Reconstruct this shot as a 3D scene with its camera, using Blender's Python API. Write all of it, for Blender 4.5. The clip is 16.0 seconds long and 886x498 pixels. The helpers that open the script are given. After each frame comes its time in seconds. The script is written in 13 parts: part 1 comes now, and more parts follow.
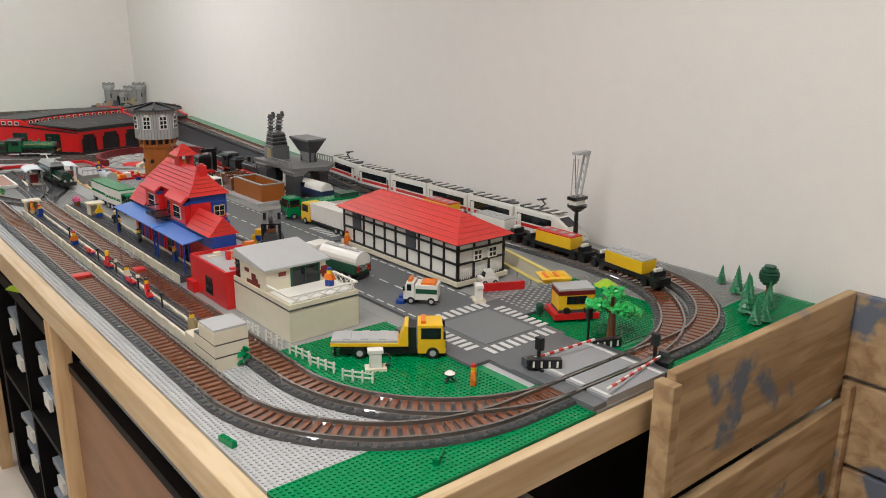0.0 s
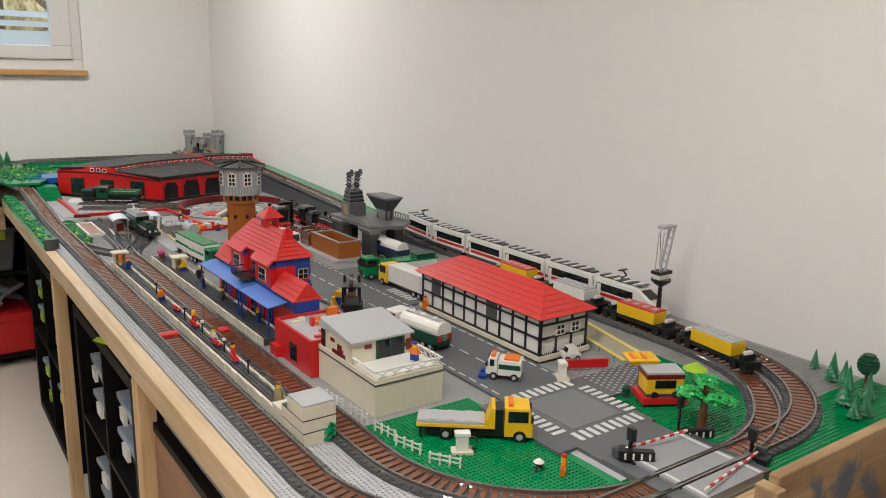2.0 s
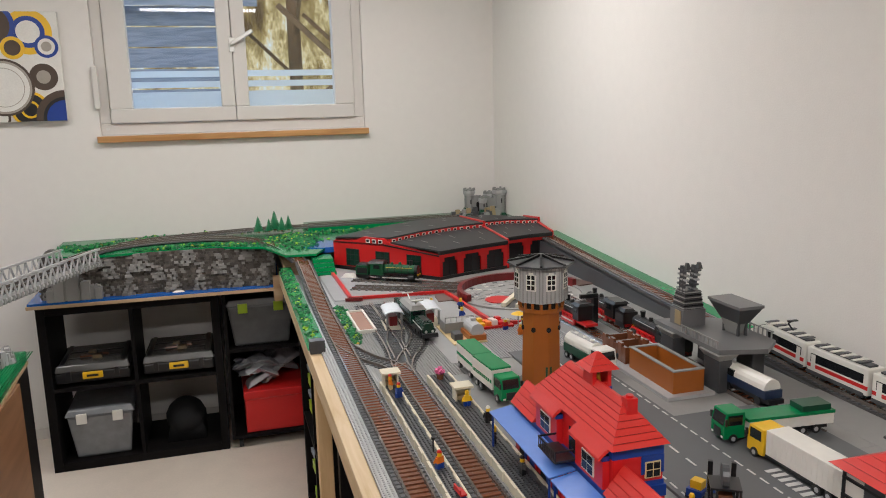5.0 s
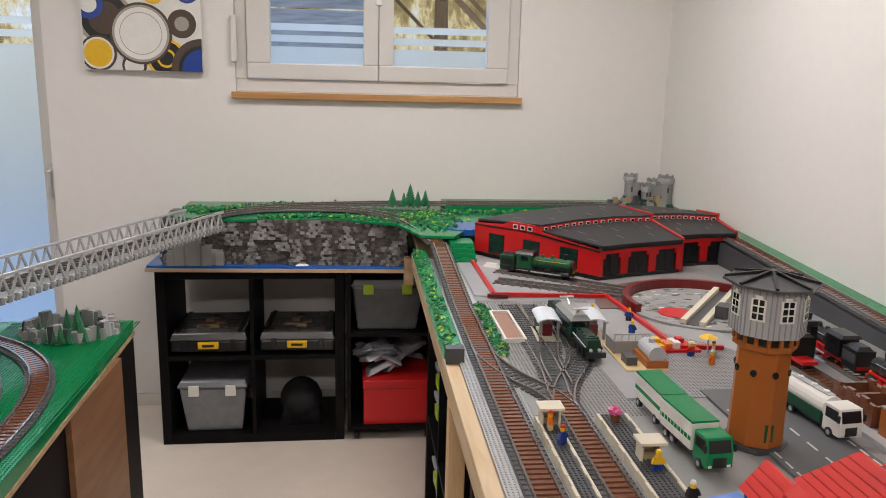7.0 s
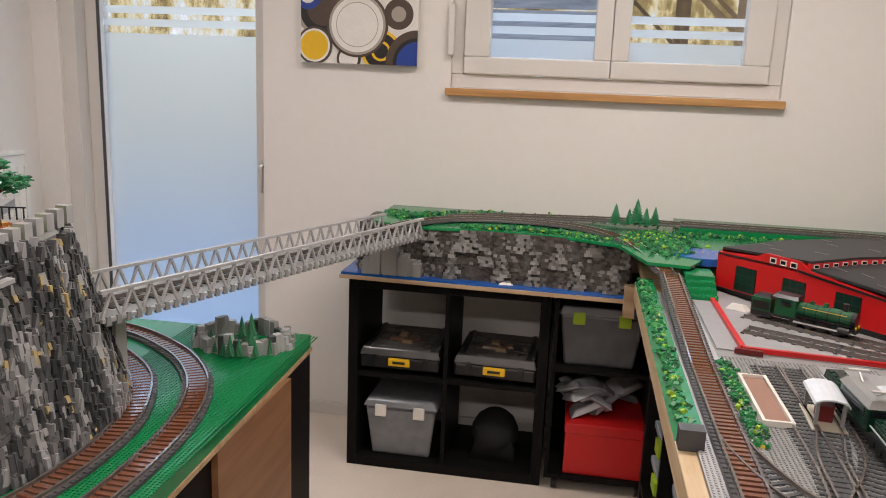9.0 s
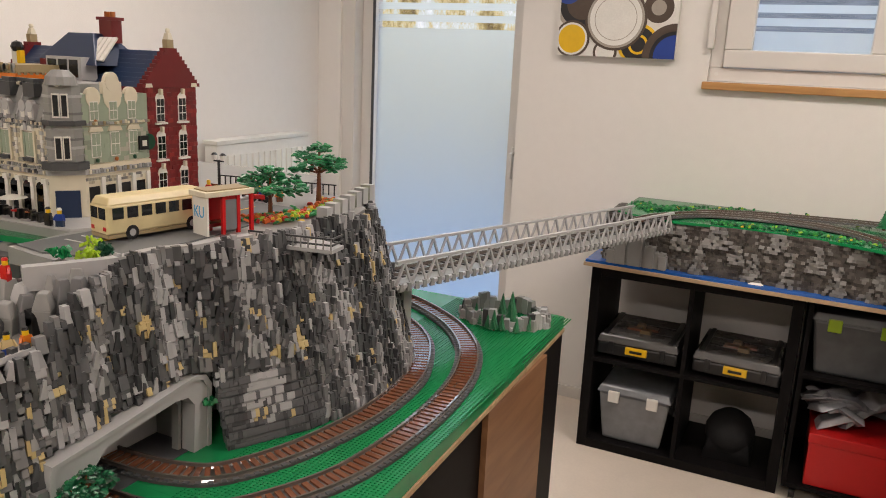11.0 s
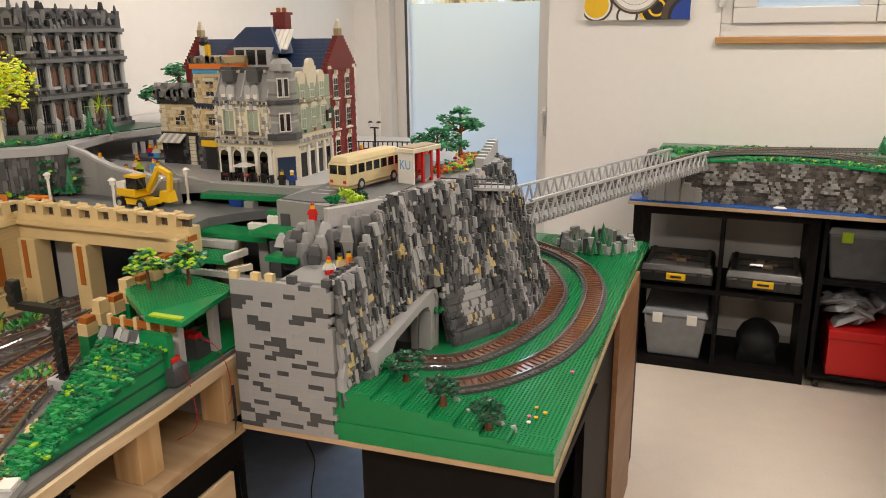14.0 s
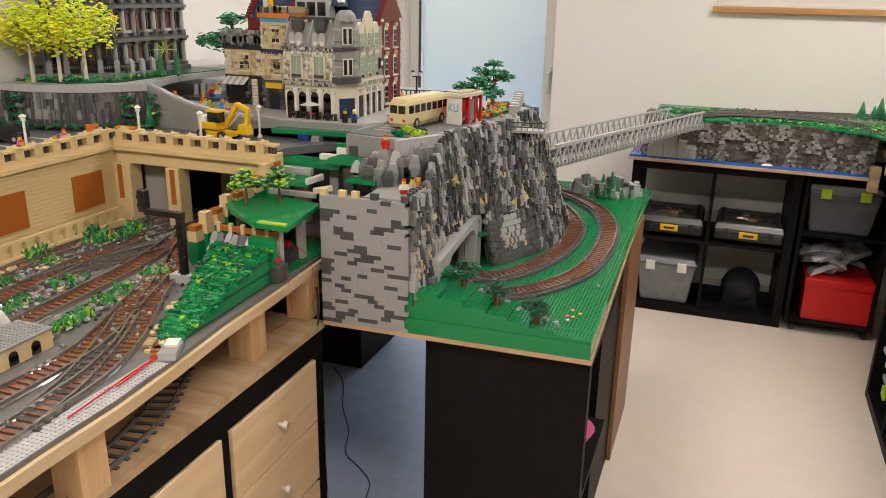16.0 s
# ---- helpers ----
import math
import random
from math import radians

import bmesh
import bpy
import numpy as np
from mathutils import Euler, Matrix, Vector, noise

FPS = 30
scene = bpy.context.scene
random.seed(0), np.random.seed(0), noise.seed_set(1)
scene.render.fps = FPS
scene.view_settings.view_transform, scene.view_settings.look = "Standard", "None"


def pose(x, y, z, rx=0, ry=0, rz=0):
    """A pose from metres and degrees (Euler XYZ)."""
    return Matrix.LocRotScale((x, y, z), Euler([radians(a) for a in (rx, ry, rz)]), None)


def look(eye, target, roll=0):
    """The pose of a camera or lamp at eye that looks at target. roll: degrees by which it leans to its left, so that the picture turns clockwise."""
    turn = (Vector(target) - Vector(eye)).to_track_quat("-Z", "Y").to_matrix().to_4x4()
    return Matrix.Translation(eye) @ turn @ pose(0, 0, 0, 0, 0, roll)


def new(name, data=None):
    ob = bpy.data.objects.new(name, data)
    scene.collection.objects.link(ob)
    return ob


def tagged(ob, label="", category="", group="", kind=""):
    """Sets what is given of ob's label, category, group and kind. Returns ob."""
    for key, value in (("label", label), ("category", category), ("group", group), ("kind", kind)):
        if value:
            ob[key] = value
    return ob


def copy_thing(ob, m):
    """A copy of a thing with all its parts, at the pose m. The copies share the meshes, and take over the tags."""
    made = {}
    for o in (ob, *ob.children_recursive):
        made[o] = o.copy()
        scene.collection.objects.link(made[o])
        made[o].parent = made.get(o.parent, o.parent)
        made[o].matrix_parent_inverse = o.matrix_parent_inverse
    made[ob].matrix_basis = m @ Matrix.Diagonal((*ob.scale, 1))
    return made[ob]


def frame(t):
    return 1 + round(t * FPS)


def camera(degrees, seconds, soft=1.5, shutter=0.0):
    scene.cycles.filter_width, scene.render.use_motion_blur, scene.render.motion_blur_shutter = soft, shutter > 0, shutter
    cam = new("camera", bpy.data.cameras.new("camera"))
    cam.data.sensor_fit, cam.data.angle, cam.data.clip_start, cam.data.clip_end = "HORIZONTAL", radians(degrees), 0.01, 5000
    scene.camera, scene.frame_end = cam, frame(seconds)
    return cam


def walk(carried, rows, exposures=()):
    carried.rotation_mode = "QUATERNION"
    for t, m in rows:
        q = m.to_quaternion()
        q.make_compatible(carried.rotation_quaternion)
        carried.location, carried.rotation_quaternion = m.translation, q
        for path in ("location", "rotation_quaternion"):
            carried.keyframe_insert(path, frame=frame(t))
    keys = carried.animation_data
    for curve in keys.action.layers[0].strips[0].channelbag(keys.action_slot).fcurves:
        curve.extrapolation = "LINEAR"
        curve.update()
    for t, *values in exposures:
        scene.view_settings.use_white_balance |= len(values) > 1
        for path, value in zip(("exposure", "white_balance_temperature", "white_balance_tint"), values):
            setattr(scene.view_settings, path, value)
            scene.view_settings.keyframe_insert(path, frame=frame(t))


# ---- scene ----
cam = camera(59.5, 16.0, soft=1.0)

PATH = [
    (0, (0.164, 0.118, 1.462), (1.409, 1.583, 0.911), 0.5),
    (0.5, (0.174, 0.136, 1.484), (1.452, 1.581, 0.954), 0.0),
    (1, (0.158, 0.143, 1.509), (1.44, 1.597, 1.016), 0.8),
    (1.5, (0.141, 0.161, 1.518), (1.35, 1.687, 1.061), 1.3),
    (2, (0.13, 0.174, 1.526), (1.277, 1.748, 1.073), 1.3),
    (2.5, (0.134, 0.201, 1.545), (1.206, 1.83, 1.103), 0.6),
    (3, (0.172, 0.284, 1.563), (1.056, 2.026, 1.134), -0.7),
    (3.5, (0.251, 0.419, 1.574), (0.942, 2.249, 1.158), -0.2),
    (4, (0.281, 0.593, 1.591), (0.894, 2.462, 1.227), -0.2),
    (4.2, (0.292, 0.651, 1.594), (0.885, 2.531, 1.253), -0.8),
    (6.3, (0.357, 1.129, 1.587), (0.768, 3.036, 1.149), -0.1),
    (6.5, (0.379, 1.166, 1.566), (0.726, 3.086, 1.129), 0.1),
    (7, (0.318, 1.303, 1.539), (0.556, 3.243, 1.116), 1.4),
    (7.5, (0.273, 1.434, 1.533), (0.393, 3.388, 1.125), 1.2),
    (8, (0.281, 1.566, 1.505), (0.243, 3.525, 1.103), 1.3),
    (8.5, (0.333, 1.685, 1.494), (0.182, 3.639, 1.098), 2.2),
    (9, (0.327, 1.719, 1.487), (0.015, 3.65, 1.071), 2.3),
    (9.5, (0.314, 1.696, 1.488), (-0.273, 3.556, 1.047), 2.4),
    (10, (0.306, 1.677, 1.485), (-0.474, 3.462, 1.031), 2.6),
    (10.2, (0.3, 1.662, 1.492), (-0.526, 3.424, 1.031), 2.9),
    (12.3, (0.117, 1.333, 1.514), (-0.675, 3.106, 1.036), 1.4),
    (12.5, (0.102, 1.289, 1.506), (-0.664, 3.076, 1.034), 1.1),
    (13, (0.093, 1.172, 1.513), (-0.635, 2.964, 1.008), 0.3),
    (13.5, (0.059, 1.101, 1.501), (-0.649, 2.897, 0.975), -0.5),
    (14, (-0.039, 0.997, 1.519), (-0.738, 2.79, 0.975), -0.7),
    (14.5, (-0.101, 0.895, 1.521), (-0.813, 2.683, 0.976), -0.9),
    (15, (-0.099, 0.826, 1.518), (-0.856, 2.586, 0.944), -0.2),
    (15.5, (-0.091, 0.759, 1.516), (-0.845, 2.511, 0.916), 0.7),
    (16, (-0.098, 0.662, 1.508), (-0.73, 2.453, 0.88), 1.2),
]
walk(cam, [(t, look(eye, target, roll)) for t, eye, target, roll in PATH],
     exposures=[(0, -0.02, 6050, 11), (3.5, -0.12, 6150, 12), (6.5, -0.14, 6200, 16), (9, -0.09, 6560, 20), (12.5, 0.03, 6900, 17), (13.5, 0.13, 6900, 16), (16, 0.22, 6650, 14)])

# ---- light ----
world = bpy.data.worlds.new("world")
scene.world = world
world.use_nodes = True
wn = world.node_tree.nodes
wsky = wn.new("ShaderNodeTexSky")
wsky.sky_type, wsky.sun_disc = "NISHITA", False
wsky.sun_elevation, wsky.sun_rotation = radians(28), radians(200)
wn["Background"].inputs[1].default_value = 0.15
world.node_tree.links.new(wsky.outputs[0], wn["Background"].inputs[0])


def area(name, m, sx, sy, power, colour):
    d = bpy.data.lights.new(name, "AREA")
    d.shape, d.size, d.size_y, d.energy, d.color = "RECTANGLE", sx, sy, power, colour
    ob = new(name, d)
    ob.matrix_world = m
    return ob


# ceiling lamps of the room, two rows of panels above the layout, and the daylight of window and door
WARM = (1.0, 0.955, 0.88)
for lx, ly, power in ((0.3, 0.7, 26), (0.7, 3.55, 28), (-1.2, 0.7, 21), (-1.2, 3.3, 17.5)):
    area("ceiling_lamp", pose(lx, ly, 2.55), 1.1, 0.28, power, WARM)
area("door_daylight", pose(-0.8, 8.3, 4.5, -68, 0, 0), 6.4, 3.2, 180, (0.62, 0.84, 1.0))


# ---- materials ----
def mat(name, colour, rough=0.4, metal=0.0, vary=0.06, grain=60.0, bump=0.0, spots=None, tint=0.0, coat=0.0):
    """A surface: its colour varied at two scales and from piece to piece, fine relief, and stains of a second colour."""
    m = bpy.data.materials.new(name)
    m.use_nodes = True
    nt = m.node_tree
    n, ln = nt.nodes, nt.links
    p = n["Principled BSDF"]
    co = n.new("ShaderNodeTexCoord")
    big, small = n.new("ShaderNodeTexNoise"), n.new("ShaderNodeTexNoise")
    big.inputs["Scale"].default_value, small.inputs["Scale"].default_value = grain / 9, grain
    big.inputs["Detail"].default_value, small.inputs["Detail"].default_value = 3, 4
    ln.new(co.outputs["Object"], big.inputs["Vector"])
    ln.new(co.outputs["Object"], small.inputs["Vector"])
    add = n.new("ShaderNodeMath")
    add.operation = "ADD"
    ln.new(big.outputs["Fac"], add.inputs[0])
    ln.new(small.outputs["Fac"], add.inputs[1])
    last = add
    if tint:
        info, mul = n.new("ShaderNodeObjectInfo"), n.new("ShaderNodeMath")
        mul.operation, mul.inputs[1].default_value = "MULTIPLY_ADD", tint
        ln.new(info.outputs["Random"], mul.inputs[0])
        ln.new(add.outputs[0], mul.inputs[2])
        last = mul
    ramp = n.new("ShaderNodeMapRange")
    ramp.inputs[1].default_value, ramp.inputs[2].default_value = 0.6, 1.4 + tint
    ramp.inputs[3].default_value, ramp.inputs[4].default_value = 1 - vary, 1 + vary
    ln.new(last.outputs[0], ramp.inputs[0])
    hsv = n.new("ShaderNodeHueSaturation")
    hsv.inputs["Color"].default_value = (*colour, 1)
    ln.new(ramp.outputs[0], hsv.inputs["Value"])
    out = hsv.outputs[0]
    if spots:
        mix, edge = n.new("ShaderNodeMix"), n.new("ShaderNodeMapRange")
        mix.data_type = "RGBA"
        edge.inputs[1].default_value, edge.inputs[2].default_value = spots[1], spots[1] + 0.1
        ln.new(big.outputs["Fac"], edge.inputs[0])
        ln.new(edge.outputs[0], mix.inputs["Factor"])
        ln.new(out, mix.inputs["A"])
        mix.inputs["B"].default_value = (*spots[0], 1)
        out = mix.outputs["Result"]
    ln.new(out, p.inputs["Base Color"])
    p.inputs["Roughness"].default_value, p.inputs["Metallic"].default_value = rough, metal
    p.inputs["Coat Weight"].default_value = coat
    if bump:
        b = n.new("ShaderNodeBump")
        b.inputs["Strength"].default_value, b.inputs["Distance"].default_value = bump, 0.002
        ln.new(small.outputs["Fac"], b.inputs["Height"])
        ln.new(b.outputs[0], p.inputs["Normal"])
    return m


def island_mat(name, colours, rough=0.45, cluster=0.0):
    """Small pieces of one moulding, each in one of the colours."""
    m = bpy.data.materials.new(name)
    m.use_nodes = True
    nt = m.node_tree
    n, ln = nt.nodes, nt.links
    geo, info, add, wrap, ramp = (n.new("ShaderNodeNewGeometry"), n.new("ShaderNodeObjectInfo"), n.new("ShaderNodeMath"),
                                  n.new("ShaderNodeMath"), n.new("ShaderNodeValToRGB"))
    ln.new(geo.outputs["Random Per Island"], add.inputs[0])
    ln.new(info.outputs["Random"], add.inputs[1])
    wrap.operation, wrap.inputs[1].default_value = "FRACT", 0
    ln.new(add.outputs[0], wrap.inputs[0])
    ramp.color_ramp.interpolation = "CONSTANT"
    total, at = sum(w for _, w in colours), 0
    for i, (c, w) in enumerate(colours):
        e = ramp.color_ramp.elements[0] if i == 0 else ramp.color_ramp.elements.new(at / total)
        e.position, e.color = at / total, (*c, 1)
        at += w
    last = ramp.color_ramp.elements[len(colours)] if len(ramp.color_ramp.elements) > len(colours) else None
    if last:
        ramp.color_ramp.elements.remove(last)
    fac = wrap.outputs[0]
    if cluster:
        co, noise, mul = n.new("ShaderNodeTexCoord"), n.new("ShaderNodeTexNoise"), n.new("ShaderNodeMath")
        noise.inputs["Scale"].default_value, noise.inputs["Detail"].default_value = cluster, 1.0
        ln.new(geo.outputs["Position"], noise.inputs["Vector"])
        wide = n.new("ShaderNodeMapRange")
        wide.inputs[1].default_value, wide.inputs[2].default_value = 0.38, 0.62
        wide.inputs[3].default_value, wide.inputs[4].default_value = 0.0, 0.5
        ln.new(noise.outputs["Fac"], wide.inputs[0])
        mul.operation, mul.inputs[1].default_value = "MULTIPLY_ADD", 0.5
        ln.new(wrap.outputs[0], mul.inputs[0])
        ln.new(wide.outputs[0], mul.inputs[2])
        fac = mul.outputs[0]
    ln.new(fac, ramp.inputs[0])
    ln.new(ramp.outputs[0], n["Principled BSDF"].inputs["Base Color"])
    n["Principled BSDF"].inputs["Roughness"].default_value = rough
    return m


def wood_mat(name, light, dark, along=(1, 1, 1), rough=0.6, knots=None):
    """Planed timber: long grain bands, fine fibres and, if asked, worn patches of old paint."""
    m = bpy.data.materials.new(name)
    m.use_nodes = True
    nt = m.node_tree
    n, ln = nt.nodes, nt.links
    p = n["Principled BSDF"]
    co, mp, noise1, ramp, bmp = (n.new("ShaderNodeTexCoord"), n.new("ShaderNodeMapping"), n.new("ShaderNodeTexNoise"),
                                 n.new("ShaderNodeValToRGB"), n.new("ShaderNodeBump"))
    mp.inputs["Scale"].default_value = along
    ln.new(co.outputs["Object"], mp.inputs[0])
    ln.new(mp.outputs[0], noise1.inputs["Vector"])
    noise1.inputs["Scale"].default_value, noise1.inputs["Detail"].default_value, noise1.inputs["Distortion"].default_value = 3.0, 6, 0.6
    ramp.color_ramp.elements[0].position, ramp.color_ramp.elements[0].color = 0.35, (*dark, 1)
    ramp.color_ramp.elements[1].position, ramp.color_ramp.elements[1].color = 0.62, (*light, 1)
    ln.new(noise1.outputs["Fac"], ramp.inputs[0])
    out = ramp.outputs[0]
    if knots:
        n2, edge, mix = n.new("ShaderNodeTexNoise"), n.new("ShaderNodeMapRange"), n.new("ShaderNodeMix")
        n2.inputs["Scale"].default_value, n2.inputs["Detail"].default_value = knots[2], 5
        ln.new(co.outputs["Object"], n2.inputs["Vector"])
        edge.inputs[1].default_value, edge.inputs[2].default_value = knots[1], knots[1] + 0.05
        ln.new(n2.outputs["Fac"], edge.inputs[0])
        mix.data_type = "RGBA"
        ln.new(edge.outputs[0], mix.inputs["Factor"])
        ln.new(out, mix.inputs["A"])
        mix.inputs["B"].default_value = (*knots[0], 1)
        out = mix.outputs["Result"]
    ln.new(out, p.inputs["Base Color"])
    p.inputs["Roughness"].default_value = rough
    bmp.inputs["Strength"].default_value, bmp.inputs["Distance"].default_value = 0.3, 0.002
    ln.new(noise1.outputs["Fac"], bmp.inputs["Height"])
    ln.new(bmp.outputs[0], p.inputs["Normal"])
    return m


def glass_mat(name, colour=(1, 1, 1), rough=0.0):
    m = bpy.data.materials.new(name)
    m.use_nodes = True
    p = m.node_tree.nodes["Principled BSDF"]
    p.inputs["Base Color"].default_value = (*colour, 1)
    p.inputs["Transmission Weight"].default_value = 1.0
    p.inputs["Roughness"].default_value = rough
    p.inputs["IOR"].default_value = 1.45
    return m


WALL = mat("wall_paint", (0.76, 0.73, 0.69), 0.85, vary=0.02, grain=220, bump=0.25)
CEIL = mat("ceiling_paint", (0.82, 0.80, 0.77), 0.9, vary=0.02, grain=150, bump=0.1)
FLOOR = mat("linoleum", (0.76, 0.66, 0.56), 0.38, vary=0.05, grain=90, bump=0.03)
PVC = mat("white_pvc", (0.66, 0.63, 0.59), 0.35, vary=0.02)
SILLW = wood_mat("sill_oak", (0.55, 0.30, 0.11), (0.40, 0.19, 0.06), (1.2, 14, 14), 0.4)
PINE = wood_mat("pine", (0.64, 0.49, 0.31), (0.52, 0.36, 0.19), (14, 1.2, 14), 0.6)
PINEX = wood_mat("pine_across", (0.62, 0.47, 0.29), (0.48, 0.32, 0.16), (1.2, 14, 14), 0.6)
PINEV = wood_mat("pine_upright", (0.68, 0.47, 0.25), (0.55, 0.34, 0.16), (14, 14, 1.2), 0.6)
PLY = wood_mat("plywood", (0.52, 0.37, 0.22), (0.40, 0.26, 0.14), (1.2, 9, 9), 0.65)
BROWNB = wood_mat("brown_board", (0.30, 0.15, 0.07), (0.23, 0.11, 0.05), (9, 1.2, 9), 0.45)
BIRCH = wood_mat("birch_front", (0.76, 0.57, 0.36), (0.68, 0.48, 0.28), (6, 1.2, 9), 0.45)
CRATE = wood_mat("old_crate", (0.45, 0.31, 0.165), (0.28, 0.17, 0.08), (1.4, 10, 12), 0.75, ((0.12, 0.14, 0.18), 0.565, 6.5))
BLACKW = mat("black_brown_board", (0.008, 0.007, 0.007), 0.5, vary=0.25, grain=30, bump=0.05)
BLACKW.node_tree.nodes["Principled BSDF"].inputs["Specular IOR Level"].default_value = 0.09
STEEL = mat("steel", (0.70, 0.69, 0.66), 0.42, 0.65)
RED = mat("red_plastic", (0.56, 0.012, 0.012), 0.32, tint=0.2)
DRED = mat("dark_red_plastic", (0.15, 0.008, 0.009), 0.35, tint=0.2)
ROOF = mat("roof_red_plastic", (0.60, 0.030, 0.022), 0.36, vary=0.08, tint=0.4)
WHITE = mat("white_plastic", (0.74, 0.72, 0.66), 0.32, tint=0.2)
CREAM = mat("cream_plastic", (0.68, 0.62, 0.48), 0.36, tint=0.2)
TAN = mat("tan_plastic", (0.62, 0.47, 0.24), 0.4, tint=0.3)
DTAN = mat("dark_tan_plastic", (0.34, 0.26, 0.14), 0.4, tint=0.3)
GREY = mat("light_grey_plastic", (0.42, 0.42, 0.42), 0.38, tint=0.25)
MGREY = mat("old_grey_plastic", (0.27, 0.27, 0.26), 0.4, tint=0.25)
DGREY = mat("dark_grey_plastic", (0.062, 0.064, 0.068), 0.38, tint=0.3)
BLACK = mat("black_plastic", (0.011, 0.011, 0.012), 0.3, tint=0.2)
GREEN = mat("green_plastic", (0.003, 0.21, 0.066), 0.2, tint=0.15, coat=0.12)
GREEN.node_tree.nodes["Principled BSDF"].inputs["Specular IOR Level"].default_value = 0.3
DGREEN = mat("dark_green_plastic", (0.004, 0.060, 0.028), 0.34, tint=0.3)
PINEGREEN = mat("pine_green_plastic", (0.010, 0.17, 0.062), 0.36, tint=0.3)
SLATE = mat("slate_plastic", (0.15, 0.15, 0.152), 0.4, tint=0.3)
LIME = mat("lime_plastic", (0.34, 0.52, 0.02), 0.35, tint=0.4)
BLUE = mat("blue_plastic", (0.008, 0.045, 0.27), 0.32, tint=0.2)
AWNING = mat("awning_blue_plastic", (0.10, 0.22, 0.62), 0.3)
DBLUE = mat("dark_blue_plastic", (0.012, 0.028, 0.072), 0.35, tint=0.3)
AZURE = mat("azure_plastic", (0.05, 0.33, 0.62), 0.3)
YELLOW = mat("yellow_plastic", (0.78, 0.47, 0.01), 0.32, tint=0.2)
ORANGE = mat("orange_plastic", (0.74, 0.18, 0.015), 0.32)
DORANGE = mat("dark_orange_plastic", (0.36, 0.105, 0.014), 0.35, tint=0.25)
BROWN = mat("reddish_brown_plastic", (0.175, 0.062, 0.030), 0.16, vary=0.15, tint=0.5, coat=0.6)
SAND = mat("sand_green_plastic", (0.30, 0.36, 0.27), 0.4)
PINK = mat("pink_plastic", (0.75, 0.12, 0.30), 0.35)
TRANS = mat("clear_plastic", (0.20, 0.21, 0.22), 0.22, vary=0.2, grain=25)
DARKWIN = mat("smoked_window", (0.012, 0.014, 0.016), 0.08)
RAIL = mat("rail_plastic", (0.125, 0.105, 0.092), 0.12, tint=0.2, coat=1.0)
BALLAST = mat("ballast_plate", (0.070, 0.066, 0.064), 0.32, vary=0.15, grain=120)
ROAD = mat("road_plate", (0.115, 0.120, 0.125), 0.5, vary=0.05, grain=30)
MARK = mat("road_marking", (0.62, 0.62, 0.60), 0.5)
ROADL = mat("crossing_plate", (0.30, 0.30, 0.31), 0.45)
WATER = mat("blue_water_plate", (0.015, 0.11, 0.42), 0.15)
DARKROCKS = island_mat("dark_rock_bricks", [((0.070, 0.062, 0.054), 40), ((0.10, 0.088, 0.076), 30), ((0.045, 0.038, 0.032), 22), ((0.22, 0.21, 0.195), 8)])
PALEROCKS = island_mat("pale_rock_bricks", [((0.21, 0.205, 0.195), 40), ((0.29, 0.285, 0.27), 32), ((0.15, 0.145, 0.135), 28)])
LEAFY = island_mat("ground_leaves", [((0.006, 0.19, 0.05), 40), ((0.004, 0.09, 0.03), 22), ((0.26, 0.45, 0.02), 7), ((0.60, 0.40, 0.03), 1.2), ((0.03, 0.26, 0.05), 12)])
TREEGREEN = island_mat("tree_leaves", [((0.006, 0.16, 0.055), 60), ((0.010, 0.22, 0.07), 30), ((0.004, 0.10, 0.035), 20)], 0.35)
TREEYEL = island_mat("yellow_leaves", [((0.74, 0.80, 0.03), 50), ((0.52, 0.76, 0.04), 30), ((0.88, 0.72, 0.03), 24)], 0.35)
TREEMIX = island_mat("mixed_leaves", [((0.006, 0.16, 0.055), 45), ((0.30, 0.50, 0.02), 35), ((0.004, 0.09, 0.03), 20)], 0.35)


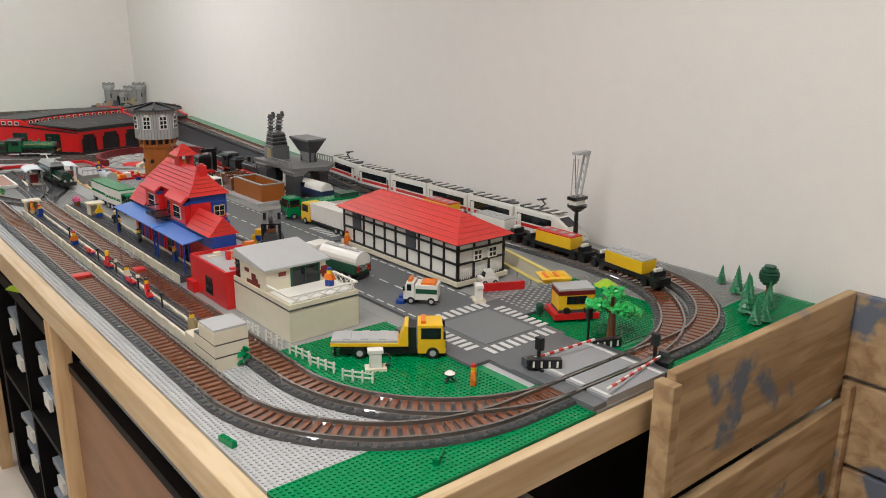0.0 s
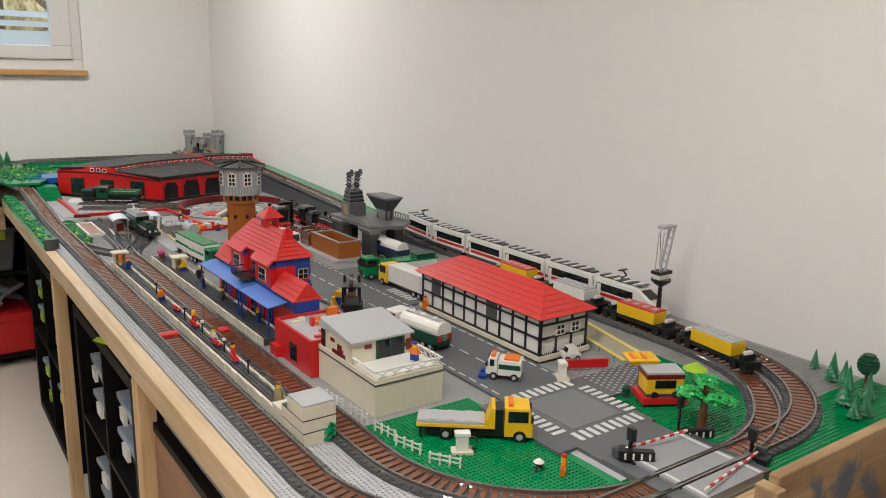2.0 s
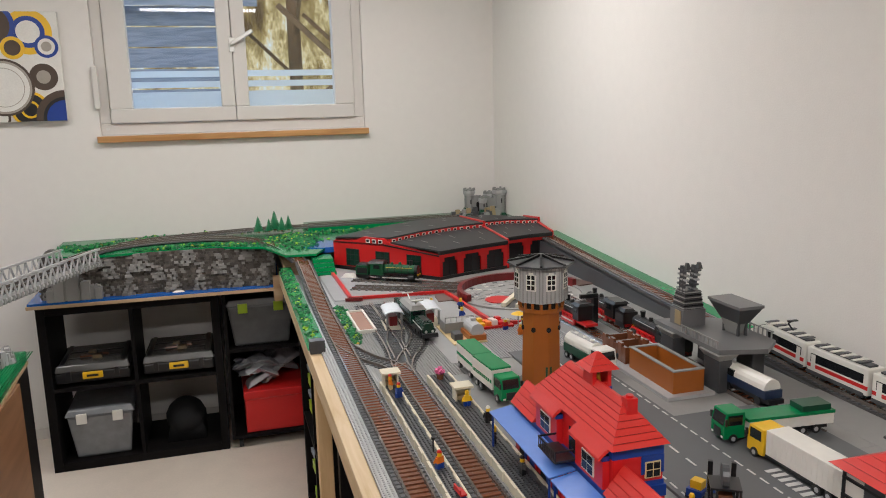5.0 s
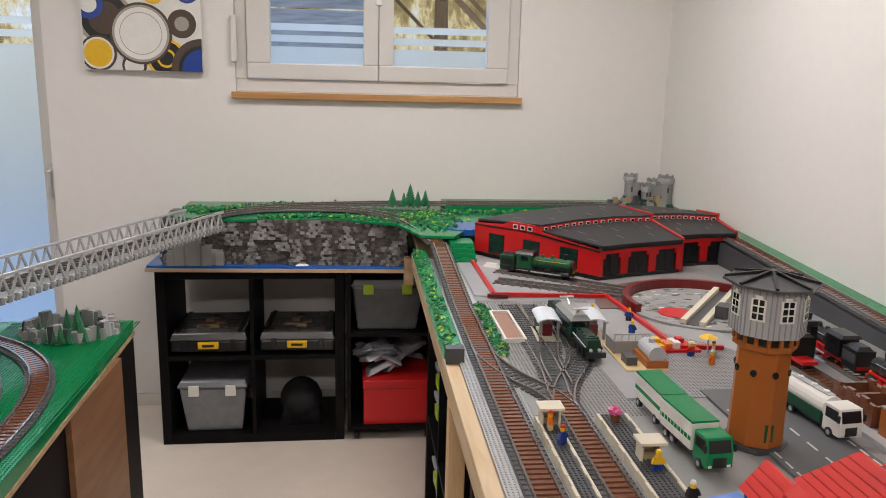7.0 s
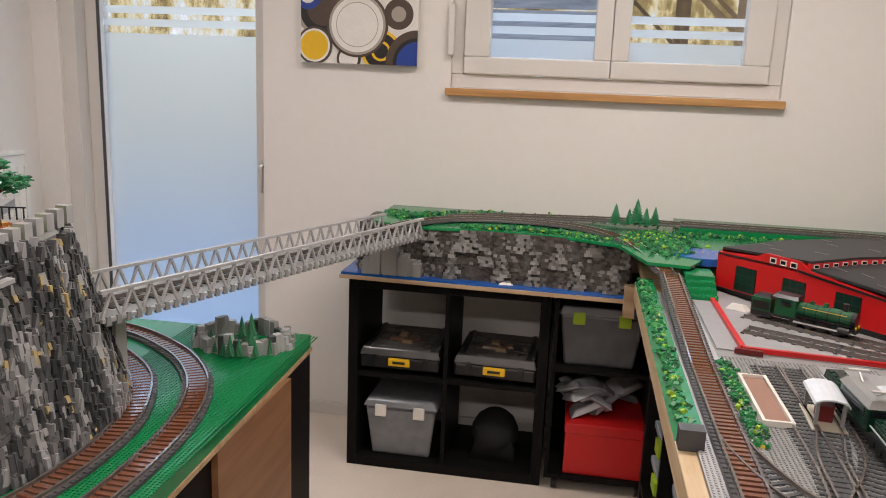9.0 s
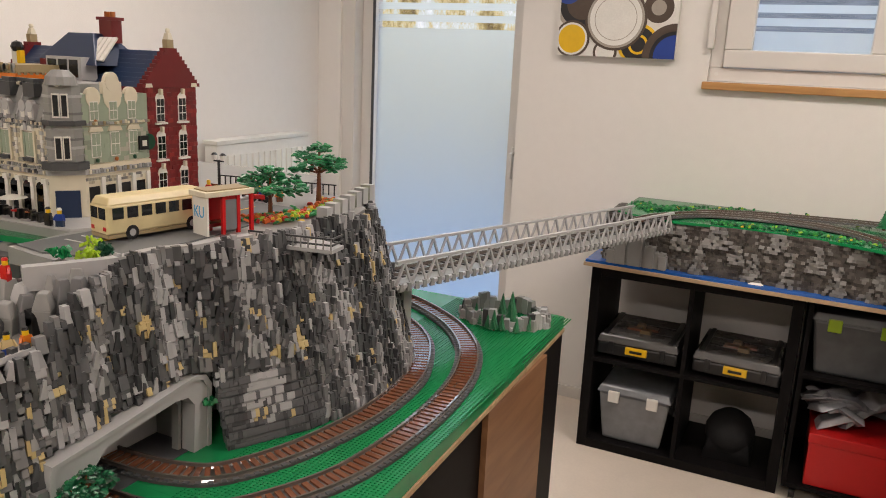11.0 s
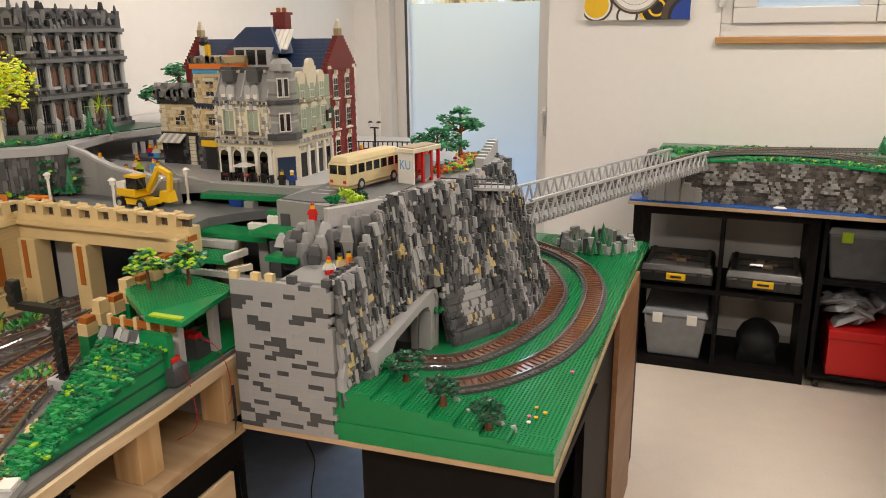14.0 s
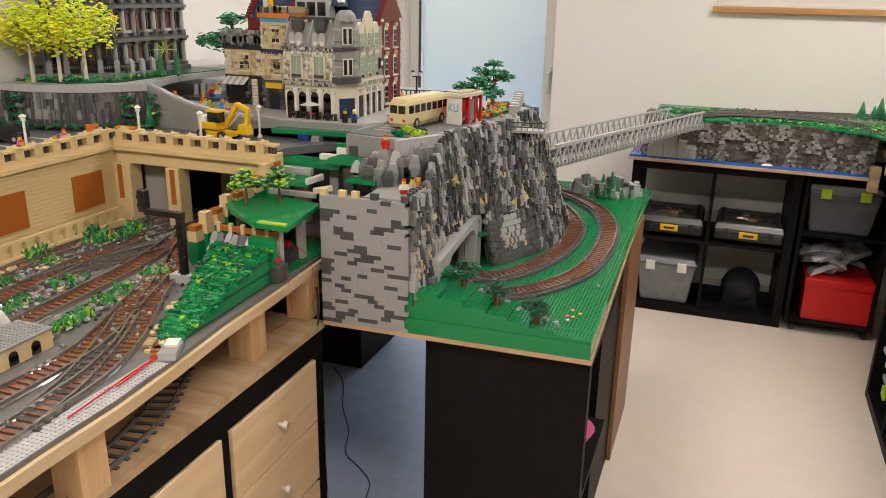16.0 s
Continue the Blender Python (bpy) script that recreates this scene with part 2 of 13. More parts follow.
# ---- building kit ----
class Shape:
    """Gathers solids into one mesh."""

    def __init__(self):
        self.v, self.f, self.m = [], [], Matrix()

    def add(self, verts, faces):
        k = len(self.v)
        self.v.extend(tuple(self.m @ Vector(p)) for p in verts)
        self.f.extend(tuple(i + k for i in f) for f in faces)
        return self

    def box(self, x0, x1, y0, y1, z0, z1):
        return self.add([(x0, y0, z0), (x1, y0, z0), (x1, y1, z0), (x0, y1, z0), (x0, y0, z1), (x1, y0, z1), (x1, y1, z1), (x0, y1, z1)],
                        [(3, 2, 1, 0), (4, 5, 6, 7), (0, 1, 5, 4), (1, 2, 6, 5), (2, 3, 7, 6), (3, 0, 4, 7)])

    def at(self, x, y, z, rx=0, ry=0, rz=0):
        self.m = pose(x, y, z, rx, ry, rz)
        return self

    def prism(self, pts, z0, z1):
        """A plan outline, given anticlockwise, drawn up from z0 to z1."""
        n = len(pts)
        return self.add([(*p, z0) for p in pts] + [(*p, z1) for p in pts],
                        [tuple(range(n - 1, -1, -1)), tuple(range(n, 2 * n))] + [(i, (i + 1) % n, n + (i + 1) % n, n + i) for i in range(n)])

    def profile(self, pts, y0, y1):
        """An outline in x and z drawn along y."""
        n = len(pts)
        return self.add([(p[0], y0, p[1]) for p in pts] + [(p[0], y1, p[1]) for p in pts],
                        [tuple(range(n)), tuple(range(2 * n - 1, n - 1, -1))] + [(n + i, n + (i + 1) % n, (i + 1) % n, i) for i in range(n)])

    def cyl(self, x, y, z, r, h, n=10, top=None, axis="z"):
        top = r if top is None else top
        put = {"z": lambda a, b, c: (x + a, y + b, z + c), "x": lambda a, b, c: (x + c, y + a, z + b), "y": lambda a, b, c: (x + b, y + c, z + a)}[axis]
        ring = [(math.cos(2 * math.pi * i / n), math.sin(2 * math.pi * i / n)) for i in range(n)]
        return self.add([put(r * a, r * b, 0) for a, b in ring] + [put(top * a, top * b, h) for a, b in ring],
                        [tuple(range(n - 1, -1, -1)), tuple(range(n, 2 * n))] + [(i, (i + 1) % n, n + (i + 1) % n, n + i) for i in range(n)])

    def ball(self, x, y, z, r, n=8, flat=1.0):
        rows, v, f = n // 2, [(x, y, z - r * flat)], []
        for j in range(1, rows):
            a = math.pi * j / rows - math.pi / 2
            v += [(x + r * math.cos(a) * math.cos(2 * math.pi * i / n), y + r * math.cos(a) * math.sin(2 * math.pi * i / n), z + r * flat * math.sin(a)) for i in range(n)]
        v.append((x, y, z + r * flat))
        f += [(0, 1 + (i + 1) % n, 1 + i) for i in range(n)]
        for j in range(rows - 2):
            f += [(1 + j * n + i, 1 + j * n + (i + 1) % n, 1 + (j + 1) * n + (i + 1) % n, 1 + (j + 1) * n + i) for i in range(n)]
        k = 1 + (rows - 2) * n
        f += [(k + i, k + (i + 1) % n, len(v) - 1) for i in range(n)]
        return self.add(v, f)

    def hip(self, x0, x1, y0, y1, z0, z1, dx, dy):
        """A block whose top is drawn in by dx and dy on each side."""
        return self.add([(x0, y0, z0), (x1, y0, z0), (x1, y1, z0), (x0, y1, z0), (x0 + dx, y0 + dy, z1), (x1 - dx, y0 + dy, z1), (x1 - dx, y1 - dy, z1), (x0 + dx, y1 - dy, z1)],
                        [(3, 2, 1, 0), (4, 5, 6, 7), (0, 1, 5, 4), (1, 2, 6, 5), (2, 3, 7, 6), (3, 0, 4, 7)])

    def bar(self, a, b, w):
        """A square bar from a to b."""
        a, b = Vector(a), Vector(b)
        old, d = self.m, b - a
        self.m = old @ Matrix.Translation(a) @ d.to_track_quat("Z", "Y").to_matrix().to_4x4()
        self.box(-w / 2, w / 2, -w / 2, w / 2, 0, d.length)
        self.m = old
        return self

    def stud(self, x, y, z, r=0.0024, h=0.0017):
        ring = [(r * math.cos(math.pi * i / 3), r * math.sin(math.pi * i / 3)) for i in range(6)]
        return self.add([(x + a, y + b, z) for a, b in ring] + [(x + a, y + b, z + h) for a, b in ring],
                        [tuple(range(6, 12))] + [(i, (i + 1) % 6, 6 + (i + 1) % 6, 6 + i) for i in range(6)])

    def mesh(self, name):
        me = bpy.data.meshes.new(name)
        me.from_pydata(self.v, [], self.f)
        me.update()
        return me


def part(name, shape, material, parent=None, label="", bevel=0.0, smooth=False):
    me = shape.mesh(name) if isinstance(shape, Shape) else shape
    if not me.materials:
        me.materials.append(material)
    ob = new(name, me)
    if parent:
        ob.parent = parent
    if label:
        ob["label"] = label
    if bevel:
        b = ob.modifiers.new("bevel", "BEVEL")
        b.width, b.segments, b.limit_method = bevel, 2, "ANGLE"
    if smooth:
        for poly in me.polygons:
            poly.use_smooth = True
    return ob


def thing(name, m, label, category, group="", kind=""):
    ob = new(name)
    ob.matrix_world = m
    ob.empty_display_size = 0.02
    return tagged(ob, label, category, group, kind)


def single(name, shape, material, m, label, category, group="", kind="", bevel=0.0):
    """A thing of one mesh."""
    ob = part(name, shape, material, None, "", bevel)
    ob.matrix_world = m
    return tagged(ob, label, category, group, kind)


def structure(name, shape, material, label, bevel=0.0, m=None):
    ob = part(name, shape, material, None, "", bevel)
    if m:
        ob.matrix_world = m
    return tagged(ob, label, name.rstrip("_0123456789").replace("_", " "), "", "structure")


# the long table follows the east wall, which leans a little off the window wall's square
EM = Matrix.Translation((1.80, 4.86, 0)) @ pose(0, 0, 0, 0, 0, -0.705) @ Matrix.Translation((-1.80, -4.86, 0))


def E(x, y, z, rz=0.0, rx=0.0, ry=0.0):
    return EM @ pose(x, y, z, rx, ry, rz)

# ---- the room ----
WY, WX0, CZ = 4.90, -2.06, 2.62
structure("floor", Shape().box(-2.3, 2.2, -1.6, 5.2, -0.06, 0.0), FLOOR, "pale beige linoleum floor, lightly scuffed")
structure("ceiling", Shape().box(-2.3, 2.2, -1.6, 5.2, CZ, CZ + 0.08), CEIL, "plain white ceiling")
WIN = (-0.185, 1.092, 1.475, 2.36)
DOOR = (-1.93, -0.985, 0.0, 2.25)
nw = Shape()
nw.box(-2.3, DOOR[0], WY, WY + 0.28, 0, CZ).box(DOOR[0], DOOR[1], WY, WY + 0.28, DOOR[3], CZ).box(DOOR[1], WIN[0], WY, WY + 0.28, 0, CZ)
nw.box(WIN[0], WIN[1], WY, WY + 0.28, 0, WIN[2]).box(WIN[0], WIN[1], WY, WY + 0.28, WIN[3], CZ).box(WIN[1], 2.2, WY, WY + 0.28, 0, CZ)
structure("wall_north", nw, WALL, "cream plastered wall with a window and a frosted door")
structure("wall_east", Shape().box(1.805, 2.1, -1.8, 5.1, 0, CZ), WALL, "cream plastered wall behind the model railway", m=EM.copy())
structure("wall_west", Shape().box(WX0 - 0.2, WX0, -1.6, WY, 0, CZ), WALL, "cream plastered wall behind the model town")
structure("wall_south", Shape().box(-2.3, 2.2, -1.6, -1.4, 0, CZ), WALL, "plain cream wall")
structure("baseboard", Shape().box(DOOR[1] + 0.02, 1.75, WY - 0.012, WY, 0, 0.055), PVC, "low white skirting board")

# window: frame, two sashes with handle, sill
win = thing("window_1", pose(0, WY, 0), "white plastic casement window with two sashes", "window", kind="structure")
x0, x1, z0, z1 = WIN
fr = Shape().box(x0, x1, 0.02, 0.10, z0, z0 + 0.055).box(x0, x1, 0.02, 0.10, z1 - 0.05, z1)
fr.box(x0, x0 + 0.05, 0.02, 0.10, z0 + 0.055, z1 - 0.05).box(x1 - 0.05, x1, 0.02, 0.10, z0 + 0.055, z1 - 0.05)
part("window_frame", fr, PVC, win, bevel=0.004)
GLASS = glass_mat("clear_glass")
FROST = glass_mat("frosted_film", (0.88, 0.95, 1.0), 0.55)
xm = 0.447
for a, b in ((x0 + 0.052, xm - 0.001), (xm + 0.001, x1 - 0.052)):
    wl, wr = (0.101, 0.066) if a < 0 else (0.066, 0.098)
    s = Shape()
    for q in ((a, b, z0 + 0.057, z0 + 0.125), (a, b, z1 - 0.12, z1 - 0.052), (a, a + wl, z0 + 0.125, z1 - 0.12), (b - wr, b, z0 + 0.125, z1 - 0.12)):
        s.box(q[0], q[1], 0.0, 0.075, q[2], q[3])
    sash = part("sash", s, PVC, win, bevel=0.005)
    pane = part("pane", Shape().box(a + wl, b - wr, 0.05, 0.056, z0 + 0.125, z1 - 0.12), GLASS, sash)
    pane.visible_shadow = False
    zf = z0 + 0.125
    for h0, h1 in ((0.0, 0.075), (0.095, 0.125), (0.145, 0.175)):
        f = part("privacy_strip", Shape().box(a + wl + 0.001, b - wr - 0.001, 0.044, 0.0475, zf + h0, zf + h1), FROST, sash, "frosted privacy film strip")
        f.visible_shadow = False
hd = Shape().box(xm - 0.014, xm + 0.014, -0.012, 0.0, 1.86, 1.93)
hd.bar((xm, -0.03, 1.90), (xm + 0.10, -0.035, 1.96), 0.018).bar((xm, 0, 1.90), (xm, -0.03, 1.90), 0.016)
part("handle", hd, STEEL, win, "satin metal window handle", bevel=0.003)
part("hinge_cover", Shape().box(x0 - 0.012, x0 + 0.014, -0.035, 0.0, 1.60, 1.80), PVC, win, bevel=0.006)
for cx in (x0 + 0.03, x1 - 0.03):
    part("screw_cap", Shape().cyl(cx, 0.018, z0 + 0.03, 0.008, 0.003, 8, axis="y"), STEEL, win)
part("window_sill", Shape().box(-0.200, 1.105, -0.035, 0.019, z0 - 0.032, z0 - 0.002), SILLW, win, "oak window sill board", bevel=0.003)

# frosted balcony door in its reveal
dr = thing("door_1", pose(0, WY + 0.09, 0), "white plastic garden door with a frosted glass pane", "door", kind="structure")
x0, x1, z0, z1 = -1.86, DOOR[1] + 0.0, 0.0, 2.25
s = Shape()
for q in ((x0, x1, 0.0, 0.12), (x0, x1, z1 - 0.1, z1), (x0, x0 + 0.075, 0.12, z1 - 0.1), (x1 - 0.072, x1, 0.12, z1 - 0.1)):
    s.box(q[0], q[1], 0, 0.07, q[2], q[3])
part("door_frame", s, PVC, dr, bevel=0.004)
clear0 = 1.655
p1 = part("pane", Shape().box(x0 + 0.075, x1 - 0.072, 0.03, 0.036, 0.12, clear0), FROST, dr, "frosted glass, bluish at the foot")
p2 = part("pane", Shape().box(x0 + 0.075, x1 - 0.072, 0.03, 0.036, clear0 + 0.002, z1 - 0.1), GLASS, dr, "clear glass strip")
p1.visible_shadow = p2.visible_shadow = False
for h0 in (0.03, 0.085):
    f = part("privacy_strip", Shape().box(x0 + 0.076, x1 - 0.073, 0.024, 0.0275, clear0 + h0, clear0 + h0 + 0.032), FROST, dr)
    f.visible_shadow = False
part("gasket", Shape().box(x0 + 0.060, x0 + 0.0745, -0.004, 0.0, 0.12, z1 - 0.1), DGREY, dr)
hd = Shape().box(x1 - 0.047, x1 - 0.022, -0.012, 0.0, 0.98, 1.13).bar((x1 - 0.034, 0, 1.10), (x1 - 0.034, -0.045, 1.10), 0.016)
hd.bar((x1 - 0.034, -0.045, 1.105), (x1 - 0.034, -0.05, 0.985), 0.018)
part("handle", hd, STEEL, dr, "satin metal door handle", bevel=0.004)
structure("trim", Shape().box(DOOR[0], x0, WY + 0.02, WY + 0.16, 0, 2.25), PVC, "white door lining")

# radiator on the west wall
rad = thing("radiator", pose(WX0, 4.36, 0.55), "white ribbed panel radiator on the wall", "radiator")
s = Shape().box(0.03, 0.10, -0.32, 0.32, 0, 0.58)
part("panel", s, WHITE, rad, bevel=0.006)
for i in range(16):
    part("rib", Shape().box(0.10, 0.106, -0.30 + i * 0.04, -0.278 + i * 0.04, 0.04, 0.53), WHITE, rad)
part("grille", Shape().box(0.025, 0.105, -0.325, 0.325, 0.58, 0.595), WHITE, rad)

# painting of circles on stretched canvas
pt = thing("painting", pose(-0.562, WY - 0.035, 1.552), "square abstract canvas of blue, yellow and black circles", "painting")
WP = mat("canvas_white", (0.75, 0.73, 0.68), 0.7, vary=0.08, grain=150, bump=0.3)
part("canvas", Shape().box(-0.245, 0.245, 0, 0.033, 0, 0.49), WP, pt, bevel=0.003)
def disc(cx, cz, radii, k):
    """Rings painted one over the other; each a thin flat layer of paint."""
    for rr, c in radii:
        n, outl = 40, []
        for i in range(n):
            a = 2 * math.pi * i / n
            outl.append((min(0.244, max(-0.244, cx + rr * math.cos(a))), min(0.489, max(0.001, cz + rr * math.sin(a)))))
        k += 1
        part("painted_ring", Shape().profile(outl, -0.0003 - 0.0002 * k, 0), c, pt)
    return k


UMBER = mat("umber_paint", (0.075, 0.050, 0.035), 0.6, vary=0.15, bump=0.2)
TAUPE = mat("taupe_paint", (0.36, 0.32, 0.27), 0.6, vary=0.1)
k = 0
for cx, cz, radii in ((-0.13, 0.36, ((0.085, YELLOW), (0.07, WP))), (0.12, 0.40, ((0.10, YELLOW), (0.07, BLUE), (0.05, WP))), (-0.15, 0.215, ((0.115, TAUPE), (0.10, BLACK), (0.068, UMBER))),
                      (-0.215, 0.27, ((0.06, BLUE), (0.035, WP))), (0.19, 0.335, ((0.05, BLUE), (0.036, WP), (0.022, TAUPE))), (-0.03, 0.43, ((0.10, BLUE), (0.08, UMBER), (0.04, BLACK))),
                      (0.05, 0.33, ((0.05, YELLOW), (0.034, UMBER))), (0.165, 0.20, ((0.068, WP), (0.060, UMBER), (0.03, TAUPE))), (-0.185, 0.07, ((0.075, UMBER), (0.066, WP), (0.058, YELLOW))),
                      (-0.04, 0.02, ((0.05, UMBER), (0.04, WP))), (0.095, 0.055, ((0.082, YELLOW), (0.07, BLACK), (0.04, YELLOW), (0.03, BLACK))), (0.245, 0.01, ((0.13, UMBER), (0.10, BLACK), (0.085, BLUE))),
                      (-0.005, 0.155, ((0.128, UMBER), (0.118, TAUPE), (0.108, WP), (0.088, TAUPE), (0.085, WP)))):
    k = disc(cx, cz, radii, k)

# view outside: a plain garden backdrop that glows, sunlight put into its colours
gm = bpy.data.materials.new("glowing_garden_backdrop")
gm.use_nodes = True
gn, gl = gm.node_tree.nodes, gm.node_tree.links
gn.remove(gn["Principled BSDF"])
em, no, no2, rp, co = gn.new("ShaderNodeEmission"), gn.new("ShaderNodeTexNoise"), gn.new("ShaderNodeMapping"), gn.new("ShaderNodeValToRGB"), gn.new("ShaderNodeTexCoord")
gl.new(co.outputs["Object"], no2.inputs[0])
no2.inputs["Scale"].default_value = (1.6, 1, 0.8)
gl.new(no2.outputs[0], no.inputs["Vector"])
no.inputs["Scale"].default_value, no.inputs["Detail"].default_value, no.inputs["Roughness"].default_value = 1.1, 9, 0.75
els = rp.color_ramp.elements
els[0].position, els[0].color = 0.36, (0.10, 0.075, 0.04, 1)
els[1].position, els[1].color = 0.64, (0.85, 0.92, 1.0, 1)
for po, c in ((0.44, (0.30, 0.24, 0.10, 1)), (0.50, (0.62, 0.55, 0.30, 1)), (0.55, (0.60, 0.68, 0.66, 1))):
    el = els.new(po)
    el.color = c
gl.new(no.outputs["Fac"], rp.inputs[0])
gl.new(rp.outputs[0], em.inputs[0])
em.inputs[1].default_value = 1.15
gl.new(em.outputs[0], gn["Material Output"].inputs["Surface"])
structure("backdrop", Shape().box(-12, 12, 12.0, 12.05, -0.5, 4.6), gm, "bare trees outside, their sunlight a glow in the colours")
# ground is coloured blue for the shade lying on the snow
structure("ground", Shape().box(-14, 14, 5.2, 12.0, -0.3, -0.1), mat("shaded_snow_ground", (0.46, 0.64, 0.88), 0.9), "pale ground outside, blue shade put into its colour")
gs = thing("garden_shed", pose(-0.6, 9.2, -0.1), "blue-grey boarded garden shed outside the window", "shed")
SHEDB = wood_mat("weathered_boards", (0.40, 0.46, 0.52), (0.26, 0.31, 0.36), (1.2, 9, 9), 0.8)
for i in range(13):
    part("board", Shape().box(-1.15, 1.25, 0.0, 0.03, 0.1 + i * 0.2, 0.285 + i * 0.2), SHEDB, gs)
part("roof", Shape().add([(-1.35, -0.25, 2.66), (1.45, -0.25, 2.66), (1.45, 1.4, 3.3), (-1.35, 1.4, 3.3), (-1.35, -0.25, 2.74), (1.45, -0.25, 2.74), (1.45, 1.4, 3.38), (-1.35, 1.4, 3.38)],
     [(3, 2, 1, 0), (4, 5, 6, 7), (0, 1, 5, 4), (1, 2, 6, 5), (2, 3, 7, 6), (3, 0, 4, 7)]), SHEDB, gs)
BARK = mat("bark", (0.30, 0.20, 0.10), 0.9, vary=0.3, grain=12, bump=0.6)
for x, y, rad in ((1.75, 9.0, 0.13), (2.1, 9.8, 0.10), (1.35, 10.4, 0.09)):
    tk = thing("garden_tree", pose(x, y, -0.1), "bare brown tree trunk in the garden", "tree", "garden trees")
    q = Shape().cyl(0, 0, 0, rad, 5.0, 10, rad * 0.7)
    for k in range(7):
        z = 1.6 + k * 0.42
        q.bar((0, 0, z), (0.9 * math.cos(k * 2.4), 0.5 * math.sin(k * 2.4), z + 0.7), rad * 0.4)
    part("trunk", q, BARK, tk)

# ---- shelf units and tables ----
def shelf_unit(m, nx, nz, label, depth=0.39, base=0.0, group="shelf units"):
    """Square-compartment shelf unit: outer frame, inner boards. Open towards -y."""
    w, h = 0.335 * nx + 0.016 * (nx - 1) + 0.076, 0.335 * nz + 0.016 * (nz - 1) + 0.076
    t = thing("shelf_unit", m, label, "shelf", group)
    part("side", Shape().box(0, 0.038, 0, depth, base, base + h), BLACKW, t, bevel=0.002)
    part("side", Shape().box(w - 0.038, w, 0, depth, base, base + h), BLACKW, t, bevel=0.002)
    part("top", Shape().box(0.038, w - 0.038, 0, depth, base + h - 0.038, base + h), BLACKW, t, bevel=0.002)
    part("bottom", Shape().box(0.038, w - 0.038, 0, depth, base, base + 0.038), BLACKW, t, bevel=0.002)
    for i in range(1, nx):
        a = 0.038 + i * 0.351 - 0.016
        part("divider", Shape().box(a, a + 0.016, 0.003, depth, base + 0.038, base + h - 0.038), BLACKW, t)
    for j in range(1, nz):
        a = base + 0.038 + j * 0.351 - 0.016
        for i in range(nx):
            b = 0.038 + i * 0.351
            part("shelf", Shape().box(b, b + 0.335, 0.002, depth, a, a + 0.016), BLACKW, t)
    return t


shelf_unit(pose(-0.47, 4.46, 0), 2, 2, "black-brown cube shelf unit holding plastic boxes against the wall")
cs = thing("shelf_unit", pose(0.305, 4.44, 0), "narrow black-brown shelf unit on castors", "shelf", "shelf units")
part("side", Shape().box(0, 0.016, 0, 0.42, 0.05, 0.77), BLACKW, cs)
part("side", Shape().box(0.36, 0.376, 0, 0.42, 0.05, 0.77), BLACKW, cs)
for z in (0.05, 0.475, 0.754):
    part("shelf", Shape().box(0.016, 0.36, 0, 0.42, z, z + 0.016), BLACKW, cs)
part("back", Shape().box(0.016, 0.36, 0.41, 0.42, 0.07, 0.75), BLACKW, cs)
for cx in (0.03, 0.34):
    part("castor", Shape().cyl(cx, 0.03, 0.025, 0.025, 0.02, 12, axis="x"), BLACK, cs)


def storage_case(m):
    t = thing("storage_case", m, "black organiser case with a smoked lid and yellow latch", "storage case", "organiser cases")
    part("tray", Shape().box(-0.155, 0.155, 0, 0.32, 0, 0.050), BLACK, t, bevel=0.008)
    lid = part("lid", Shape().hip(-0.158, 0.158, -0.004, 0.324, 0.051, 0.082, 0.010, 0.012), mat("smoked_lid", (0.085, 0.083, 0.080), 0.22, vary=0.3, grain=14), t, "smoked translucent lid", bevel=0.005)
    for x in (-0.135, 0.117):
        part("lid_edge", Shape().box(x, x + 0.018, 0.008, 0.31, 0.082, 0.086), BLACK, lid)
    for y in (0.10, 0.20):
        part("lid_rib", Shape().box(-0.116, 0.116, y, y + 0.007, 0.082, 0.0845), BLACK, lid)
    part("latch", Shape().box(-0.042, 0.042, -0.014, 0.0, 0.018, 0.048), YELLOW, t, "yellow latch", bevel=0.003)
    part("latch_slot", Shape().box(-0.024, 0.024, -0.0155, -0.0135, 0.028, 0.038), BLACK, t)
    for x in (-0.11, 0.09):
        part("side_clip", Shape().box(x, x + 0.02, -0.010, 0.0, 0.016, 0.058), BLACK, t, bevel=0.002)
    inside = mat("case_contents", (0.17, 0.11, 0.04), 0.4, vary=0.4)
    for k, (x, y, w, h) in enumerate(((-0.035, 0.12, 0.030, 0.010), (0.012, 0.10, 0.022, 0.014), (0.030, 0.15, 0.026, 0.008), (-0.02, 0.17, 0.018, 0.012))):
        part("toy_part", Shape().hip(x - w, x + w, y - 0.020, y + 0.020, 0.082, 0.082 + h, 0.004, 0.004), inside if k % 2 else BROWN, t)
    return t


sc = storage_case(pose(-0.27, 4.475, 0.4055))
copy_thing(sc, pose(0.095, 4.475, 0.4055, 0, 0, -2))


def plastic_box(m, w, d, h, body, lid, clips, label, group="plastic boxes"):
    t = thing("plastic_box", m, label, "plastic box", group)
    part("tub", Shape().hip(-w / 2, w / 2, 0, d, h * 0.88, 0.0, 0.025, 0.02).add([], []), body, t, bevel=0.01)
    part("lid", Shape().hip(-w / 2 - 0.008, w / 2 + 0.008, -0.008, d + 0.008, h * 0.88, h, 0.014, 0.014), lid, t, bevel=0.006)
    for s2 in (-1, 1):
        part("clip", Shape().box(s2 * w * 0.27 - 0.022, s2 * w * 0.27 + 0.022, -0.018, -0.006, h * 0.74, h * 0.94), clips, t, bevel=0.003)
    return t


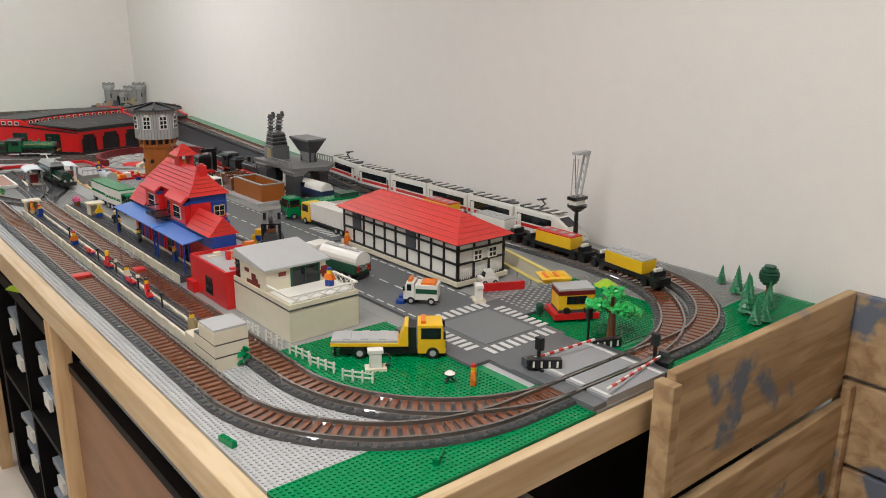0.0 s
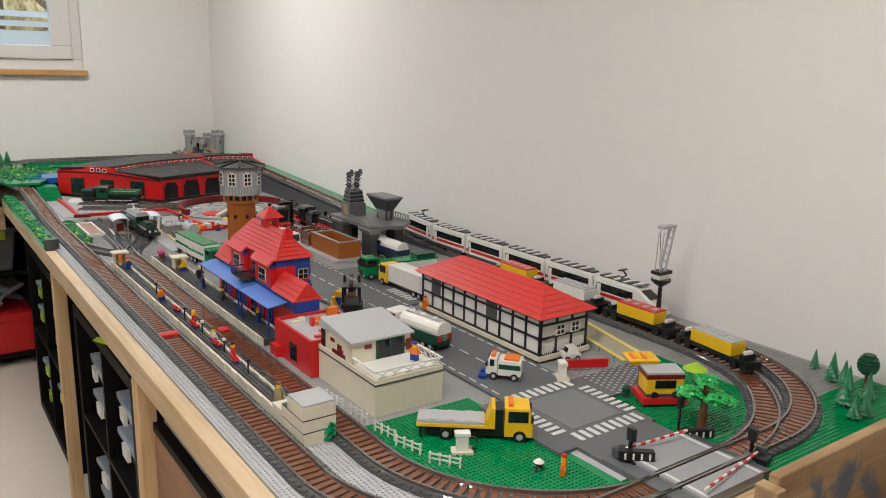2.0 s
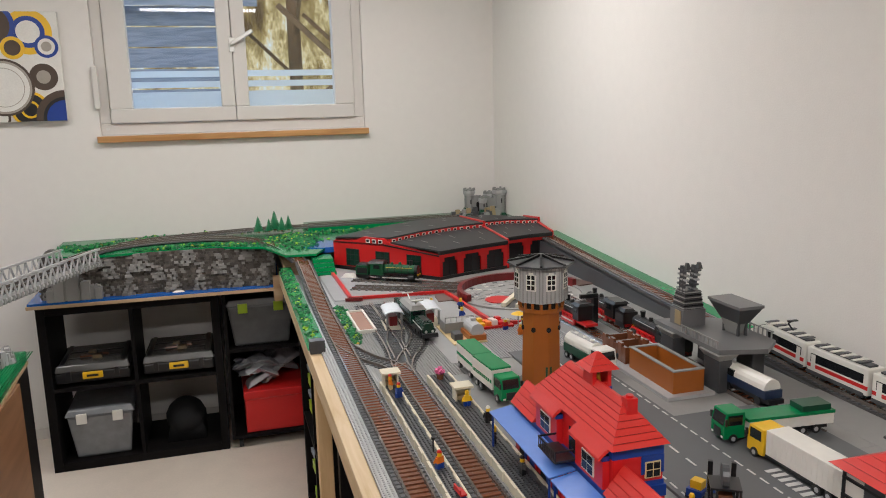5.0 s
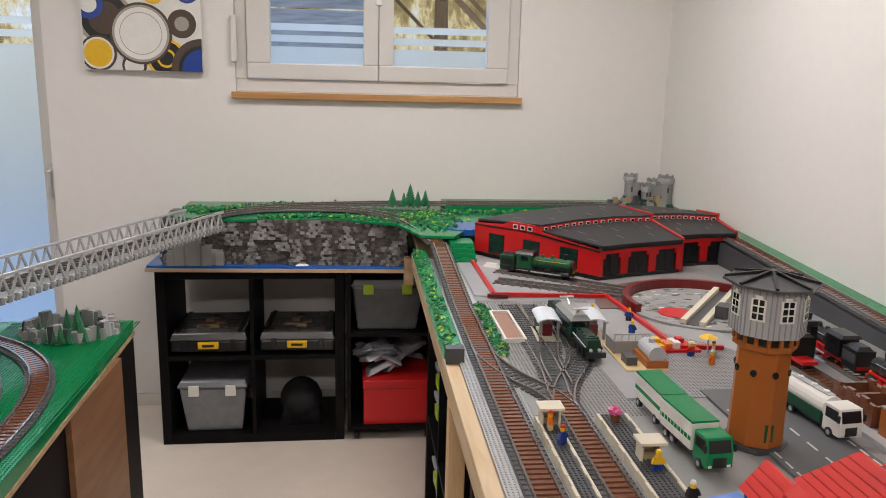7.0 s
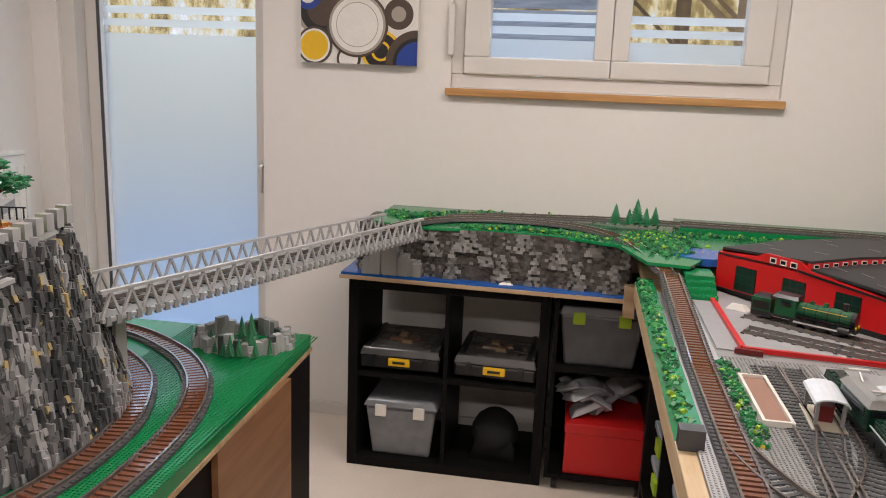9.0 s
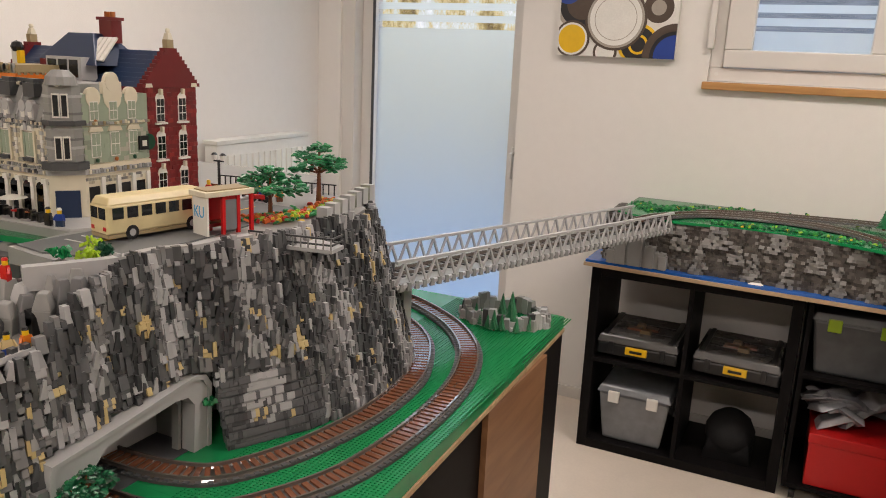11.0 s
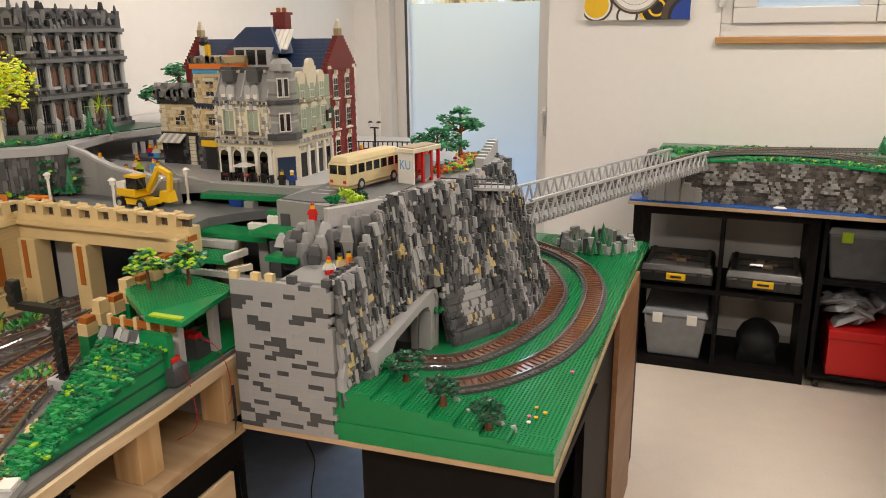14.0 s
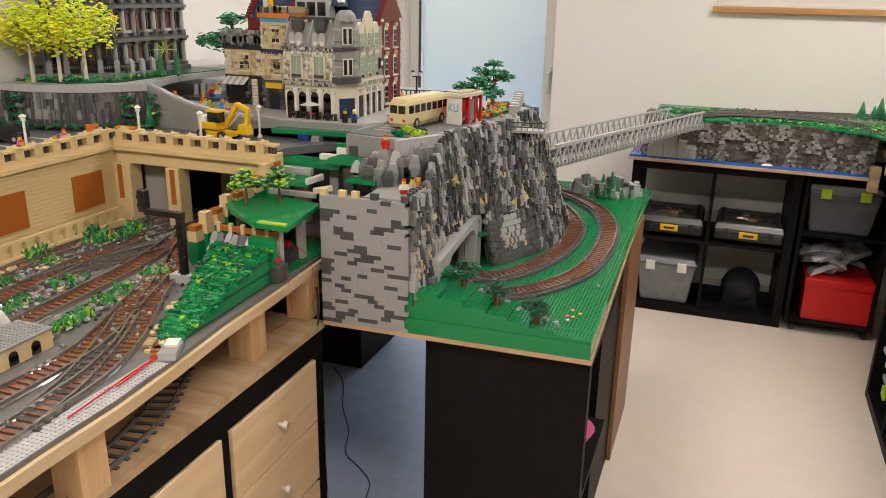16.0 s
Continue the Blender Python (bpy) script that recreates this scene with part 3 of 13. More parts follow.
plastic_box(pose(-0.262, 4.48, 0.039), 0.28, 0.33, 0.235, TRANS, TRANS, WHITE, "clear plastic box with white clips, full of small parts")
plastic_box(pose(0.475, 4.46, 0.4915), 0.30, 0.35, 0.225, mat("smoky_tub", (0.10, 0.105, 0.11), 0.3, vary=0.3, grain=20), TRANS, LIME, "smoky clear plastic box with lime clips")
redbox = thing("cardboard_box", pose(0.505, 4.46, 0.0665), "glossy red box holding plastic bags", "box")
part("body", Shape().box(-0.13, 0.16, 0, 0.34, 0, 0.165), RED, redbox, bevel=0.004)
part("lid", Shape().box(-0.134, 0.164, -0.004, 0.344, 0.166, 0.205), RED, redbox, bevel=0.004)
bag = thing("plastic_bags", pose(0.49, 4.48, 0.2725), "heap of crumpled clear plastic bags", "plastic bag")
random.seed(4)
FILM = mat("bag_film", (0.40, 0.41, 0.43), 0.25, vary=0.3, grain=30)
for i in range(22):
    q = Shape().at(random.uniform(-0.10, 0.12), random.uniform(0.05, 0.28), 0.03 + 0.09 * i / 22, random.uniform(-35, 35), random.uniform(-35, 35), random.uniform(0, 180))
    part("crumpled_sheet", q.hip(-0.07, 0.07, -0.05, 0.05, -0.012, 0.014, 0.03, 0.01), FILM, bag, bevel=0.006)
db = thing("dark_bag", pose(0.10, 4.52, 0.039), "rounded black cloth bag", "bag")
part("body", Shape().ball(0, 0.1, 0.095, 0.095, 14).hip(-0.09, 0.09, 0.02, 0.2, 0.0, 0.12, 0.03, 0.03), mat("black_cloth", (0.010, 0.010, 0.011), 0.9, bump=0.4), db, smooth=True)

# ---- the long table along the east wall ----
Z0 = 0.912     # top of the baseplates
ZR = 0.918     # top of the road plates
table = thing("long_table", E(0, 0, 0), "long timber table carrying the model railway", "table")
part("tabletop", Shape().box(0.5885, 1.80, 0.755, 4.86, 0.878, 0.9045), PLY, table)
part("front_rail", Shape().box(0.556, 0.588, 0.735, 4.12, 0.852, 0.908), PINE, table, bevel=0.002)
part("end_rail", Shape().box(0.5885, 1.80, 0.735, 0.7548, 0.852, 0.908), PINEX, table, bevel=0.002)
for py in (1.80, 2.84):
    part("leg", Shape().box(0.556, 0.594, py, py + 0.048, 0.0, 0.8495), PINEV, table, bevel=0.002)
for py in (0.80,):
    part("leg", Shape().box(0.60, 0.66, py, py + 0.058, 0.0, 0.877), PINEV, table, bevel=0.002)
rng = random.Random(11)


def stuff(name, shape, material, label, m=None, smooth=False):
    ob = part(name, shape, material, None, smooth=smooth)
    if m:
        ob.matrix_world = m
    return tagged(ob, label, name.replace("_", " "), "", "stuff")


def plate(name, outline, z0, z1, material, label, group="baseplates", m=EM):
    xs, ys = [p[0] for p in outline], [p[1] for p in outline]
    if len(outline) == 4 and max(max(xs) - min(xs), max(ys) - min(ys)) > 0.3:
        # laid from square plates of 32 studs
        t = thing(name, m.copy(), label, "baseplate", group)
        y = min(ys)
        while y < max(ys) - 0.01:
            x = min(xs)
            while x < max(xs) - 0.01:
                part("plate", Shape().box(x + 0.0003, min(x + 0.2557, max(xs)), y + 0.0003, min(y + 0.2557, max(ys)), z0, z1), material, t)
                x += 0.256
            y += 0.256
        return t
    ob = part(name, Shape().prism(outline, z0, z1), material)
    ob.matrix_world = m
    return tagged(ob, label, "baseplate", group)


def rect(x0, x1, y0, y1):
    return [(x0, y0), (x1, y0), (x1, y1), (x0, y1)]


def stud_field(name, areas, z, material, label, m=EM, clear=(), pitch=0.008):
    """Studs on the plates, left out where something covers them."""
    s = Shape()
    for x0, x1, y0, y1 in areas:
        nx, ny = round((x1 - x0) / pitch), round((y1 - y0) / pitch)
        for i in range(nx):
            for j in range(ny):
                x, y = x0 + (i + 0.5) * pitch, y0 + (j + 0.5) * pitch
                if not any(c(x, y) for c in clear):
                    s.stud(x, y, z)
    return stuff(name, s, material, label, m)


# ---- tracks ----
def line(a, b, step=0.016):
    n = max(1, round((Vector(b) - Vector(a)).length / step))
    return [Vector(a).lerp(Vector(b), i / n) for i in range(n + 1)]


def arc(cx, cy, r, a0, a1, z=Z0, step=0.016):
    n = max(2, round(abs(radians(a1 - a0)) * r / step))
    return [Vector((cx + r * math.cos(radians(a0 + (a1 - a0) * i / n)), cy + r * math.sin(radians(a0 + (a1 - a0) * i / n)), z)) for i in range(n + 1)]


def spline(pts, step=0.016):
    """A smooth line through the points."""
    pts = [Vector(p) for p in pts]
    q = [2 * pts[0] - pts[1]] + pts + [2 * pts[-1] - pts[-2]]
    out = []
    for i in range(1, len(q) - 2):
        a, b, c, d = q[i - 1:i + 3]
        n = max(2, round((c - b).length / step))
        for k in range(n):
            t = k / n
            out.append(0.5 * (2 * b + (c - a) * t + (2 * a - 5 * b + 4 * c - d) * t * t + (3 * b - a - 3 * c + d) * t ** 3))
    return out + [pts[-1]]


def even(path, step):
    """Points and headings at even steps along a line."""
    out, left = [], 0.0
    for a, b in zip(path, path[1:]):
        d = b - a
        ln = d.length
        while left <= ln and ln > 0:
            out.append((a + d * (left / ln), d.normalized()))
            left += step
        left -= ln
    return out


def sweep(shape, path, section):
    """Draws a section (offset across, height) along a line."""
    n, k = len(section), len(path)
    v, f = [], []
    for i, p in enumerate(path):
        d = path[min(i + 1, k - 1)] - path[max(i - 1, 0)]
        side = Vector((d.y, -d.x, 0)).normalized()
        v += [tuple(p + side * s + Vector((0, 0, h))) for s, h in section]
    for i in range(k - 1):
        f += [(i * n + j, i * n + (j + 1) % n, (i + 1) * n + (j + 1) % n, (i + 1) * n + j) for j in range(n)]
    f += [tuple(range(n - 1, -1, -1)), tuple((k - 1) * n + j for j in range(n))]
    return shape.add(v, f)


SLEEPER = Shape().hip(-0.005, 0.005, -0.0195, 0.0195, 0, 0.0034, 0.0004, 0.0004).mesh("sleeper")
SLEEPER.materials.append(BROWN)
TIE = Shape().hip(-0.0042, 0.0042, -0.032, 0.032, 0, 0.0026, 0.0004, 0.0004).mesh("tie")
TIE.materials.append(DGREY)


def track(name, path, label, m=EM, ballast=0.0345, near=None, pitch=0.0165, sleeper=None, raised=0.0045, category="track"):
    """Ballast plates, sleepers and two rails along a line. near: a test of the places whose sleepers are single pieces."""
    t = thing(name, m, label, category, "tracks")
    if ballast:
        part("ballast", sweep(Shape(), path, [(-ballast, 0), (ballast, 0), (ballast - 0.001, raised), (-ballast + 0.001, raised)]), BALLAST, t)
        rest0 = Shape()
        for p, d in even(path, 0.016):
            ang = math.degrees(math.atan2(d.y, d.x))
            for sgn in (-1, 1):
                rest0.m = pose(p.x, p.y, p.z + raised, 0, 0, ang)
                rest0.hip(-0.0052, 0.0052, sgn * 0.0285 - 0.005, sgn * 0.0285 + 0.005, 0, 0.0022, 0.001, 0.001)
        part("tie_end", rest0, DGREY, t)["kind"] = "stuff"
    else:
        raised = 0.0
    rest, count = Shape(), 0
    me = SLEEPER if sleeper is None else sleeper
    for p, d in even(path, pitch):
        ang = math.degrees(math.atan2(d.y, d.x))
        if count < 290 and (near is None or near(p)):
            ob = part("sleeper", me, None, t)
            ob.matrix_basis = pose(p.x, p.y, p.z + raised, 0, -math.degrees(math.asin(max(-1, min(1, d.z)))), ang)
            count += 1
        else:
            rest.m = pose(p.x, p.y, p.z + raised, 0, 0, ang)
            rest.hip(-0.005, 0.005, -0.0195 if sleeper is None else -0.032, 0.0195 if sleeper is None else 0.032, 0, 0.0034, 0.0004, 0.0004)
    if rest.f:
        part("sleeper_rest", rest, me.materials[0], t)["kind"] = "stuff"
    for sgn in (-1, 1):
        c = sgn * 0.0215
        part("rail", sweep(Shape(), path, [(c - 0.0036, raised), (c + 0.0036, raised), (c + 0.0015, raised + 0.003), (c + 0.0019, raised + 0.0092), (c - 0.0019, raised + 0.0092), (c - 0.0015, raised + 0.003)]), RAIL, t)
    return t


XT1, XT2 = 0.650, 0.768
YX = 0.8245  # the main line across the table end
ZB = 1.002  # the raised line round the far corner
main = (line((XT1, 4.02, 0.955), (XT1, 3.35, Z0)) + line((XT1, 3.35, Z0), (XT1, 1.1445, Z0))[1:] + arc(XT1 + 0.32, 1.1445, 0.32, 180, 270)[1:]
        + line((XT1 + 0.32, YX, Z0), (1.376, YX, Z0))[1:] + arc(1.376, 1.1485, 0.324, -90, 0)[1:] + line((1.70, 1.1485, Z0), (1.70, 2.25, Z0))[1:])
track("railway_track", main, "main line track with reddish-brown sleepers on dark ballast", near=lambda p: p.x < 1.0 and p.y < 3.0)
loop = line((XT2, 2.75, Z0), (XT2, 1.1445, Z0)) + arc(XT2 + 0.32, 1.1445, 0.32, 180, 268)[1:]
track("railway_track", loop, "platform track with reddish-brown sleepers", near=lambda p: p.y < 2.9)
yard = spline([(x, y, Z0 + 0.0003) for x, y in ((1.20, 0.826), (1.30, 0.832), (1.39, 0.856), (1.475, 0.905), (1.56, 0.99), (1.605, 1.09), (1.622, 1.2), (1.625, 1.35), (1.625, 2.0))])
track("railway_track", yard, "goods siding track curving behind the timbered shed", near=lambda p: p.y < 1.7)
climb = line((1.70, 2.25, Z0), (1.70, 3.9, ZB)) + arc(1.36, 4.22, 0.34, 0, 0, ZB)[:0] + [Vector((1.70, 4.0, ZB)), Vector((1.695, 4.2, ZB))] + arc(1.36, 4.36, 0.335, 10, 90, ZB) + line((1.34, 4.695, ZB), (0.75, 4.695, ZB))
track("railway_track", climb, "raised track climbing along the wall to the far corner", near=lambda p: p.y < 3.6)

# ---- baseplates and ground of the long table ----
plate("baseplate", rect(0.589, 1.062, 0.876, 1.25), 0.9048, Z0 - 0.0008, GREY, "light grey studded baseplate under the curve")
plate("baseplate", rect(0.589, 0.70, 1.25, 4.0), 0.9048, Z0 - 0.0008, GREY, "light grey studded baseplate strip")
plate("baseplate", rect(0.589, 1.068, 0.7555, 0.876), 0.9048, Z0 - 0.0004, GREEN, "green studded baseplate along the table end")
CURVE = (XT2 + 0.32, 1.1445)     # centre of the platform curve
plate("baseplate", [(p.x, p.y) for p in arc(*CURVE, 0.30, 180, 262)] + [(1.046, 0.93), (1.035, 1.25), (0.788, 1.25)], Z0 - 0.0007, Z0 + 0.0004, GREEN, "green studded baseplate inside the platform curve")
plate("baseplate", rect(1.245, 1.80, 0.7555, 0.888), 0.9048, Z0 - 0.0004, GREEN, "green studded baseplate with pine trees")
plate("baseplate", rect(1.245, 1.53, 0.888, 1.21), 0.9048, Z0 - 0.0004, GREEN, "green studded baseplate inside the curve")
plate("baseplate", rect(1.53, 1.80, 0.888, 1.21), 0.9048, Z0 - 0.0004, MGREY, "grey studded baseplate beside the outer curve")
plate("baseplate", rect(0.70, 1.04, 1.25, 3.9), 0.9048, Z0 - 0.0004, MGREY, "grey baseplate under station and platforms")
plate("baseplate", rect(1.04, 1.80, 1.21, 4.86), 0.9048, Z0 - 0.0004, MGREY, "grey baseplate under the yard")
plate("baseplate", rect(1.068, 1.245, 0.7555, 1.21), 0.9048, Z0 - 0.0004, MGREY, "grey baseplate at the level crossing")


def near_line(path, r):
    pts = [(p.x, p.y) for p in path[::2]]
    return lambda x, y: any((x - a) ** 2 + (y - b) ** 2 < r * r for a, b in pts)


on_main, on_loop, on_yard = near_line(main, 0.037), near_line(loop, 0.037), near_line(yard, 0.037)
in_curve = lambda x, y: y < 1.1445 and (x - CURVE[0]) ** 2 + (y - CURVE[1]) ** 2 < 0.30 ** 2 or (y >= 1.1445 and x > CURVE[0] - 0.30)
stud_field("baseplate_studs", [(0.590, 0.702, 1.25, 3.0), (0.590, 1.062, 0.876, 1.25)], Z0 - 0.0008, GREY, "studs of the light grey baseplates", clear=(on_main, on_loop, in_curve))
stud_field("baseplate_studs", [(0.590, 1.062, 0.756, 0.876)], Z0 - 0.0004, GREEN, "studs of the green baseplate", clear=(on_main, on_loop))
stud_field("baseplate_studs", [(0.79, 1.03, 0.85, 1.25)], Z0 + 0.0004, GREEN, "studs of the green baseplate", clear=(on_loop, on_main, lambda x, y: not in_curve(x, y)))
stud_field("baseplate_studs", [(0.80, 1.036, 2.64, 3.45), (0.704, 0.80, 2.78, 3.45)], Z0 - 0.0004, MGREY, "studs of the grey plates in the station throat", clear=(on_loop,))
stud_field("baseplate_studs", [(1.25, 1.786, 0.757, 0.885), (1.25, 1.53, 0.89, 1.21)], Z0 - 0.0004, GREEN, "studs of the green baseplate", clear=(on_main, on_yard))
stud_field("baseplate_studs", [(1.532, 1.788, 0.89, 1.21)], Z0 - 0.0004, MGREY, "studs of the grey plate by the curve", clear=(on_main, on_yard))
# road plates with markings
road = thing("road", EM.copy(), "dark grey town road with white markings", "road", kind="structure")
s = Shape().prism(rect(1.075, 1.255, 1.20, 2.75), Z0, ZR).prism(rect(1.02, 1.255, 0.985, 1.20), Z0, ZR).prism(rect(1.255, 1.44, 1.10, 1.20), Z0, ZR).prism(rect(1.062, 1.245, 0.918, 0.985), Z0, ZR)
s.prism(rect(1.255, 1.50, 1.80, 2.22), Z0, ZR)
part("surface", s, ROAD, road)
part("junction", Shape().box(1.10, 1.225, 1.035, 1.165, ZR, ZR + 0.0008), mat("junction_plate", (0.165, 0.17, 0.175), 0.45), road)


def mark(x0, x1, y0, y1):
    part("marking", Shape().box(x0, x1, y0, y1, ZR + 0.0005, ZR + 0.0012), MARK, road)


for i in range(9):
    mark(1.083 + i * 0.0185, 1.083 + i * 0.0185 + 0.010, 1.175, 1.205)
    mark(1.083 + i * 0.0185, 1.083 + i * 0.0185 + 0.010, 0.995, 1.025)
for i in range(8):
    mark(1.235, 1.262, 1.035 + i * 0.0165, 1.044 + i * 0.0165)
    mark(1.055, 1.085, 1.035 + i * 0.0165, 1.044 + i * 0.0165)
for i in range(26):
    mark(1.163, 1.167, 1.25 + i * 0.058, 1.282 + i * 0.058)
for i in range(40):
    mark(1.243, 1.2465, 1.22 + i * 0.036, 1.243 + i * 0.036)
    mark(1.083, 1.0865, 1.22 + i * 0.036, 1.243 + i * 0.036)
for i in range(7):
    mark(1.27, 1.30, 1.83 + i * 0.018, 1.84 + i * 0.018)

# level crossing panels
lc = thing("level_crossing", EM.copy(), "light grey level crossing deck with white lines", "level crossing")
for y0, y1 in ((0.757, 0.7975), (0.8085, 0.8405), (0.8515, 0.917)):
    part("panel", Shape().box(1.093, 1.240, y0, y1, Z0, Z0 + 0.0135), ROADL, lc)
    for xa in (1.099, 1.228):
        part("line", Shape().box(xa, xa + 0.006, y0 + 0.001, y1 - 0.001, Z0 + 0.0137, Z0 + 0.0143), MARK, lc)
part("kerb", Shape().box(1.062, 1.092, 0.757, 0.930, Z0, Z0 + 0.009), ROAD, lc)
part("kerb", Shape().box(1.241, 1.258, 0.757, 0.917, Z0, Z0 + 0.011), DGREY, lc)


def barrier(m, length, up, group="barriers"):
    t = thing("crossing_barrier", m, "red and white striped crossing barrier on a black post", "barrier", group)
    part("base", Shape().box(-0.012, 0.012, -0.020, 0.020, 0, 0.012).box(-0.008, 0.008, -0.03, -0.02, 0, 0.006), BLACK, t, bevel=0.001)
    part("post", Shape().cyl(0, -0.010, 0.012, 0.0035, 0.022, 8), BLACK, t)
    part("signal_head", Shape().box(-0.004, 0.006, -0.017, -0.003, 0.034, 0.056), BLACK, t, bevel=0.001)
    n = 13
    for i in range(n):
        a = length * i / n
        s2 = Shape()
        s2.m = pose(0.0, 0.0, 0.014, 0, -up, 0)
        s2.box(a, a + length / n - 0.0002, -0.0018, 0.0018, 0, 0.0036)
        part("stripe", s2, WHITE if i % 2 == 0 else RED, t)
    part("counterweight", Shape().box(-0.022, -0.012, -0.008, 0.008, 0.006, 0.02), DGREY, t)
    return t


barrier(E(1.101, 0.916, Z0 + 0.006, -9), 0.130, 3)
barrier(E(1.282, 0.797, Z0, -169), 0.19, 3)
RW = thing("crossing_relay_box", E(1.272, 0.905, Z0, -25), "black relay boxes with white tops beside the crossing", "relay box")
part("body", Shape().box(-0.028, 0.028, -0.007, 0.007, 0, 0.016), BLACK, RW, bevel=0.001)
for i in range(4):
    part("insulator", Shape().box(-0.0205 + i * 0.013, -0.0175 + i * 0.013, -0.0085, -0.007, 0.003, 0.013), WHITE, RW)
copy_thing(RW, E(1.100, 0.893, Z0 + 0.0135, -38))
sg = thing("crossing_signal", E(1.262, 0.938, Z0), "thin black crossing signal on a post", "signal")
part("post", Shape().cyl(0, 0, 0, 0.0025, 0.05, 8), BLACK, sg)
part("head", Shape().box(-0.006, 0.006, -0.004, 0.004, 0.045, 0.065), BLACK, sg, bevel=0.001)


def roof_courses(t, low, high, z0, z1, n, gap=0.0016, material=None):
    """Courses of slope bricks between an eave rectangle and a ridge rectangle (x0, x1, y0, y1), with open joints over a
    core whose dark red gives the joints their shadow.
    """
    def frustum(a, b, za, zb, inset=0.0):
        a = (a[0] + inset, a[1] - inset, a[2] + inset, a[3] - inset)
        b = (b[0] + inset, b[1] - inset, b[2] + inset, b[3] - inset) if b[1] - b[0] > 2.2 * inset and b[3] - b[2] > 2.2 * inset else b
        q = Shape()
        return q.add([(a[0], a[2], za), (a[1], a[2], za), (a[1], a[3], za), (a[0], a[3], za), (b[0], b[2], zb), (b[1], b[2], zb), (b[1], b[3], zb), (b[0], b[3], zb)],
                     [(3, 2, 1, 0), (4, 5, 6, 7), (0, 1, 5, 4), (1, 2, 6, 5), (2, 3, 7, 6), (3, 0, 4, 7)])

    def at(k):
        return tuple(u + (v - u) * k for u, v in zip(low, high))
    slope = math.hypot(z1 - z0, max(high[0] - low[0], high[2] - low[2]))
    g = gap / slope
    part("roof_core", frustum(at(0), at(1), z0, z1 - 0.0016, 0.0016), DRED, t)
    for i in range(n):
        a, b = i / n, (i + 1) / n - (g if i < n - 1 else 0)
        part("roof_course", frustum(at(a), at(b), z0 + (z1 - z0) * a, z0 + (z1 - z0) * b), material or ROOF, t)


# ---- timber-framed goods shed ----
def timbered_shed():
    t = thing("timbered_shed", E(1.27, 1.312, ZR), "white goods shed with black timber framing and a red hipped roof", "building")
    w, l, h = 0.14, 0.455, 0.098
    part("plinth", Shape().box(-0.006, w + 0.006, -0.006, l + 0.006, 0, 0.010), CREAM, t)
    part("wall", Shape().box(0.002, w - 0.002, 0.002, l - 0.002, 0.010, h), WHITE, t)
    for i in range(11):
        y = i * (l - 0.005) / 10
        part("post", Shape().box(-0.001, 0.003, y, y + 0.005, 0.010, h), BLACK, t)
    for i in range(4):
        x = i * (w - 0.005) / 3
        part("post", Shape().box(x, x + 0.005, -0.001, 0.003, 0.010, h), BLACK, t)
    for z in (0.010, 0.046, 0.076, 0.093):
        part("beam", Shape().box(-0.0015, 0.002, 0, l, z, z + 0.0045), BLACK, t)
        part("beam", Shape().box(0, w, -0.0015, 0.002, z, z + 0.0045), BLACK, t)
    for y in (0.15, 0.375):
        part("hatch", Shape().box(-0.0012, 0.002, y, y + 0.036, 0.05, 0.088), DGREY, t, "dark louvred hatch")
    for x in (0.056, 0.10):
        wf = part("window", Shape().box(x - 0.012, x + 0.014, -0.003, 0.001, 0.05, 0.076), WHITE, t)
        for a in (0, 1):
            for b in (0, 1):
                part("pane", Shape().box(x - 0.009 + a * 0.011, x - 0.001 + a * 0.011, -0.0035, -0.002, 0.053 + b * 0.011, 0.061 + b * 0.011), DARKWIN, wf)
    for x in (0.008, 0.05, 0.095):
        for i in range(5):
            part("lattice", Shape().box(x + i * 0.006, x + 0.002 + i * 0.006, -0.0035, -0.002, 0.013, 0.034), WHITE, t)
    roof_courses(t, (-0.016, w + 0.016, -0.016, l + 0.016), (w / 2 - 0.003, w / 2 + 0.003, 0.068, l - 0.068), h, h + 0.046, 6)
    part("eave", Shape().box(-0.010, w + 0.010, -0.010, l + 0.010, h - 0.0045, h - 0.0002), DGREY, t)
    part("ridge", Shape().box(w / 2 - 0.004, w / 2 + 0.004, 0.075, l - 0.075, h + 0.0435, h + 0.048), ROOF, t)
    part("mast", Shape().cyl(w / 2, l - 0.10, h + 0.045, 0.0012, 0.03, 6), BLACK, t)
    part("door", Shape().box(w - 0.002, w + 0.012, 0.03, 0.07, 0.012, 0.07), BROWN, t)
    return t


timbered_shed()


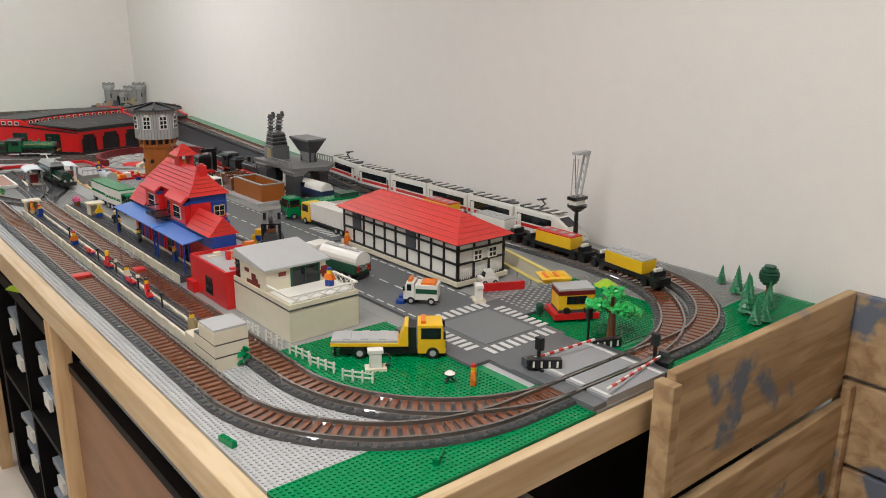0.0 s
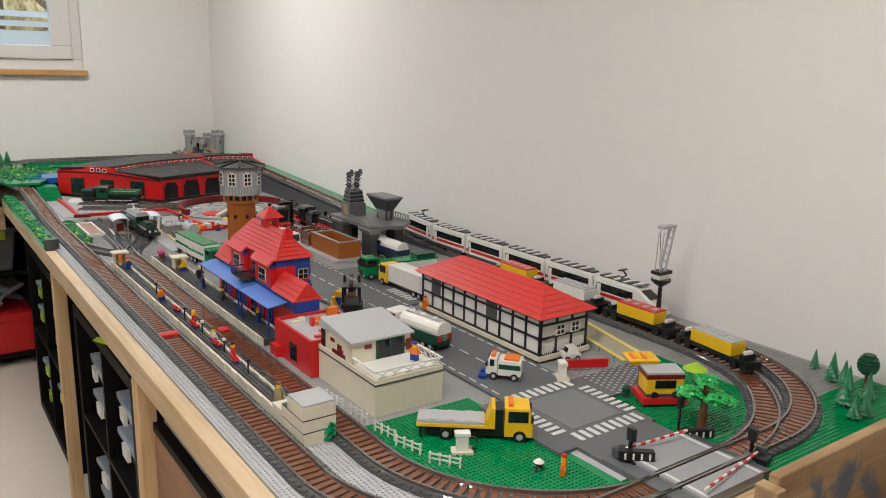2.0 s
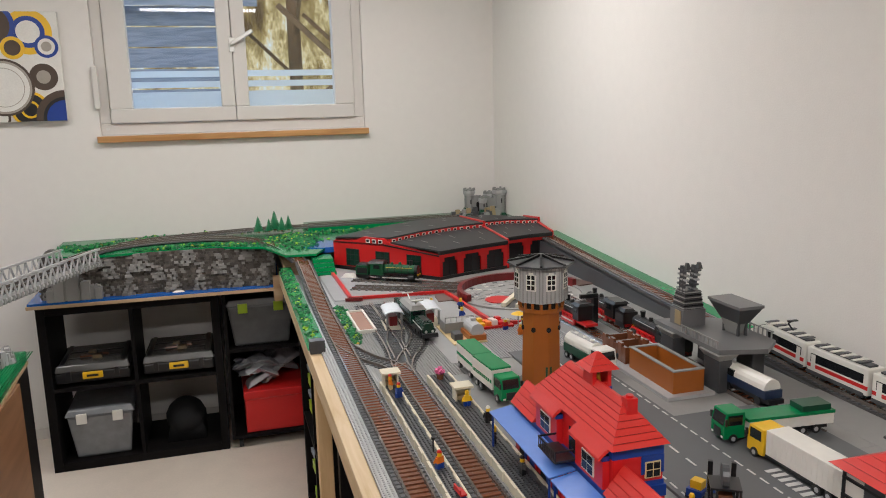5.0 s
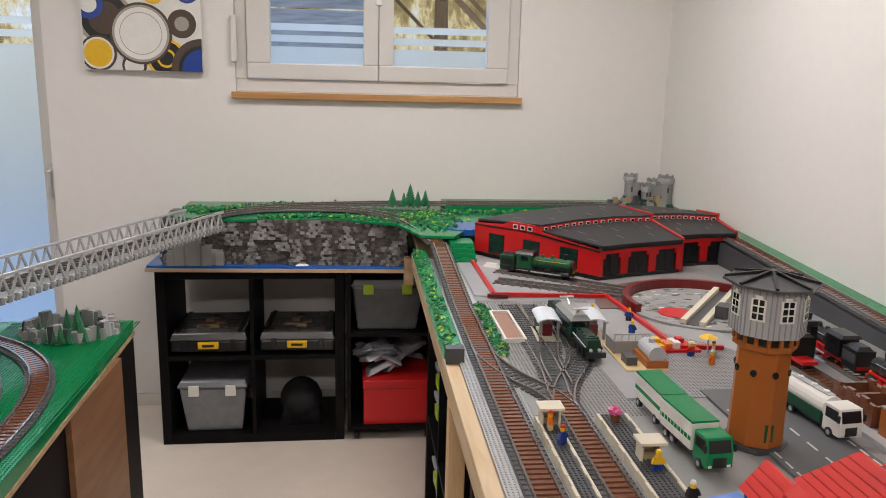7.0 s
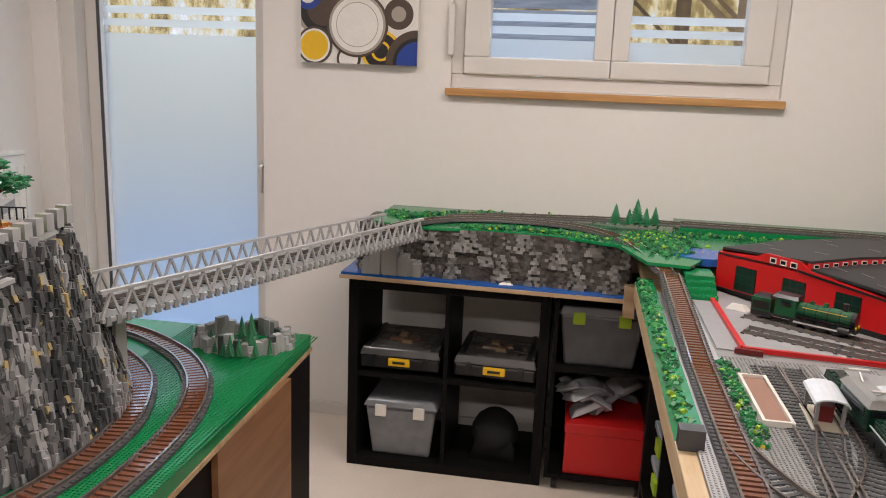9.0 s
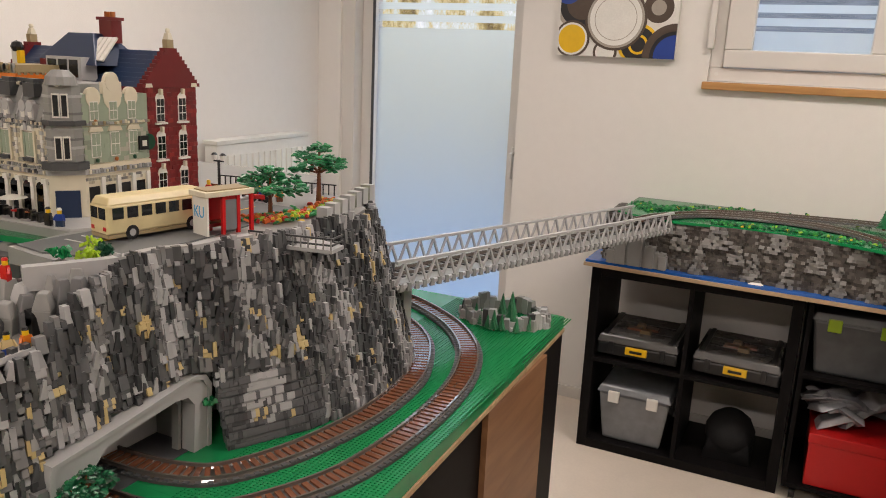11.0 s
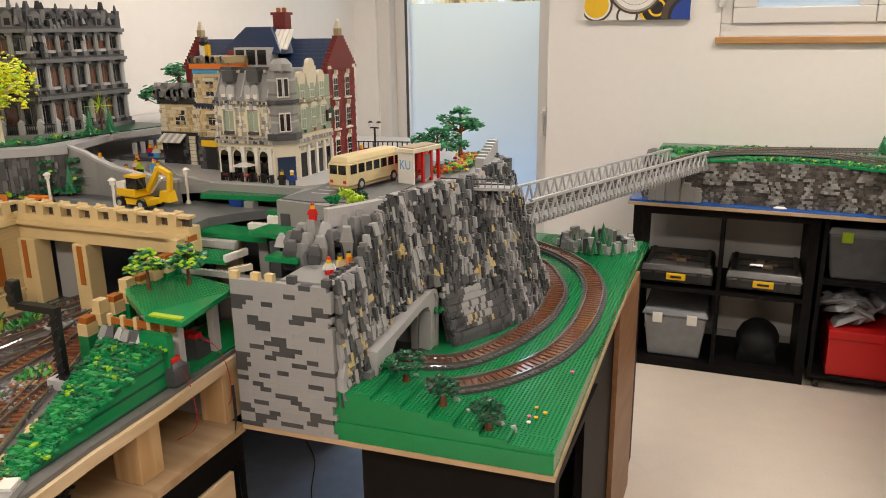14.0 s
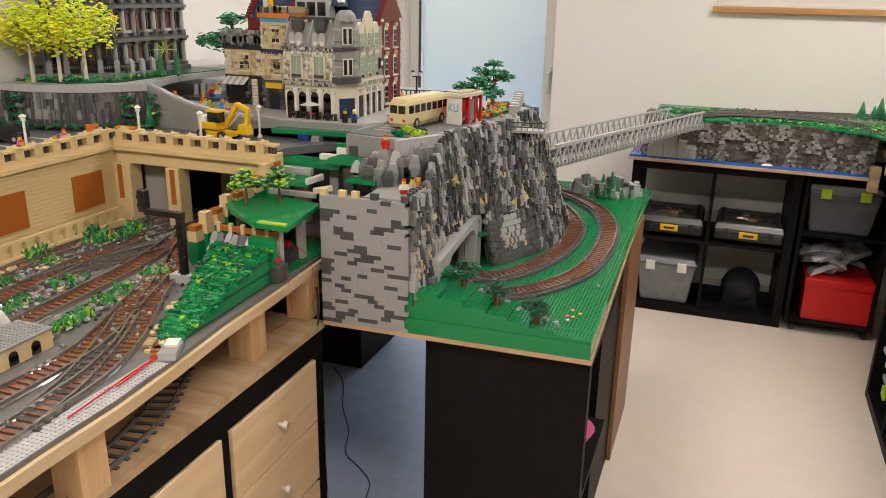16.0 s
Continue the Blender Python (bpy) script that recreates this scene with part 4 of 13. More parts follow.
# ---- signal house with roof terrace ----
def signal_house():
    t = thing("signal_house", E(0.838, 1.268, Z0), "cream flat-roofed house with a roof terrace and grey lean-to roof", "building")
    part("ground_floor", Shape().box(0, 0.155, 0, 0.232, 0, 0.064), CREAM, t, bevel=0.0008)
    part("string_course", Shape().box(-0.001, 0.156, -0.001, 0.233, 0.064, 0.067), DGREY, t)
    part("parapet", Shape().box(0, 0.155, 0, 0.232, 0.067, 0.076), CREAM, t)
    part("terrace", Shape().box(0.006, 0.149, 0.006, 0.09, 0.076, 0.0775), WHITE, t)
    up = part("upper_floor", Shape().box(0.003, 0.138, 0.092, 0.220, 0.076, 0.119), CREAM, t, bevel=0.0008)
    part("glazed_door", Shape().box(0.06, 0.118, 0.0895, 0.094, 0.078, 0.1145), DARKWIN, up)
    fr = Shape().box(0.056, 0.0598, 0.0885, 0.0918, 0.078, 0.118).box(0.1182, 0.122, 0.0885, 0.0918, 0.078, 0.118).box(0.056, 0.122, 0.0885, 0.0918, 0.1155, 0.118).box(0.0875, 0.0895, 0.0885, 0.0918, 0.078, 0.118)
    part("frame", fr, DGREEN, up)
    for x, z in ((0.030, 0.104), (0.126, 0.10), (0.128, 0.084), (0.122, 0.092)):
        part("brick_patch", Shape().box(x, x + 0.016, 0.0905, 0.093, z, z + 0.008), DRED, up)
    for y, z, n2 in ((0.12, 0.078, 4), (0.128, 0.086, 3), (0.136, 0.094, 2), (0.15, 0.078, 3), (0.165, 0.10, 2)):
        part("brick_patch", Shape().box(0.0015, 0.004, y, y + 0.008 * n2, z, z + 0.0078), DRED, up)
    part("side_window", Shape().box(0.0015, 0.0045, 0.205, 0.222, 0.078, 0.118), DARKWIN, up)
    s2 = Shape()
    s2.add([(-0.003, 0.086, 0.119), (0.144, 0.086, 0.119), (0.144, 0.226, 0.119), (-0.003, 0.226, 0.119),
            (-0.003, 0.086, 0.124), (0.144, 0.086, 0.124), (0.144, 0.216, 0.141), (-0.003, 0.216, 0.141)],
           [(3, 2, 1, 0), (4, 5, 6, 7), (0, 1, 5, 4), (1, 2, 6, 5), (2, 3, 7, 6), (3, 0, 4, 7)])
    part("roof", s2, GREY, t, "light grey sloping roof", bevel=0.001)
    for i in range(5):
        for a in (0, 1):
            lat = Shape()
            x = 0.004 + i * 0.03
            lat.bar((x, 0.003, 0.076 + 0.014 * a), (x + 0.026, 0.003, 0.090 - 0.014 * a), 0.0016)
            part("lattice", lat, WHITE, t)
    part("handrail", Shape().box(0, 0.155, 0.001, 0.005, 0.0905, 0.0935).box(0.150, 0.155, 0.0055, 0.088, 0.0905, 0.0935).box(0, 0.005, 0.0055, 0.088, 0.0905, 0.0935), WHITE, t)
    for i in range(4):
        part("lattice", Shape().bar((0.152, 0.01 + i * 0.02, 0.076), (0.152, 0.026 + i * 0.02, 0.09), 0.0016).bar((0.152, 0.01 + i * 0.02, 0.09), (0.152, 0.026 + i * 0.02, 0.076), 0.0016), WHITE, t)
    t.scale = (0.95, 0.97, 0.94)
    return t


signal_house()

# red flat building with equipment on the roof
rb = thing("red_house", E(0.822, 1.496, Z0), "red flat-roofed house with parapet and clutter on its roof", "building")
s = Shape().box(0, 0.145, 0, 0.20, 0, 0.07)
part("wall", s, RED, rb, bevel=0.0008)
s = Shape().box(0, 0.006, 0, 0.20, 0.07, 0.078).box(0.139, 0.145, 0, 0.20, 0.07, 0.078).box(0.006, 0.139, 0.194, 0.20, 0.07, 0.078).box(0.006, 0.139, 0, 0.006, 0.07, 0.078)
part("parapet", s, RED, rb)
part("roof_deck", Shape().box(0.0065, 0.1385, 0.0065, 0.1935, 0.0702, 0.0715), GREY, rb)
part("step", Shape().box(-0.012, 0, 0.16, 0.2, 0, 0.024), RED, rb)
rb.scale = (1, 0.89, 1)
wf = part("window", Shape().box(-0.0015, 0.001, 0.075, 0.112, 0.012, 0.05), BLACK, rb)
for a in (0, 1):
    for b in (0, 1):
        part("pane", Shape().box(-0.002, 0.0005, 0.078 + a * 0.017, 0.092 + a * 0.017, 0.015 + b * 0.017, 0.029 + b * 0.017), DARKWIN, wf)
for i in range(14):
    x, y = rng.uniform(0.02, 0.115), rng.uniform(0.03, 0.17)
    part("roof_piece", Shape().box(x, x + rng.choice((0.008, 0.016, 0.024)), y, y + 0.012, 0.0715, 0.0715 + rng.choice((0.004, 0.009, 0.018))), rng.choice((RED, RED, WHITE, CREAM, ORANGE)), rb)


# ---- station with red roofs ----
def gable_roof(t, x0, x1, y0, y1, z0, z1, along, courses=5, over=0.006, m=ROOF):
    """Courses of roof slopes on both sides of a ridge that runs along x or y."""
    for i in range(courses):
        k, d = i / courses, 1 / courses
        if along == "y":
            half = (x1 - x0) / 2 + over
            cx = (x0 + x1) / 2
            s2 = Shape().hip(cx - half * (1 - k), cx + half * (1 - k), y0 - over, y1 + over, z0 + (z1 - z0) * k, z0 + (z1 - z0) * (k + d) + 0.0008, half * d * 0.86, 0)
        else:
            half = (y1 - y0) / 2 + over
            cy = (y0 + y1) / 2
            s2 = Shape().hip(x0 - over, x1 + over, cy - half * (1 - k), cy + half * (1 - k), z0 + (z1 - z0) * k, z0 + (z1 - z0) * (k + d) + 0.0008, 0, half * d * 0.86)
        part("roof_course", s2, m, t, bevel=0.0006)


def sash_window(t, x, y, z, w, h, face, frame=WHITE, pane=DARKWIN, rows=2, cols=2, deep=0.0022):
    """A small window on a wall that faces -x, +x, -y or +y."""
    def bx(a0, a1, z0, z1, d0, d1):
        if face == "-x":
            return Shape().box(x - d1, x - d0, y + a0, y + a1, z0, z1)
        if face == "+x":
            return Shape().box(x + d0, x + d1, y + a0, y + a1, z0, z1)
        if face == "-y":
            return Shape().box(x + a0, x + a1, y - d1, y - d0, z0, z1)
        return Shape().box(x + a0, x + a1, y + d0, y + d1, z0, z1)
    f = part("window", bx(-w / 2, w / 2, z, z + h, -0.001, deep), frame, t)
    g = 0.0018
    cw, ch = (w - g * (cols + 1)) / cols, (h - g * (rows + 1)) / rows
    for i in range(cols):
        for j in range(rows):
            a, b = -w / 2 + g + i * (cw + g), z + g + j * (ch + g)
            part("pane", bx(a, a + cw, b, b + ch, deep, deep + 0.0006), pane, f)
    return f


def station():
    t = thing("station_building", E(0.876, 1.80, ZR), "red and blue station building with red roofs and blue awnings", "building")
    part("plinth", Shape().box(-0.004, 0.099, -0.128, 0.384, -0.004, 0.004), DGREY, t)
    gf = part("ground_floor", Shape().box(0, 0.095, 0.0, 0.38, 0.004, 0.098), RED, t)
    for i in range(7):
        y = 0.018 + i * 0.052
        part("doorway", Shape().box(-0.002, 0.001, y, y + 0.026, 0.006, 0.062), BLUE if i % 2 else DARKWIN, gf)
        part("pier", Shape().box(-0.003, 0.001, y - 0.008, y - 0.001, 0.004, 0.078), RED if i % 2 else BLUE, gf)
    part("blue_band", Shape().box(-0.0015, 0.0965, -0.0015, 0.3815, 0.080, 0.0985), BLUE, gf)
    # low gabled ends
    for y0, y1, e in ((-0.125, -0.0005, 0), (0.278, 0.383, 1)):
        if e == 0:
            part("end_wall", Shape().box(0, 0.053, y0, y1, 0.004, 0.070), RED, t)
            part("end_band", Shape().box(-0.001, 0.054, y0 - 0.001, y1, 0.070, 0.099), BLUE, t)
            part("end_door", Shape().box(0.030, 0.046, y0 - 0.002, y0, 0.004, 0.05), DARKWIN, t)
        gb = part("gable", Shape().profile([(0.002, 0.099), (0.051, 0.099), (0.0265, 0.129)], y0 + 0.003, y1 - 0.003), RED, t)
        roof_courses(t, (-0.009, 0.062, y0 - 0.002, y1 + 0.002), (0.0245, 0.0285, y0 - 0.002, y1 + 0.002), 0.0985, 0.138, 4)
    # two storeys in the middle
    up = part("upper_wall", Shape().box(0.008, 0.092, 0.003, 0.275, 0.0985, 0.165), RED, t)
    part("upper_band", Shape().box(0.007, 0.093, 0.002, 0.022, 0.148, 0.1655), BLUE, up)
    part("upper_band", Shape().box(0.0065, 0.0935, 0.2, 0.276, 0.148, 0.1655), BLUE, up)
    part("corner_band", Shape().box(0.055, 0.0935, 0.0015, 0.006, 0.118, 0.1475), BLUE, up)
    part("corner_band", Shape().box(0.060, 0.0935, 0.0015, 0.006, 0.0986, 0.106), BLUE, up)
    sash_window(up, 0.074, 0.002, 0.112, 0.026, 0.026, "-y", TAN)
    for y0, y1 in ((0.012, 0.105), (0.178, 0.268)):
        bay = part("bay", Shape().box(-0.004, 0.0075, y0, y1, 0.0985, 0.148), RED, up)
        sash_window(bay, -0.004, (y0 + y1) / 2, 0.106, 0.040, 0.032, "-x", WHITE)
        part("bay_band", Shape().box(-0.0055, 0.007, y0 - 0.001, y1 + 0.001, 0.144, 0.152), BLUE, bay)
        for k in range(2):
            o = Shape().add([(-0.014 + k * 0.013, y0 - 0.006, 0.148 + k * 0.010), (-0.001 + k * 0.013, y0 - 0.006, 0.158 + k * 0.010), (-0.001 + k * 0.013, y1 + 0.006, 0.158 + k * 0.010), (-0.014 + k * 0.013, y1 + 0.006, 0.148 + k * 0.010),
                             (-0.014 + k * 0.013, y0 - 0.006, 0.153 + k * 0.010), (-0.002 + k * 0.013, y0 - 0.006, 0.1645 + k * 0.010), (-0.002 + k * 0.013, y1 + 0.006, 0.1645 + k * 0.010), (-0.014 + k * 0.013, y1 + 0.006, 0.153 + k * 0.010)],
                            [(3, 2, 1, 0), (4, 5, 6, 7), (0, 1, 5, 4), (1, 2, 6, 5), (2, 3, 7, 6), (3, 0, 4, 7)])
            part("bay_roof", o, ROOF, bay)
    part("balcony_door", Shape().box(0.0065, 0.009, 0.128, 0.152, 0.101, 0.142), DARKWIN, up)
    roof_courses(t, (0.001, 0.099, -0.006, 0.284), (0.0475, 0.0525, 0.048, 0.240), 0.1655, 0.222, 7)
    # cupola and chimney
    cup = part("cupola", Shape().box(0.040, 0.047, 0.134, 0.168, 0.200, 0.240).box(0.067, 0.074, 0.134, 0.168, 0.200, 0.240).box(0.0472, 0.0668, 0.134, 0.140, 0.200, 0.216).box(0.0472, 0.0668, 0.162, 0.168, 0.200, 0.216), RED, t)
    part("cupola_band", Shape().box(0.039, 0.075, 0.133, 0.169, 0.196, 0.209), BLUE, cup)
    part("bell", Shape().cyl(0.057, 0.151, 0.216, 0.007, 0.012, 10, 0.004), YELLOW, cup)
    roof_courses(cup, (0.030, 0.084, 0.124, 0.178), (0.054, 0.060, 0.148, 0.154), 0.2402, 0.265, 3, 0.001)
    ch = part("chimney", Shape().box(0.045, 0.063, 0.030, 0.048, 0.190, 0.228), RED, t)
    part("chimney_pot", Shape().cyl(0.054, 0.039, 0.228, 0.006, 0.004, 10), RED, ch)
    # balcony and awnings on the platform side
    bal = part("balcony", Shape().box(-0.038, -0.001, 0.108, 0.178, 0.1, 0.104), BLACK, t)
    part("balcony_rail", Shape().box(-0.038, -0.036, 0.108, 0.178, 0.118, 0.121).box(-0.038, -0.005, 0.108, 0.110, 0.118, 0.121).box(-0.038, -0.005, 0.176, 0.178, 0.118, 0.121), BLACK, bal)
    for i in range(9):
        part("baluster", Shape().box(-0.0375, -0.0362, 0.109 + i * 0.0084, 0.1105 + i * 0.0084, 0.104, 0.118), BLACK, bal)
    for y0, y1 in ((-0.080, 0.098), (0.104, 0.392)):
        a = Shape()
        a.add([(-0.050, y0, 0.078), (-0.004, y0, 0.086), (-0.004, y1, 0.086), (-0.050, y1, 0.078), (-0.050, y0, 0.0805), (-0.004, y0, 0.0885), (-0.004, y1, 0.0885), (-0.050, y1, 0.0805)],
              [(3, 2, 1, 0), (4, 5, 6, 7), (0, 1, 5, 4), (1, 2, 6, 5), (2, 3, 7, 6), (3, 0, 4, 7)])
        aw = part("awning", a, AWNING, t, "bright blue awning")
        for y in (y0 + 0.008, y1 - 0.008):
            part("awning_post", Shape().cyl(-0.046, y, 0.0, 0.0022, 0.078, 6), BLUE, aw)
    return t


station()


# ---- water tower ----
def ring(r, n=8, turn=22.5):
    return [(r * math.cos(radians(turn + 360 * i / n)), r * math.sin(radians(turn + 360 * i / n))) for i in range(n)]


def water_tower():
    t = thing("water_tower", EM @ pose(1.074, 2.521, Z0) @ Matrix.Diagonal((0.93, 0.93, 1.075, 1)), "eight-sided water tower, orange brick shaft under a grey tank", "tower")
    part("foot", Shape().prism(ring(0.062), 0, 0.008), DGREY, t)
    part("shaft", Shape().cyl(0, 0, 0.008, 0.0535, 0.165, 8, 0.050), DORANGE, t, bevel=0.002)
    part("ledge", Shape().prism(ring(0.058), 0.173, 0.182), DORANGE, t)
    part("gallery", Shape().prism(ring(0.053), 0.182, 0.196), BLACK, t)
    for i in range(16):
        a = radians(22.5 * i)
        part("bracket", Shape().box(-0.003, 0.003, -0.003, 0.003, 0.182, 0.198), DORANGE, t).location = (0.056 * math.cos(a), 0.056 * math.sin(a), 0)
    tank = part("tank", Shape().prism(ring(0.069), 0.198, 0.278), GREY, t, "riveted grey tank")
    for i in range(8):
        a = 360 * i / 8
        for k in range(5):
            s2 = Shape()
            s2.m = pose(0, 0, 0, 0, 0, a) @ pose(0.0637, -0.022 + k * 0.011, 0)
            part("tank_rib", s2.box(-0.0004, 0.0012, -0.0012, 0.0012, 0.199, 0.277), MGREY, tank)
        s2 = Shape()
        s2.m = pose(0, 0, 0, 0, 0, a) @ pose(0.0645, 0, 0)
        wf = part("window", s2.box(0, 0.0022, -0.0135, 0.0135, 0.226, 0.262).box(0, 0.0022, -0.006, 0.006, 0.262, 0.267), WHITE, tank)
        for u in (-0.0057, 0.0057):
            for z in (0.229, 0.2405, 0.252):
                s3 = Shape()
                s3.m = pose(0, 0, 0, 0, 0, a) @ pose(0.0645, 0, 0)
                part("pane", s3.box(0.0022, 0.0027, u - 0.0042, u + 0.0042, z, z + 0.009), DARKWIN, wf)
        s2 = Shape()
        s2.m = pose(0, 0, 0, 0, 0, a)
        s2.add([(0.080, -0.0335, 0.278), (0.080, 0.0335, 0.278), (0.006, 0.003, 0.290), (0.006, -0.003, 0.290), (0.080, -0.0335, 0.282), (0.080, 0.0335, 0.282), (0.006, 0.003, 0.294), (0.006, -0.003, 0.294)],
               [(3, 2, 1, 0), (4, 5, 6, 7), (0, 1, 5, 4), (1, 2, 6, 5), (2, 3, 7, 6), (3, 0, 4, 7)])
        part("roof_panel", s2, DGREY, t)
        s2 = Shape()
        s2.m = pose(0, 0, 0, 0, 0, a + 22.5)
        part("roof_rib", s2.bar((0.084, 0, 0.283), (0.01, 0, 0.296), 0.006), BLACK, t)
        s2 = Shape()
        s2.m = pose(0, 0, 0, 0, 0, a) @ pose(0.0485, 0, 0)
        part("porthole", s2.cyl(0, 0, 0.135, 0.006, 0.0035, 10, axis="x"), DARKWIN, t)
    part("door", Shape().box(-0.008, 0.008, -0.0515, -0.047, 0.02, 0.05), DGREEN, t)
    part("finial", Shape().cyl(0, 0, 0.292, 0.009, 0.007, 10), BLACK, t)
    return t


water_tower()

# ---- far end: plateau on the shelf unit, rocks, raised line ----
ZP = 0.985
NP = thing("plateau_board", pose(0, 0, 0), "plywood board with blue water plates on the shelf unit", "board")
part("board", Shape().prism([(-0.49, 4.40), (0.565, 4.36), (0.60, 4.88), (-0.49, 4.88)], 0.772, 0.786), PLY, NP)
part("water", Shape().prism([(-0.485, 4.405), (0.56, 4.365), (0.59, 4.87), (-0.485, 4.87)], 0.7864, 0.796), WATER, NP)
part("support_block", Shape().box(0.535, 0.572, 4.33, 4.375, 0.73, 0.84), PLY, NP)
top = [(-0.40, 4.50), (-0.34, 4.46), (-0.16, 4.42), (0.05, 4.45), (0.30, 4.43), (0.50, 4.34), (0.575, 4.10), (0.70, 4.08), (0.78, 4.25), (1.10, 4.45), (1.30, 4.45), (1.55, 4.30), (1.62, 4.0), (1.80, 4.0), (1.80, 4.88), (-0.40, 4.88)]
pl = Shape().prism(top, ZP - 0.014, ZP - 0.004)
ob = single("landscape_plate", pl, GREEN, pose(0, 0, 0), "green landscape plates carrying the raised line", "baseplate")


def rock_face(name, foot, topl, n_s, rows, material, label, size=(0.013, 0.030, 0.012), seed=1, skip=None, own=0, near=None, m=None):
    """A cliff of upright slope bricks between a foot line and a top line. The first of them are single pieces."""
    r = random.Random(seed)
    t = thing(name, m or Matrix(), label, "cliff")

    def at(lst, u):
        k = u * (len(lst) - 1)
        i = min(int(k), len(lst) - 2)
        return Vector(lst[i]).lerp(Vector(lst[i + 1]), k - i)
    back, cols = Shape(), 60
    v, f = [], []
    for i in range(cols + 1):
        a, b = at(foot, i / cols), at(topl, i / cols)
        v += [tuple(a.lerp(b, j / 4)) for j in range(5)]
    for i in range(cols):
        for j in range(4):
            mid = at(foot, (i + 0.5) / cols).lerp(at(topl, (i + 0.5) / cols), (j + 0.5) / 4)
            if not (skip and skip(mid)):
                f.append((i * 5 + j, (i + 1) * 5 + j, (i + 1) * 5 + j + 1, i * 5 + j + 1))
    # a core with thickness behind the bricks
    nv = len(v)
    v2 = []
    for i in range(cols + 1):
        d = at(foot, min(1, (i + 1) / cols)) - at(foot, max(0, (i - 1) / cols))
        out = Vector((d.y, -d.x, 0)).normalized()
        for j in range(5):
            p = Vector(v[i * 5 + j])
            v2.append(tuple(p - out * 0.018))
    back.add(v + v2, f + [tuple(k + nv for k in reversed(q)) for q in f])
    part("core", back, DGREY, t)
    kinds = []
    for k in range(5):
        w, h, d = size[0] * r.uniform(0.7, 1.3), size[1] * r.uniform(0.7, 1.6), size[2]
        me = Shape().add([(-w / 2, -d, -h / 2), (w / 2, -d, -h / 2), (w / 2, d * 0.9, -h / 2), (-w / 2, d * 0.9, -h / 2),
                          (-w / 2, -d, h / 2), (w / 2, -d, h / 2), (w / 2, -d * 0.1, h / 2), (-w / 2, -d * 0.1, h / 2)],
                         [(3, 2, 1, 0), (4, 5, 6, 7), (0, 1, 5, 4), (1, 2, 6, 5), (2, 3, 7, 6), (3, 0, 4, 7)]).mesh("rock_brick")
        me.materials.append(material)
        kinds.append((me, w, h, d))
    rest, made = Shape(), 0
    for i in range(n_s):
        for j in range(rows):
            u = (i + r.uniform(-0.3, 0.3) + 0.5 * (j % 2)) / n_s
            u = min(0.999, max(0.001, u))
            a, b = at(foot, u), at(topl, u)
            k = (j + r.uniform(0.1, 0.9)) / rows
            p = a.lerp(b, k)
            if skip and skip(p):
                continue
            d = at(foot, min(1, u + 0.01)) - at(foot, max(0, u - 0.01))
            ang = math.degrees(math.atan2(d.y, d.x)) + 180
            q = pose(p.x, p.y, p.z, r.uniform(-16, 8), r.uniform(-14, 14), ang + r.uniform(-20, 20))
            me, w, h, dd = r.choice(kinds)
            if made < own and (near is None or near(p)):
                o = part("rock_brick", me, material, t)
                o.matrix_basis = q
                made += 1
            else:
                rest.m = q
                rest.add([tuple(x.co) for x in me.vertices], [tuple(x.vertices) for x in me.polygons])
    part("rock_bricks", rest, material, t)["kind"] = "stuff"
    return t


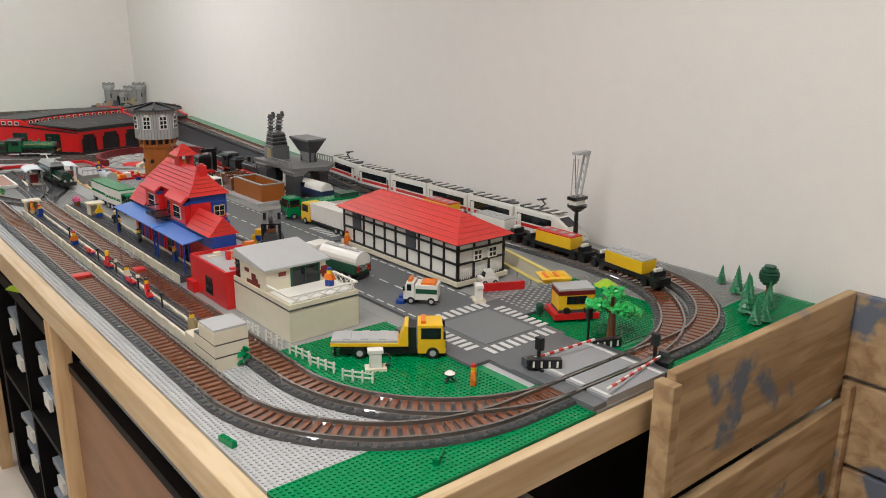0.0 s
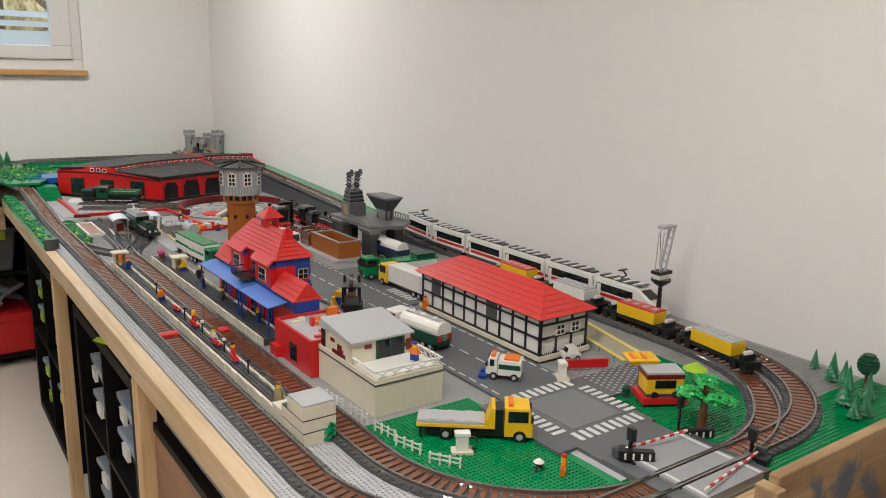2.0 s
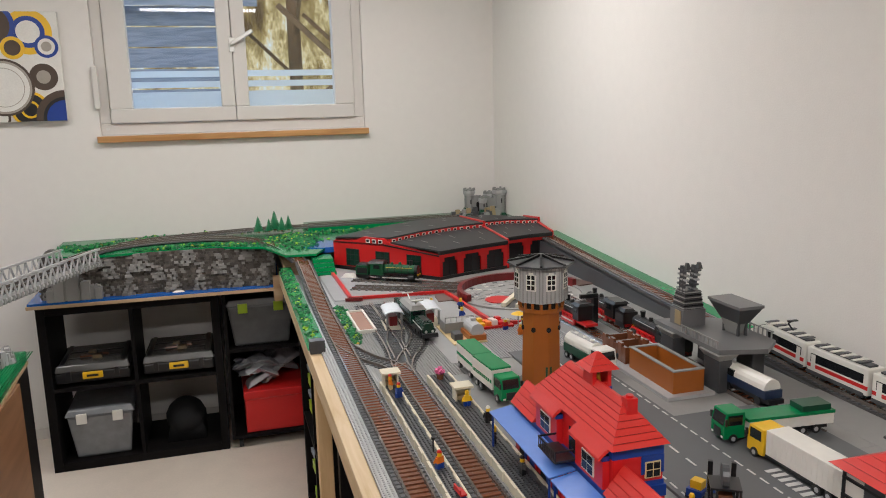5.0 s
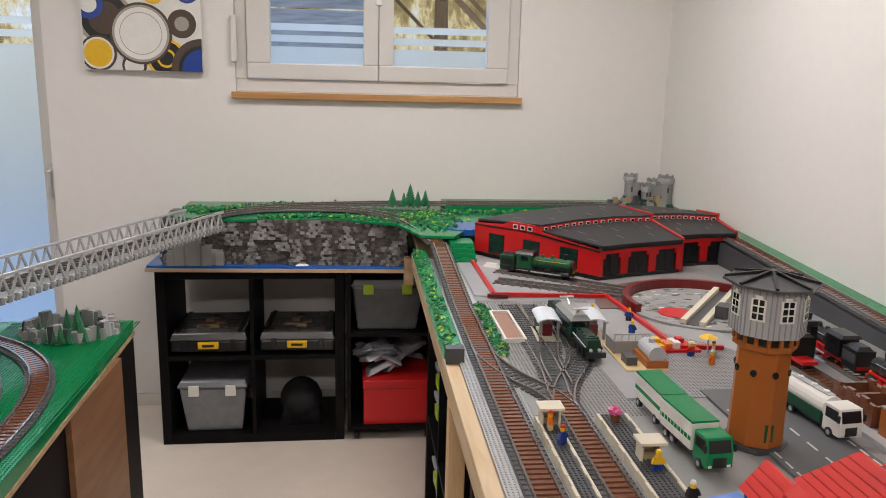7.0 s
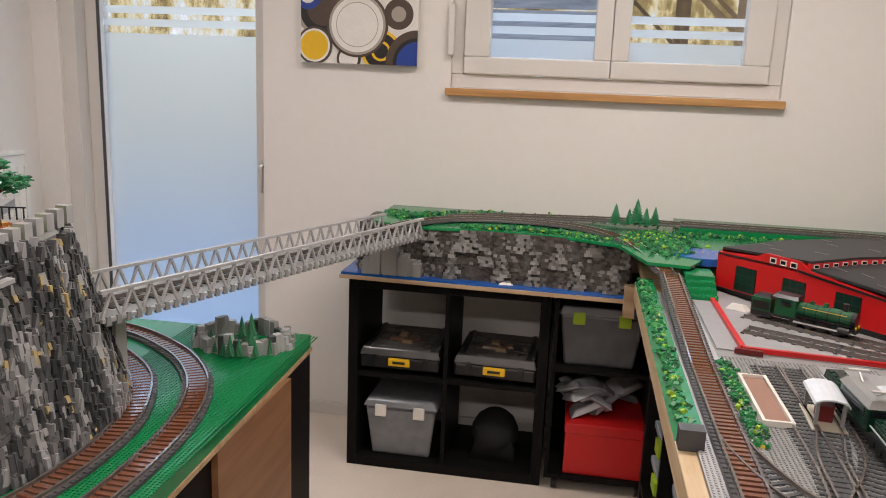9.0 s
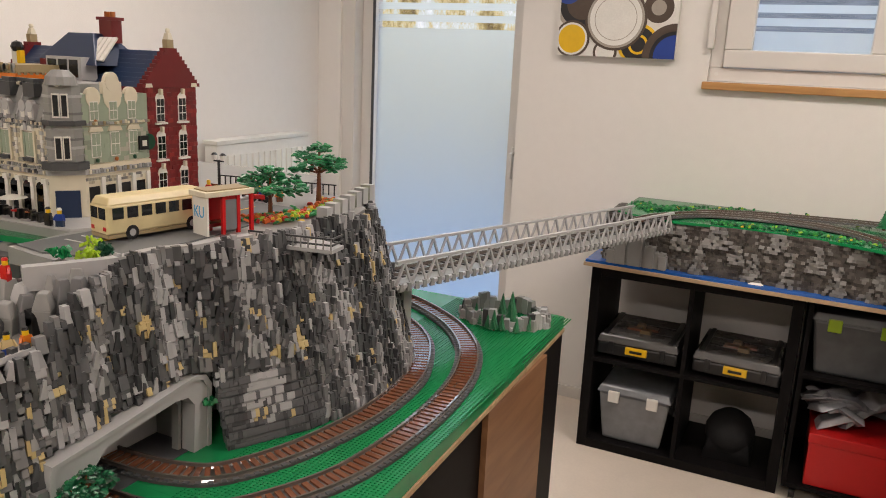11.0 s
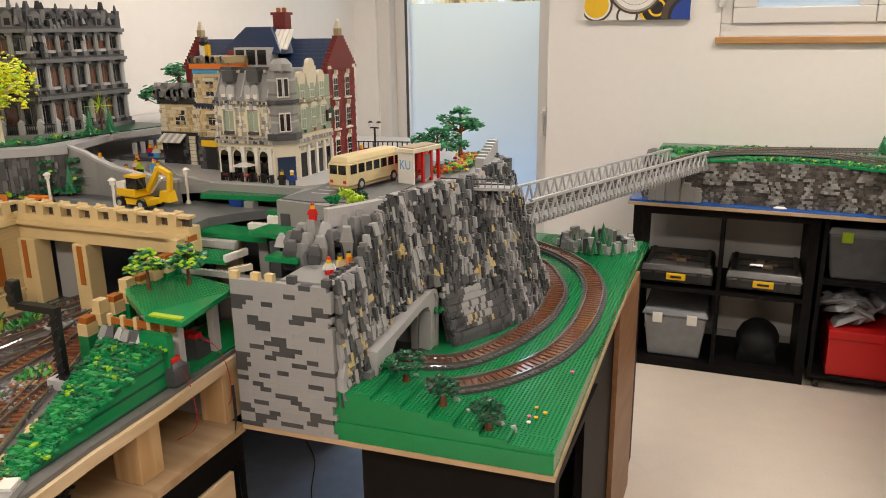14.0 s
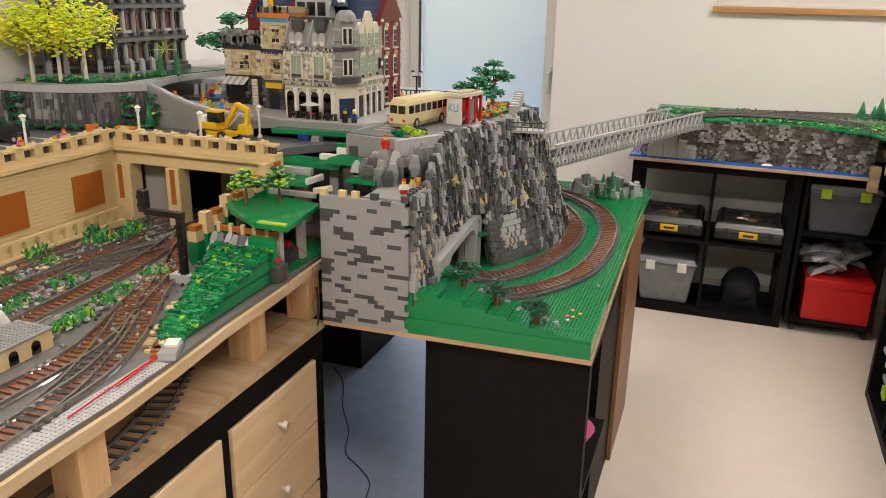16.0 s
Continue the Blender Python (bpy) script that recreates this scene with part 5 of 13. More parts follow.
def river_cliff():
    """A stepped brick cliff over the water: dark face with pale stepped spurs standing out of it."""
    t = thing("river_cliff", Matrix(), "dark stepped brick cliff with pale spurs above the water", "cliff")
    r3 = random.Random(5)
    foot = [Vector(p) for p in ((-0.455, 4.72), (-0.44, 4.46), (-0.39, 4.428), (0.0, 4.42), (0.30, 4.402), (0.555, 4.378))]
    seg = [(foot[i + 1] - foot[i]).length for i in range(5)]
    total = sum(seg)

    def at(u):
        u *= total
        for i in range(5):
            if u <= seg[i] or i == 4:
                d = (foot[i + 1] - foot[i]).normalized()
                return foot[i] + d * u, d
            u -= seg[i]
    part("core", Shape().prism([(p.x, p.y + 0.03) for p in foot] + [(0.555, 4.46), (-0.36, 4.80)], 0.7965, ZP - 0.02), DGREY, t)
    spurs = [(0.27, 0.030, 0.0, 0.12), (0.36, 0.040, 0.0, 0.085), (0.44, 0.030, 0.07, 0.17), (0.50, 0.032, 0.0, 0.09), (0.545, 0.05, 0.10, 0.19), (0.60, 0.026, 0.05, 0.12), (0.645, 0.03, 0.0, 0.09), (0.70, 0.035, 0.11, 0.19),
             (0.735, 0.022, 0.0, 0.10), (0.80, 0.032, 0.06, 0.15), (0.855, 0.03, 0.0, 0.095), (0.90, 0.03, 0.12, 0.19), (0.955, 0.034, 0.0, 0.10), (0.985, 0.02, 0.08, 0.19), (0.405, 0.024, 0.13, 0.19)]
    rows, cols, own = 16, 96, 0
    rest = {0: Shape(), 1: Shape()}
    kinds = {}
    for dark in (0, 1):
        for k in range(3):
            me = Shape().hip(-0.0062 - 0.0015 * k, 0.0062 + 0.0015 * k, -0.006, 0.02, 0, 0.0112, 0.0003, 0.0003).mesh("rock_brick")
            me.materials.append((PALEROCKS, DARKROCKS)[dark])
            kinds[(dark, k)] = me
    for j in range(rows):
        z = 0.797 + j * 0.0112
        for i in range(cols):
            u = (i + 0.5 + 0.5 * (j % 2)) / (cols + 1)
            h = z - 0.797
            pale = any(z0 <= h < z1 and abs(u - c) < w * (0.85 - 0.6 * (h - z0) / (z1 - z0)) for c, w, z0, z1 in spurs) and r3.random() < 0.8
            p, d = at(u)
            nrm = Vector((d.y, -d.x))
            back = 0.010 + 0.0009 * j + r3.uniform(-0.004, 0.004)
            if pale:
                back -= 0.012
            q = pose(p.x - nrm.x * back, p.y - nrm.y * back, z, 0, 0, math.degrees(math.atan2(d.y, d.x)) + r3.uniform(-4, 4))
            dark = 0 if pale or r3.random() < 0.04 else 1
            me = kinds[(dark, r3.randrange(3))]
            if own < 280 and p.y < 4.45 and (i + j) % 4 == 0:
                part("rock_brick", me, None, t).matrix_basis = q
                own += 1
            else:
                rest[dark].m = q
                rest[dark].add([tuple(x.co) for x in me.vertices], [tuple(x.vertices) for x in me.polygons])
    for dark in (0, 1):
        part("rock_brick_rest", rest[dark], (PALEROCKS, DARKROCKS)[dark], t)["kind"] = "stuff"
    # low river wall with a square tower
    for x0, x1, h in ((-0.40, -0.345, 0.055), (-0.344, -0.295, 0.145), (-0.294, -0.19, 0.060)):
        w = part("river_wall", Shape().box(x0, x1, 4.402, 4.43, 0.797, 0.797 + h), MGREY, t, bevel=0.001)
        for k in range(int((x1 - x0) / 0.014)):
            part("merlon", Shape().box(x0 + k * 0.014, x0 + k * 0.014 + 0.008, 4.402, 4.41, 0.797 + h, 0.803 + h), MGREY, w)
        part("slit", Shape().box((x0 + x1) / 2 - 0.003, (x0 + x1) / 2 + 0.003, 4.4012, 4.4025, 0.797 + h * 0.4, 0.797 + h * 0.7), BLACK, w)
    return t


river_cliff()
gt = thing("rock_turret", pose(-0.30, 4.415, 0.797), "light grey rock turrets beside the bridge", "rock")
for x, w, h in ((0.0, 0.05, 0.13), (-0.055, 0.04, 0.11), (0.05, 0.035, 0.08), (0.10, 0.03, 0.05), (-0.09, 0.03, 0.05)):
    part("turret", Shape().box(x - w / 2, x + w / 2, -0.02, 0.03, 0, h), MGREY, gt, bevel=0.002)
s = Shape().hip(-0.02, 0.03, -0.01, 0.01, 0, 0.006, 0.01, 0.004)
single("boat", s, WHITE, pose(0.12, 4.405, 0.796, 0, 0, 6), "small white boat on the blue water", "boat")

plat = spline([(-0.28, 4.29, ZP), (-0.235, 4.42, ZP), (-0.14, 4.545, ZP), (0.0, 4.615, ZP), (0.20, 4.63, ZP), (0.38, 4.57, ZP), (0.51, 4.44, ZP - 0.006), (0.585, 4.26, ZP - 0.015), (0.628, 4.05, ZP - 0.028)])
track("railway_track", plat, "track curving from the bridge over the plateau", m=Matrix(), near=lambda p: True)
back = spline([(-0.12, 4.60, ZP + 0.001), (0.05, 4.70, ZP + 0.001), (0.3, 4.745, ZP + 0.004), (0.55, 4.735, ZB - 0.006), (0.745, 4.71, ZB - 0.004)])
track("railway_track", back, "track along the window wall", m=Matrix(), near=lambda p: True)

# leafy ground cover along the plateau
def leaf_field(name, pts, count, z, label, spread=0.025, seed=3, m=None, size=0.006, material=None):
    r, s2 = random.Random(seed), Shape()
    for i in range(count):
        a = r.random() * (len(pts) - 1)
        k = int(a)
        p = Vector(pts[k]).lerp(Vector(pts[k + 1]), a - k)
        s2.m = pose(p.x + r.gauss(0, spread), p.y + r.gauss(0, spread), z + r.uniform(0, 0.006), r.uniform(-25, 25), r.uniform(-25, 25), r.uniform(0, 90))
        w, h = size * r.uniform(0.6, 1.5), size * r.uniform(0.3, 1.1)
        s2.hip(-w, w, -w * 0.7, w * 0.7, -0.002, h, w * 0.3, w * 0.25)
    return stuff(name, s2, material or LEAFY, label, m)


leaf_field("ground_plants", [(-0.36, 4.70, 0), (-0.30, 4.60, 0), (-0.20, 4.70, 0), (0.0, 4.80, 0), (0.5, 4.83, 0), (0.9, 4.80, 0), (1.3, 4.82, 0)], 520, ZP - 0.003, "green and lime plants beside the raised line", 0.022)
leaf_field("ground_plants", [(-0.05, 4.47, 0), (0.1, 4.50, 0), (0.3, 4.49, 0), (0.45, 4.41, 0)], 260, ZP - 0.003, "green plants on the cliff edge", 0.014, 5)
leaf_field("ground_plants", [(0.66, 4.35, 0), (0.72, 4.5, 0), (0.62, 4.60, 0), (0.85, 4.62, 0), (1.1, 4.60, 0), (1.4, 4.6, 0)], 420, ZP - 0.003, "green plants between the lines", 0.03, 6)
leaf_field("ground_plants", [(0.50, 4.46, 0), (0.60, 4.40, 0), (0.66, 4.25, 0), (0.72, 4.45, 0), (0.55, 4.55, 0)], 330, ZP - 0.003, "green plants on the corner plates", 0.030, 66)
pond = single("pond", Shape().prism([(0.66 + 0.10 * math.cos(a * 0.4488) + 0.1, 4.28 + 0.09 * math.sin(a * 0.4488)) for a in range(14)], 0.96, ZP - 0.001), WATER, pose(0, 0, 0), "small blue pond plate", "pond")
gr = thing("grass_steps", EM.copy(), "stepped bright green grass plates below the pond", "grass")
for i in range(4):
    part("step", Shape().box(0.69, 0.775, 4.02 - i * 0.03, 4.12 - i * 0.01, Z0 + 0.0005, 0.965 - i * 0.013), GREEN, gr)
# green bank along the front rail, under the far stretch of the main line
bk = Shape().profile([(0.556, 0.908), (0.605, 0.908), (0.605, 0.925), (0.575, 0.925)], 2.98, 4.1)
single("embankment", bk, GREEN, EM.copy(), "low green bank at the table edge", "embankment")
leaf_field("ground_plants", [(0.580, 3.0, 0), (0.580, 4.08, 0)], 460, 0.920, "dense green, lime and flowering plants on the bank", 0.008, 8, EM, 0.006)
leaf_field("ground_plants", [(0.70, 2.98, 0), (0.70, 3.4, 0)], 200, Z0, "green and lime plants beside the track", 0.010, 9, EM, 0.005)
gb = single("bank_end_post", Shape().box(0.558, 0.60, 2.945, 2.975, 0.908, 0.945), DGREY, EM.copy(), "dark grey end block of the bank", "block")

# raised line's supports along the wall
wl = thing("wall_embankment", EM.copy(), "grey and green embankment under the climbing track", "embankment")
part("bank", Shape().add([(1.655, 2.25, Z0 - 0.003), (1.80, 2.25, Z0 - 0.003), (1.80, 4.05, Z0 - 0.003), (1.655, 4.05, Z0 - 0.003), (1.658, 2.25, Z0 - 0.001), (1.80, 2.25, Z0 - 0.001), (1.80, 4.05, ZB - 0.002), (1.658, 4.05, ZB - 0.002)],
     [(3, 2, 1, 0), (4, 5, 6, 7), (0, 1, 5, 4), (1, 2, 6, 5), (2, 3, 7, 6), (3, 0, 4, 7)]), DGREY, wl)
part("verge", Shape().add([(1.752, 2.3, Z0), (1.80, 2.3, Z0), (1.80, 4.05, ZB), (1.752, 4.05, ZB), (1.752, 2.3, Z0 + 0.004), (1.80, 2.3, Z0 + 0.004), (1.80, 4.05, ZB + 0.006), (1.752, 4.05, ZB + 0.006)],
     [(3, 2, 1, 0), (4, 5, 6, 7), (0, 1, 5, 4), (1, 2, 6, 5), (2, 3, 7, 6), (3, 0, 4, 7)]), GREEN, wl)
part("corner_deck", Shape().prism([(1.60, 4.05), (1.80, 4.05), (1.80, 4.86), (0.74, 4.86), (0.74, 4.64), (1.3, 4.64), (1.6, 4.45)], ZB - 0.02, ZB - 0.001), GREEN, wl)


# ---- truss bridge ----
def truss_bridge():
    a, b = Vector((-0.655, 3.10, 0)), Vector((-0.245, 4.36, 0))
    ln = (b - a).length
    t = thing("truss_bridge", Matrix.Translation((a.x, a.y, 0.990)) @ pose(0, 0, 0, 0, 0, math.degrees(math.atan2((b - a).y, (b - a).x))) @ pose(0, 0, 0, 0, 1.25, 0), "long grey lattice truss bridge", "bridge")
    n = 26
    for sgn in (-1, 1):
        y = sgn * 0.078
        part("bottom_chord", Shape().box(0, ln, y - 0.006, y + 0.006, 0, 0.008), GREY, t)
        part("top_chord", Shape().box(0, ln, y - 0.005, y + 0.005, 0.060, 0.067), GREY, t)
        for i in range(n):
            x = ln * i / n
            w = ln / n
            part("diagonal", Shape().bar((x + 0.002, y, 0.008), (x + w / 2, y, 0.060), 0.0055), GREY, t)
            part("diagonal", Shape().bar((x + w / 2, y, 0.060), (x + w - 0.002, y, 0.008), 0.0055), GREY, t)
        for i in range(0, 2 * n):
            x = ln * (i + 0.5) / (2 * n)
            part("bracket", Shape().hip(x - 0.007, x + 0.007, y + sgn * 0.006 - 0.004, y + sgn * 0.006 + 0.004, -0.006, 0.012, 0.003, 0.001), MGREY, t)
    part("deck", Shape().box(0, ln, -0.07, 0.07, 0.002, 0.008), MGREY, t)
    for i in range(48):
        x = ln * (i + 0.5) / 48
        part("tie", Shape().box(x - 0.005, x + 0.005, -0.034, 0.034, 0.0082, 0.0115), DGREY, t)
    for c in (-0.0215, 0.0215):
        part("rail", Shape().box(0, ln, c - 0.002, c + 0.002, 0.0116, 0.020), RAIL, t)
    return t


truss_bridge()

# ---- mountain table ----
mt = thing("mountain_table", pose(0, 0, 0), "dark shelf table with a plywood top under the mountain", "table")
outline = [(-0.905, 2.128), (-0.288, 2.150), (-0.325, 3.62), (-1.30, 3.62), (-1.30, 2.30), (-0.905, 2.30)]
part("board", Shape().prism(outline, 0.772, 0.7825), PLY, mt)
part("end_panel", Shape().box(-0.665, -0.292, 2.165, 2.20, 0.0, 0.7715), BLACKW, mt)
part("side_panel", Shape().box(-0.345, -0.325, 2.62, 3.60, 0.0, 0.7715), BLACKW, mt, "black shelf side")
part("door_panel", Shape().box(-0.324, -0.310, 3.02, 3.42, 0.0, 0.7715), BROWNB, mt, "brown board leaning on the shelf side")
part("side_panel", Shape().box(-0.665, -0.645, 2.201, 3.60, 0.0, 0.7715), BLACKW, mt)
for z in (0.37, 0.73):
    part("shelf", Shape().box(-0.644, -0.297, 2.201, 2.61, z, z + 0.018), BLACKW, mt)
part("back_panel", Shape().box(-0.644, -0.346, 3.58, 3.60, 0, 0.7715), BLACKW, mt)
bowl = single("pink_bowl", Shape().cyl(0, 0, 0, 0.03, 0.07, 20, 0.07), PINK, pose(-0.37, 2.42, 0.3885, 0, 0, 0), "pink plastic bowl on the shelf", "bowl")


def clipped(poly, x0, x1, y0, y1):
    """The part of a ground outline that lies within one square plate."""
    for axis, lim, sgn in ((0, x0, 1), (0, x1, -1), (1, y0, 1), (1, y1, -1)):
        out = []
        for p, q in zip(poly, poly[1:] + poly[:1]):
            a, b = (p[axis] - lim) * sgn, (q[axis] - lim) * sgn
            if a >= 0:
                out.append(p)
            if a * b < 0:
                k = a / (a - b)
                out.append((p[0] + (q[0] - p[0]) * k, p[1] + (q[1] - p[1]) * k))
        poly = out
        if len(poly) < 3:
            return []
    return poly


mg = thing("mountain_ground", pose(0, 0, 0), "green studded ground of the mountain table", "baseplate", "baseplates")
for i in range(4):
    for j in range(6):
        cell = clipped([(-0.905, 2.13), (-0.292, 2.152), (-0.328, 3.615), (-1.28, 3.615), (-1.28, 2.31), (-0.905, 2.31)],
                       -1.316 + 0.256 * i, -1.0602 + 0.256 * i, 2.13 + 0.256 * j, 2.3858 + 0.256 * j)
        if cell:
            part("plate", Shape().prism(cell, 0.7828, 0.8185), GREEN, mg)

outer = spline([(-0.84, 2.318, 0.819), (-0.66, 2.318, 0.819), (-0.58, 2.33, 0.819), (-0.513, 2.362, 0.819), (-0.448, 2.44, 0.819), (-0.388, 2.58, 0.819), (-0.367, 2.781, 0.819), (-0.380, 3.0, 0.819), (-0.425, 3.165, 0.819), (-0.494, 3.285, 0.819), (-0.602, 3.395, 0.819), (-0.78, 3.50, 0.819), (-1.0, 3.545, 0.819), (-1.22, 3.55, 0.819)])
innr = spline([(-0.86, 2.42, 0.819), (-0.72, 2.422, 0.819), (-0.63, 2.437, 0.819), (-0.566, 2.476, 0.819), (-0.51, 2.59, 0.819), (-0.476, 2.74, 0.819), (-0.470, 2.87, 0.819), (-0.485, 3.0, 0.819), (-0.54, 3.14, 0.819), (-0.60, 3.235, 0.819), (-0.70, 3.325, 0.819), (-0.82, 3.39, 0.819), (-1.0, 3.44, 0.819), (-1.22, 3.45, 0.819)])
track("railway_track", outer, "outer curved track round the mountain foot", m=Matrix(), ballast=0.033)
track("railway_track", innr, "inner curved track leaving the tunnel", m=Matrix(), ballast=0.033)
on_o, on_i = near_line(outer, 0.036), near_line(innr, 0.036)
FOOT = [(-0.692, 2.143, 0.845), (-0.680, 2.20, 0.83), (-0.672, 2.26, 0.82), (-0.662, 2.38, 0.819), (-0.652, 2.50, 0.819), (-0.605, 2.575, 0.819), (-0.55, 2.68, 0.819), (-0.517, 2.79, 0.819),
        (-0.507, 2.90, 0.819), (-0.522, 3.03, 0.819), (-0.565, 3.13, 0.819), (-0.63, 3.20, 0.819)]
TOP = [(-0.694, 2.15, 1.072), (-0.697, 2.24, 1.075), (-0.715, 2.335, 1.13), (-0.735, 2.43, 1.162), (-0.715, 2.51, 1.165), (-0.688, 2.60, 1.167), (-0.662, 2.70, 1.165), (-0.642, 2.86, 1.160), (-0.642, 3.0, 1.158),
       (-0.668, 3.10, 1.158), (-0.715, 3.18, 1.155), (-0.80, 3.25, 1.150)]
stud_field("baseplate_studs", [(-0.66, -0.30, 2.20, 3.60)], 0.8185, GREEN, "studs of the green mountain ground", m=Matrix(),
           clear=(on_o, on_i, lambda x, y: x < -0.60 and 2.30 < y < 3.2, lambda x, y: y < 2.285 - 0.2 * max(0, x + 0.72) and x < -0.30))
PORTAL = lambda p: 2.226 < p.y < 2.548 and p.z < 0.962 - 0.135 * max(0, 2.515 - p.y)
ROCK_TONES = [mat("rock_charcoal", (0.048, 0.050, 0.053), 0.4, tint=0.3), mat("rock_dark_grey", (0.088, 0.091, 0.095), 0.4, tint=0.3), mat("rock_grey", (0.18, 0.18, 0.18), 0.4, tint=0.3),
              mat("rock_light_grey", (0.37, 0.37, 0.375), 0.38, tint=0.25), mat("rock_tan", (0.56, 0.43, 0.20), 0.4, tint=0.3)]


def mountain_cliff():
    """Upright slope bricks set on a grid in stepped courses; streaks of one grey run down the face."""
    t = thing("mountain_cliff", Matrix(), "grey mountain cliff of upright slope bricks with tan specks", "cliff")
    r = random.Random(2)
    feet, tops = [Vector(p) for p in FOOT], [Vector(p) for p in TOP]
    run = [0.0]
    for a, b in zip(feet, feet[1:]):
        run.append(run[-1] + (b - a).length)

    def at(q):
        i = 0
        while i < len(run) - 2 and run[i + 1] < q:
            i += 1
        k = min(1, max(0, (q - run[i]) / (run[i + 1] - run[i])))
        return feet[i].lerp(feet[i + 1], k), tops[i].lerp(tops[i + 1], k), (feet[i + 1] - feet[i]).normalized()
    cols, v, f = 70, [], []
    for i in range(cols + 1):
        a, b, d = at(run[-1] * i / cols)
        out = Vector((d.y, -d.x, 0)).normalized()
        v += [tuple(a.lerp(b, j / 8) - out * 0.004) for j in range(9)]
    n = len(v)
    for i in range(cols + 1):
        a, b, d = at(run[-1] * i / cols)
        out = Vector((d.y, -d.x, 0)).normalized()
        v += [tuple(a.lerp(b, j / 8) - out * 0.024) for j in range(9)]
    for i in range(cols):
        for j in range(8):
            a, b, d = at(run[-1] * (i + 0.5) / cols)
            if not PORTAL(a.lerp(b, (j + 0.5) / 8)):
                q = (i * 9 + j, (i + 1) * 9 + j, (i + 1) * 9 + j + 1, i * 9 + j + 1)
                f += [q, tuple(u + n for u in reversed(q))]
    part("core", Shape().add(v, f), ROCK_TONES[1], t)

    def slope(w, h, deep, lip, side):
        """A brick whose outer face leans in towards its top; side: it leans along the wall instead."""
        q = Shape()
        if side:
            q.add([(-w / 2, -deep, 0), (w / 2, -deep, 0), (w / 2, 0.008, 0), (-w / 2, 0.008, 0), (-w / 2, -deep, h), (-w / 2 + lip, -deep, h), (-w / 2 + lip, 0.008, h), (-w / 2, 0.008, h)],
                  [(3, 2, 1, 0), (4, 5, 6, 7), (0, 1, 5, 4), (1, 2, 6, 5), (2, 3, 7, 6), (3, 0, 4, 7)])
        else:
            q.add([(-w / 2, -deep, 0), (w / 2, -deep, 0), (w / 2, 0.008, 0), (-w / 2, 0.008, 0), (-w / 2, -deep + w * 0.45, h), (w / 2, -deep + w * 0.45, h), (w / 2, 0.008, h), (-w / 2, 0.008, h), (-w / 2, -deep, 0.002), (w / 2, -deep, 0.002)],
                  [(3, 2, 1, 0), (4, 5, 6, 7), (0, 1, 9, 8), (8, 9, 5, 4), (1, 2, 6, 5, 9), (2, 3, 7, 6), (3, 0, 8, 4, 7)])
        return q
    shapes = {"tall": slope(0.0088, 0.0290, 0.008, 0.004, 0), "wide": slope(0.0158, 0.0240, 0.009, 0.006, 0), "lean": slope(0.0125, 0.0280, 0.008, 0.004, 1), "low": slope(0.0088, 0.0120, 0.009, 0.004, 0),
              "narrow": slope(0.0064, 0.0260, 0.010, 0.003, 0), "scale": slope(0.0080, 0.0135, 0.008, 0.003, 0)}
    back = slope(0.0125, 0.0280, 0.008, 0.004, 1)
    back.v = [(-x, y, z) for x, y, z in back.v]
    back.f = [tuple(reversed(q)) for q in back.f]
    shapes["lean_back"] = back
    meshes, rest, own = {}, [Shape() for _ in ROCK_TONES], 0
    for kind, sh in shapes.items():
        for c, m in enumerate(ROCK_TONES):
            me = sh.mesh("rock_brick")
            me.materials.append(m)
            meshes[(kind, c)] = me
    wave = noise.noise

    def put(p, d, kind, c, jut):
        nonlocal own
        ang = math.degrees(math.atan2(d.y, d.x))
        out = Vector((d.y, -d.x, 0)).normalized()
        p = p + out * jut
        q = pose(p.x, p.y, p.z, 0, 0, round(ang / 7.5) * 7.5 + r.uniform(-3, 3))
        if own < 290 and 2.30 < p.y < 2.75 and r.random() < 0.2:
            part("rock_brick", meshes[(kind, c)], None, t).matrix_basis = q
            own += 1
        else:
            rest[c].m = q
            rest[c].add(shapes[kind].v, shapes[kind].f)
    row_h = 0.0155
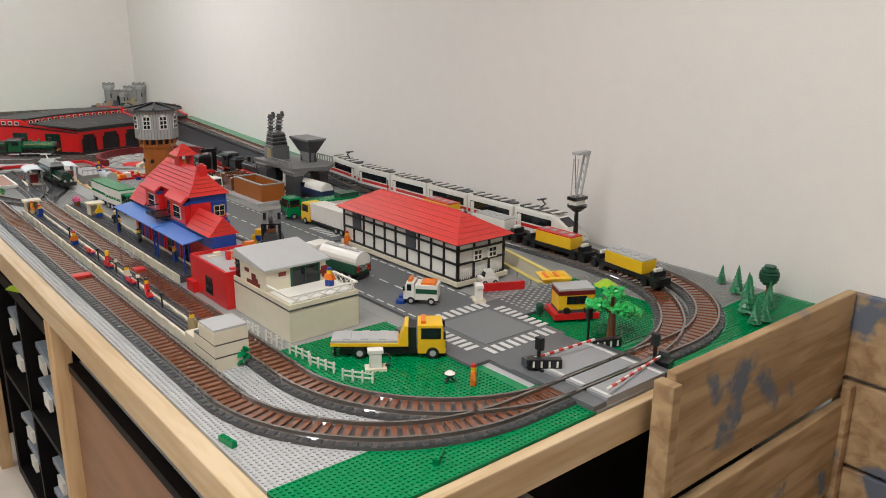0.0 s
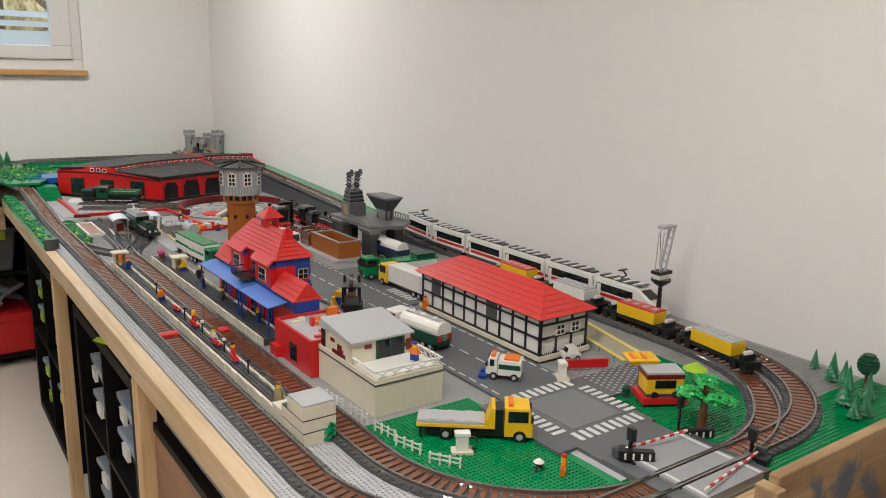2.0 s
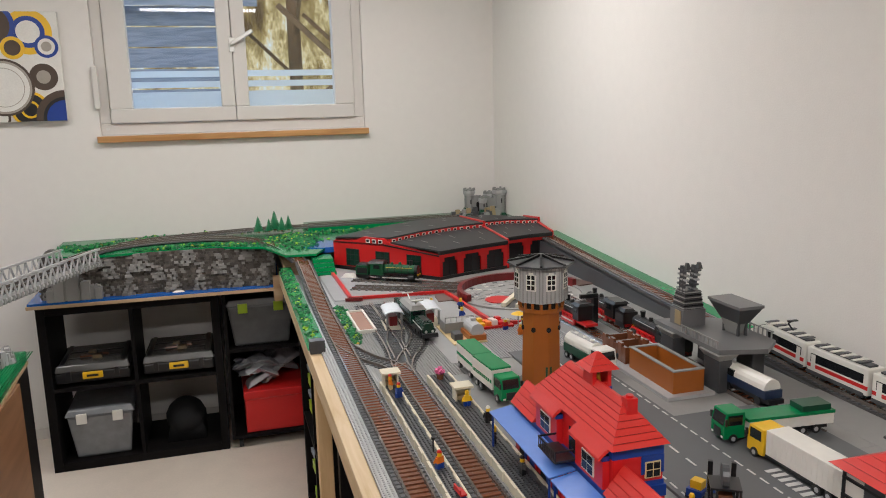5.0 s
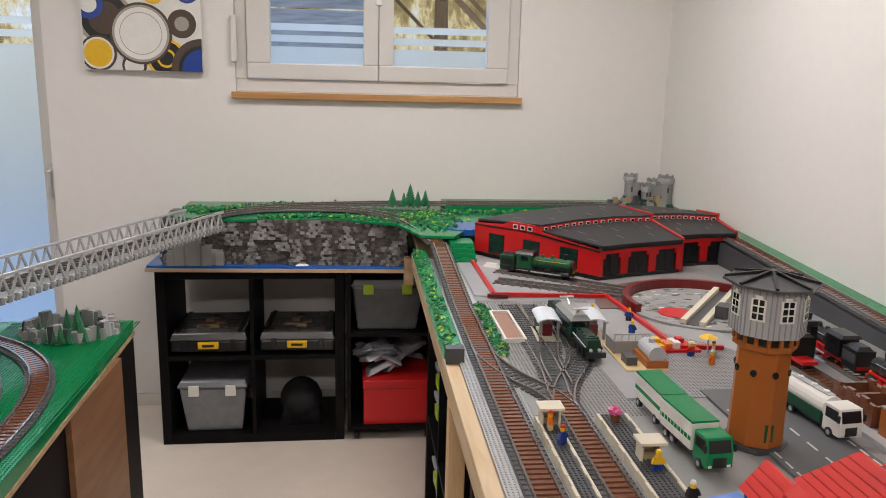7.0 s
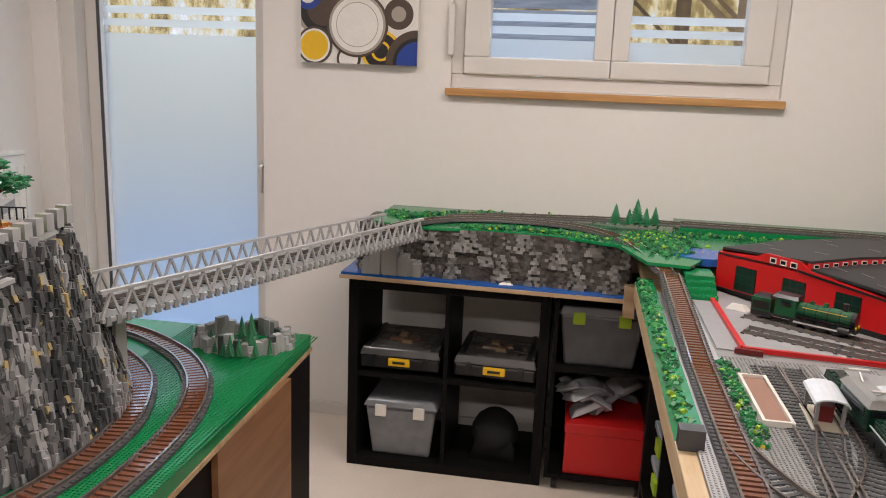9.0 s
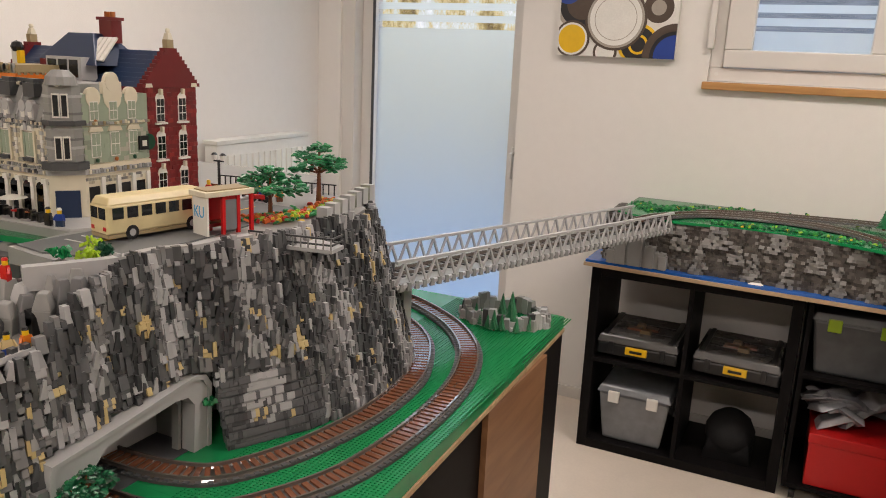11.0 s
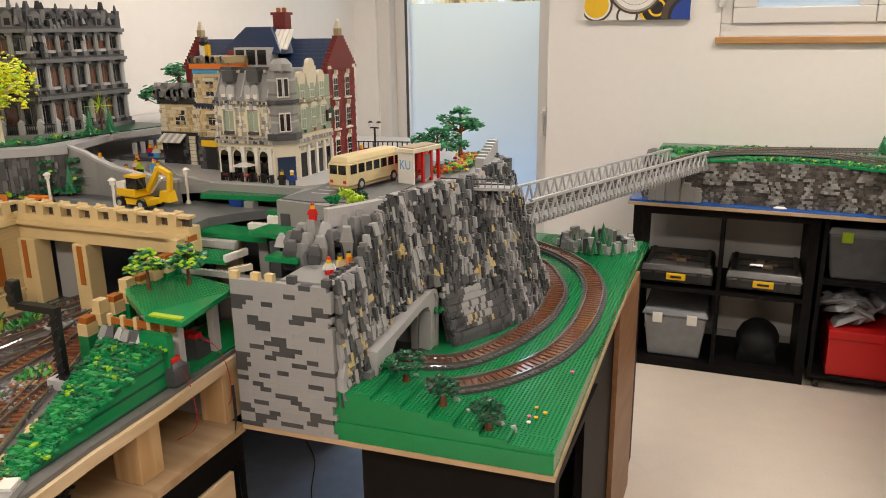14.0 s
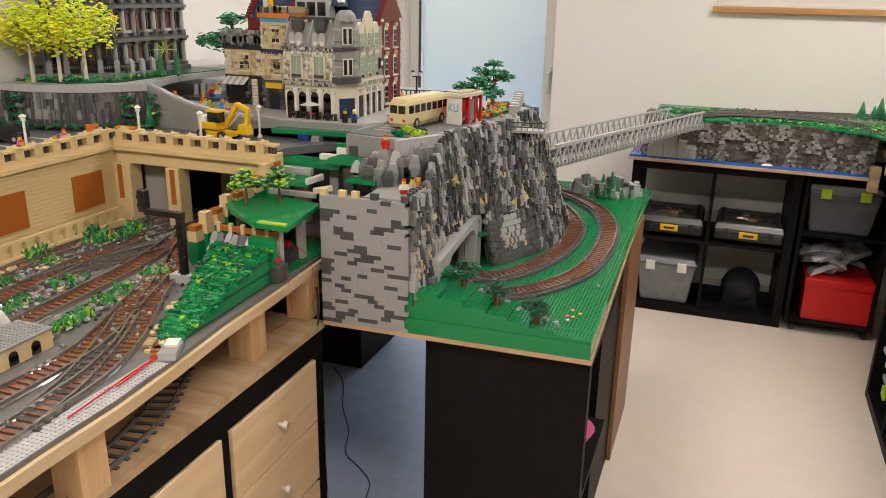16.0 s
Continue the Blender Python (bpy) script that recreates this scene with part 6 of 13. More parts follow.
    for j in range(23):
        z = 0.812 + j * row_h
        q = 0.003 + 0.0042 * (j % 2)
        while q < run[-1]:
            a, b, d = at(q)
            k = (z - a.z) / (b.z - a.z)
            p = a.lerp(b, k)
            p.z = z
            scaly = 2.50 < a.y < 2.72 and z < 0.93 + 0.04 * wave(Vector((q * 20, 0, 3)))
            w = 0.0082
            if -0.04 <= k < 0.985 and not PORTAL(Vector((p.x, p.y, z + 0.004))):
                big = wave(Vector((q * 17, z * 5.5 + q * 3, 0.5))) + 0.45 * wave(Vector((q * 60, z * 22, 7.1)))
                tone = 0 if big < -0.22 else 1 if big < 0.0 else 2 if big < 0.15 else 3
                if r.random() < 0.30:
                    tone = r.choice((0, 1, 1, 2, 3))
                if scaly:
                    tone = 3 if (a.y - 2.62) ** 2 + (z - 0.885) ** 2 * 1.2 < 0.0022 and r.random() < 0.8 else r.choice((0, 1, 1, 1))
                tanness = wave(Vector((q * 26, z * 30, 11.0)))
                if tanness > (0.30 if 0.88 < z < 1.03 or a.y > 2.85 else 0.46) and r.random() < 0.65:
                    tone = 4
                if scaly:
                    for u, dz in ((0, 0), (0.004, 0.0078)):
                        put(p + d * u + Vector((0, 0, dz)), d, "scale", tone, 0.002 * (j % 2))
                else:
                    kind = r.choices(("tall", "wide", "lean", "lean_back", "low", "narrow"), (34, 10, 13, 13, 18, 12))[0] if tone < 4 else r.choice(("low", "low", "narrow"))
                    put(p + Vector((0, 0, r.choice((0, 0, -0.0048, 0.0048)))), d, kind, tone, r.choice((0, 0, 0.003, 0.006, -0.002)))
                    if kind == "low":
                        put(p + Vector((0, 0, 0.0125)), d, "low", tone if r.random() < 0.6 else 3 - min(3, tone), -0.001)
                    w = {"wide": 0.0155, "narrow": 0.0062, "lean": 0.0100, "lean_back": 0.0100}.get(kind, w)
            q += w
    for c, sh in enumerate(rest):
        if sh.f:
            part("rock_brick_rest", sh, ROCK_TONES[c], t)["kind"] = "stuff"
    return t


mountain_cliff()

# tunnel portal
tp = thing("tunnel_portal", pose(-0.671, 2.385, 0.819), "light grey stone tunnel portal with a brick wall behind", "tunnel")
inner = [(-0.125, 0.045), (-0.085, 0.070), (-0.060, 0.094), (0.0, 0.103), (0.085, 0.112), (0.113, 0.108), (0.127, 0.090), (0.122, 0)]
rim = [(-0.16, 0.060), (-0.16, 0.085), (-0.155, 0.107), (-0.02, 0.122), (0.13, 0.143), (0.152, 0.136), (0.165, 0.115), (0.160, 0)]


def portal_frame(outer, inside, x0, x1):
    n = len(outer)
    v = [(x, y, z) for x in (x0, x1) for pts in (outer, inside) for y, z in pts]
    f = []
    for i in range(n - 1):
        a, b, c, d = i, i + 1, n + i + 1, n + i
        f += [(2 * n + a, 2 * n + d, 2 * n + c, 2 * n + b), (a, b, c, d), (a, 2 * n + a, 2 * n + b, b), (d, c, 2 * n + c, 2 * n + d)]
    for i in (0, n - 1):
        f.append((i, n + i, 3 * n + i, 2 * n + i))
    return Shape().add(v, f)


part("arch", portal_frame(rim, inner, -0.018, 0.010), GREY, tp)
part("inner_rib", portal_frame([(y * 0.985, z * 0.985) for y, z in inner], [(y * 0.93, z * 0.94) for y, z in inner], -0.034, -0.019), MGREY, tp)
part("arch_lip", portal_frame([(y * 1.01, z * 1.008) for y, z in rim], [(y * 0.955, z * 0.955) for y, z in rim], 0.0105, 0.014), GREY, tp)
for i, (y, z, w, h) in enumerate(((-0.162, 0.0, 0.013, 0.052), (-0.142, 0.0, 0.012, 0.046), (-0.124, 0.0, 0.011, 0.036), (-0.108, 0.0, 0.010, 0.024), (-0.152, 0.03, 0.011, 0.040), (-0.172, 0.02, 0.012, 0.055))):
    part("portal_stone", Shape().hip(-0.030, 0.018 - 0.003 * (i % 2), y - w, y + w, z, z + h, 0.005, 0.003), ROCK_TONES[(1, 2, 0, 3, 1, 2)[i]], tp)
part("back_wall", Shape().box(-0.112, -0.102, -0.19, 0.165, 0, 0.145), GREY, tp)
for y, z, w in ((-0.05, 0.05, 0.032), (-0.09, 0.06, 0.048), (0.0, 0.052, 0.024), (-0.02, 0.0696, 0.032), (-0.07, 0.0696, 0.024), (-0.11, 0.08, 0.048), (0.03, 0.09, 0.032)):
    part("dark_brick", Shape().box(-0.1022, -0.1005, y, y + w, z, z + 0.0096), DGREY, tp)
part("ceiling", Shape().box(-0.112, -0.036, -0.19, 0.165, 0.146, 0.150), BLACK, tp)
part("tunnel_floor", Shape().box(-0.1015, -0.004, -0.17, 0.144, -0.0004, 0.0012), DGREY, tp)
part("side_wall", Shape().box(-0.1015, -0.036, 0.145, 0.165, 0, 0.145), MGREY, tp)
part("side_wall", Shape().box(-0.1015, -0.036, -0.19, -0.18, 0, 0.145), MGREY, tp)
for py, pz, cnt, sd in ((2.262, 0.888, 34, 81), (2.535, 0.900, 12, 82)):
    leaf_field("rock_plant", [(-0.652, py, 0), (-0.652, py + 0.012, 0)], cnt, pz, "bright green plant on the portal stones", 0.008, sd, size=0.006, material=TREEGREEN)
for z0, z1, x0 in ((0.819, 0.99, -0.636), (0.9905, 0.997, -0.640)):
    single("bridge_abutment", Shape().box(x0, -0.594, 3.145, 3.185, z0, z1), GREY, pose(0, 0, 0), "light grey brick pillar under the bridge end", "pillar", "abutments", bevel=0.001)

# terraced green front
ter = thing("grass_terrace", pose(0, 0, 0), "stepped green brick terrace at the table edge", "terrace")
xs = [-0.705, -0.632, -0.574, -0.522, -0.474, -0.426, -0.374, -0.2925]
front = lambda x: 2.1335 + 0.0357 * (x + 0.905)
for i in range(7):
    deep = 2.285 - i * 0.013
    st7 = part("step", Shape().prism([(xs[i], front(xs[i])), (xs[i + 1], front(xs[i + 1])), (xs[i + 1], deep), (xs[i], deep)], 0.7835, 0.880 - i * 0.0092), GREEN, ter)
    q = Shape()
    x = xs[i] + 0.004
    while x < xs[i + 1] - 0.003:
        y = front(x) + 0.005
        while y < deep - 0.003:
            q.stud(x, y, 0.880 - i * 0.0092)
            y += 0.008
        x += 0.008
    part("step_studs", q, GREEN, st7)["kind"] = "stuff"
for x, y, rz in ((-0.60, 2.272, 20), (-0.565, 2.255, -35), (-0.50, 2.232, 10), (-0.465, 2.222, 50), (-0.405, 2.204, -20), (-0.38, 2.20, 30)):
    q = Shape().hip(-0.012, 0.012, -0.006, 0.006, -0.012, 0.010, 0.004, 0.002).hip(-0.004, 0.010, -0.005, 0.005, 0.010, 0.016, 0.003, 0.002)
    single("pale_stone", q, GREY, pose(x, y, 0.874 - (x + 0.705) * 0.16, 0, 0, rz), "small pale grey stone on the green terrace", "stone", "pale stones")
for x, y, c in ((-0.36, 2.30, YELLOW), (-0.34, 2.285, YELLOW), (-0.352, 2.262, YELLOW), (-0.36, 2.24, WHITE), (-0.365, 2.262, PINK), (-0.33, 2.48, PINK)):
    fl = thing("toy_flower", pose(x, y, 0.8185), "tiny toy flower standing on the green plate", "flower", "toy flowers")
    part("stalk", Shape().cyl(0, 0, 0, 0.0012, 0.008, 5), GREEN, fl)
    part("blossom", Shape().cyl(0, 0, 0.008, 0.0035, 0.003, 7, 0.0045), c, fl)

# grey stone wall of mottled bricks
sw = thing("stone_wall", pose(-0.905, 2.1275, 0.7835, 0, 0, 2.0), "light and dark grey brick retaining wall", "wall")
part("core", Shape().box(0.003, 0.19, 0.004, 0.03, 0, 0.297), DGREY, sw)
WALLGREY = mat("wall_grey_plastic", (0.29, 0.29, 0.292), 0.4, tint=0.25)
bricks = {}
for w in (0.016, 0.024, 0.032, 0.048, 0.064):
    for c, nm in ((WALLGREY, "l"), (DGREY, "d")):
        me = Shape().hip(0.0001, w - 0.0001, -0.0015, 0.012, 0.00005, 0.00955, 0, 0).mesh("brick")
        me.materials.append(c)
        bricks[(w, nm)] = me
r = random.Random(21)
for row in range(31):
    x, dark = 0.0, False
    while x < 0.2069:
        left = 0.208 - x
        lean = 0.48 + 0.30 * math.sin(row * 0.55 + x * 45)
        dark = not dark and r.random() < lean
        w = r.choice((0.024, 0.032, 0.048)) if dark else r.choice((0.032, 0.032, 0.048, 0.064))
        w = min((q for q in (0.016, 0.024, 0.032, 0.048, 0.064) if q <= left + 0.0005), key=lambda q: abs(q - w), default=0)
        if not w:
            break
        o = part("brick", bricks[(w, "d" if dark else "l")], None, sw)
        o.location = (x, 0, row * 0.0096)
        x += w
for x in (0.0, 0.045, 0.075, 0.12, 0.19):
    part("crenel", Shape().box(x, x + 0.016, 0, 0.012, 0.298, 0.312), DGREY if x > 0.1 else TAN, sw)
part("lookout_floor", Shape().box(0.10, 0.206, 0.013, 0.20, 0.2972, 0.301), MGREY, sw)
for i in range(9):
    part("parapet_post", Shape().box(0.196, 0.206, 0.02 + i * 0.02, 0.03 + i * 0.02, 0.301, 0.316), DGREY, sw)
part("parapet", Shape().box(0.203, 0.209, 0.013, 0.20, 0.301, 0.309), GREY, sw)
boul = thing("boulder_arch", pose(-0.805, 2.30, 1.079), "big dark rock arch with a cave mouth", "rock")
for x, y, w, h, lean, c in ((-0.040, -0.030, 0.015, 0.056, 4, DGREY), (-0.016, -0.034, 0.013, 0.050, -3, MGREY), (0.006, -0.022, 0.013, 0.046, 5, MGREY), (0.024, -0.004, 0.012, 0.052, -4, SLATE), (-0.042, -0.004, 0.014, 0.060, 2, MGREY), (-0.018, 0.0, 0.015, 0.066, -2, MGREY),
                         (0.002, 0.012, 0.014, 0.062, 3, GREY), (0.044, 0.012, 0.012, 0.058, 6, MGREY), (0.056, 0.034, 0.012, 0.068, -3, SLATE), (-0.02, 0.035, 0.018, 0.060, 0, DGREY), (0.02, 0.045, 0.018, 0.072, 3, MGREY), (0.048, 0.060, 0.013, 0.076, -5, MGREY),
                         (-0.036, -0.056, 0.014, 0.042, 3, DGREY), (-0.012, -0.058, 0.013, 0.038, -4, SLATE), (0.008, -0.048, 0.011, 0.036, 5, DGREY), (-0.062, -0.01, 0.013, 0.046, -3, SLATE), (0.066, 0.058, 0.012, 0.070, 4, SLATE), (0.03, 0.075, 0.016, 0.078, 2, SLATE), (0.0, 0.07, 0.016, 0.07, 2, DGREY)):
    h *= 1.22
    q = Shape()
    q.m = pose(x, y, 0, lean, lean * 0.7, lean * 5)
    bo = part("boulder", q.hip(-w, w, -w * 0.9, w * 0.9, -0.006, h * 0.62, -0.002, -0.002).hip(-w - 0.002, w + 0.002, -w * 0.9 - 0.002, w * 0.9 + 0.002, h * 0.62, h, w * 0.55, w * 0.45), c, boul, bevel=0.0015)
part("cave", Shape().box(0.022, 0.048, -0.012, 0.004, 0, 0.032).cyl(0.035, -0.012, 0.032, 0.013, 0.016, 12, axis="y"), BLACK, boul)

# ring of rocks at the table's far corner
rr = thing("rock_ring", pose(-0.465, 3.50, 0.8185), "ring of grey rocks round small pines", "rock")
r = random.Random(5)
for i in range(40):
    a = 2 * math.pi * i / 40
    s = Shape()
    h = 0.036 + 0.010 * math.sin(i * 0.9) + r.uniform(-0.004, 0.006)
    s.m = pose(0.112 * math.cos(a), 0.082 * math.sin(a), 0, r.uniform(-5, 5), r.uniform(-5, 5), math.degrees(a) + r.uniform(-12, 12))
    part("rock", s.hip(-0.010, 0.012, -0.0115, 0.0115, -0.002, h, 0.003, 0.002), r.choice((MGREY, GREY, GREY, DGREY)), rr)
    if i % 3 == 0:
        s = Shape()
        s.m = pose(0.124 * math.cos(a), 0.094 * math.sin(a), 0, 0, 0, math.degrees(a) + r.uniform(-30, 30))
        part("rock", s.hip(-0.010, 0.010, -0.010, 0.010, -0.002, h * r.uniform(0.4, 0.7), 0.003, 0.003), r.choice((MGREY, GREY, DGREY)), rr)


def pine(m, h, label="small dark green pine tree", group="pine trees"):
    t = thing("pine_tree", m, label, "tree", group)
    part("trunk", Shape().cyl(0, 0, 0, h * 0.05, h * 0.25, 6), BROWN, t)
    s2, n = Shape(), 7
    for i in range(n):
        z, rad0 = h * (0.14 + 0.112 * i), h * (0.25 - 0.031 * i)
        pts = []
        for k in range(14):
            a = 2 * math.pi * k / 14 + i * 0.7
            q = rad0 * (1.0 if k % 2 == 0 else 0.82)
            pts.append((q * math.cos(a), q * math.sin(a)))
        s2.add([(x, y, z - h * 0.03) for x, y in pts] + [(0, 0, z + h * 0.19)], [tuple(range(13, -1, -1))] + [(k, (k + 1) % 14, 14) for k in range(14)])
    part("crown", s2, PINEGREEN, t)
    return t


pn = pine(pose(-0.445, 3.50, 0.8185), 0.085)
for x, y, k in ((-0.50, 3.415, 0.6), (-0.435, 3.40, 0.6), (-0.395, 3.405, 0.55), (-0.415, 3.43, 0.75), (-0.37, 3.44, 0.5), (-0.53, 3.45, 0.6), (-0.455, 3.395, 0.7), (-0.475, 3.40, 0.5), (-0.38, 3.47, 0.55), (-0.48, 3.52, 0.8)):
    o = copy_thing(pn, pose(x, y, 0.8185, 0, 0, x * 900))
    o.scale = (k, k, k)
for x, y, k in ((1.711, 0.973, 0.55), (1.672, 0.914, 0.8), (1.664, 0.885, 0.72), (1.575, 0.835, 1.0), (1.53, 0.795, 0.68), (1.56, 0.79, 0.7), (1.64, 0.825, 0.72)):
    o = copy_thing(pn, pose(x, y, Z0, 0, 0, x * 700))
    o.scale = (k, k, k)
for x, y, k in ((0.50, 4.62, 0.95), (0.58, 4.66, 1.15), (0.61, 4.62, 0.85), (0.645, 4.65, 0.85), (0.55, 4.63, 0.75)):
    o = copy_thing(pn, pose(x, y, ZB, 0, 0, x * 700))
    o.scale = (k * 1.35, k * 1.35, k)
bt = thing("ball_tree", pose(1.675, 0.848, Z0), "round green ball tree on a thin trunk", "tree")
part("trunk", Shape().cyl(0, 0, 0, 0.0035, 0.045, 6), BROWN, bt)
s = Shape()
for i in range(7):
    z = -0.018 + i * 0.006
    rad = math.sqrt(max(0.00002, 0.021 ** 2 - z * z))
    s.cyl(0, 0, 0.060 + z - 0.0026, rad, 0.0044, 18, rad * 0.96)
s.cyl(0, 0, 0.040, 0.012, 0.04, 12)
part("crown", s, DGREEN, bt)


def leafy_tree(m, h, crown, leaves, trunk, label, clumps=7, flat=0.55, seed=1, size=0.006, count=44, tr=0.05, cap=0.36):
    """Tapered trunk with limbs and a crown of leaf clumps."""
    r2 = random.Random(seed)
    t = thing("tree", m, label, "tree", "trees")
    tk = Shape().cyl(0, 0, 0, h * tr, h * 0.55, 8, h * tr * 0.55)
    lf = Shape()
    for i in range(clumps):
        a = 2 * math.pi * i / (clumps - 1) + r2.uniform(-0.3, 0.3)
        q = 0 if i == clumps - 1 else crown * r2.uniform(0.5, 0.72)
        z = h * (r2.uniform(0.55, 0.75) if i < clumps - 1 else 0.88)
        tk.bar((0, 0, h * 0.48), (q * math.cos(a), q * math.sin(a), z), h * tr * 0.6)
        for k in range(count):
            d = Vector((r2.gauss(0, 1), r2.gauss(0, 1), r2.gauss(0, 0.6))).normalized() * (crown * cap * r2.uniform(0.5, 1.1))
            lf.m = pose(q * math.cos(a) + d.x, q * math.sin(a) + d.y, z + d.z * flat, r2.uniform(-30, 30), r2.uniform(-30, 30), r2.uniform(0, 90))
            w = size * r2.uniform(0.7, 1.4)
            lf.hip(-w, w, -w * 0.6, w * 0.6, -0.0015, 0.0015, w * 0.3, w * 0.2)
    part("trunk", tk, trunk, t)
    part("crown", lf, leaves, t)
    return t


leafy_tree(pose(-0.787, 2.885, 1.165), 0.115, 0.075, TREEGREEN, BROWN, "green tree with layered foliage beside the bus shelter", seed=2)
leafy_tree(pose(-0.790, 3.07, 1.17), 0.145, 0.070, TREEGREEN, BROWN, "tall green tree on the mountain top", seed=3)
for i, (x, y) in enumerate(((-1.97, 2.40), (-1.90, 2.43), (-1.845, 2.47))):
    leafy_tree(pose(x, y, 1.235), 0.235, 0.10, TREEYEL, CREAM, "yellow-green birch with a pale slim trunk", clumps=9, seed=10 + i, tr=0.028, flat=1.25, size=0.0052, count=95, cap=0.5)
leafy_tree(pose(-1.735, 3.05, 1.165), 0.275, 0.125, TREEGREEN, BROWN, "big green tree behind the town houses", seed=20, size=0.009, count=70)
leafy_tree(E(1.312, 0.925, Z0), 0.105, 0.050, island_mat("fresh_leaves", [((0.02, 0.34, 0.06), 60), ((0.03, 0.42, 0.09), 40)], 0.35), BROWN, "bright green tree on a brown trunk beside the kiosk", seed=30, flat=0.45, tr=0.09)
SHRUB = island_mat("shrub_leaves", [((0.004, 0.085, 0.035), 60), ((0.006, 0.13, 0.05), 25), ((0.02, 0.05, 0.03), 25)], 0.35)
for x, y, sd in ((-0.603, 2.242, 41), (-0.513, 2.205, 42), (-0.417, 2.180, 43)):
    leafy_tree(pose(x, y, 0.880 - 0.0092 * max(i for i in range(7) if x > xs[i])), 0.060, 0.034, SHRUB, BROWN, "dark green shrub in a brown pot", seed=sd, size=0.0045, count=34, tr=0.14, flat=1.0)

# ---- model town ----
ZT, ZL = 1.163, 1.118    # upper town level, lower street level
town = thing("town_deck", pose(0, 0, 0), "grey town street deck above the hidden tracks", "deck")
up_out = [(-1.59, 2.525), (-1.45, 2.500), (-1.31, 2.498), (-1.255, 2.540), (-0.995, 2.553), (-0.985, 2.425), (-0.90, 2.412), (-0.748, 2.42), (-0.728, 2.52), (-0.70, 2.61), (-0.675, 2.71), (-0.655, 2.87), (-0.655, 3.0), (-0.685, 3.11), (-0.78, 3.20), (-0.95, 3.24), (-1.05, 3.45), (-2.05, 3.45), (-2.05, 2.75), (-1.745, 2.75), (-1.70, 2.62), (-1.668, 2.51)]
part("upper_deck", Shape().prism(up_out, ZT - 0.022, ZT), MGREY, town)
part("lower_deck", Shape().prism([(-2.05, 1.0), (-1.585, 1.0), (-1.585, 2.285), (-1.135, 2.285), (-1.15, 2.39), (-1.105, 2.459), (-1.035, 2.53), (-1.30, 2.535), (-1.31, 2.488), (-1.45, 2.490), (-1.59, 2.515), (-1.665, 2.50), (-1.745, 2.745), (-2.05, 2.745)], ZL - 0.02, ZL), ROAD, town)
part("street", Shape().prism([(-0.980, 2.432), (-0.90, 2.420), (-0.775, 2.455), (-0.76, 2.62), (-0.78, 3.0), (-0.96, 3.0), (-0.96, 2.6)], ZT, ZT + 0.003), ROAD, town)
part("pavement", Shape().prism([(-1.62, 2.78), (-1.40, 2.60), (-1.25, 2.545), (-1.0, 2.557), (-0.965, 2.60), (-0.965, 3.05), (-1.62, 3.05)], ZT, ZT + 0.005), GREY, town)
for i in range(6):
    part("street_line", Shape().box(-0.945, -0.90, 2.50 + i * 0.035, 2.504 + i * 0.035, ZT + 0.0031, ZT + 0.0038), MARK, town)
part("street_line", Shape().box(-0.885, -0.880, 2.50, 2.95, ZT + 0.0031, ZT + 0.0038), YELLOW, town)
for i in range(9):
    part("street_line", Shape().box(-1.99, -1.62, 1.75 + i * 0.06, 1.755 + i * 0.06, ZL, ZL + 0.0008), MARK, town)
part("mountain_core", Shape().prism([(-0.80, 2.56), (-0.73, 2.63), (-0.71, 3.0), (-0.76, 3.1), (-1.2, 3.1), (-1.2, 2.56)], 0.83, ZT - 0.023), DGREY, town)
# wavy grey parapet along the cliff
pp = [(-0.80, 2.31), (-0.765, 2.37), (-0.737, 2.43), (-0.730, 2.50), (-0.70, 2.565), (-0.695, 2.61), (-0.672, 2.68)]
pw = sweep(Shape(), spline([(x, y, ZT - 0.02) for x, y in pp], 0.01), [(-0.008, 0), (0.010, 0), (0.010, 0.038), (-0.008, 0.038)])
single("cliff_parapet", pw, GREY, pose(0, 0, 0), "light grey parapet along the cliff street", "parapet")
lk = thing("lookout_balcony", pose(-0.694, 2.735, 1.143), "grey lookout balcony with a dark rail over the cliff", "balcony")
part("floor", Shape().prism([(-0.03, -0.004), (0.146, 0.028), (0.140, 0.078), (0.0, 0.11), (-0.03, 0.11)], 0, 0.007), GREY, lk)
for i in range(12):
    a = i / 11
    part("baluster", Shape().cyl(-0.026 + 0.169 * a, -0.001 + 0.030 * a, 0.007, 0.0018, 0.020, 6), MGREY, lk)
for z in (0.016, 0.028):
    part("rail", Shape().bar((-0.028, -0.001, z), (0.144, 0.030, z), 0.0034), DGREY, lk)
    part("rail", Shape().bar((0.144, 0.030, z), (0.138, 0.077, z), 0.0034), DGREY, lk)
leaf_field("flower_bed", [(-0.80, 2.82, 0), (-0.74, 2.9, 0), (-0.74, 3.05, 0), (-0.77, 3.12, 0)], 260, ZT + 0.004, "orange, red and green flowers under the trees", 0.02, 12, size=0.006,
           material=island_mat("flowers", [((0.6, 0.12, 0.02), 25), ((0.5, 0.03, 0.02), 15), ((0.3, 0.5, 0.02), 25), ((0.006, 0.19, 0.05), 25), ((0.7, 0.45, 0.05), 15)]))
tw = thing("terrace_wall", pose(0, 0, 0), "grey battlement wall with planters on the mountain top", "wall")
for i in range(7):
    a = i / 6
    x, y = -0.685 - 0.05 * a, 2.93 + 0.26 * a
    part("battlement", Shape().box(x - 0.014, x + 0.012, y, y + 0.022, ZT, ZT + 0.028 + 0.012 * a), GREY, tw)
    part("planter", Shape().box(x - 0.020, x - 0.004, y + 0.022, y + 0.040, ZT, ZT + 0.022 + 0.012 * a), LIME if i % 2 else DGREEN, tw)


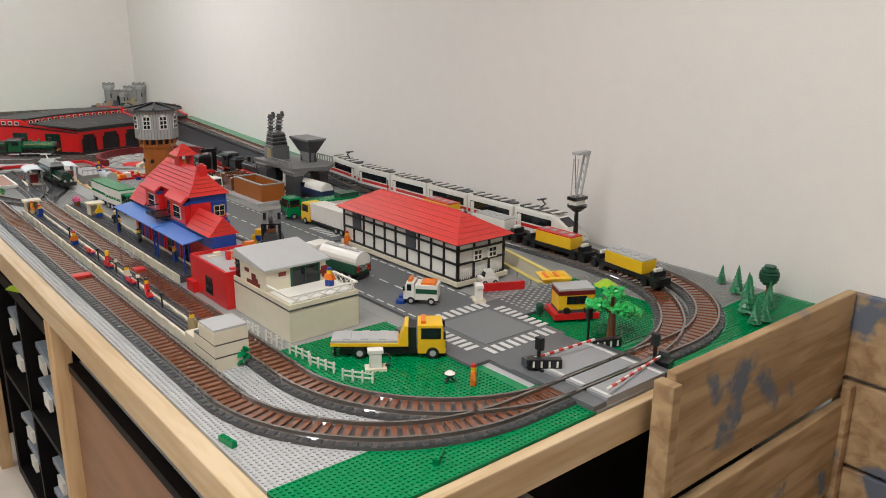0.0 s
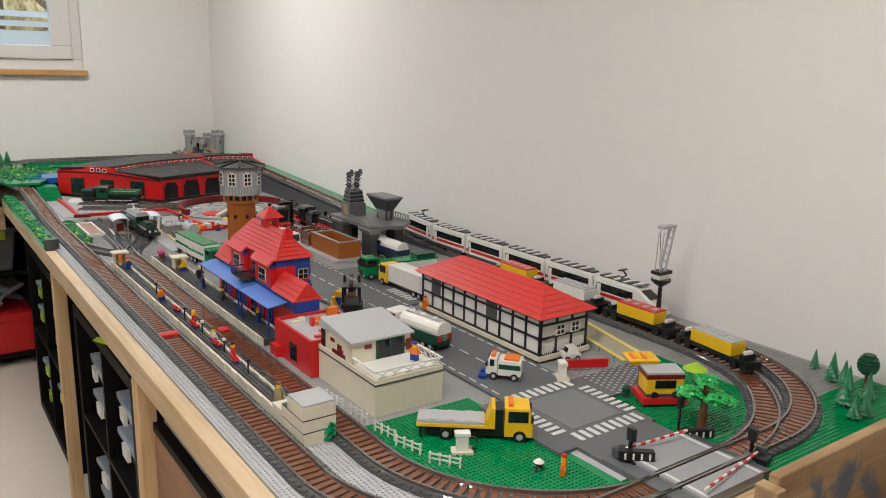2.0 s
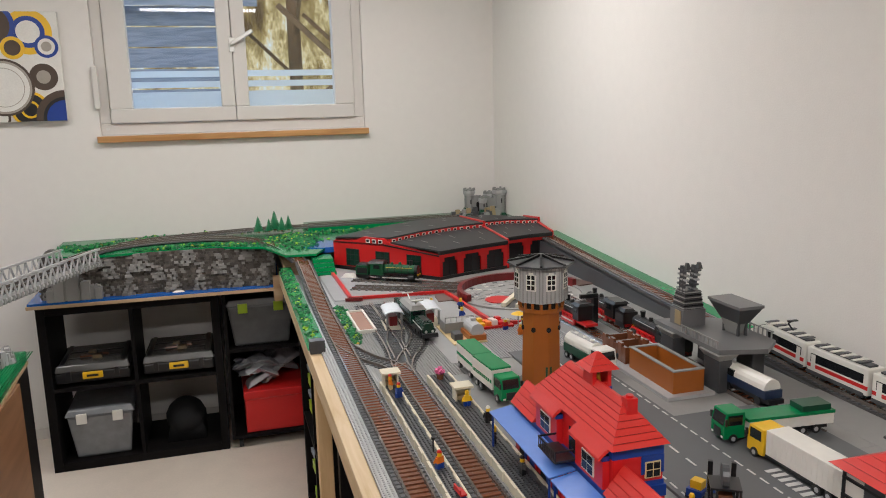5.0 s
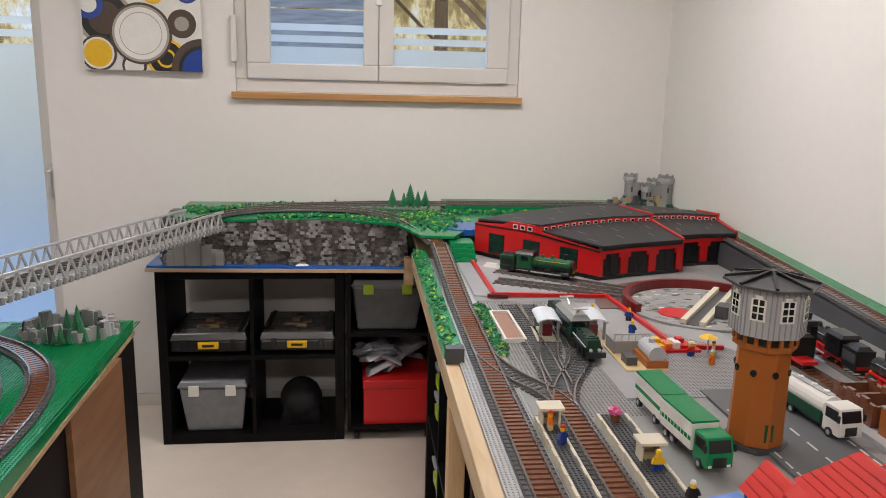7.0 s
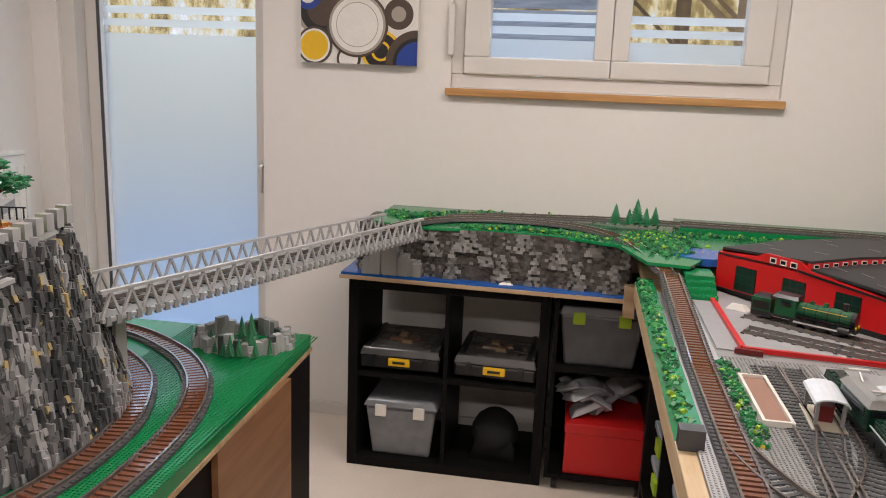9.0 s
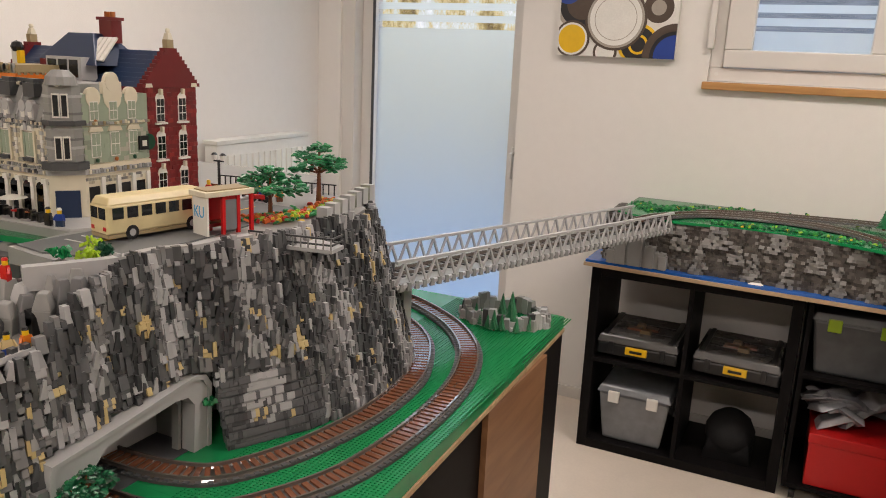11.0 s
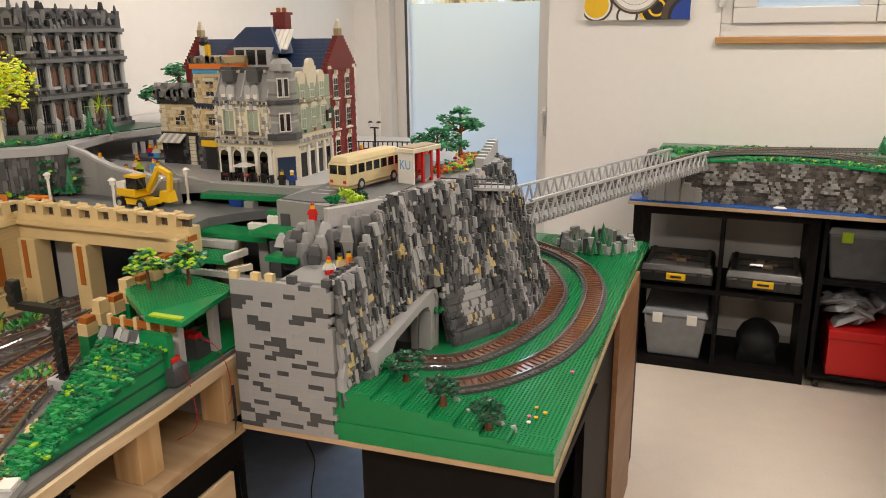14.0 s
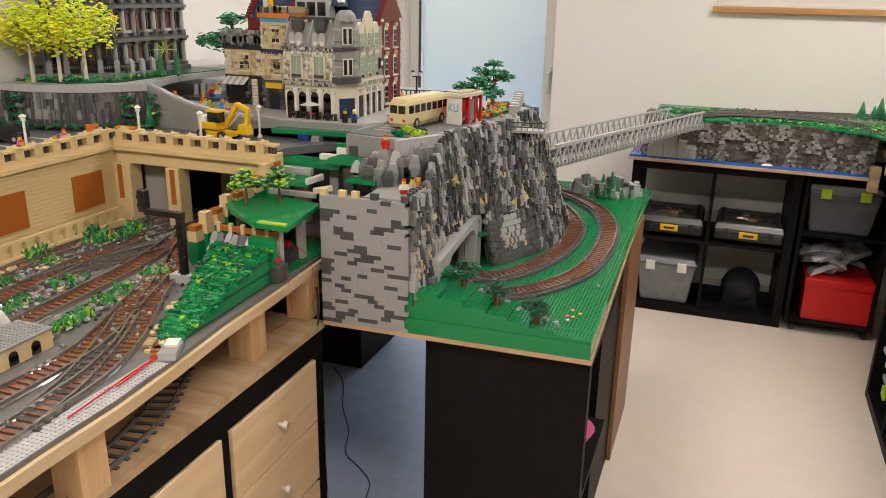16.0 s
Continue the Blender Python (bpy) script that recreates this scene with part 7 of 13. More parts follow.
def street_lamp(m, h, post, heads=2):
    t = thing("street_lamp", m, "old-style street lamp on a fluted post", "street lamp", "street lamps")
    part("base", Shape().cyl(0, 0, 0, 0.008, 0.008, 8, 0.005), post, t)
    part("post", Shape().cyl(0, 0, 0.008, 0.0032, h - 0.02, 8), post, t)
    if heads == 2:
        part("arm", Shape().box(-0.014, 0.014, -0.002, 0.002, h - 0.016, h - 0.012), post, t)
        for sx in (-0.013, 0.013):
            lamp = part("lantern", Shape().cyl(sx, 0, h - 0.012, 0.005, 0.012, 8, 0.007), WHITE, t)
            part("cap", Shape().cyl(sx, 0, h, 0.0085, 0.005, 8, 0.003), post, lamp)
    else:
        part("lantern", Shape().cyl(0, 0, h - 0.012, 0.006, 0.010, 8), WHITE, t)
        part("cap", Shape().cyl(0, 0, h - 0.002, 0.010, 0.006, 8, 0.003), post, t)
    return t


street_lamp(pose(-1.02, 2.99, ZT), 0.105, BLACK)
wl1 = street_lamp(pose(-1.565, 2.345, ZL), 0.085, WHITE, 1)
for x, y in ((-1.36, 2.335), (-1.70, 2.10), (-1.29, 2.50), (-1.80, 1.85)):
    copy_thing(wl1, pose(x, y, ZL))


def storey(t, name, x0, x1, y0, y1, z0, z1, material, front, side, frame, win=(0.022, 0.036), sill=None, label=""):
    """One storey: its walls and the windows on the two street sides."""
    f = part(name, Shape().box(x0, x1, y0, y1, z0, z1), material, t, label, bevel=0.001)
    zc = (z0 + z1) / 2 - win[1] / 2
    for i in range(front):
        x = x0 + (x1 - x0) * (i + 0.5) / front
        sash_window(f, x, y0, zc, win[0], win[1], "-y", frame, rows=3)
        if sill:
            part("lintel", Shape().hip(x - win[0] * 0.7, x + win[0] * 0.7, y0 - 0.006, y0, zc + win[1], zc + win[1] + 0.007, 0.003, 0), sill, f)
            part("sill", Shape().box(x - win[0] * 0.65, x + win[0] * 0.65, y0 - 0.006, y0, zc - 0.004, zc), sill, f)
    for i in range(side):
        y = y0 + (y1 - y0) * (i + 0.5) / side
        sash_window(f, x1, y, zc, win[0], win[1], "+x", frame, rows=3)
        if sill:
            part("lintel", Shape().hip(x1, x1 + 0.006, y - win[0] * 0.7, y + win[0] * 0.7, zc + win[1], zc + win[1] + 0.007, 0, 0.003), sill, f)
            part("sill", Shape().box(x1, x1 + 0.006, y - win[0] * 0.65, y + win[0] * 0.65, zc - 0.004, zc), sill, f)
    return f


def cornice(t, x0, x1, y0, y1, z, material, teeth=0.012, h=0.008, out=0.006):
    c = part("cornice", Shape().box(x0 - out, x1 + out, y0 - out, y1 + out, z, z + h * 0.6), material, t)
    x = x0
    while x < x1:
        part("dentil", Shape().box(x, x + teeth * 0.5, y0 - out * 0.8, y0, z - 0.005, z), material, c)
        x += teeth
    y = y0
    while y < y1:
        part("dentil", Shape().box(x1, x1 + out * 0.8, y, y + teeth * 0.5, z - 0.005, z), material, c)
        y += teeth
    part("cornice_top", Shape().box(x0 - out * 0.5, x1 + out * 0.5, y0 - out * 0.5, y1 + out * 0.5, z + h * 0.6, z + h), material, c)


def brick_skin(parent, face, at, a0, a1, z0, z1, material, seed, proud=0.0014, size=(0.016, 0.0096), skip=0.25):
    """Single bricks standing a little out of a wall that faces -y or +x."""
    r6, q = random.Random(seed), Shape()
    z, row = z0, 0
    while z + size[1] <= z1 + 1e-6:
        a = a0 - (size[0] / 2 if row % 2 else 0)
        while a < a1 - 0.002:
            lo, hi = max(a, a0), min(a + size[0], a1)
            if hi - lo > 0.003 and r6.random() > skip:
                d = proud * r6.uniform(0.6, 1.3)
                if face == "-y":
                    q.box(lo + 0.0003, hi - 0.0003, at - d, at + 0.0005, z + 0.0003, z + size[1] - 0.0003)
                else:
                    q.box(at - 0.0005, at + d, lo + 0.0003, hi - 0.0003, z + 0.0003, z + size[1] - 0.0003)
            a += size[0]
        z += size[1]
        row += 1
    part("brick_face", q, material, parent)["kind"] = "stuff"


TANBRICK = island_mat("tan_bricks", [((0.54, 0.42, 0.23), 40), ((0.40, 0.30, 0.16), 32), ((0.64, 0.56, 0.40), 26), ((0.22, 0.17, 0.10), 16)])
PALEBRICK = island_mat("pale_bricks", [((0.48, 0.43, 0.32), 45), ((0.36, 0.34, 0.28), 30), ((0.20, 0.20, 0.19), 26), ((0.66, 0.63, 0.55), 12)])
GREYBRICK = island_mat("grey_bricks", [((0.20, 0.20, 0.20), 40), ((0.28, 0.28, 0.275), 35), ((0.12, 0.12, 0.125), 20), ((0.40, 0.39, 0.37), 8)])
REDBRICK = island_mat("red_bricks", [((0.20, 0.012, 0.012), 60), ((0.15, 0.010, 0.010), 30), ((0.26, 0.022, 0.018), 15)])
DARKBRICK = island_mat("dark_bricks", [((0.062, 0.064, 0.068), 50), ((0.11, 0.11, 0.112), 30), ((0.035, 0.036, 0.038), 25), ((0.19, 0.19, 0.19), 8)])


# corner cafe in white, grey and sand green
cf = thing("corner_cafe", pose(-1.266, 2.602, ZT + 0.005) @ Matrix.Diagonal((0.80, 0.87, 1, 1)), "ornate corner cafe, white arcade, sand green upper floors, grey mansard", "building")
W, D = 0.255, 0.25
g = part("ground_floor", Shape().prism([(0, 0), (W - 0.055, 0), (W, 0.055), (W, D), (0, D)], 0, 0.086), CREAM, cf, bevel=0.001)
for i in range(4):
    x = 0.022 + i * 0.048
    part("arch", Shape().box(x - 0.014, x + 0.014, -0.002, 0.001, 0.0, 0.056).cyl(x, -0.002, 0.056, 0.014, 0.003, 14, axis="y"), DARKWIN, g)
    part("pillar", Shape().box(x + 0.018, x + 0.030, -0.006, 0.0, 0, 0.075).box(x + 0.016, x + 0.032, -0.009, 0.0, 0.068, 0.078), WHITE, g)
for i in range(4):
    y = 0.078 + i * 0.046
    part("arch", Shape().box(W - 0.001, W + 0.002, y - 0.014, y + 0.014, 0, 0.060), DARKWIN if i % 2 else BLACK, g)
    part("pillar", Shape().box(W, W + 0.007, y + 0.018, y + 0.028, 0, 0.078), WHITE, g)
part("corner_door", Shape().add([(W - 0.046, 0.007, 0), (W - 0.008, 0.045, 0), (W - 0.008, 0.045, 0.055), (W - 0.046, 0.007, 0.055), (W - 0.044, 0.005, 0), (W - 0.006, 0.043, 0), (W - 0.006, 0.043, 0.055), (W - 0.044, 0.005, 0.055)],
     [(0, 1, 2, 3), (7, 6, 5, 4), (0, 4, 5, 1), (1, 5, 6, 2), (2, 6, 7, 3), (3, 7, 4, 0)]), DBLUE, g)
part("string_course", Shape().prism([(-0.006, -0.006), (W - 0.052, -0.006), (W + 0.006, 0.052), (W + 0.006, D), (-0.006, D)], 0.086, 0.096), GREY, cf)
part("balustrade", Shape().prism([(-0.004, -0.004), (W - 0.053, -0.004), (W + 0.004, 0.053), (W + 0.004, D), (-0.004, D)], 0.096, 0.104), CREAM, cf)
m2 = part("upper_floor", Shape().prism([(0, 0), (W - 0.055, 0), (W - 0.055, 0.055), (W - 0.003, 0.055), (W - 0.003, D), (0, D)], 0.104, 0.182), CREAM, cf, bevel=0.001)
part("sand_green_front", Shape().box(W - 0.0035, W - 0.001, 0.058, D - 0.002, 0.106, 0.18), SAND, m2)
for i in range(2):
    x = 0.052 + i * 0.088
    sash_window(m2, x, 0, 0.118, 0.030, 0.05, "-y", WHITE, SAND, rows=1)
    part("lintel", Shape().hip(x - 0.022, x + 0.022, -0.008, 0, 0.170, 0.180, 0.006, 0), WHITE, m2)
    for u in (-0.022, 0.022):
        part("pilaster", Shape().box(x + u - 0.003, x + u + 0.003, -0.006, 0, 0.108, 0.170), CREAM, m2)
for i in range(3):
    y = 0.09 + i * 0.055
    sash_window(m2, W - 0.001, y, 0.118, 0.026, 0.05, "+x", WHITE, SAND, rows=2)
    part("lintel", Shape().hip(W - 0.003, W + 0.005, y - 0.02, y + 0.02, 0.170, 0.180, 0, 0.005), CREAM, m2)
tur = part("turret", Shape().prism([(W - 0.056, 0.0), (W - 0.030, -0.004), (W + 0.004, 0.030), (W, 0.056), (W - 0.056, 0.056)], 0.096, 0.262), MGREY, cf, "grey corner turret", bevel=0.001)
for z in (0.118, 0.200):
    for a, b in ((0.0, 0.5), (0.5, 1.0)):
        q = Shape()
        q.m = pose(W - 0.014, 0.012, z, 0, 0, 45)
        part("turret_window", q.box(-0.017 + 0.018 * a * 2, -0.001 + 0.018 * a * 2, -0.005, 0.0, 0, 0.046), WHITE, tur)
        q = Shape()
        q.m = pose(W - 0.014, 0.012, z, 0, 0, 45)
        part("pane", q.box(-0.0145 + 0.018 * a * 2, -0.0035 + 0.018 * a * 2, -0.0056, -0.004, 0.003, 0.043), DARKWIN, tur)
part("turret_balcony", Shape().prism([(W - 0.062, -0.012), (W - 0.026, -0.014), (W + 0.014, 0.026), (W + 0.012, 0.06), (W - 0.05, 0.05)], 0.098, 0.114), DGREY, tur)
part("turret_cornice", Shape().prism([(W - 0.062, -0.006), (W - 0.028, -0.010), (W + 0.010, 0.028), (W + 0.006, 0.062), (W - 0.062, 0.062)], 0.184, 0.194), DGREY, tur)
part("dome", Shape().cyl(W - 0.026, 0.026, 0.262, 0.036, 0.016, 14, 0.032).cyl(W - 0.026, 0.026, 0.278, 0.032, 0.012, 14, 0.018), MGREY, tur)
part("clock", Shape().cyl(0, 0, 0, 0.009, 0.004, 12, axis="y"), WHITE, tur).matrix_basis = pose(W - 0.008, 0.002, 0.268, 0, 0, 45)
cornice(cf, 0, W - 0.06, 0, D, 0.182, MGREY)
ms = part("mansard", Shape().hip(0.0, W - 0.058, 0.0, D, 0.190, 0.262, 0.010, 0.034), MGREY, cf, "grey mansard roof", bevel=0.001)
for i in range(2):
    x = 0.052 + i * 0.088
    dm = part("dormer", Shape().box(x - 0.026, x + 0.026, -0.003, 0.03, 0.192, 0.222), GREY, ms)
    for u in (-0.013, 0.013):
        part("dormer_arch", Shape().cyl(x + u, -0.005, 0.218, 0.012, 0.012, 12, axis="y"), GREY, dm)
        part("dormer_pane", Shape().box(x + u - 0.007, x + u + 0.007, -0.0042, -0.002, 0.196, 0.214), WHITE, dm)
    part("crest", Shape().box(x - 0.02, x + 0.02, 0.006, 0.03, 0.235, 0.262).box(x - 0.011, x + 0.011, 0.012, 0.03, 0.262, 0.270), DGREY, dm)
for i in range(3):
    part("roof_hip", Shape().bar((0.003 + i * 0.095, -0.001, 0.19), (0.012 + i * 0.09, 0.034, 0.264), 0.006), GREY, ms)
part("roof_rail", Shape().box(0.008, W - 0.06, 0.03, 0.036, 0.262, 0.270), DGREY, cf)
g3 = part("gable_floor", Shape().box(W - 0.06, W - 0.002, 0.058, D, 0.182, 0.244), SAND, cf)
for i in range(3):
    y = 0.09 + i * 0.055
    sash_window(g3, W - 0.002, y, 0.192, 0.024, 0.038, "+x", WHITE, SAND, rows=2)
    part("gable_crest", Shape().cyl(W - 0.012, y, 0.238, 0.02 if i != 1 else 0.026, 0.012, 14, axis="x"), CREAM, g3)
part("centre_gable", Shape().box(W - 0.0115, W + 0.0004, 0.118, 0.172, 0.238, 0.268).cyl(W - 0.012, 0.145, 0.268, 0.02, 0.013, 14, axis="x"), CREAM, g3)
# carved mouldings of the cafe
r4 = random.Random(61)
for z, dz in ((0.088, 0.008), (0.098, 0.006), (0.184, 0.007), (0.256, 0.008)):
    for i in range(26):
        x = 0.002 + i * 0.0076
        part("moulding", Shape().box(x, x + 0.0048, -0.0105 + (0.034 if z > 0.2 else 0), -0.0055 + (0.034 if z > 0.2 else 0), z, z + dz * r4.uniform(0.6, 1.1)), r4.choice((GREY, MGREY, CREAM, DGREY)), cf)
for z, dz in ((0.088, 0.009), (0.184, 0.007)):
    for i in range(24):
        y = 0.062 + i * 0.0078
        part("moulding", Shape().box(W + 0.005, W + 0.010, y, y + 0.005, z, z + dz * r4.uniform(0.6, 1.1)), r4.choice((GREY, MGREY, CREAM, DTAN)), cf)
for x in (0.004, 0.092, 0.186):
    for i in range(9):
        part("quoin", Shape().box(x - (0.004 if i % 2 else 0.002), x + (0.006 if i % 2 else 0.004), -0.004, 0.0, 0.106 + i * 0.0083, 0.1132 + i * 0.0083), r4.choice((CREAM, WHITE, GREY)), m2)
for i in range(2):
    x = 0.052 + i * 0.088
    part("window_box", Shape().box(x - 0.018, x + 0.018, -0.010, -0.001, 0.110, 0.117), DGREY, m2)
    part("keystone", Shape().hip(x - 0.006, x + 0.006, -0.011, -0.001, 0.172, 0.186, 0.002, 0), GREY, m2)
    for u in (-0.018, 0.018):
        part("shutter", Shape().box(x + u - 0.004, x + u + 0.004, -0.004, 0.0, 0.119, 0.167), SAND, m2)
for i in range(4):
    part("flower", Shape().ball(W + 0.004, 0.09 + 0.055 * (i % 3), 0.112 if i < 3 else 0.19, 0.005, 6), (DGREEN, DORANGE)[i % 2], cf)

brick_skin(m2, "-y", 0.0, 0.0, W - 0.056, 0.106, 0.181, PALEBRICK, 1)
brick_skin(g, "-y", 0.0, 0.0, W - 0.056, 0.066, 0.085, PALEBRICK, 2, size=(0.008, 0.0064))
brick_skin(g, "+x", W, 0.056, D, 0.066, 0.085, PALEBRICK, 3, size=(0.008, 0.0064))
brick_skin(m2, "+x", W - 0.0015, 0.058, D, 0.106, 0.18, island_mat("sand_bricks", [((0.30, 0.36, 0.27), 50), ((0.36, 0.38, 0.30), 30), ((0.42, 0.40, 0.33), 20), ((0.22, 0.26, 0.20), 15)]), 4, 0.001)
brick_skin(ms, "-y", 0.0, 0.004, W - 0.062, 0.19, 0.20, GREYBRICK, 5, 0.004)
for k in range(9):
    z = 0.106 + k * 0.0165
    part("turret_band", Shape().prism([(W - 0.058, -0.0018), (W - 0.029, -0.0062), (W + 0.0062, 0.029), (W + 0.0018, 0.058), (W - 0.056, 0.056)], z, z + 0.005), (SLATE, MGREY, GREY)[k % 3], tur)
# parasol and tables at the cafe
ps = thing("parasol", pose(-1.165, 2.562, ZT + 0.005), "small white parasol over cafe tables", "parasol")
part("pole", Shape().cyl(0, 0, 0, 0.002, 0.042, 6), GREY, ps)
part("canopy", Shape().cyl(0, 0, 0.040, 0.028, 0.007, 14, 0.006), WHITE, ps)
for i in range(5):
    ct = thing("cafe_table", pose(-1.22 + i * 0.03, 2.565 + 0.006 * (i % 2), ZT + 0.005), "tiny cafe table with dark red and black chairs", "table", "cafe tables")
    part("top", Shape().cyl(0, 0, 0.014, 0.010, 0.003, 8), (DRED, BLACK, RED, BROWN, BLACK)[i], ct)
    part("leg", Shape().cyl(0, 0, 0, 0.002, 0.014, 6), BLACK, ct)
    for x in (-0.014, 0.008):
        part("chair", Shape().box(x, x + 0.006, -0.005, 0.005, 0, 0.02), BLACK, ct)

# tan houses to the west of the cafe
th = thing("tan_house", pose(-1.392, 2.685, ZT + 0.005) @ Matrix.Diagonal((0.76, 1, 1, 1)), "narrow tan brick house with an orange cornice", "building")
storey(th, "ground_floor", 0, 0.135, 0, 0.17, 0, 0.085, DGREY, 0, 0, WHITE)
part("doorway", Shape().box(0.03, 0.075, -0.002, 0.002, 0, 0.06), BLACK, th)
part("sign", Shape().box(0.02, 0.095, -0.008, 0.0, 0.062, 0.078), YELLOW, th)
storey(th, "first_floor", 0.004, 0.131, 0.003, 0.17, 0.085, 0.165, TAN, 1, 0, WHITE, (0.034, 0.045), CREAM)
cornice(th, 0.004, 0.131, 0.003, 0.17, 0.165, DBLUE)
storey(th, "second_floor", 0.004, 0.131, 0.003, 0.17, 0.173, 0.250, TAN, 1, 0, WHITE, (0.034, 0.04), CREAM)
part("blue_band", Shape().box(0.002, 0.133, 0.0, 0.17, 0.250, 0.262), AZURE, th)
part("orange_cornice", Shape().box(-0.003, 0.138, -0.006, 0.17, 0.262, 0.274), ORANGE, th)
cornice(th, 0, 0.135, 0, 0.17, 0.276, DTAN, 0.014, 0.016)
for z0, zz in ((0.09, 6), (0.178, 6)):
    for i in range(zz):
        for x in (0.002, 0.122):
            part("quoin", Shape().box(x + (i % 2) * 0.003, x + 0.012 - (i % 2) * 0.003, -0.0005, 0.004, z0 + i * 0.012, z0 + i * 0.012 + 0.010), CREAM, th)
tl = thing("tan_shop", pose(-1.555, 2.735, ZT + 0.005), "two-storey tan shop with a striped awning and flat roof", "building")
storey(tl, "ground_floor", 0, 0.14, 0, 0.17, 0, 0.088, BLACK, 0, 0, WHITE)
part("shop_window", Shape().box(0.02, 0.07, -0.002, 0.002, 0.01, 0.066), BLACK, tl)
for i in range(7):
    part("awning_stripe", Shape().add([(0.008 + i * 0.011, -0.03, 0.062), (0.0188 + i * 0.011, -0.03, 0.062), (0.0188 + i * 0.011, 0, 0.080), (0.008 + i * 0.011, 0, 0.080),
         (0.008 + i * 0.011, -0.03, 0.065), (0.0188 + i * 0.011, -0.03, 0.065), (0.0188 + i * 0.011, 0, 0.084), (0.008 + i * 0.011, 0, 0.084)],
         [(3, 2, 1, 0), (4, 5, 6, 7), (0, 1, 5, 4), (1, 2, 6, 5), (2, 3, 7, 6), (3, 0, 4, 7)]), (WHITE, GREY)[i % 2], tl)
for i in range(8):
    part("quoin", Shape().box(0.096, 0.116, -0.004, 0.0, i * 0.010, i * 0.010 + 0.0085), CREAM, tl)
storey(tl, "first_floor", 0.003, 0.137, 0.003, 0.17, 0.088, 0.165, TAN, 1, 1, WHITE, (0.036, 0.046), CREAM)
for i in range(6):
    for x in (0.0, 0.112):
        part("quoin", Shape().box(x + (i % 2) * 0.004, x + 0.026 - (i % 2) * 0.004, -0.0005, 0.004, 0.092 + i * 0.012, 0.102 + i * 0.012), CREAM, tl)
part("black_band", Shape().box(-0.002, 0.142, -0.002, 0.17, 0.165, 0.184), BLACK, tl)
cornice(tl, 0, 0.14, 0, 0.17, 0.186, DTAN, 0.014, 0.014, 0.01)
part("roof_edge", Shape().box(-0.006, 0.146, -0.006, 0.17, 0.200, 0.212), MGREY, tl)
part("parapet", Shape().box(-0.002, 0.142, -0.0125, 0.17, 0.1845, 0.1995), SLATE, tl)
for i in range(6):
    part("parapet_block", Shape().hip(0.002 + i * 0.024, 0.018 + i * 0.024, -0.015, 0.006, 0.212, 0.222, 0.003, 0.003), (MGREY, SLATE)[i % 2], tl)

brick_skin(th, "-y", 0.003, 0.004, 0.131, 0.088, 0.165, TANBRICK, 6, 0.003)
brick_skin(th, "-y", 0.003, 0.004, 0.131, 0.175, 0.250, TANBRICK, 7, 0.003)
brick_skin(th, "-y", 0.0, 0.0, 0.135, 0.002, 0.085, DARKBRICK, 8, 0.0012, skip=0.5)
brick_skin(tl, "-y", 0.003, 0.003, 0.137, 0.09, 0.165, TANBRICK, 9, 0.003)
brick_skin(tl, "+x", 0.137, 0.003, 0.17, 0.09, 0.165, TANBRICK, 10, 0.0015)
brick_skin(tl, "-y", 0.0, 0.0, 0.14, 0.002, 0.088, DARKBRICK, 11, 0.0012, skip=0.5)
r7 = random.Random(71)
for i in range(22):
    x = r7.uniform(-0.004, 0.135)
    part("cornice_block", Shape().box(x, x + 0.008, -0.013, -0.004, 0.180 + r7.uniform(-0.006, 0.014), 0.200 + r7.uniform(0, 0.010)), r7.choice((SLATE, MGREY, BLACK)), tl)
    x = r7.uniform(-0.002, 0.13)
    part("cornice_block", Shape().box(x, x + 0.008, -0.010, -0.004, 0.275 + r7.uniform(0, 0.006), 0.288 + r7.uniform(0, 0.008)), r7.choice((DTAN, MGREY, DGREY)), th)

# tall red gabled house with a dark blue roof
rh = thing("red_gable_house", pose(-1.52, 2.80, ZT + 0.005), "tall dark red gabled house with a dark blue roof", "building")
storey(rh, "wall", 0, 0.45, 0.02, 0.175, 0, 0.255, DRED, 0, 0, WHITE)
for z in (0.016, 0.098, 0.180):
    for y in (0.062, 0.128):
        w = sash_window(rh, 0.450, y, z, 0.024, 0.052, "+x", WHITE, rows=3)
        part("arch_head", Shape().cyl(0.4495, y, z + 0.050, 0.0135, 0.0021, 14, axis="x"), WHITE, w)
        part("keystone", Shape().box(0.45, 0.459, y - 0.003, y + 0.003, z + 0.060, z + 0.072), CREAM, w)
        part("sill", Shape().box(0.45, 0.457, y - 0.016, y + 0.016, z - 0.005, z - 0.001), WHITE, w)
for x in (0.0, 0.442):
    n = 10
    for i in range(n):
        k = i / n
        part("gable_step", Shape().box(x - 0.004, x + 0.012, 0.012 + 0.075 * k, 0.183 - 0.075 * k, 0.255 + 0.085 * k, 0.2635 + 0.085 * k), DRED, rh)
    part("finial", Shape().hip(x - 0.004, x + 0.012, 0.090, 0.105, 0.358, 0.372, 0.003, 0.003).ball(x + 0.004, 0.0975, 0.377, 0.006, 8), CREAM, rh, "pale stone finial")
    for v in (0.030, 0.165):
        part("shoulder", Shape().hip(x - 0.004, x + 0.013, v - 0.010, v + 0.010, 0.2555, 0.272, 0.002, 0.004), CREAM, rh, "pale stone shoulder")
    part("gable_peak", Shape().box(x - 0.003, x + 0.011, 0.088, 0.107, 0.340, 0.358), DTAN, rh)
gable_roof(rh, 0.012, 0.440, 0.02, 0.175, 0.255, 0.332, "x", 8, 0.0, DBLUE)
hip = Shape().hip(0.13, 0.33, 0.0, 0.15, 0.295, 0.365, 0.06, 0.05)
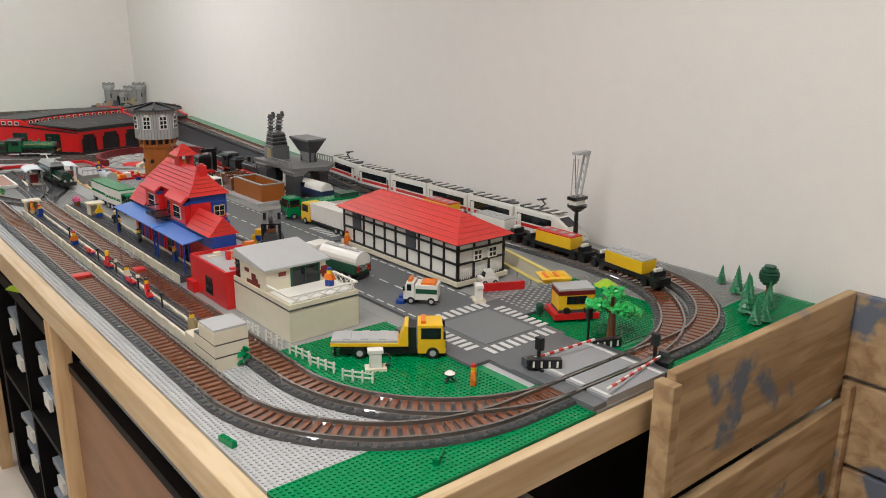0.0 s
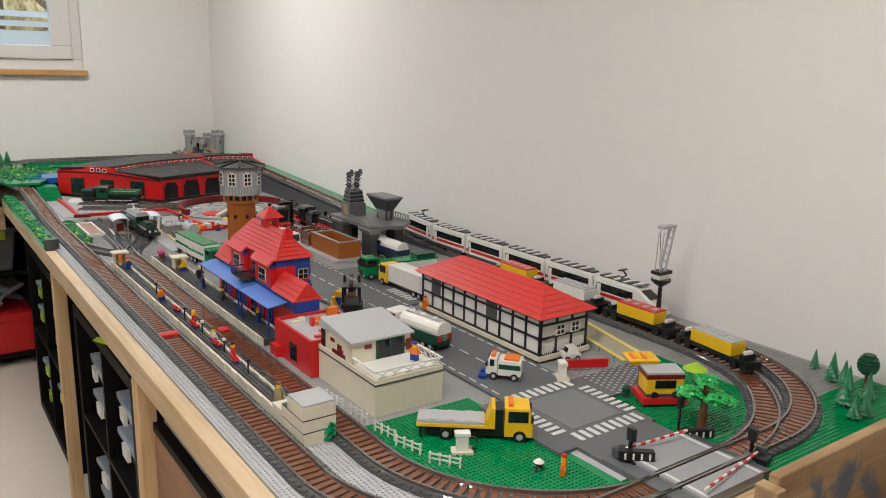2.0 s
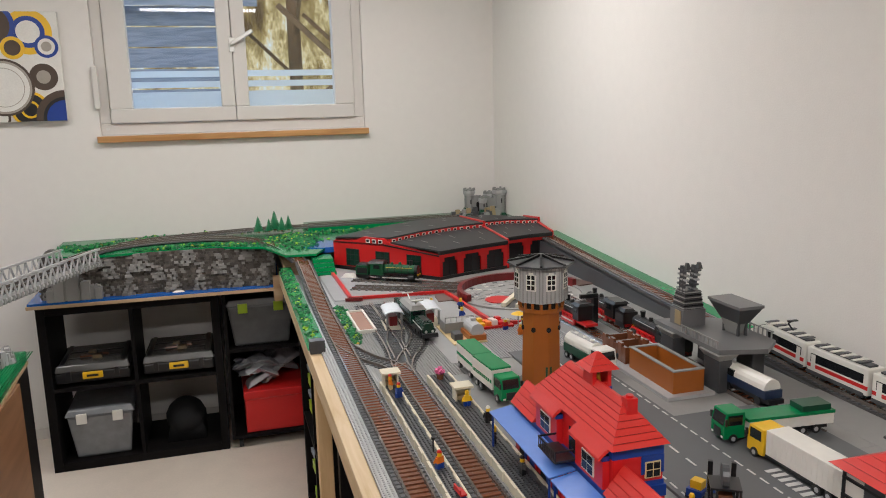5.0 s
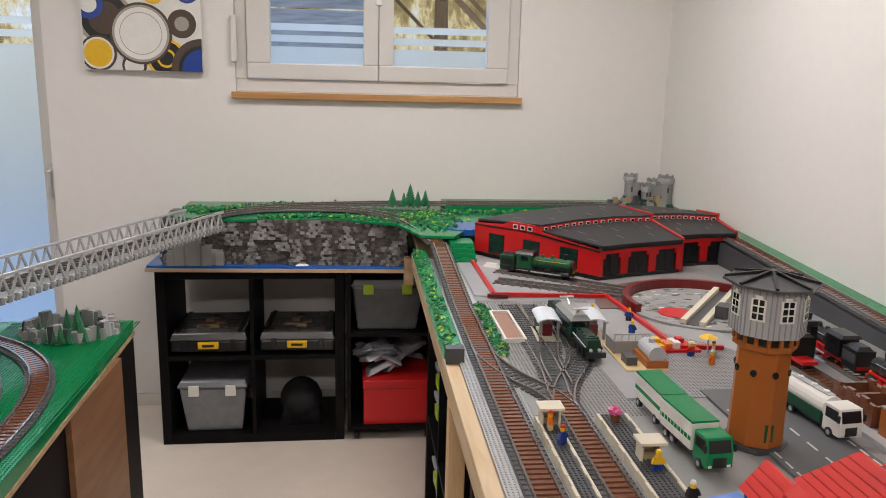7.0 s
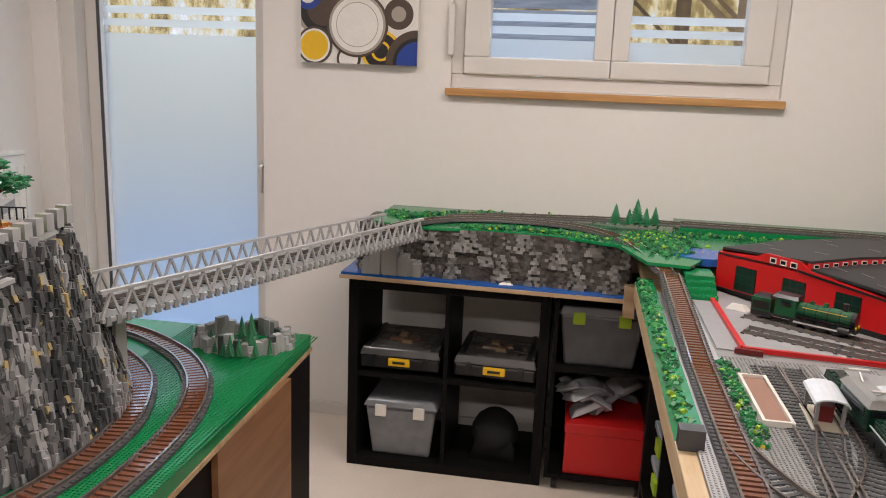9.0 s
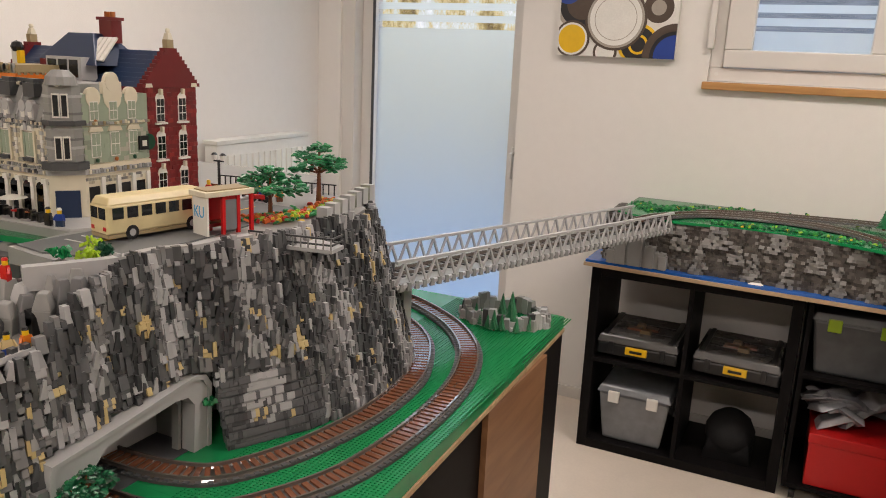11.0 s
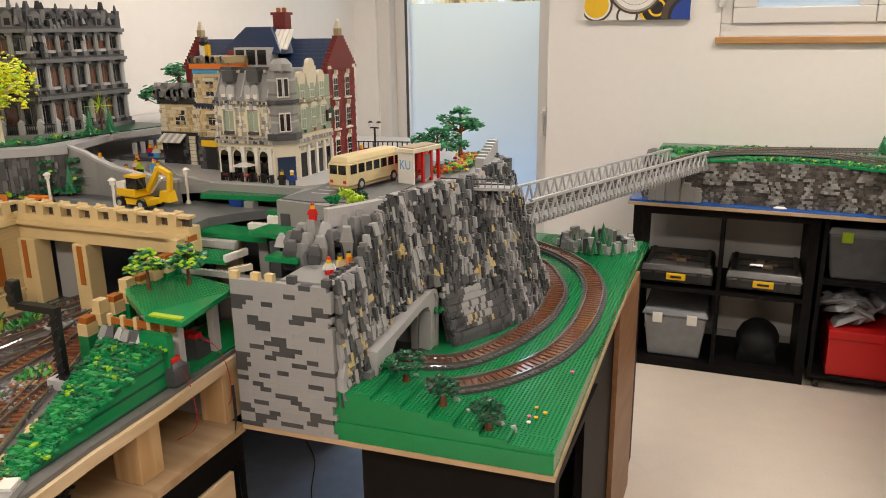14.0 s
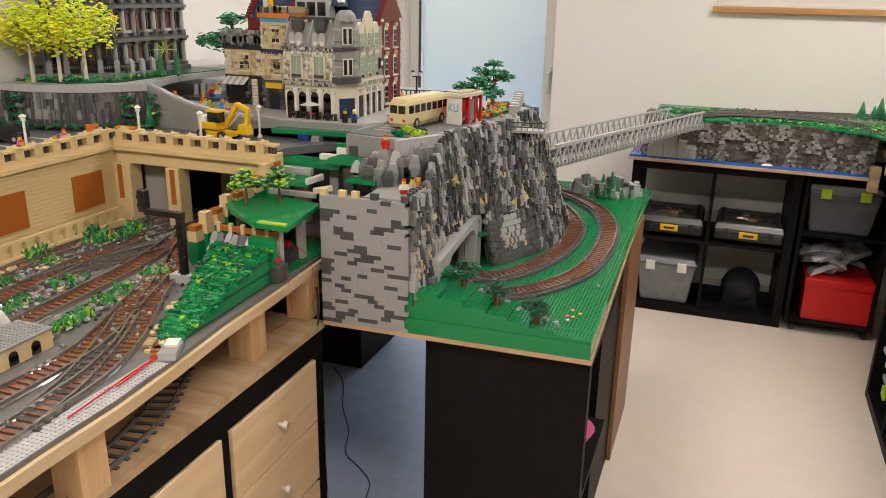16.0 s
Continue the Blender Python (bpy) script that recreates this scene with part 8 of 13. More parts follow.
part("hipped_tower_roof", hip, DBLUE, rh, bevel=0.002)
cc = part("attic_window", Shape().box(0.19, 0.30, -0.012, 0.03, 0.262, 0.312), GREY, rh)
for i in range(3):
    part("pane", Shape().box(0.196 + i * 0.034, 0.222 + i * 0.034, -0.0135, -0.011, 0.268, 0.306), DARKWIN, cc)
part("attic_red", Shape().box(0.165, 0.189, -0.008, 0.03, 0.262, 0.305), DRED, rh)
brick_skin(rh, "+x", 0.45, 0.02, 0.175, 0.004, 0.255, REDBRICK, 12, 0.0012)
gl = thing("skylight", pose(-1.235, 2.815, ZT + 0.31, 0, 0, 0), "white lattice skylight on the blue roof", "skylight")
for i in range(4):
    part("pane", Shape().add([(i * 0.014, 0.0, 0.0), (i * 0.014 + 0.012, 0.0, 0.0), (i * 0.014 + 0.010, 0.045, 0.05), (i * 0.014 - 0.002, 0.045, 0.05), (i * 0.014, -0.003, 0.003), (i * 0.014 + 0.012, -0.003, 0.003), (i * 0.014 + 0.010, 0.042, 0.053), (i * 0.014 - 0.002, 0.042, 0.053)],
         [(3, 2, 1, 0), (4, 5, 6, 7), (0, 1, 5, 4), (1, 2, 6, 5), (2, 3, 7, 6), (3, 0, 4, 7)]), WHITE, gl)
chm = part("chimney", Shape().box(0.262, 0.300, 0.075, 0.105, 0.345, 0.395).box(0.258, 0.304, 0.071, 0.109, 0.395, 0.402), DRED, rh)
part("chimney_pot", Shape().cyl(0.272, 0.09, 0.402, 0.006, 0.012, 8).cyl(0.290, 0.09, 0.402, 0.006, 0.012, 8), DORANGE, chm)
bd = thing("roof_ornament", pose(-1.43, 2.79, ZT + 0.275), "black, white and yellow ornament on a roof edge", "ornament")
part("body", Shape().box(-0.008, 0.008, -0.006, 0.006, 0.0, 0.05), WHITE, bd)
part("side", Shape().box(0.009, 0.02, -0.006, 0.006, 0.0, 0.05), YELLOW, bd)
part("top", Shape().ball(0.004, 0, 0.058, 0.014, 8), BLACK, bd)
lg = thing("hanging_sign", pose(-1.060, 2.80, ZT + 0.13), "black hanging sign with a white shape", "sign")
part("board", Shape().box(0, 0.005, -0.012, 0.012, 0, 0.03), BLACK, lg)
part("shape", Shape().box(0.005, 0.006, -0.006, 0.006, 0.008, 0.020), WHITE, lg)
part("wreath", Shape().cyl(-0.01, 0.02, 0.015, 0.018, 0.008, 12, axis="x"), DGREEN, lg)


# great dark department house against the west wall
def dark_house(m, w, d, n, label):
    t = thing("dark_grand_house", m, label, "building", "dark house wings")
    # local: y along the street front, x towards the town
    part("plinth", Shape().box(-d, 0.012, -0.012, w + 0.012, -0.006, 0.012), SLATE, t)
    z = 0.012
    for name, h in (("ground_floor", 0.092), ("first_floor", 0.088), ("second_floor", 0.07)):
        f = part(name, Shape().box(-d, -0.012, 0, w, z, z + h), DGREY, t)
        for i in range(n + 1):
            y = i * w / n
            col = part("column", Shape().cyl(-0.004, y, z, 0.0075, h - 0.006, 8), (MGREY, GREY, MGREY)[i % 3], f)
            part("capital", Shape().box(-0.014, 0.006, y - 0.010, y + 0.010, z + h - 0.012, z + h - 0.004), SLATE, col)
            part("pedestal", Shape().box(-0.014, 0.005, y - 0.009, y + 0.009, z, z + 0.012), SLATE, col)
        for i in range(n):
            y = (i + 0.5) * w / n
            part("window", Shape().box(-0.0125, -0.009, y - 0.012, y + 0.012, z + 0.018, z + h - 0.018), BROWN if i % 3 else DARKWIN, f)
            part("mullion", Shape().box(-0.0092, -0.008, y - 0.001, y + 0.001, z + 0.018, z + h - 0.018), SLATE, f)
            part("sill", Shape().box(-0.012, -0.002, y - 0.014, y + 0.014, z + 0.010, z + 0.018), GREY if i % 2 else SLATE, f)
            part("pediment", Shape().hip(-0.012, -0.001, y - 0.016, y + 0.016, z + h - 0.018, z + h - 0.008, 0.0, 0.008), DGREY, f)
        for i in range(2):
            x = -d + 0.03 + i * 0.042
            part("end_window", Shape().box(x, x + 0.02, -0.003, 0.001, z + 0.018, z + h - 0.018), DARKWIN, f)
            part("end_pilaster", Shape().box(x + 0.024, x + 0.036, -0.006, 0.0, z, z + h), SLATE, f)
        brick_skin(f, "+x", -0.012, 0.0, w, z, z + h, DARKBRICK, int(z * 1000), 0.002)
        z += h
        part("floor_cornice", Shape().box(-d, 0.012, -0.012, w + 0.012, z - 0.004, z + 0.006), SLATE, t)
        part("floor_frieze", Shape().box(-d, 0.006, -0.006, w + 0.006, z + 0.006, z + 0.012), DGREY, t)
        z += 0.012
    rf = part("mansard", Shape().hip(-d, 0.0, 0, w, z, z + 0.05, 0.02, 0.02), DGREY, t)
    for i in range(n - 1):
        y = 0.03 + i * 0.056
        dm = part("dormer", Shape().box(-0.03, 0.002, y - 0.013, y + 0.013, z, z + 0.028).hip(-0.03, 0.004, y - 0.016, y + 0.016, z + 0.028, z + 0.040, 0, 0.013), DGREY if i % 2 else SLATE, rf)
        part("dormer_pane", Shape().box(0.002, 0.0032, y - 0.007, y + 0.007, z + 0.004, z + 0.022), DARKWIN, dm)
        part("roof_spike", Shape().box(-0.020, -0.004, y + 0.020, y + 0.036, z + 0.0, z + 0.046).cyl(-0.012, y + 0.028, z + 0.046, 0.006, 0.016, 6, 0.002), DGREY if i % 2 else SLATE, rf)
    r2 = random.Random(8)
    for i in range(int(w * 126)):
        y, zz = r2.uniform(0, w), z + r2.choice((-0.012, 0.0, 0.006, 0.02, 0.045)) - (0 if i % 5 < 3 else r2.choice((0.085, 0.185)))
        part("statue_block", Shape().hip(-0.006, 0.010, y - 0.006, y + 0.006, zz, zz + r2.uniform(0.012, 0.026), 0.004, 0.003), r2.choice((DGREY, SLATE, BLACK)), rf)
    return t



dark_house(pose(-1.865, 2.62, 1.243), 0.33, 0.12, 7, "huge dark grey house with columns and tall brown windows")
dark_house(pose(-2.012, 2.50, 1.243, 0, 0, -50.5), 0.188, 0.05, 4, "corner wing of the dark grey house behind yellow birches")
gf = thing("garden_fence", pose(0, 0, 0), "grey posts and dark railings round the dark house", "fence")
for (ax, ay), (bx2, by) in (((-2.03, 2.425), (-1.815, 2.60)), ((-1.815, 2.60), (-1.812, 2.74))):
    ln = math.hypot(bx2 - ax, by - ay)
    k2 = max(2, round(ln / 0.045))
    mm = pose(ax, ay, 1.2434, 0, 0, math.degrees(math.atan2(by - ay, bx2 - ax)))
    q = Shape()
    q.m = mm
    part("plinth", q.box(0, ln, -0.010, 0.010, 0, 0.014), MGREY, gf)
    for i in range(k2):
        q = Shape()
        q.m = mm
        x = (i + 0.5) * ln / k2
        part("post", q.box(x - 0.0075, x + 0.0075, -0.0075, 0.0075, 0.0142, 0.048).hip(x - 0.006, x + 0.006, -0.006, 0.006, 0.048, 0.055, 0.004, 0.004), GREY, gf)
        for u in range(5):
            q = Shape()
            q.m = mm
            part("picket", q.box(x + 0.010 + u * 0.0055, x + 0.012 + u * 0.0055, -0.001, 0.001, 0.0142, 0.038), BLACK, gf)
        q = Shape()
        q.m = mm
        part("railing", q.box(x + 0.0078, x + 0.036, -0.002, 0.002, 0.038, 0.041), BLACK, gf)
tb = thing("terrace_block", pose(0, 0, 0), "grey terrace under the dark house", "terrace")
FRONT = [(-2.05, 2.338), (-1.97, 2.334), (-1.89, 2.345), (-1.82, 2.370), (-1.76, 2.405), (-1.71, 2.452), (-1.668, 2.508)]
part("top", Shape().prism([(x, y + 0.004) for x, y in FRONT] + [(-1.70, 2.62), (-1.745, 2.75), (-1.70, 3.0), (-1.70, 3.3), (-2.05, 3.3)], 1.223, 1.240), GREY, tb)
part("lawn", Shape().prism([(-2.04, 2.40), (-1.86, 2.41), (-1.76, 2.50), (-1.76, 2.75), (-1.72, 3.0), (-2.04, 3.0)], 1.2402, 1.2432), DGREEN, tb)
rw = thing("retaining_wall", pose(0, 0, 0), "curved grey retaining wall of upright slabs below the dark house", "wall")
SLABS = [mat("slab_dark_grey", (0.075, 0.075, 0.074), 0.42, tint=0.3), SLATE, MGREY, mat("slab_charcoal", (0.045, 0.046, 0.047), 0.42, tint=0.3)]
RAMP = [(-1.668, 2.508, 1.240), (-1.63, 2.522, 1.222), (-1.59, 2.522, 1.205), (-1.52, 2.506, 1.190), (-1.44, 2.494, 1.180), (-1.31, 2.490, 1.170)]
r8 = random.Random(29)
for a, b in zip(FRONT, FRONT[1:]):
    d, ln = (Vector(b) - Vector(a)).normalized(), (Vector(b) - Vector(a)).length
    mm = pose(a[0], a[1], 0, 0, 0, math.degrees(math.atan2(d.y, d.x)))
    q = Shape()
    q.m = mm
    part("core", q.box(0, ln, 0.0, 0.014, ZL - 0.02, 1.2225), MGREY, rw)
    q = Shape()
    q.m = mm
    part("coping", q.box(-0.001, ln + 0.001, -0.009, 0.016, 1.2228, 1.243), GREY, rw)
    x = 0.001
    while x < ln - 0.004:
        w = min(r8.choice((0.008, 0.008, 0.012, 0.016)), ln - x)
        z = ZL
        while z < 1.215:
            h = min(r8.choice((0.0192, 0.0288, 0.0288, 0.048)), 1.222 - z)
            q = Shape()
            q.m = mm
            out = r8.choice((0.003, 0.005, 0.005, 0.008))
            part("slab", q.hip(x, x + w - 0.0004, -out, 0.0, z, z + h - 0.0004, 0.0003, r8.choice((0.0003, 0.0003, 0.0015))), r8.choices(SLABS, (45, 26, 14, 20))[0], rw)
            z += h
        x += w
rpw = thing("ramp_wall", pose(0, 0, 0), "smooth light grey wall beside the ramp street", "wall")
for a, b in zip(RAMP, RAMP[1:]):
    d = Vector((b[0] - a[0], b[1] - a[1], 0)).normalized()
    n2 = Vector((-d.y, d.x, 0)) * 0.012
    p0, p1 = Vector((a[0], a[1], ZL - 0.02)), Vector((b[0], b[1], ZL - 0.02))
    v = [p0, p1, p1 + n2, p0 + n2, Vector(a), Vector(b), Vector(b) + n2, Vector(a) + n2]
    part("wall", Shape().add([tuple(u) for u in v], [(3, 2, 1, 0), (4, 5, 6, 7), (0, 1, 5, 4), (1, 2, 6, 5), (2, 3, 7, 6), (3, 0, 4, 7)]), MGREY, rpw)
    up = Vector((0, 0, 0.007))
    v = [Vector(a) - n2 * 0.2, Vector(b) - n2 * 0.2, Vector(b) + n2 * 1.2, Vector(a) + n2 * 1.2]
    part("coping", Shape().add([tuple(u) for u in v] + [tuple(u + up) for u in v], [(3, 2, 1, 0), (4, 5, 6, 7), (0, 1, 5, 4), (1, 2, 6, 5), (2, 3, 7, 6), (3, 0, 4, 7)]), GREY, rpw)
VINES = island_mat("vine_leaves", [((0.004, 0.085, 0.035), 50), ((0.006, 0.16, 0.05), 30), ((0.02, 0.05, 0.03), 20), ((0.32, 0.5, 0.02), 5)], 0.35)
leaf_field("wall_plants", [(-2.04, 2.322, 0), (-1.88, 2.330, 0), (-1.75, 2.390, 0), (-1.66, 2.492, 0)], 120, ZL + 0.008, "green plants at the foot of the retaining wall", 0.010, 15, size=0.007, material=VINES)
leaf_field("wall_plants", [(-2.0, 2.405, 0), (-1.80, 2.50, 0), (-1.785, 2.72, 0)], 110, 1.245, "plants along the terrace edge", 0.012, 16, size=0.007)
for x, y, z in ((-1.645, 2.482, ZL), (-1.735, 2.66, 1.243), (-1.72, 2.72, 1.243)):
    o = copy_thing(pn, pose(x, y, z))
    o.scale = (0.85, 0.85, 0.95)
ramp = thing("curved_ramp", pose(0, 0, 0), "dark grey cobbled ramp street with a kerb and railing", "ramp")
part("surface", Shape().prism([(-1.74, 2.76), (-1.62, 2.76), (-1.57, 2.80), (-1.57, 3.3), (-1.69, 3.3), (-1.69, 3.0)], ZT + 0.001, ZT + 0.012), DGREY, ramp)
for i in range(14):
    part("railing_post", Shape().box(-1.725 + i * 0.004, -1.715 + i * 0.004, 2.80 + i * 0.03, 2.81 + i * 0.03, ZT + 0.012, ZT + 0.045), GREY, ramp)
for j, (vx, vy) in enumerate(((-1.985, 2.322), (-1.955, 2.324), (-1.70, 2.452), (-1.655, 2.500))):
    for k in range(4):
        leaf_field("wall_plants", [(vx, vy, 0), (vx + 0.012, vy + 0.006, 0)], 18, ZL + 0.012 + k * 0.024, "dark green climbing plant on the retaining wall", 0.006, 90 + j * 4 + k, size=0.006, material=VINES)
sp = thing("palm_plant", pose(-1.83, 2.80, 1.243), "lime spiky palm in front of the dark house", "plant")
part("stem", Shape().cyl(0, 0, 0, 0.003, 0.07, 6), BROWN, sp)
for i in range(16):
    q = Shape()
    q.m = pose(0, 0, 0.07, 0, -70 + (i % 4) * 36, i * 41)
    part("frond", q.add([(0, -0.002, 0), (0.05, 0, 0.002), (0, 0.002, 0), (0, 0, 0.003)], [(0, 1, 3), (1, 2, 3), (0, 2, 1), (0, 3, 2)]), LIME, sp)

# ---- tan station wall round the yard ----
ZY = 0.918


wy = thing("yard_wall", pose(0, 0, 0), "tan brick retaining wall with orange gates and balustrade", "wall")
part("west_wall", Shape().box(-1.600, -1.575, 0.95, 2.29, ZY, ZL + 0.012), TAN, wy)
part("north_lintel", Shape().box(-1.575, -1.092, 2.255, 2.29, 1.072, ZL + 0.012), TAN, wy)
part("ledge", Shape().box(-1.575, -1.565, 0.95, 2.245, ZL - 0.012, ZL - 0.002), TAN, wy)
part("ledge", Shape().box(-1.565, -1.092, 2.243, 2.255, ZL - 0.012, ZL - 0.002), TAN, wy)
for i in range(20):
    part("brick_course", Shape().box(-1.5752, -1.5735, 0.95, 2.254, ZY + 0.012 + i * 0.0096, ZY + 0.0205 + i * 0.0096), TAN, wy)
for y in (1.05, 1.29, 1.53, 1.77, 2.01):
    part("gate", Shape().box(-1.5735, -1.5715, y + 0.09, y + 0.19, 0.973, 1.061), DORANGE, wy, "dark orange gate")
for x, cw in ((-1.575, 0.052), (-1.411, 0.040)):
    col = part("column", Shape().box(x, x + cw, 2.245, 2.29, ZY, 1.0715), TAN, wy, bevel=0.002)
    part("niche", Shape().box(x + 0.014, x + 0.028, 2.2435, 2.246, ZY + 0.06, ZY + 0.15), DORANGE, col)
part("side_wall", Shape().box(-1.370, -1.10, 2.42, 2.44, ZY, 1.09), DTAN, wy)
part("grey_gate", Shape().box(-1.522, -1.412, 2.30, 2.31, ZY, 1.071), MGREY, wy)
for i in range(24):
    y = 1.0 + i * 0.053
    part("merlon", Shape().box(-1.602, -1.573, y, y + 0.022, ZL + 0.012, ZL + 0.036).box(-1.604, -1.571, y + 0.004, y + 0.018, ZL + 0.036, ZL + 0.040).cyl(-1.5875, y + 0.011, ZL + 0.040, 0.006, 0.005, 8, 0.003), TAN, wy)
    part("top_rail", Shape().box(-1.599, -1.576, y + 0.0222, y + 0.0528, ZL + 0.030, ZL + 0.036), TAN, wy)
    part("balusters", Shape().cyl(-1.5875, y + 0.029, ZL + 0.0122, 0.0042, 0.0176, 6, 0.0036).cyl(-1.5875, y + 0.0375, ZL + 0.0122, 0.0042, 0.0176, 6, 0.0036).cyl(-1.5875, y + 0.046, ZL + 0.0122, 0.0042, 0.0176, 6, 0.0036), UMBER, wy)
for i in range(9):
    x = -1.565 + i * 0.0525
    part("merlon", Shape().box(x, x + 0.022, 2.254, 2.284, ZL + 0.012, ZL + 0.036).box(x + 0.004, x + 0.018, 2.252, 2.286, ZL + 0.036, ZL + 0.040).cyl(x + 0.011, 2.27, ZL + 0.040, 0.006, 0.005, 8, 0.003), TAN, wy)
    part("top_rail", Shape().box(x + 0.0222, x + 0.0523, 2.258, 2.280, ZL + 0.030, ZL + 0.036), TAN, wy)
    part("balusters", Shape().cyl(x + 0.029, 2.269, ZL + 0.0122, 0.0042, 0.0176, 6, 0.0036).cyl(x + 0.0375, 2.269, ZL + 0.0122, 0.0042, 0.0176, 6, 0.0036).cyl(x + 0.046, 2.269, ZL + 0.0122, 0.0042, 0.0176, 6, 0.0036), UMBER, wy)
for i in range(32):
    part("low_fence_post", Shape().box(-1.546, -1.536, 1.0 + i * 0.038, 1.022 + i * 0.038, ZY, ZY + 0.040), TAN, wy)
part("low_fence", Shape().box(-1.545, -1.537, 0.98, 2.22, ZY + 0.040, ZY + 0.046), TAN, wy)
part("fence_plinth", Shape().box(-1.572, -1.530, 0.98, 2.22, ZY - 0.001, ZY + 0.012), TAN, wy)
for i in range(9):
    x, y, z = -1.098 - 0.009 * i, 2.26 - 0.028 * i, 1.118 - i * 0.0135
    part("stair_block", Shape().box(x - 0.012, x + 0.012, y - 0.014, y + 0.0135, ZY, z - 0.040), GREEN, wy)
    part("stair_step", Shape().box(x - 0.012, x + 0.012, y - 0.014, y + 0.0135, z - 0.040, z - 0.016), TAN, wy)
    part("stair_rail", Shape().box(x - 0.010, x + 0.010, y - 0.012, y + 0.012, z - 0.016, z - 0.004 + 0.012 * (i % 2)), TAN if i % 2 else DORANGE, wy)
for i in range(5):
    x = -1.095 + i * 0.030
    part("stair_rail", Shape().box(x, x + 0.008, 2.012, 2.020, 0.985, 1.028), TAN, wy)
    part("stair_rail", Shape().box(x + 0.0082, x + 0.0298, 2.013, 2.019, 1.010, 1.022), DORANGE, wy)

# yard table
YARDG = mat("yard_ground_plastic", (0.135, 0.13, 0.125), 0.45, vary=0.2, grain=50)
yt = thing("yard_table", pose(0, 0, 0), "timber table with the station yard over a drawer unit", "table")
edge = [(-0.880, 0.95), (-0.892, 1.33), (-0.890, 1.47), (-0.899, 1.62), (-0.914, 1.78), (-0.919, 1.95), (-0.935, 2.2), (-0.940, 2.285)]
part("tabletop", Shape().prism([(-2.05, 0.95)] + [(x - 0.0155, y) for x, y in edge] + [(-2.05, 2.285)], 0.888, 0.9065), PLY, yt)
part("edge_strip", Shape().prism(edge + [(x - 0.015, y) for x, y in reversed(edge)], 0.888, 0.9085), PINE, yt)
part("ground_plate", Shape().prism([(-2.04, 0.96)] + [(x - 0.008, max(0.96, y)) for x, y in edge] + [(-2.04, 2.285)], 0.9087, ZY - 0.001), YARDG, yt)
part("tunnel_floor", Shape().prism([(-2.04, 2.2905), (-0.98, 2.2905), (-0.98, 2.9), (-2.04, 2.9)], 0.90, ZY - 0.001), BALLAST, yt)
for x, y in ((-0.912, 1.40), (-0.945, 1.895), (-0.942, 2.125)):
    part("leg", Shape().box(x - 0.058, x, y, y + 0.056, 0.774, 0.8835 if y > 1.5 else 0.8835), PINEV, yt, bevel=0.002)
part("lower_board", Shape().prism([(-1.9, 0.95), (-0.915, 0.95), (-0.912, 2.145), (-1.9, 2.145)], 0.757, 0.7735), PLY, yt)
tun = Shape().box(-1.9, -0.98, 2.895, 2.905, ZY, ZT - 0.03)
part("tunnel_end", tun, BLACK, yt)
du = thing("drawer_unit", pose(-0.913, 0.035, 0), "black-brown unit with birch drawers and round steel knobs", "drawer unit")
part("top", Shape().box(-0.38, 0.0, 0.95, 2.10, 0.7005, 0.7565), BLACKW, du, bevel=0.002)
for y0, y1 in ((2.062, 2.10), (1.69, 1.72), (0.95, 0.98)):
    part("side_panel", Shape().box(-0.38, 0.0, y0, y1, 0, 0.70), BLACKW, du, bevel=0.002)
for y0 in (1.725, 1.36, 0.995):
    for z0 in (0.055, 0.38):
        for k in range(2):
            zz = z0 + k * 0.16
            fr = part("drawer_front", Shape().box(-0.36, 0.004, y0 + 0.002, y0 + 0.333, zz, zz + 0.157), BIRCH, du, bevel=0.002)
            part("knob", Shape().cyl(0.004, y0 + 0.167, zz + 0.08, 0.006, 0.012, 12, axis="x").cyl(0.016, y0 + 0.167, zz + 0.08, 0.0105, 0.010, 14, 0.008, axis="x"), STEEL, fr)
sk = part("plinth", Shape().box(-0.36, -0.004, 0.981, 2.061, 0.0, 0.05), BLACKW, du)
# mat colour is lightened and blued with the daylight from the door
rug = single("blue_mat", Shape().box(-1.95, -0.635, 2.12, 3.85, 0.0005, 0.006), mat("daylit_blue_mat", (0.50, 0.58, 0.76), 0.24, vary=0.12, grain=160, bump=0.12), pose(0, 0, 0), "ribbed floor mat under the tables, blue door daylight in its colour", "mat")
cab = sweep(Shape(), spline([(-1.50, 3.28, 0.0062), (-1.40, 3.17, 0.0062), (-1.31, 2.993, 0.0062), (-1.216, 2.853, 0.0062), (-1.163, 2.721, 0.0062), (-1.083, 2.661, 0.0062), (-1.014, 2.596, 0.0062), (-0.985, 2.50, 0.0062), (-0.93, 2.35, 0.0062), (-0.93, 2.16, 0.0062)], 0.03), [(-0.0018, 0), (0.0018, 0), (0.0018, 0.0035), (-0.0018, 0.0035)])
single("power_cable", cab, BLACK, pose(0, 0, 0), "thin black cable lying on the floor", "cable")
cab = sweep(Shape(), spline([(-0.918, 2.124, 0.86), (-0.912, 2.118, 0.80), (-0.916, 2.112, 0.72), (-0.91, 2.12, 0.5), (-0.90, 2.13, 0.01)], 0.03), [(-0.003, 0), (0.003, 0), (0.003, 0.004), (-0.003, 0.004)])
single("power_cable", cab, BLACK, pose(0, 0, 0), "black cable hanging down beside the stone wall", "cable")
# yard tracks
def ytrack(pts, label, z=ZY, **kw):
    return track("railway_track", spline([(x, y, z) for x, y in pts]), label, m=Matrix(), ballast=0, **kw)


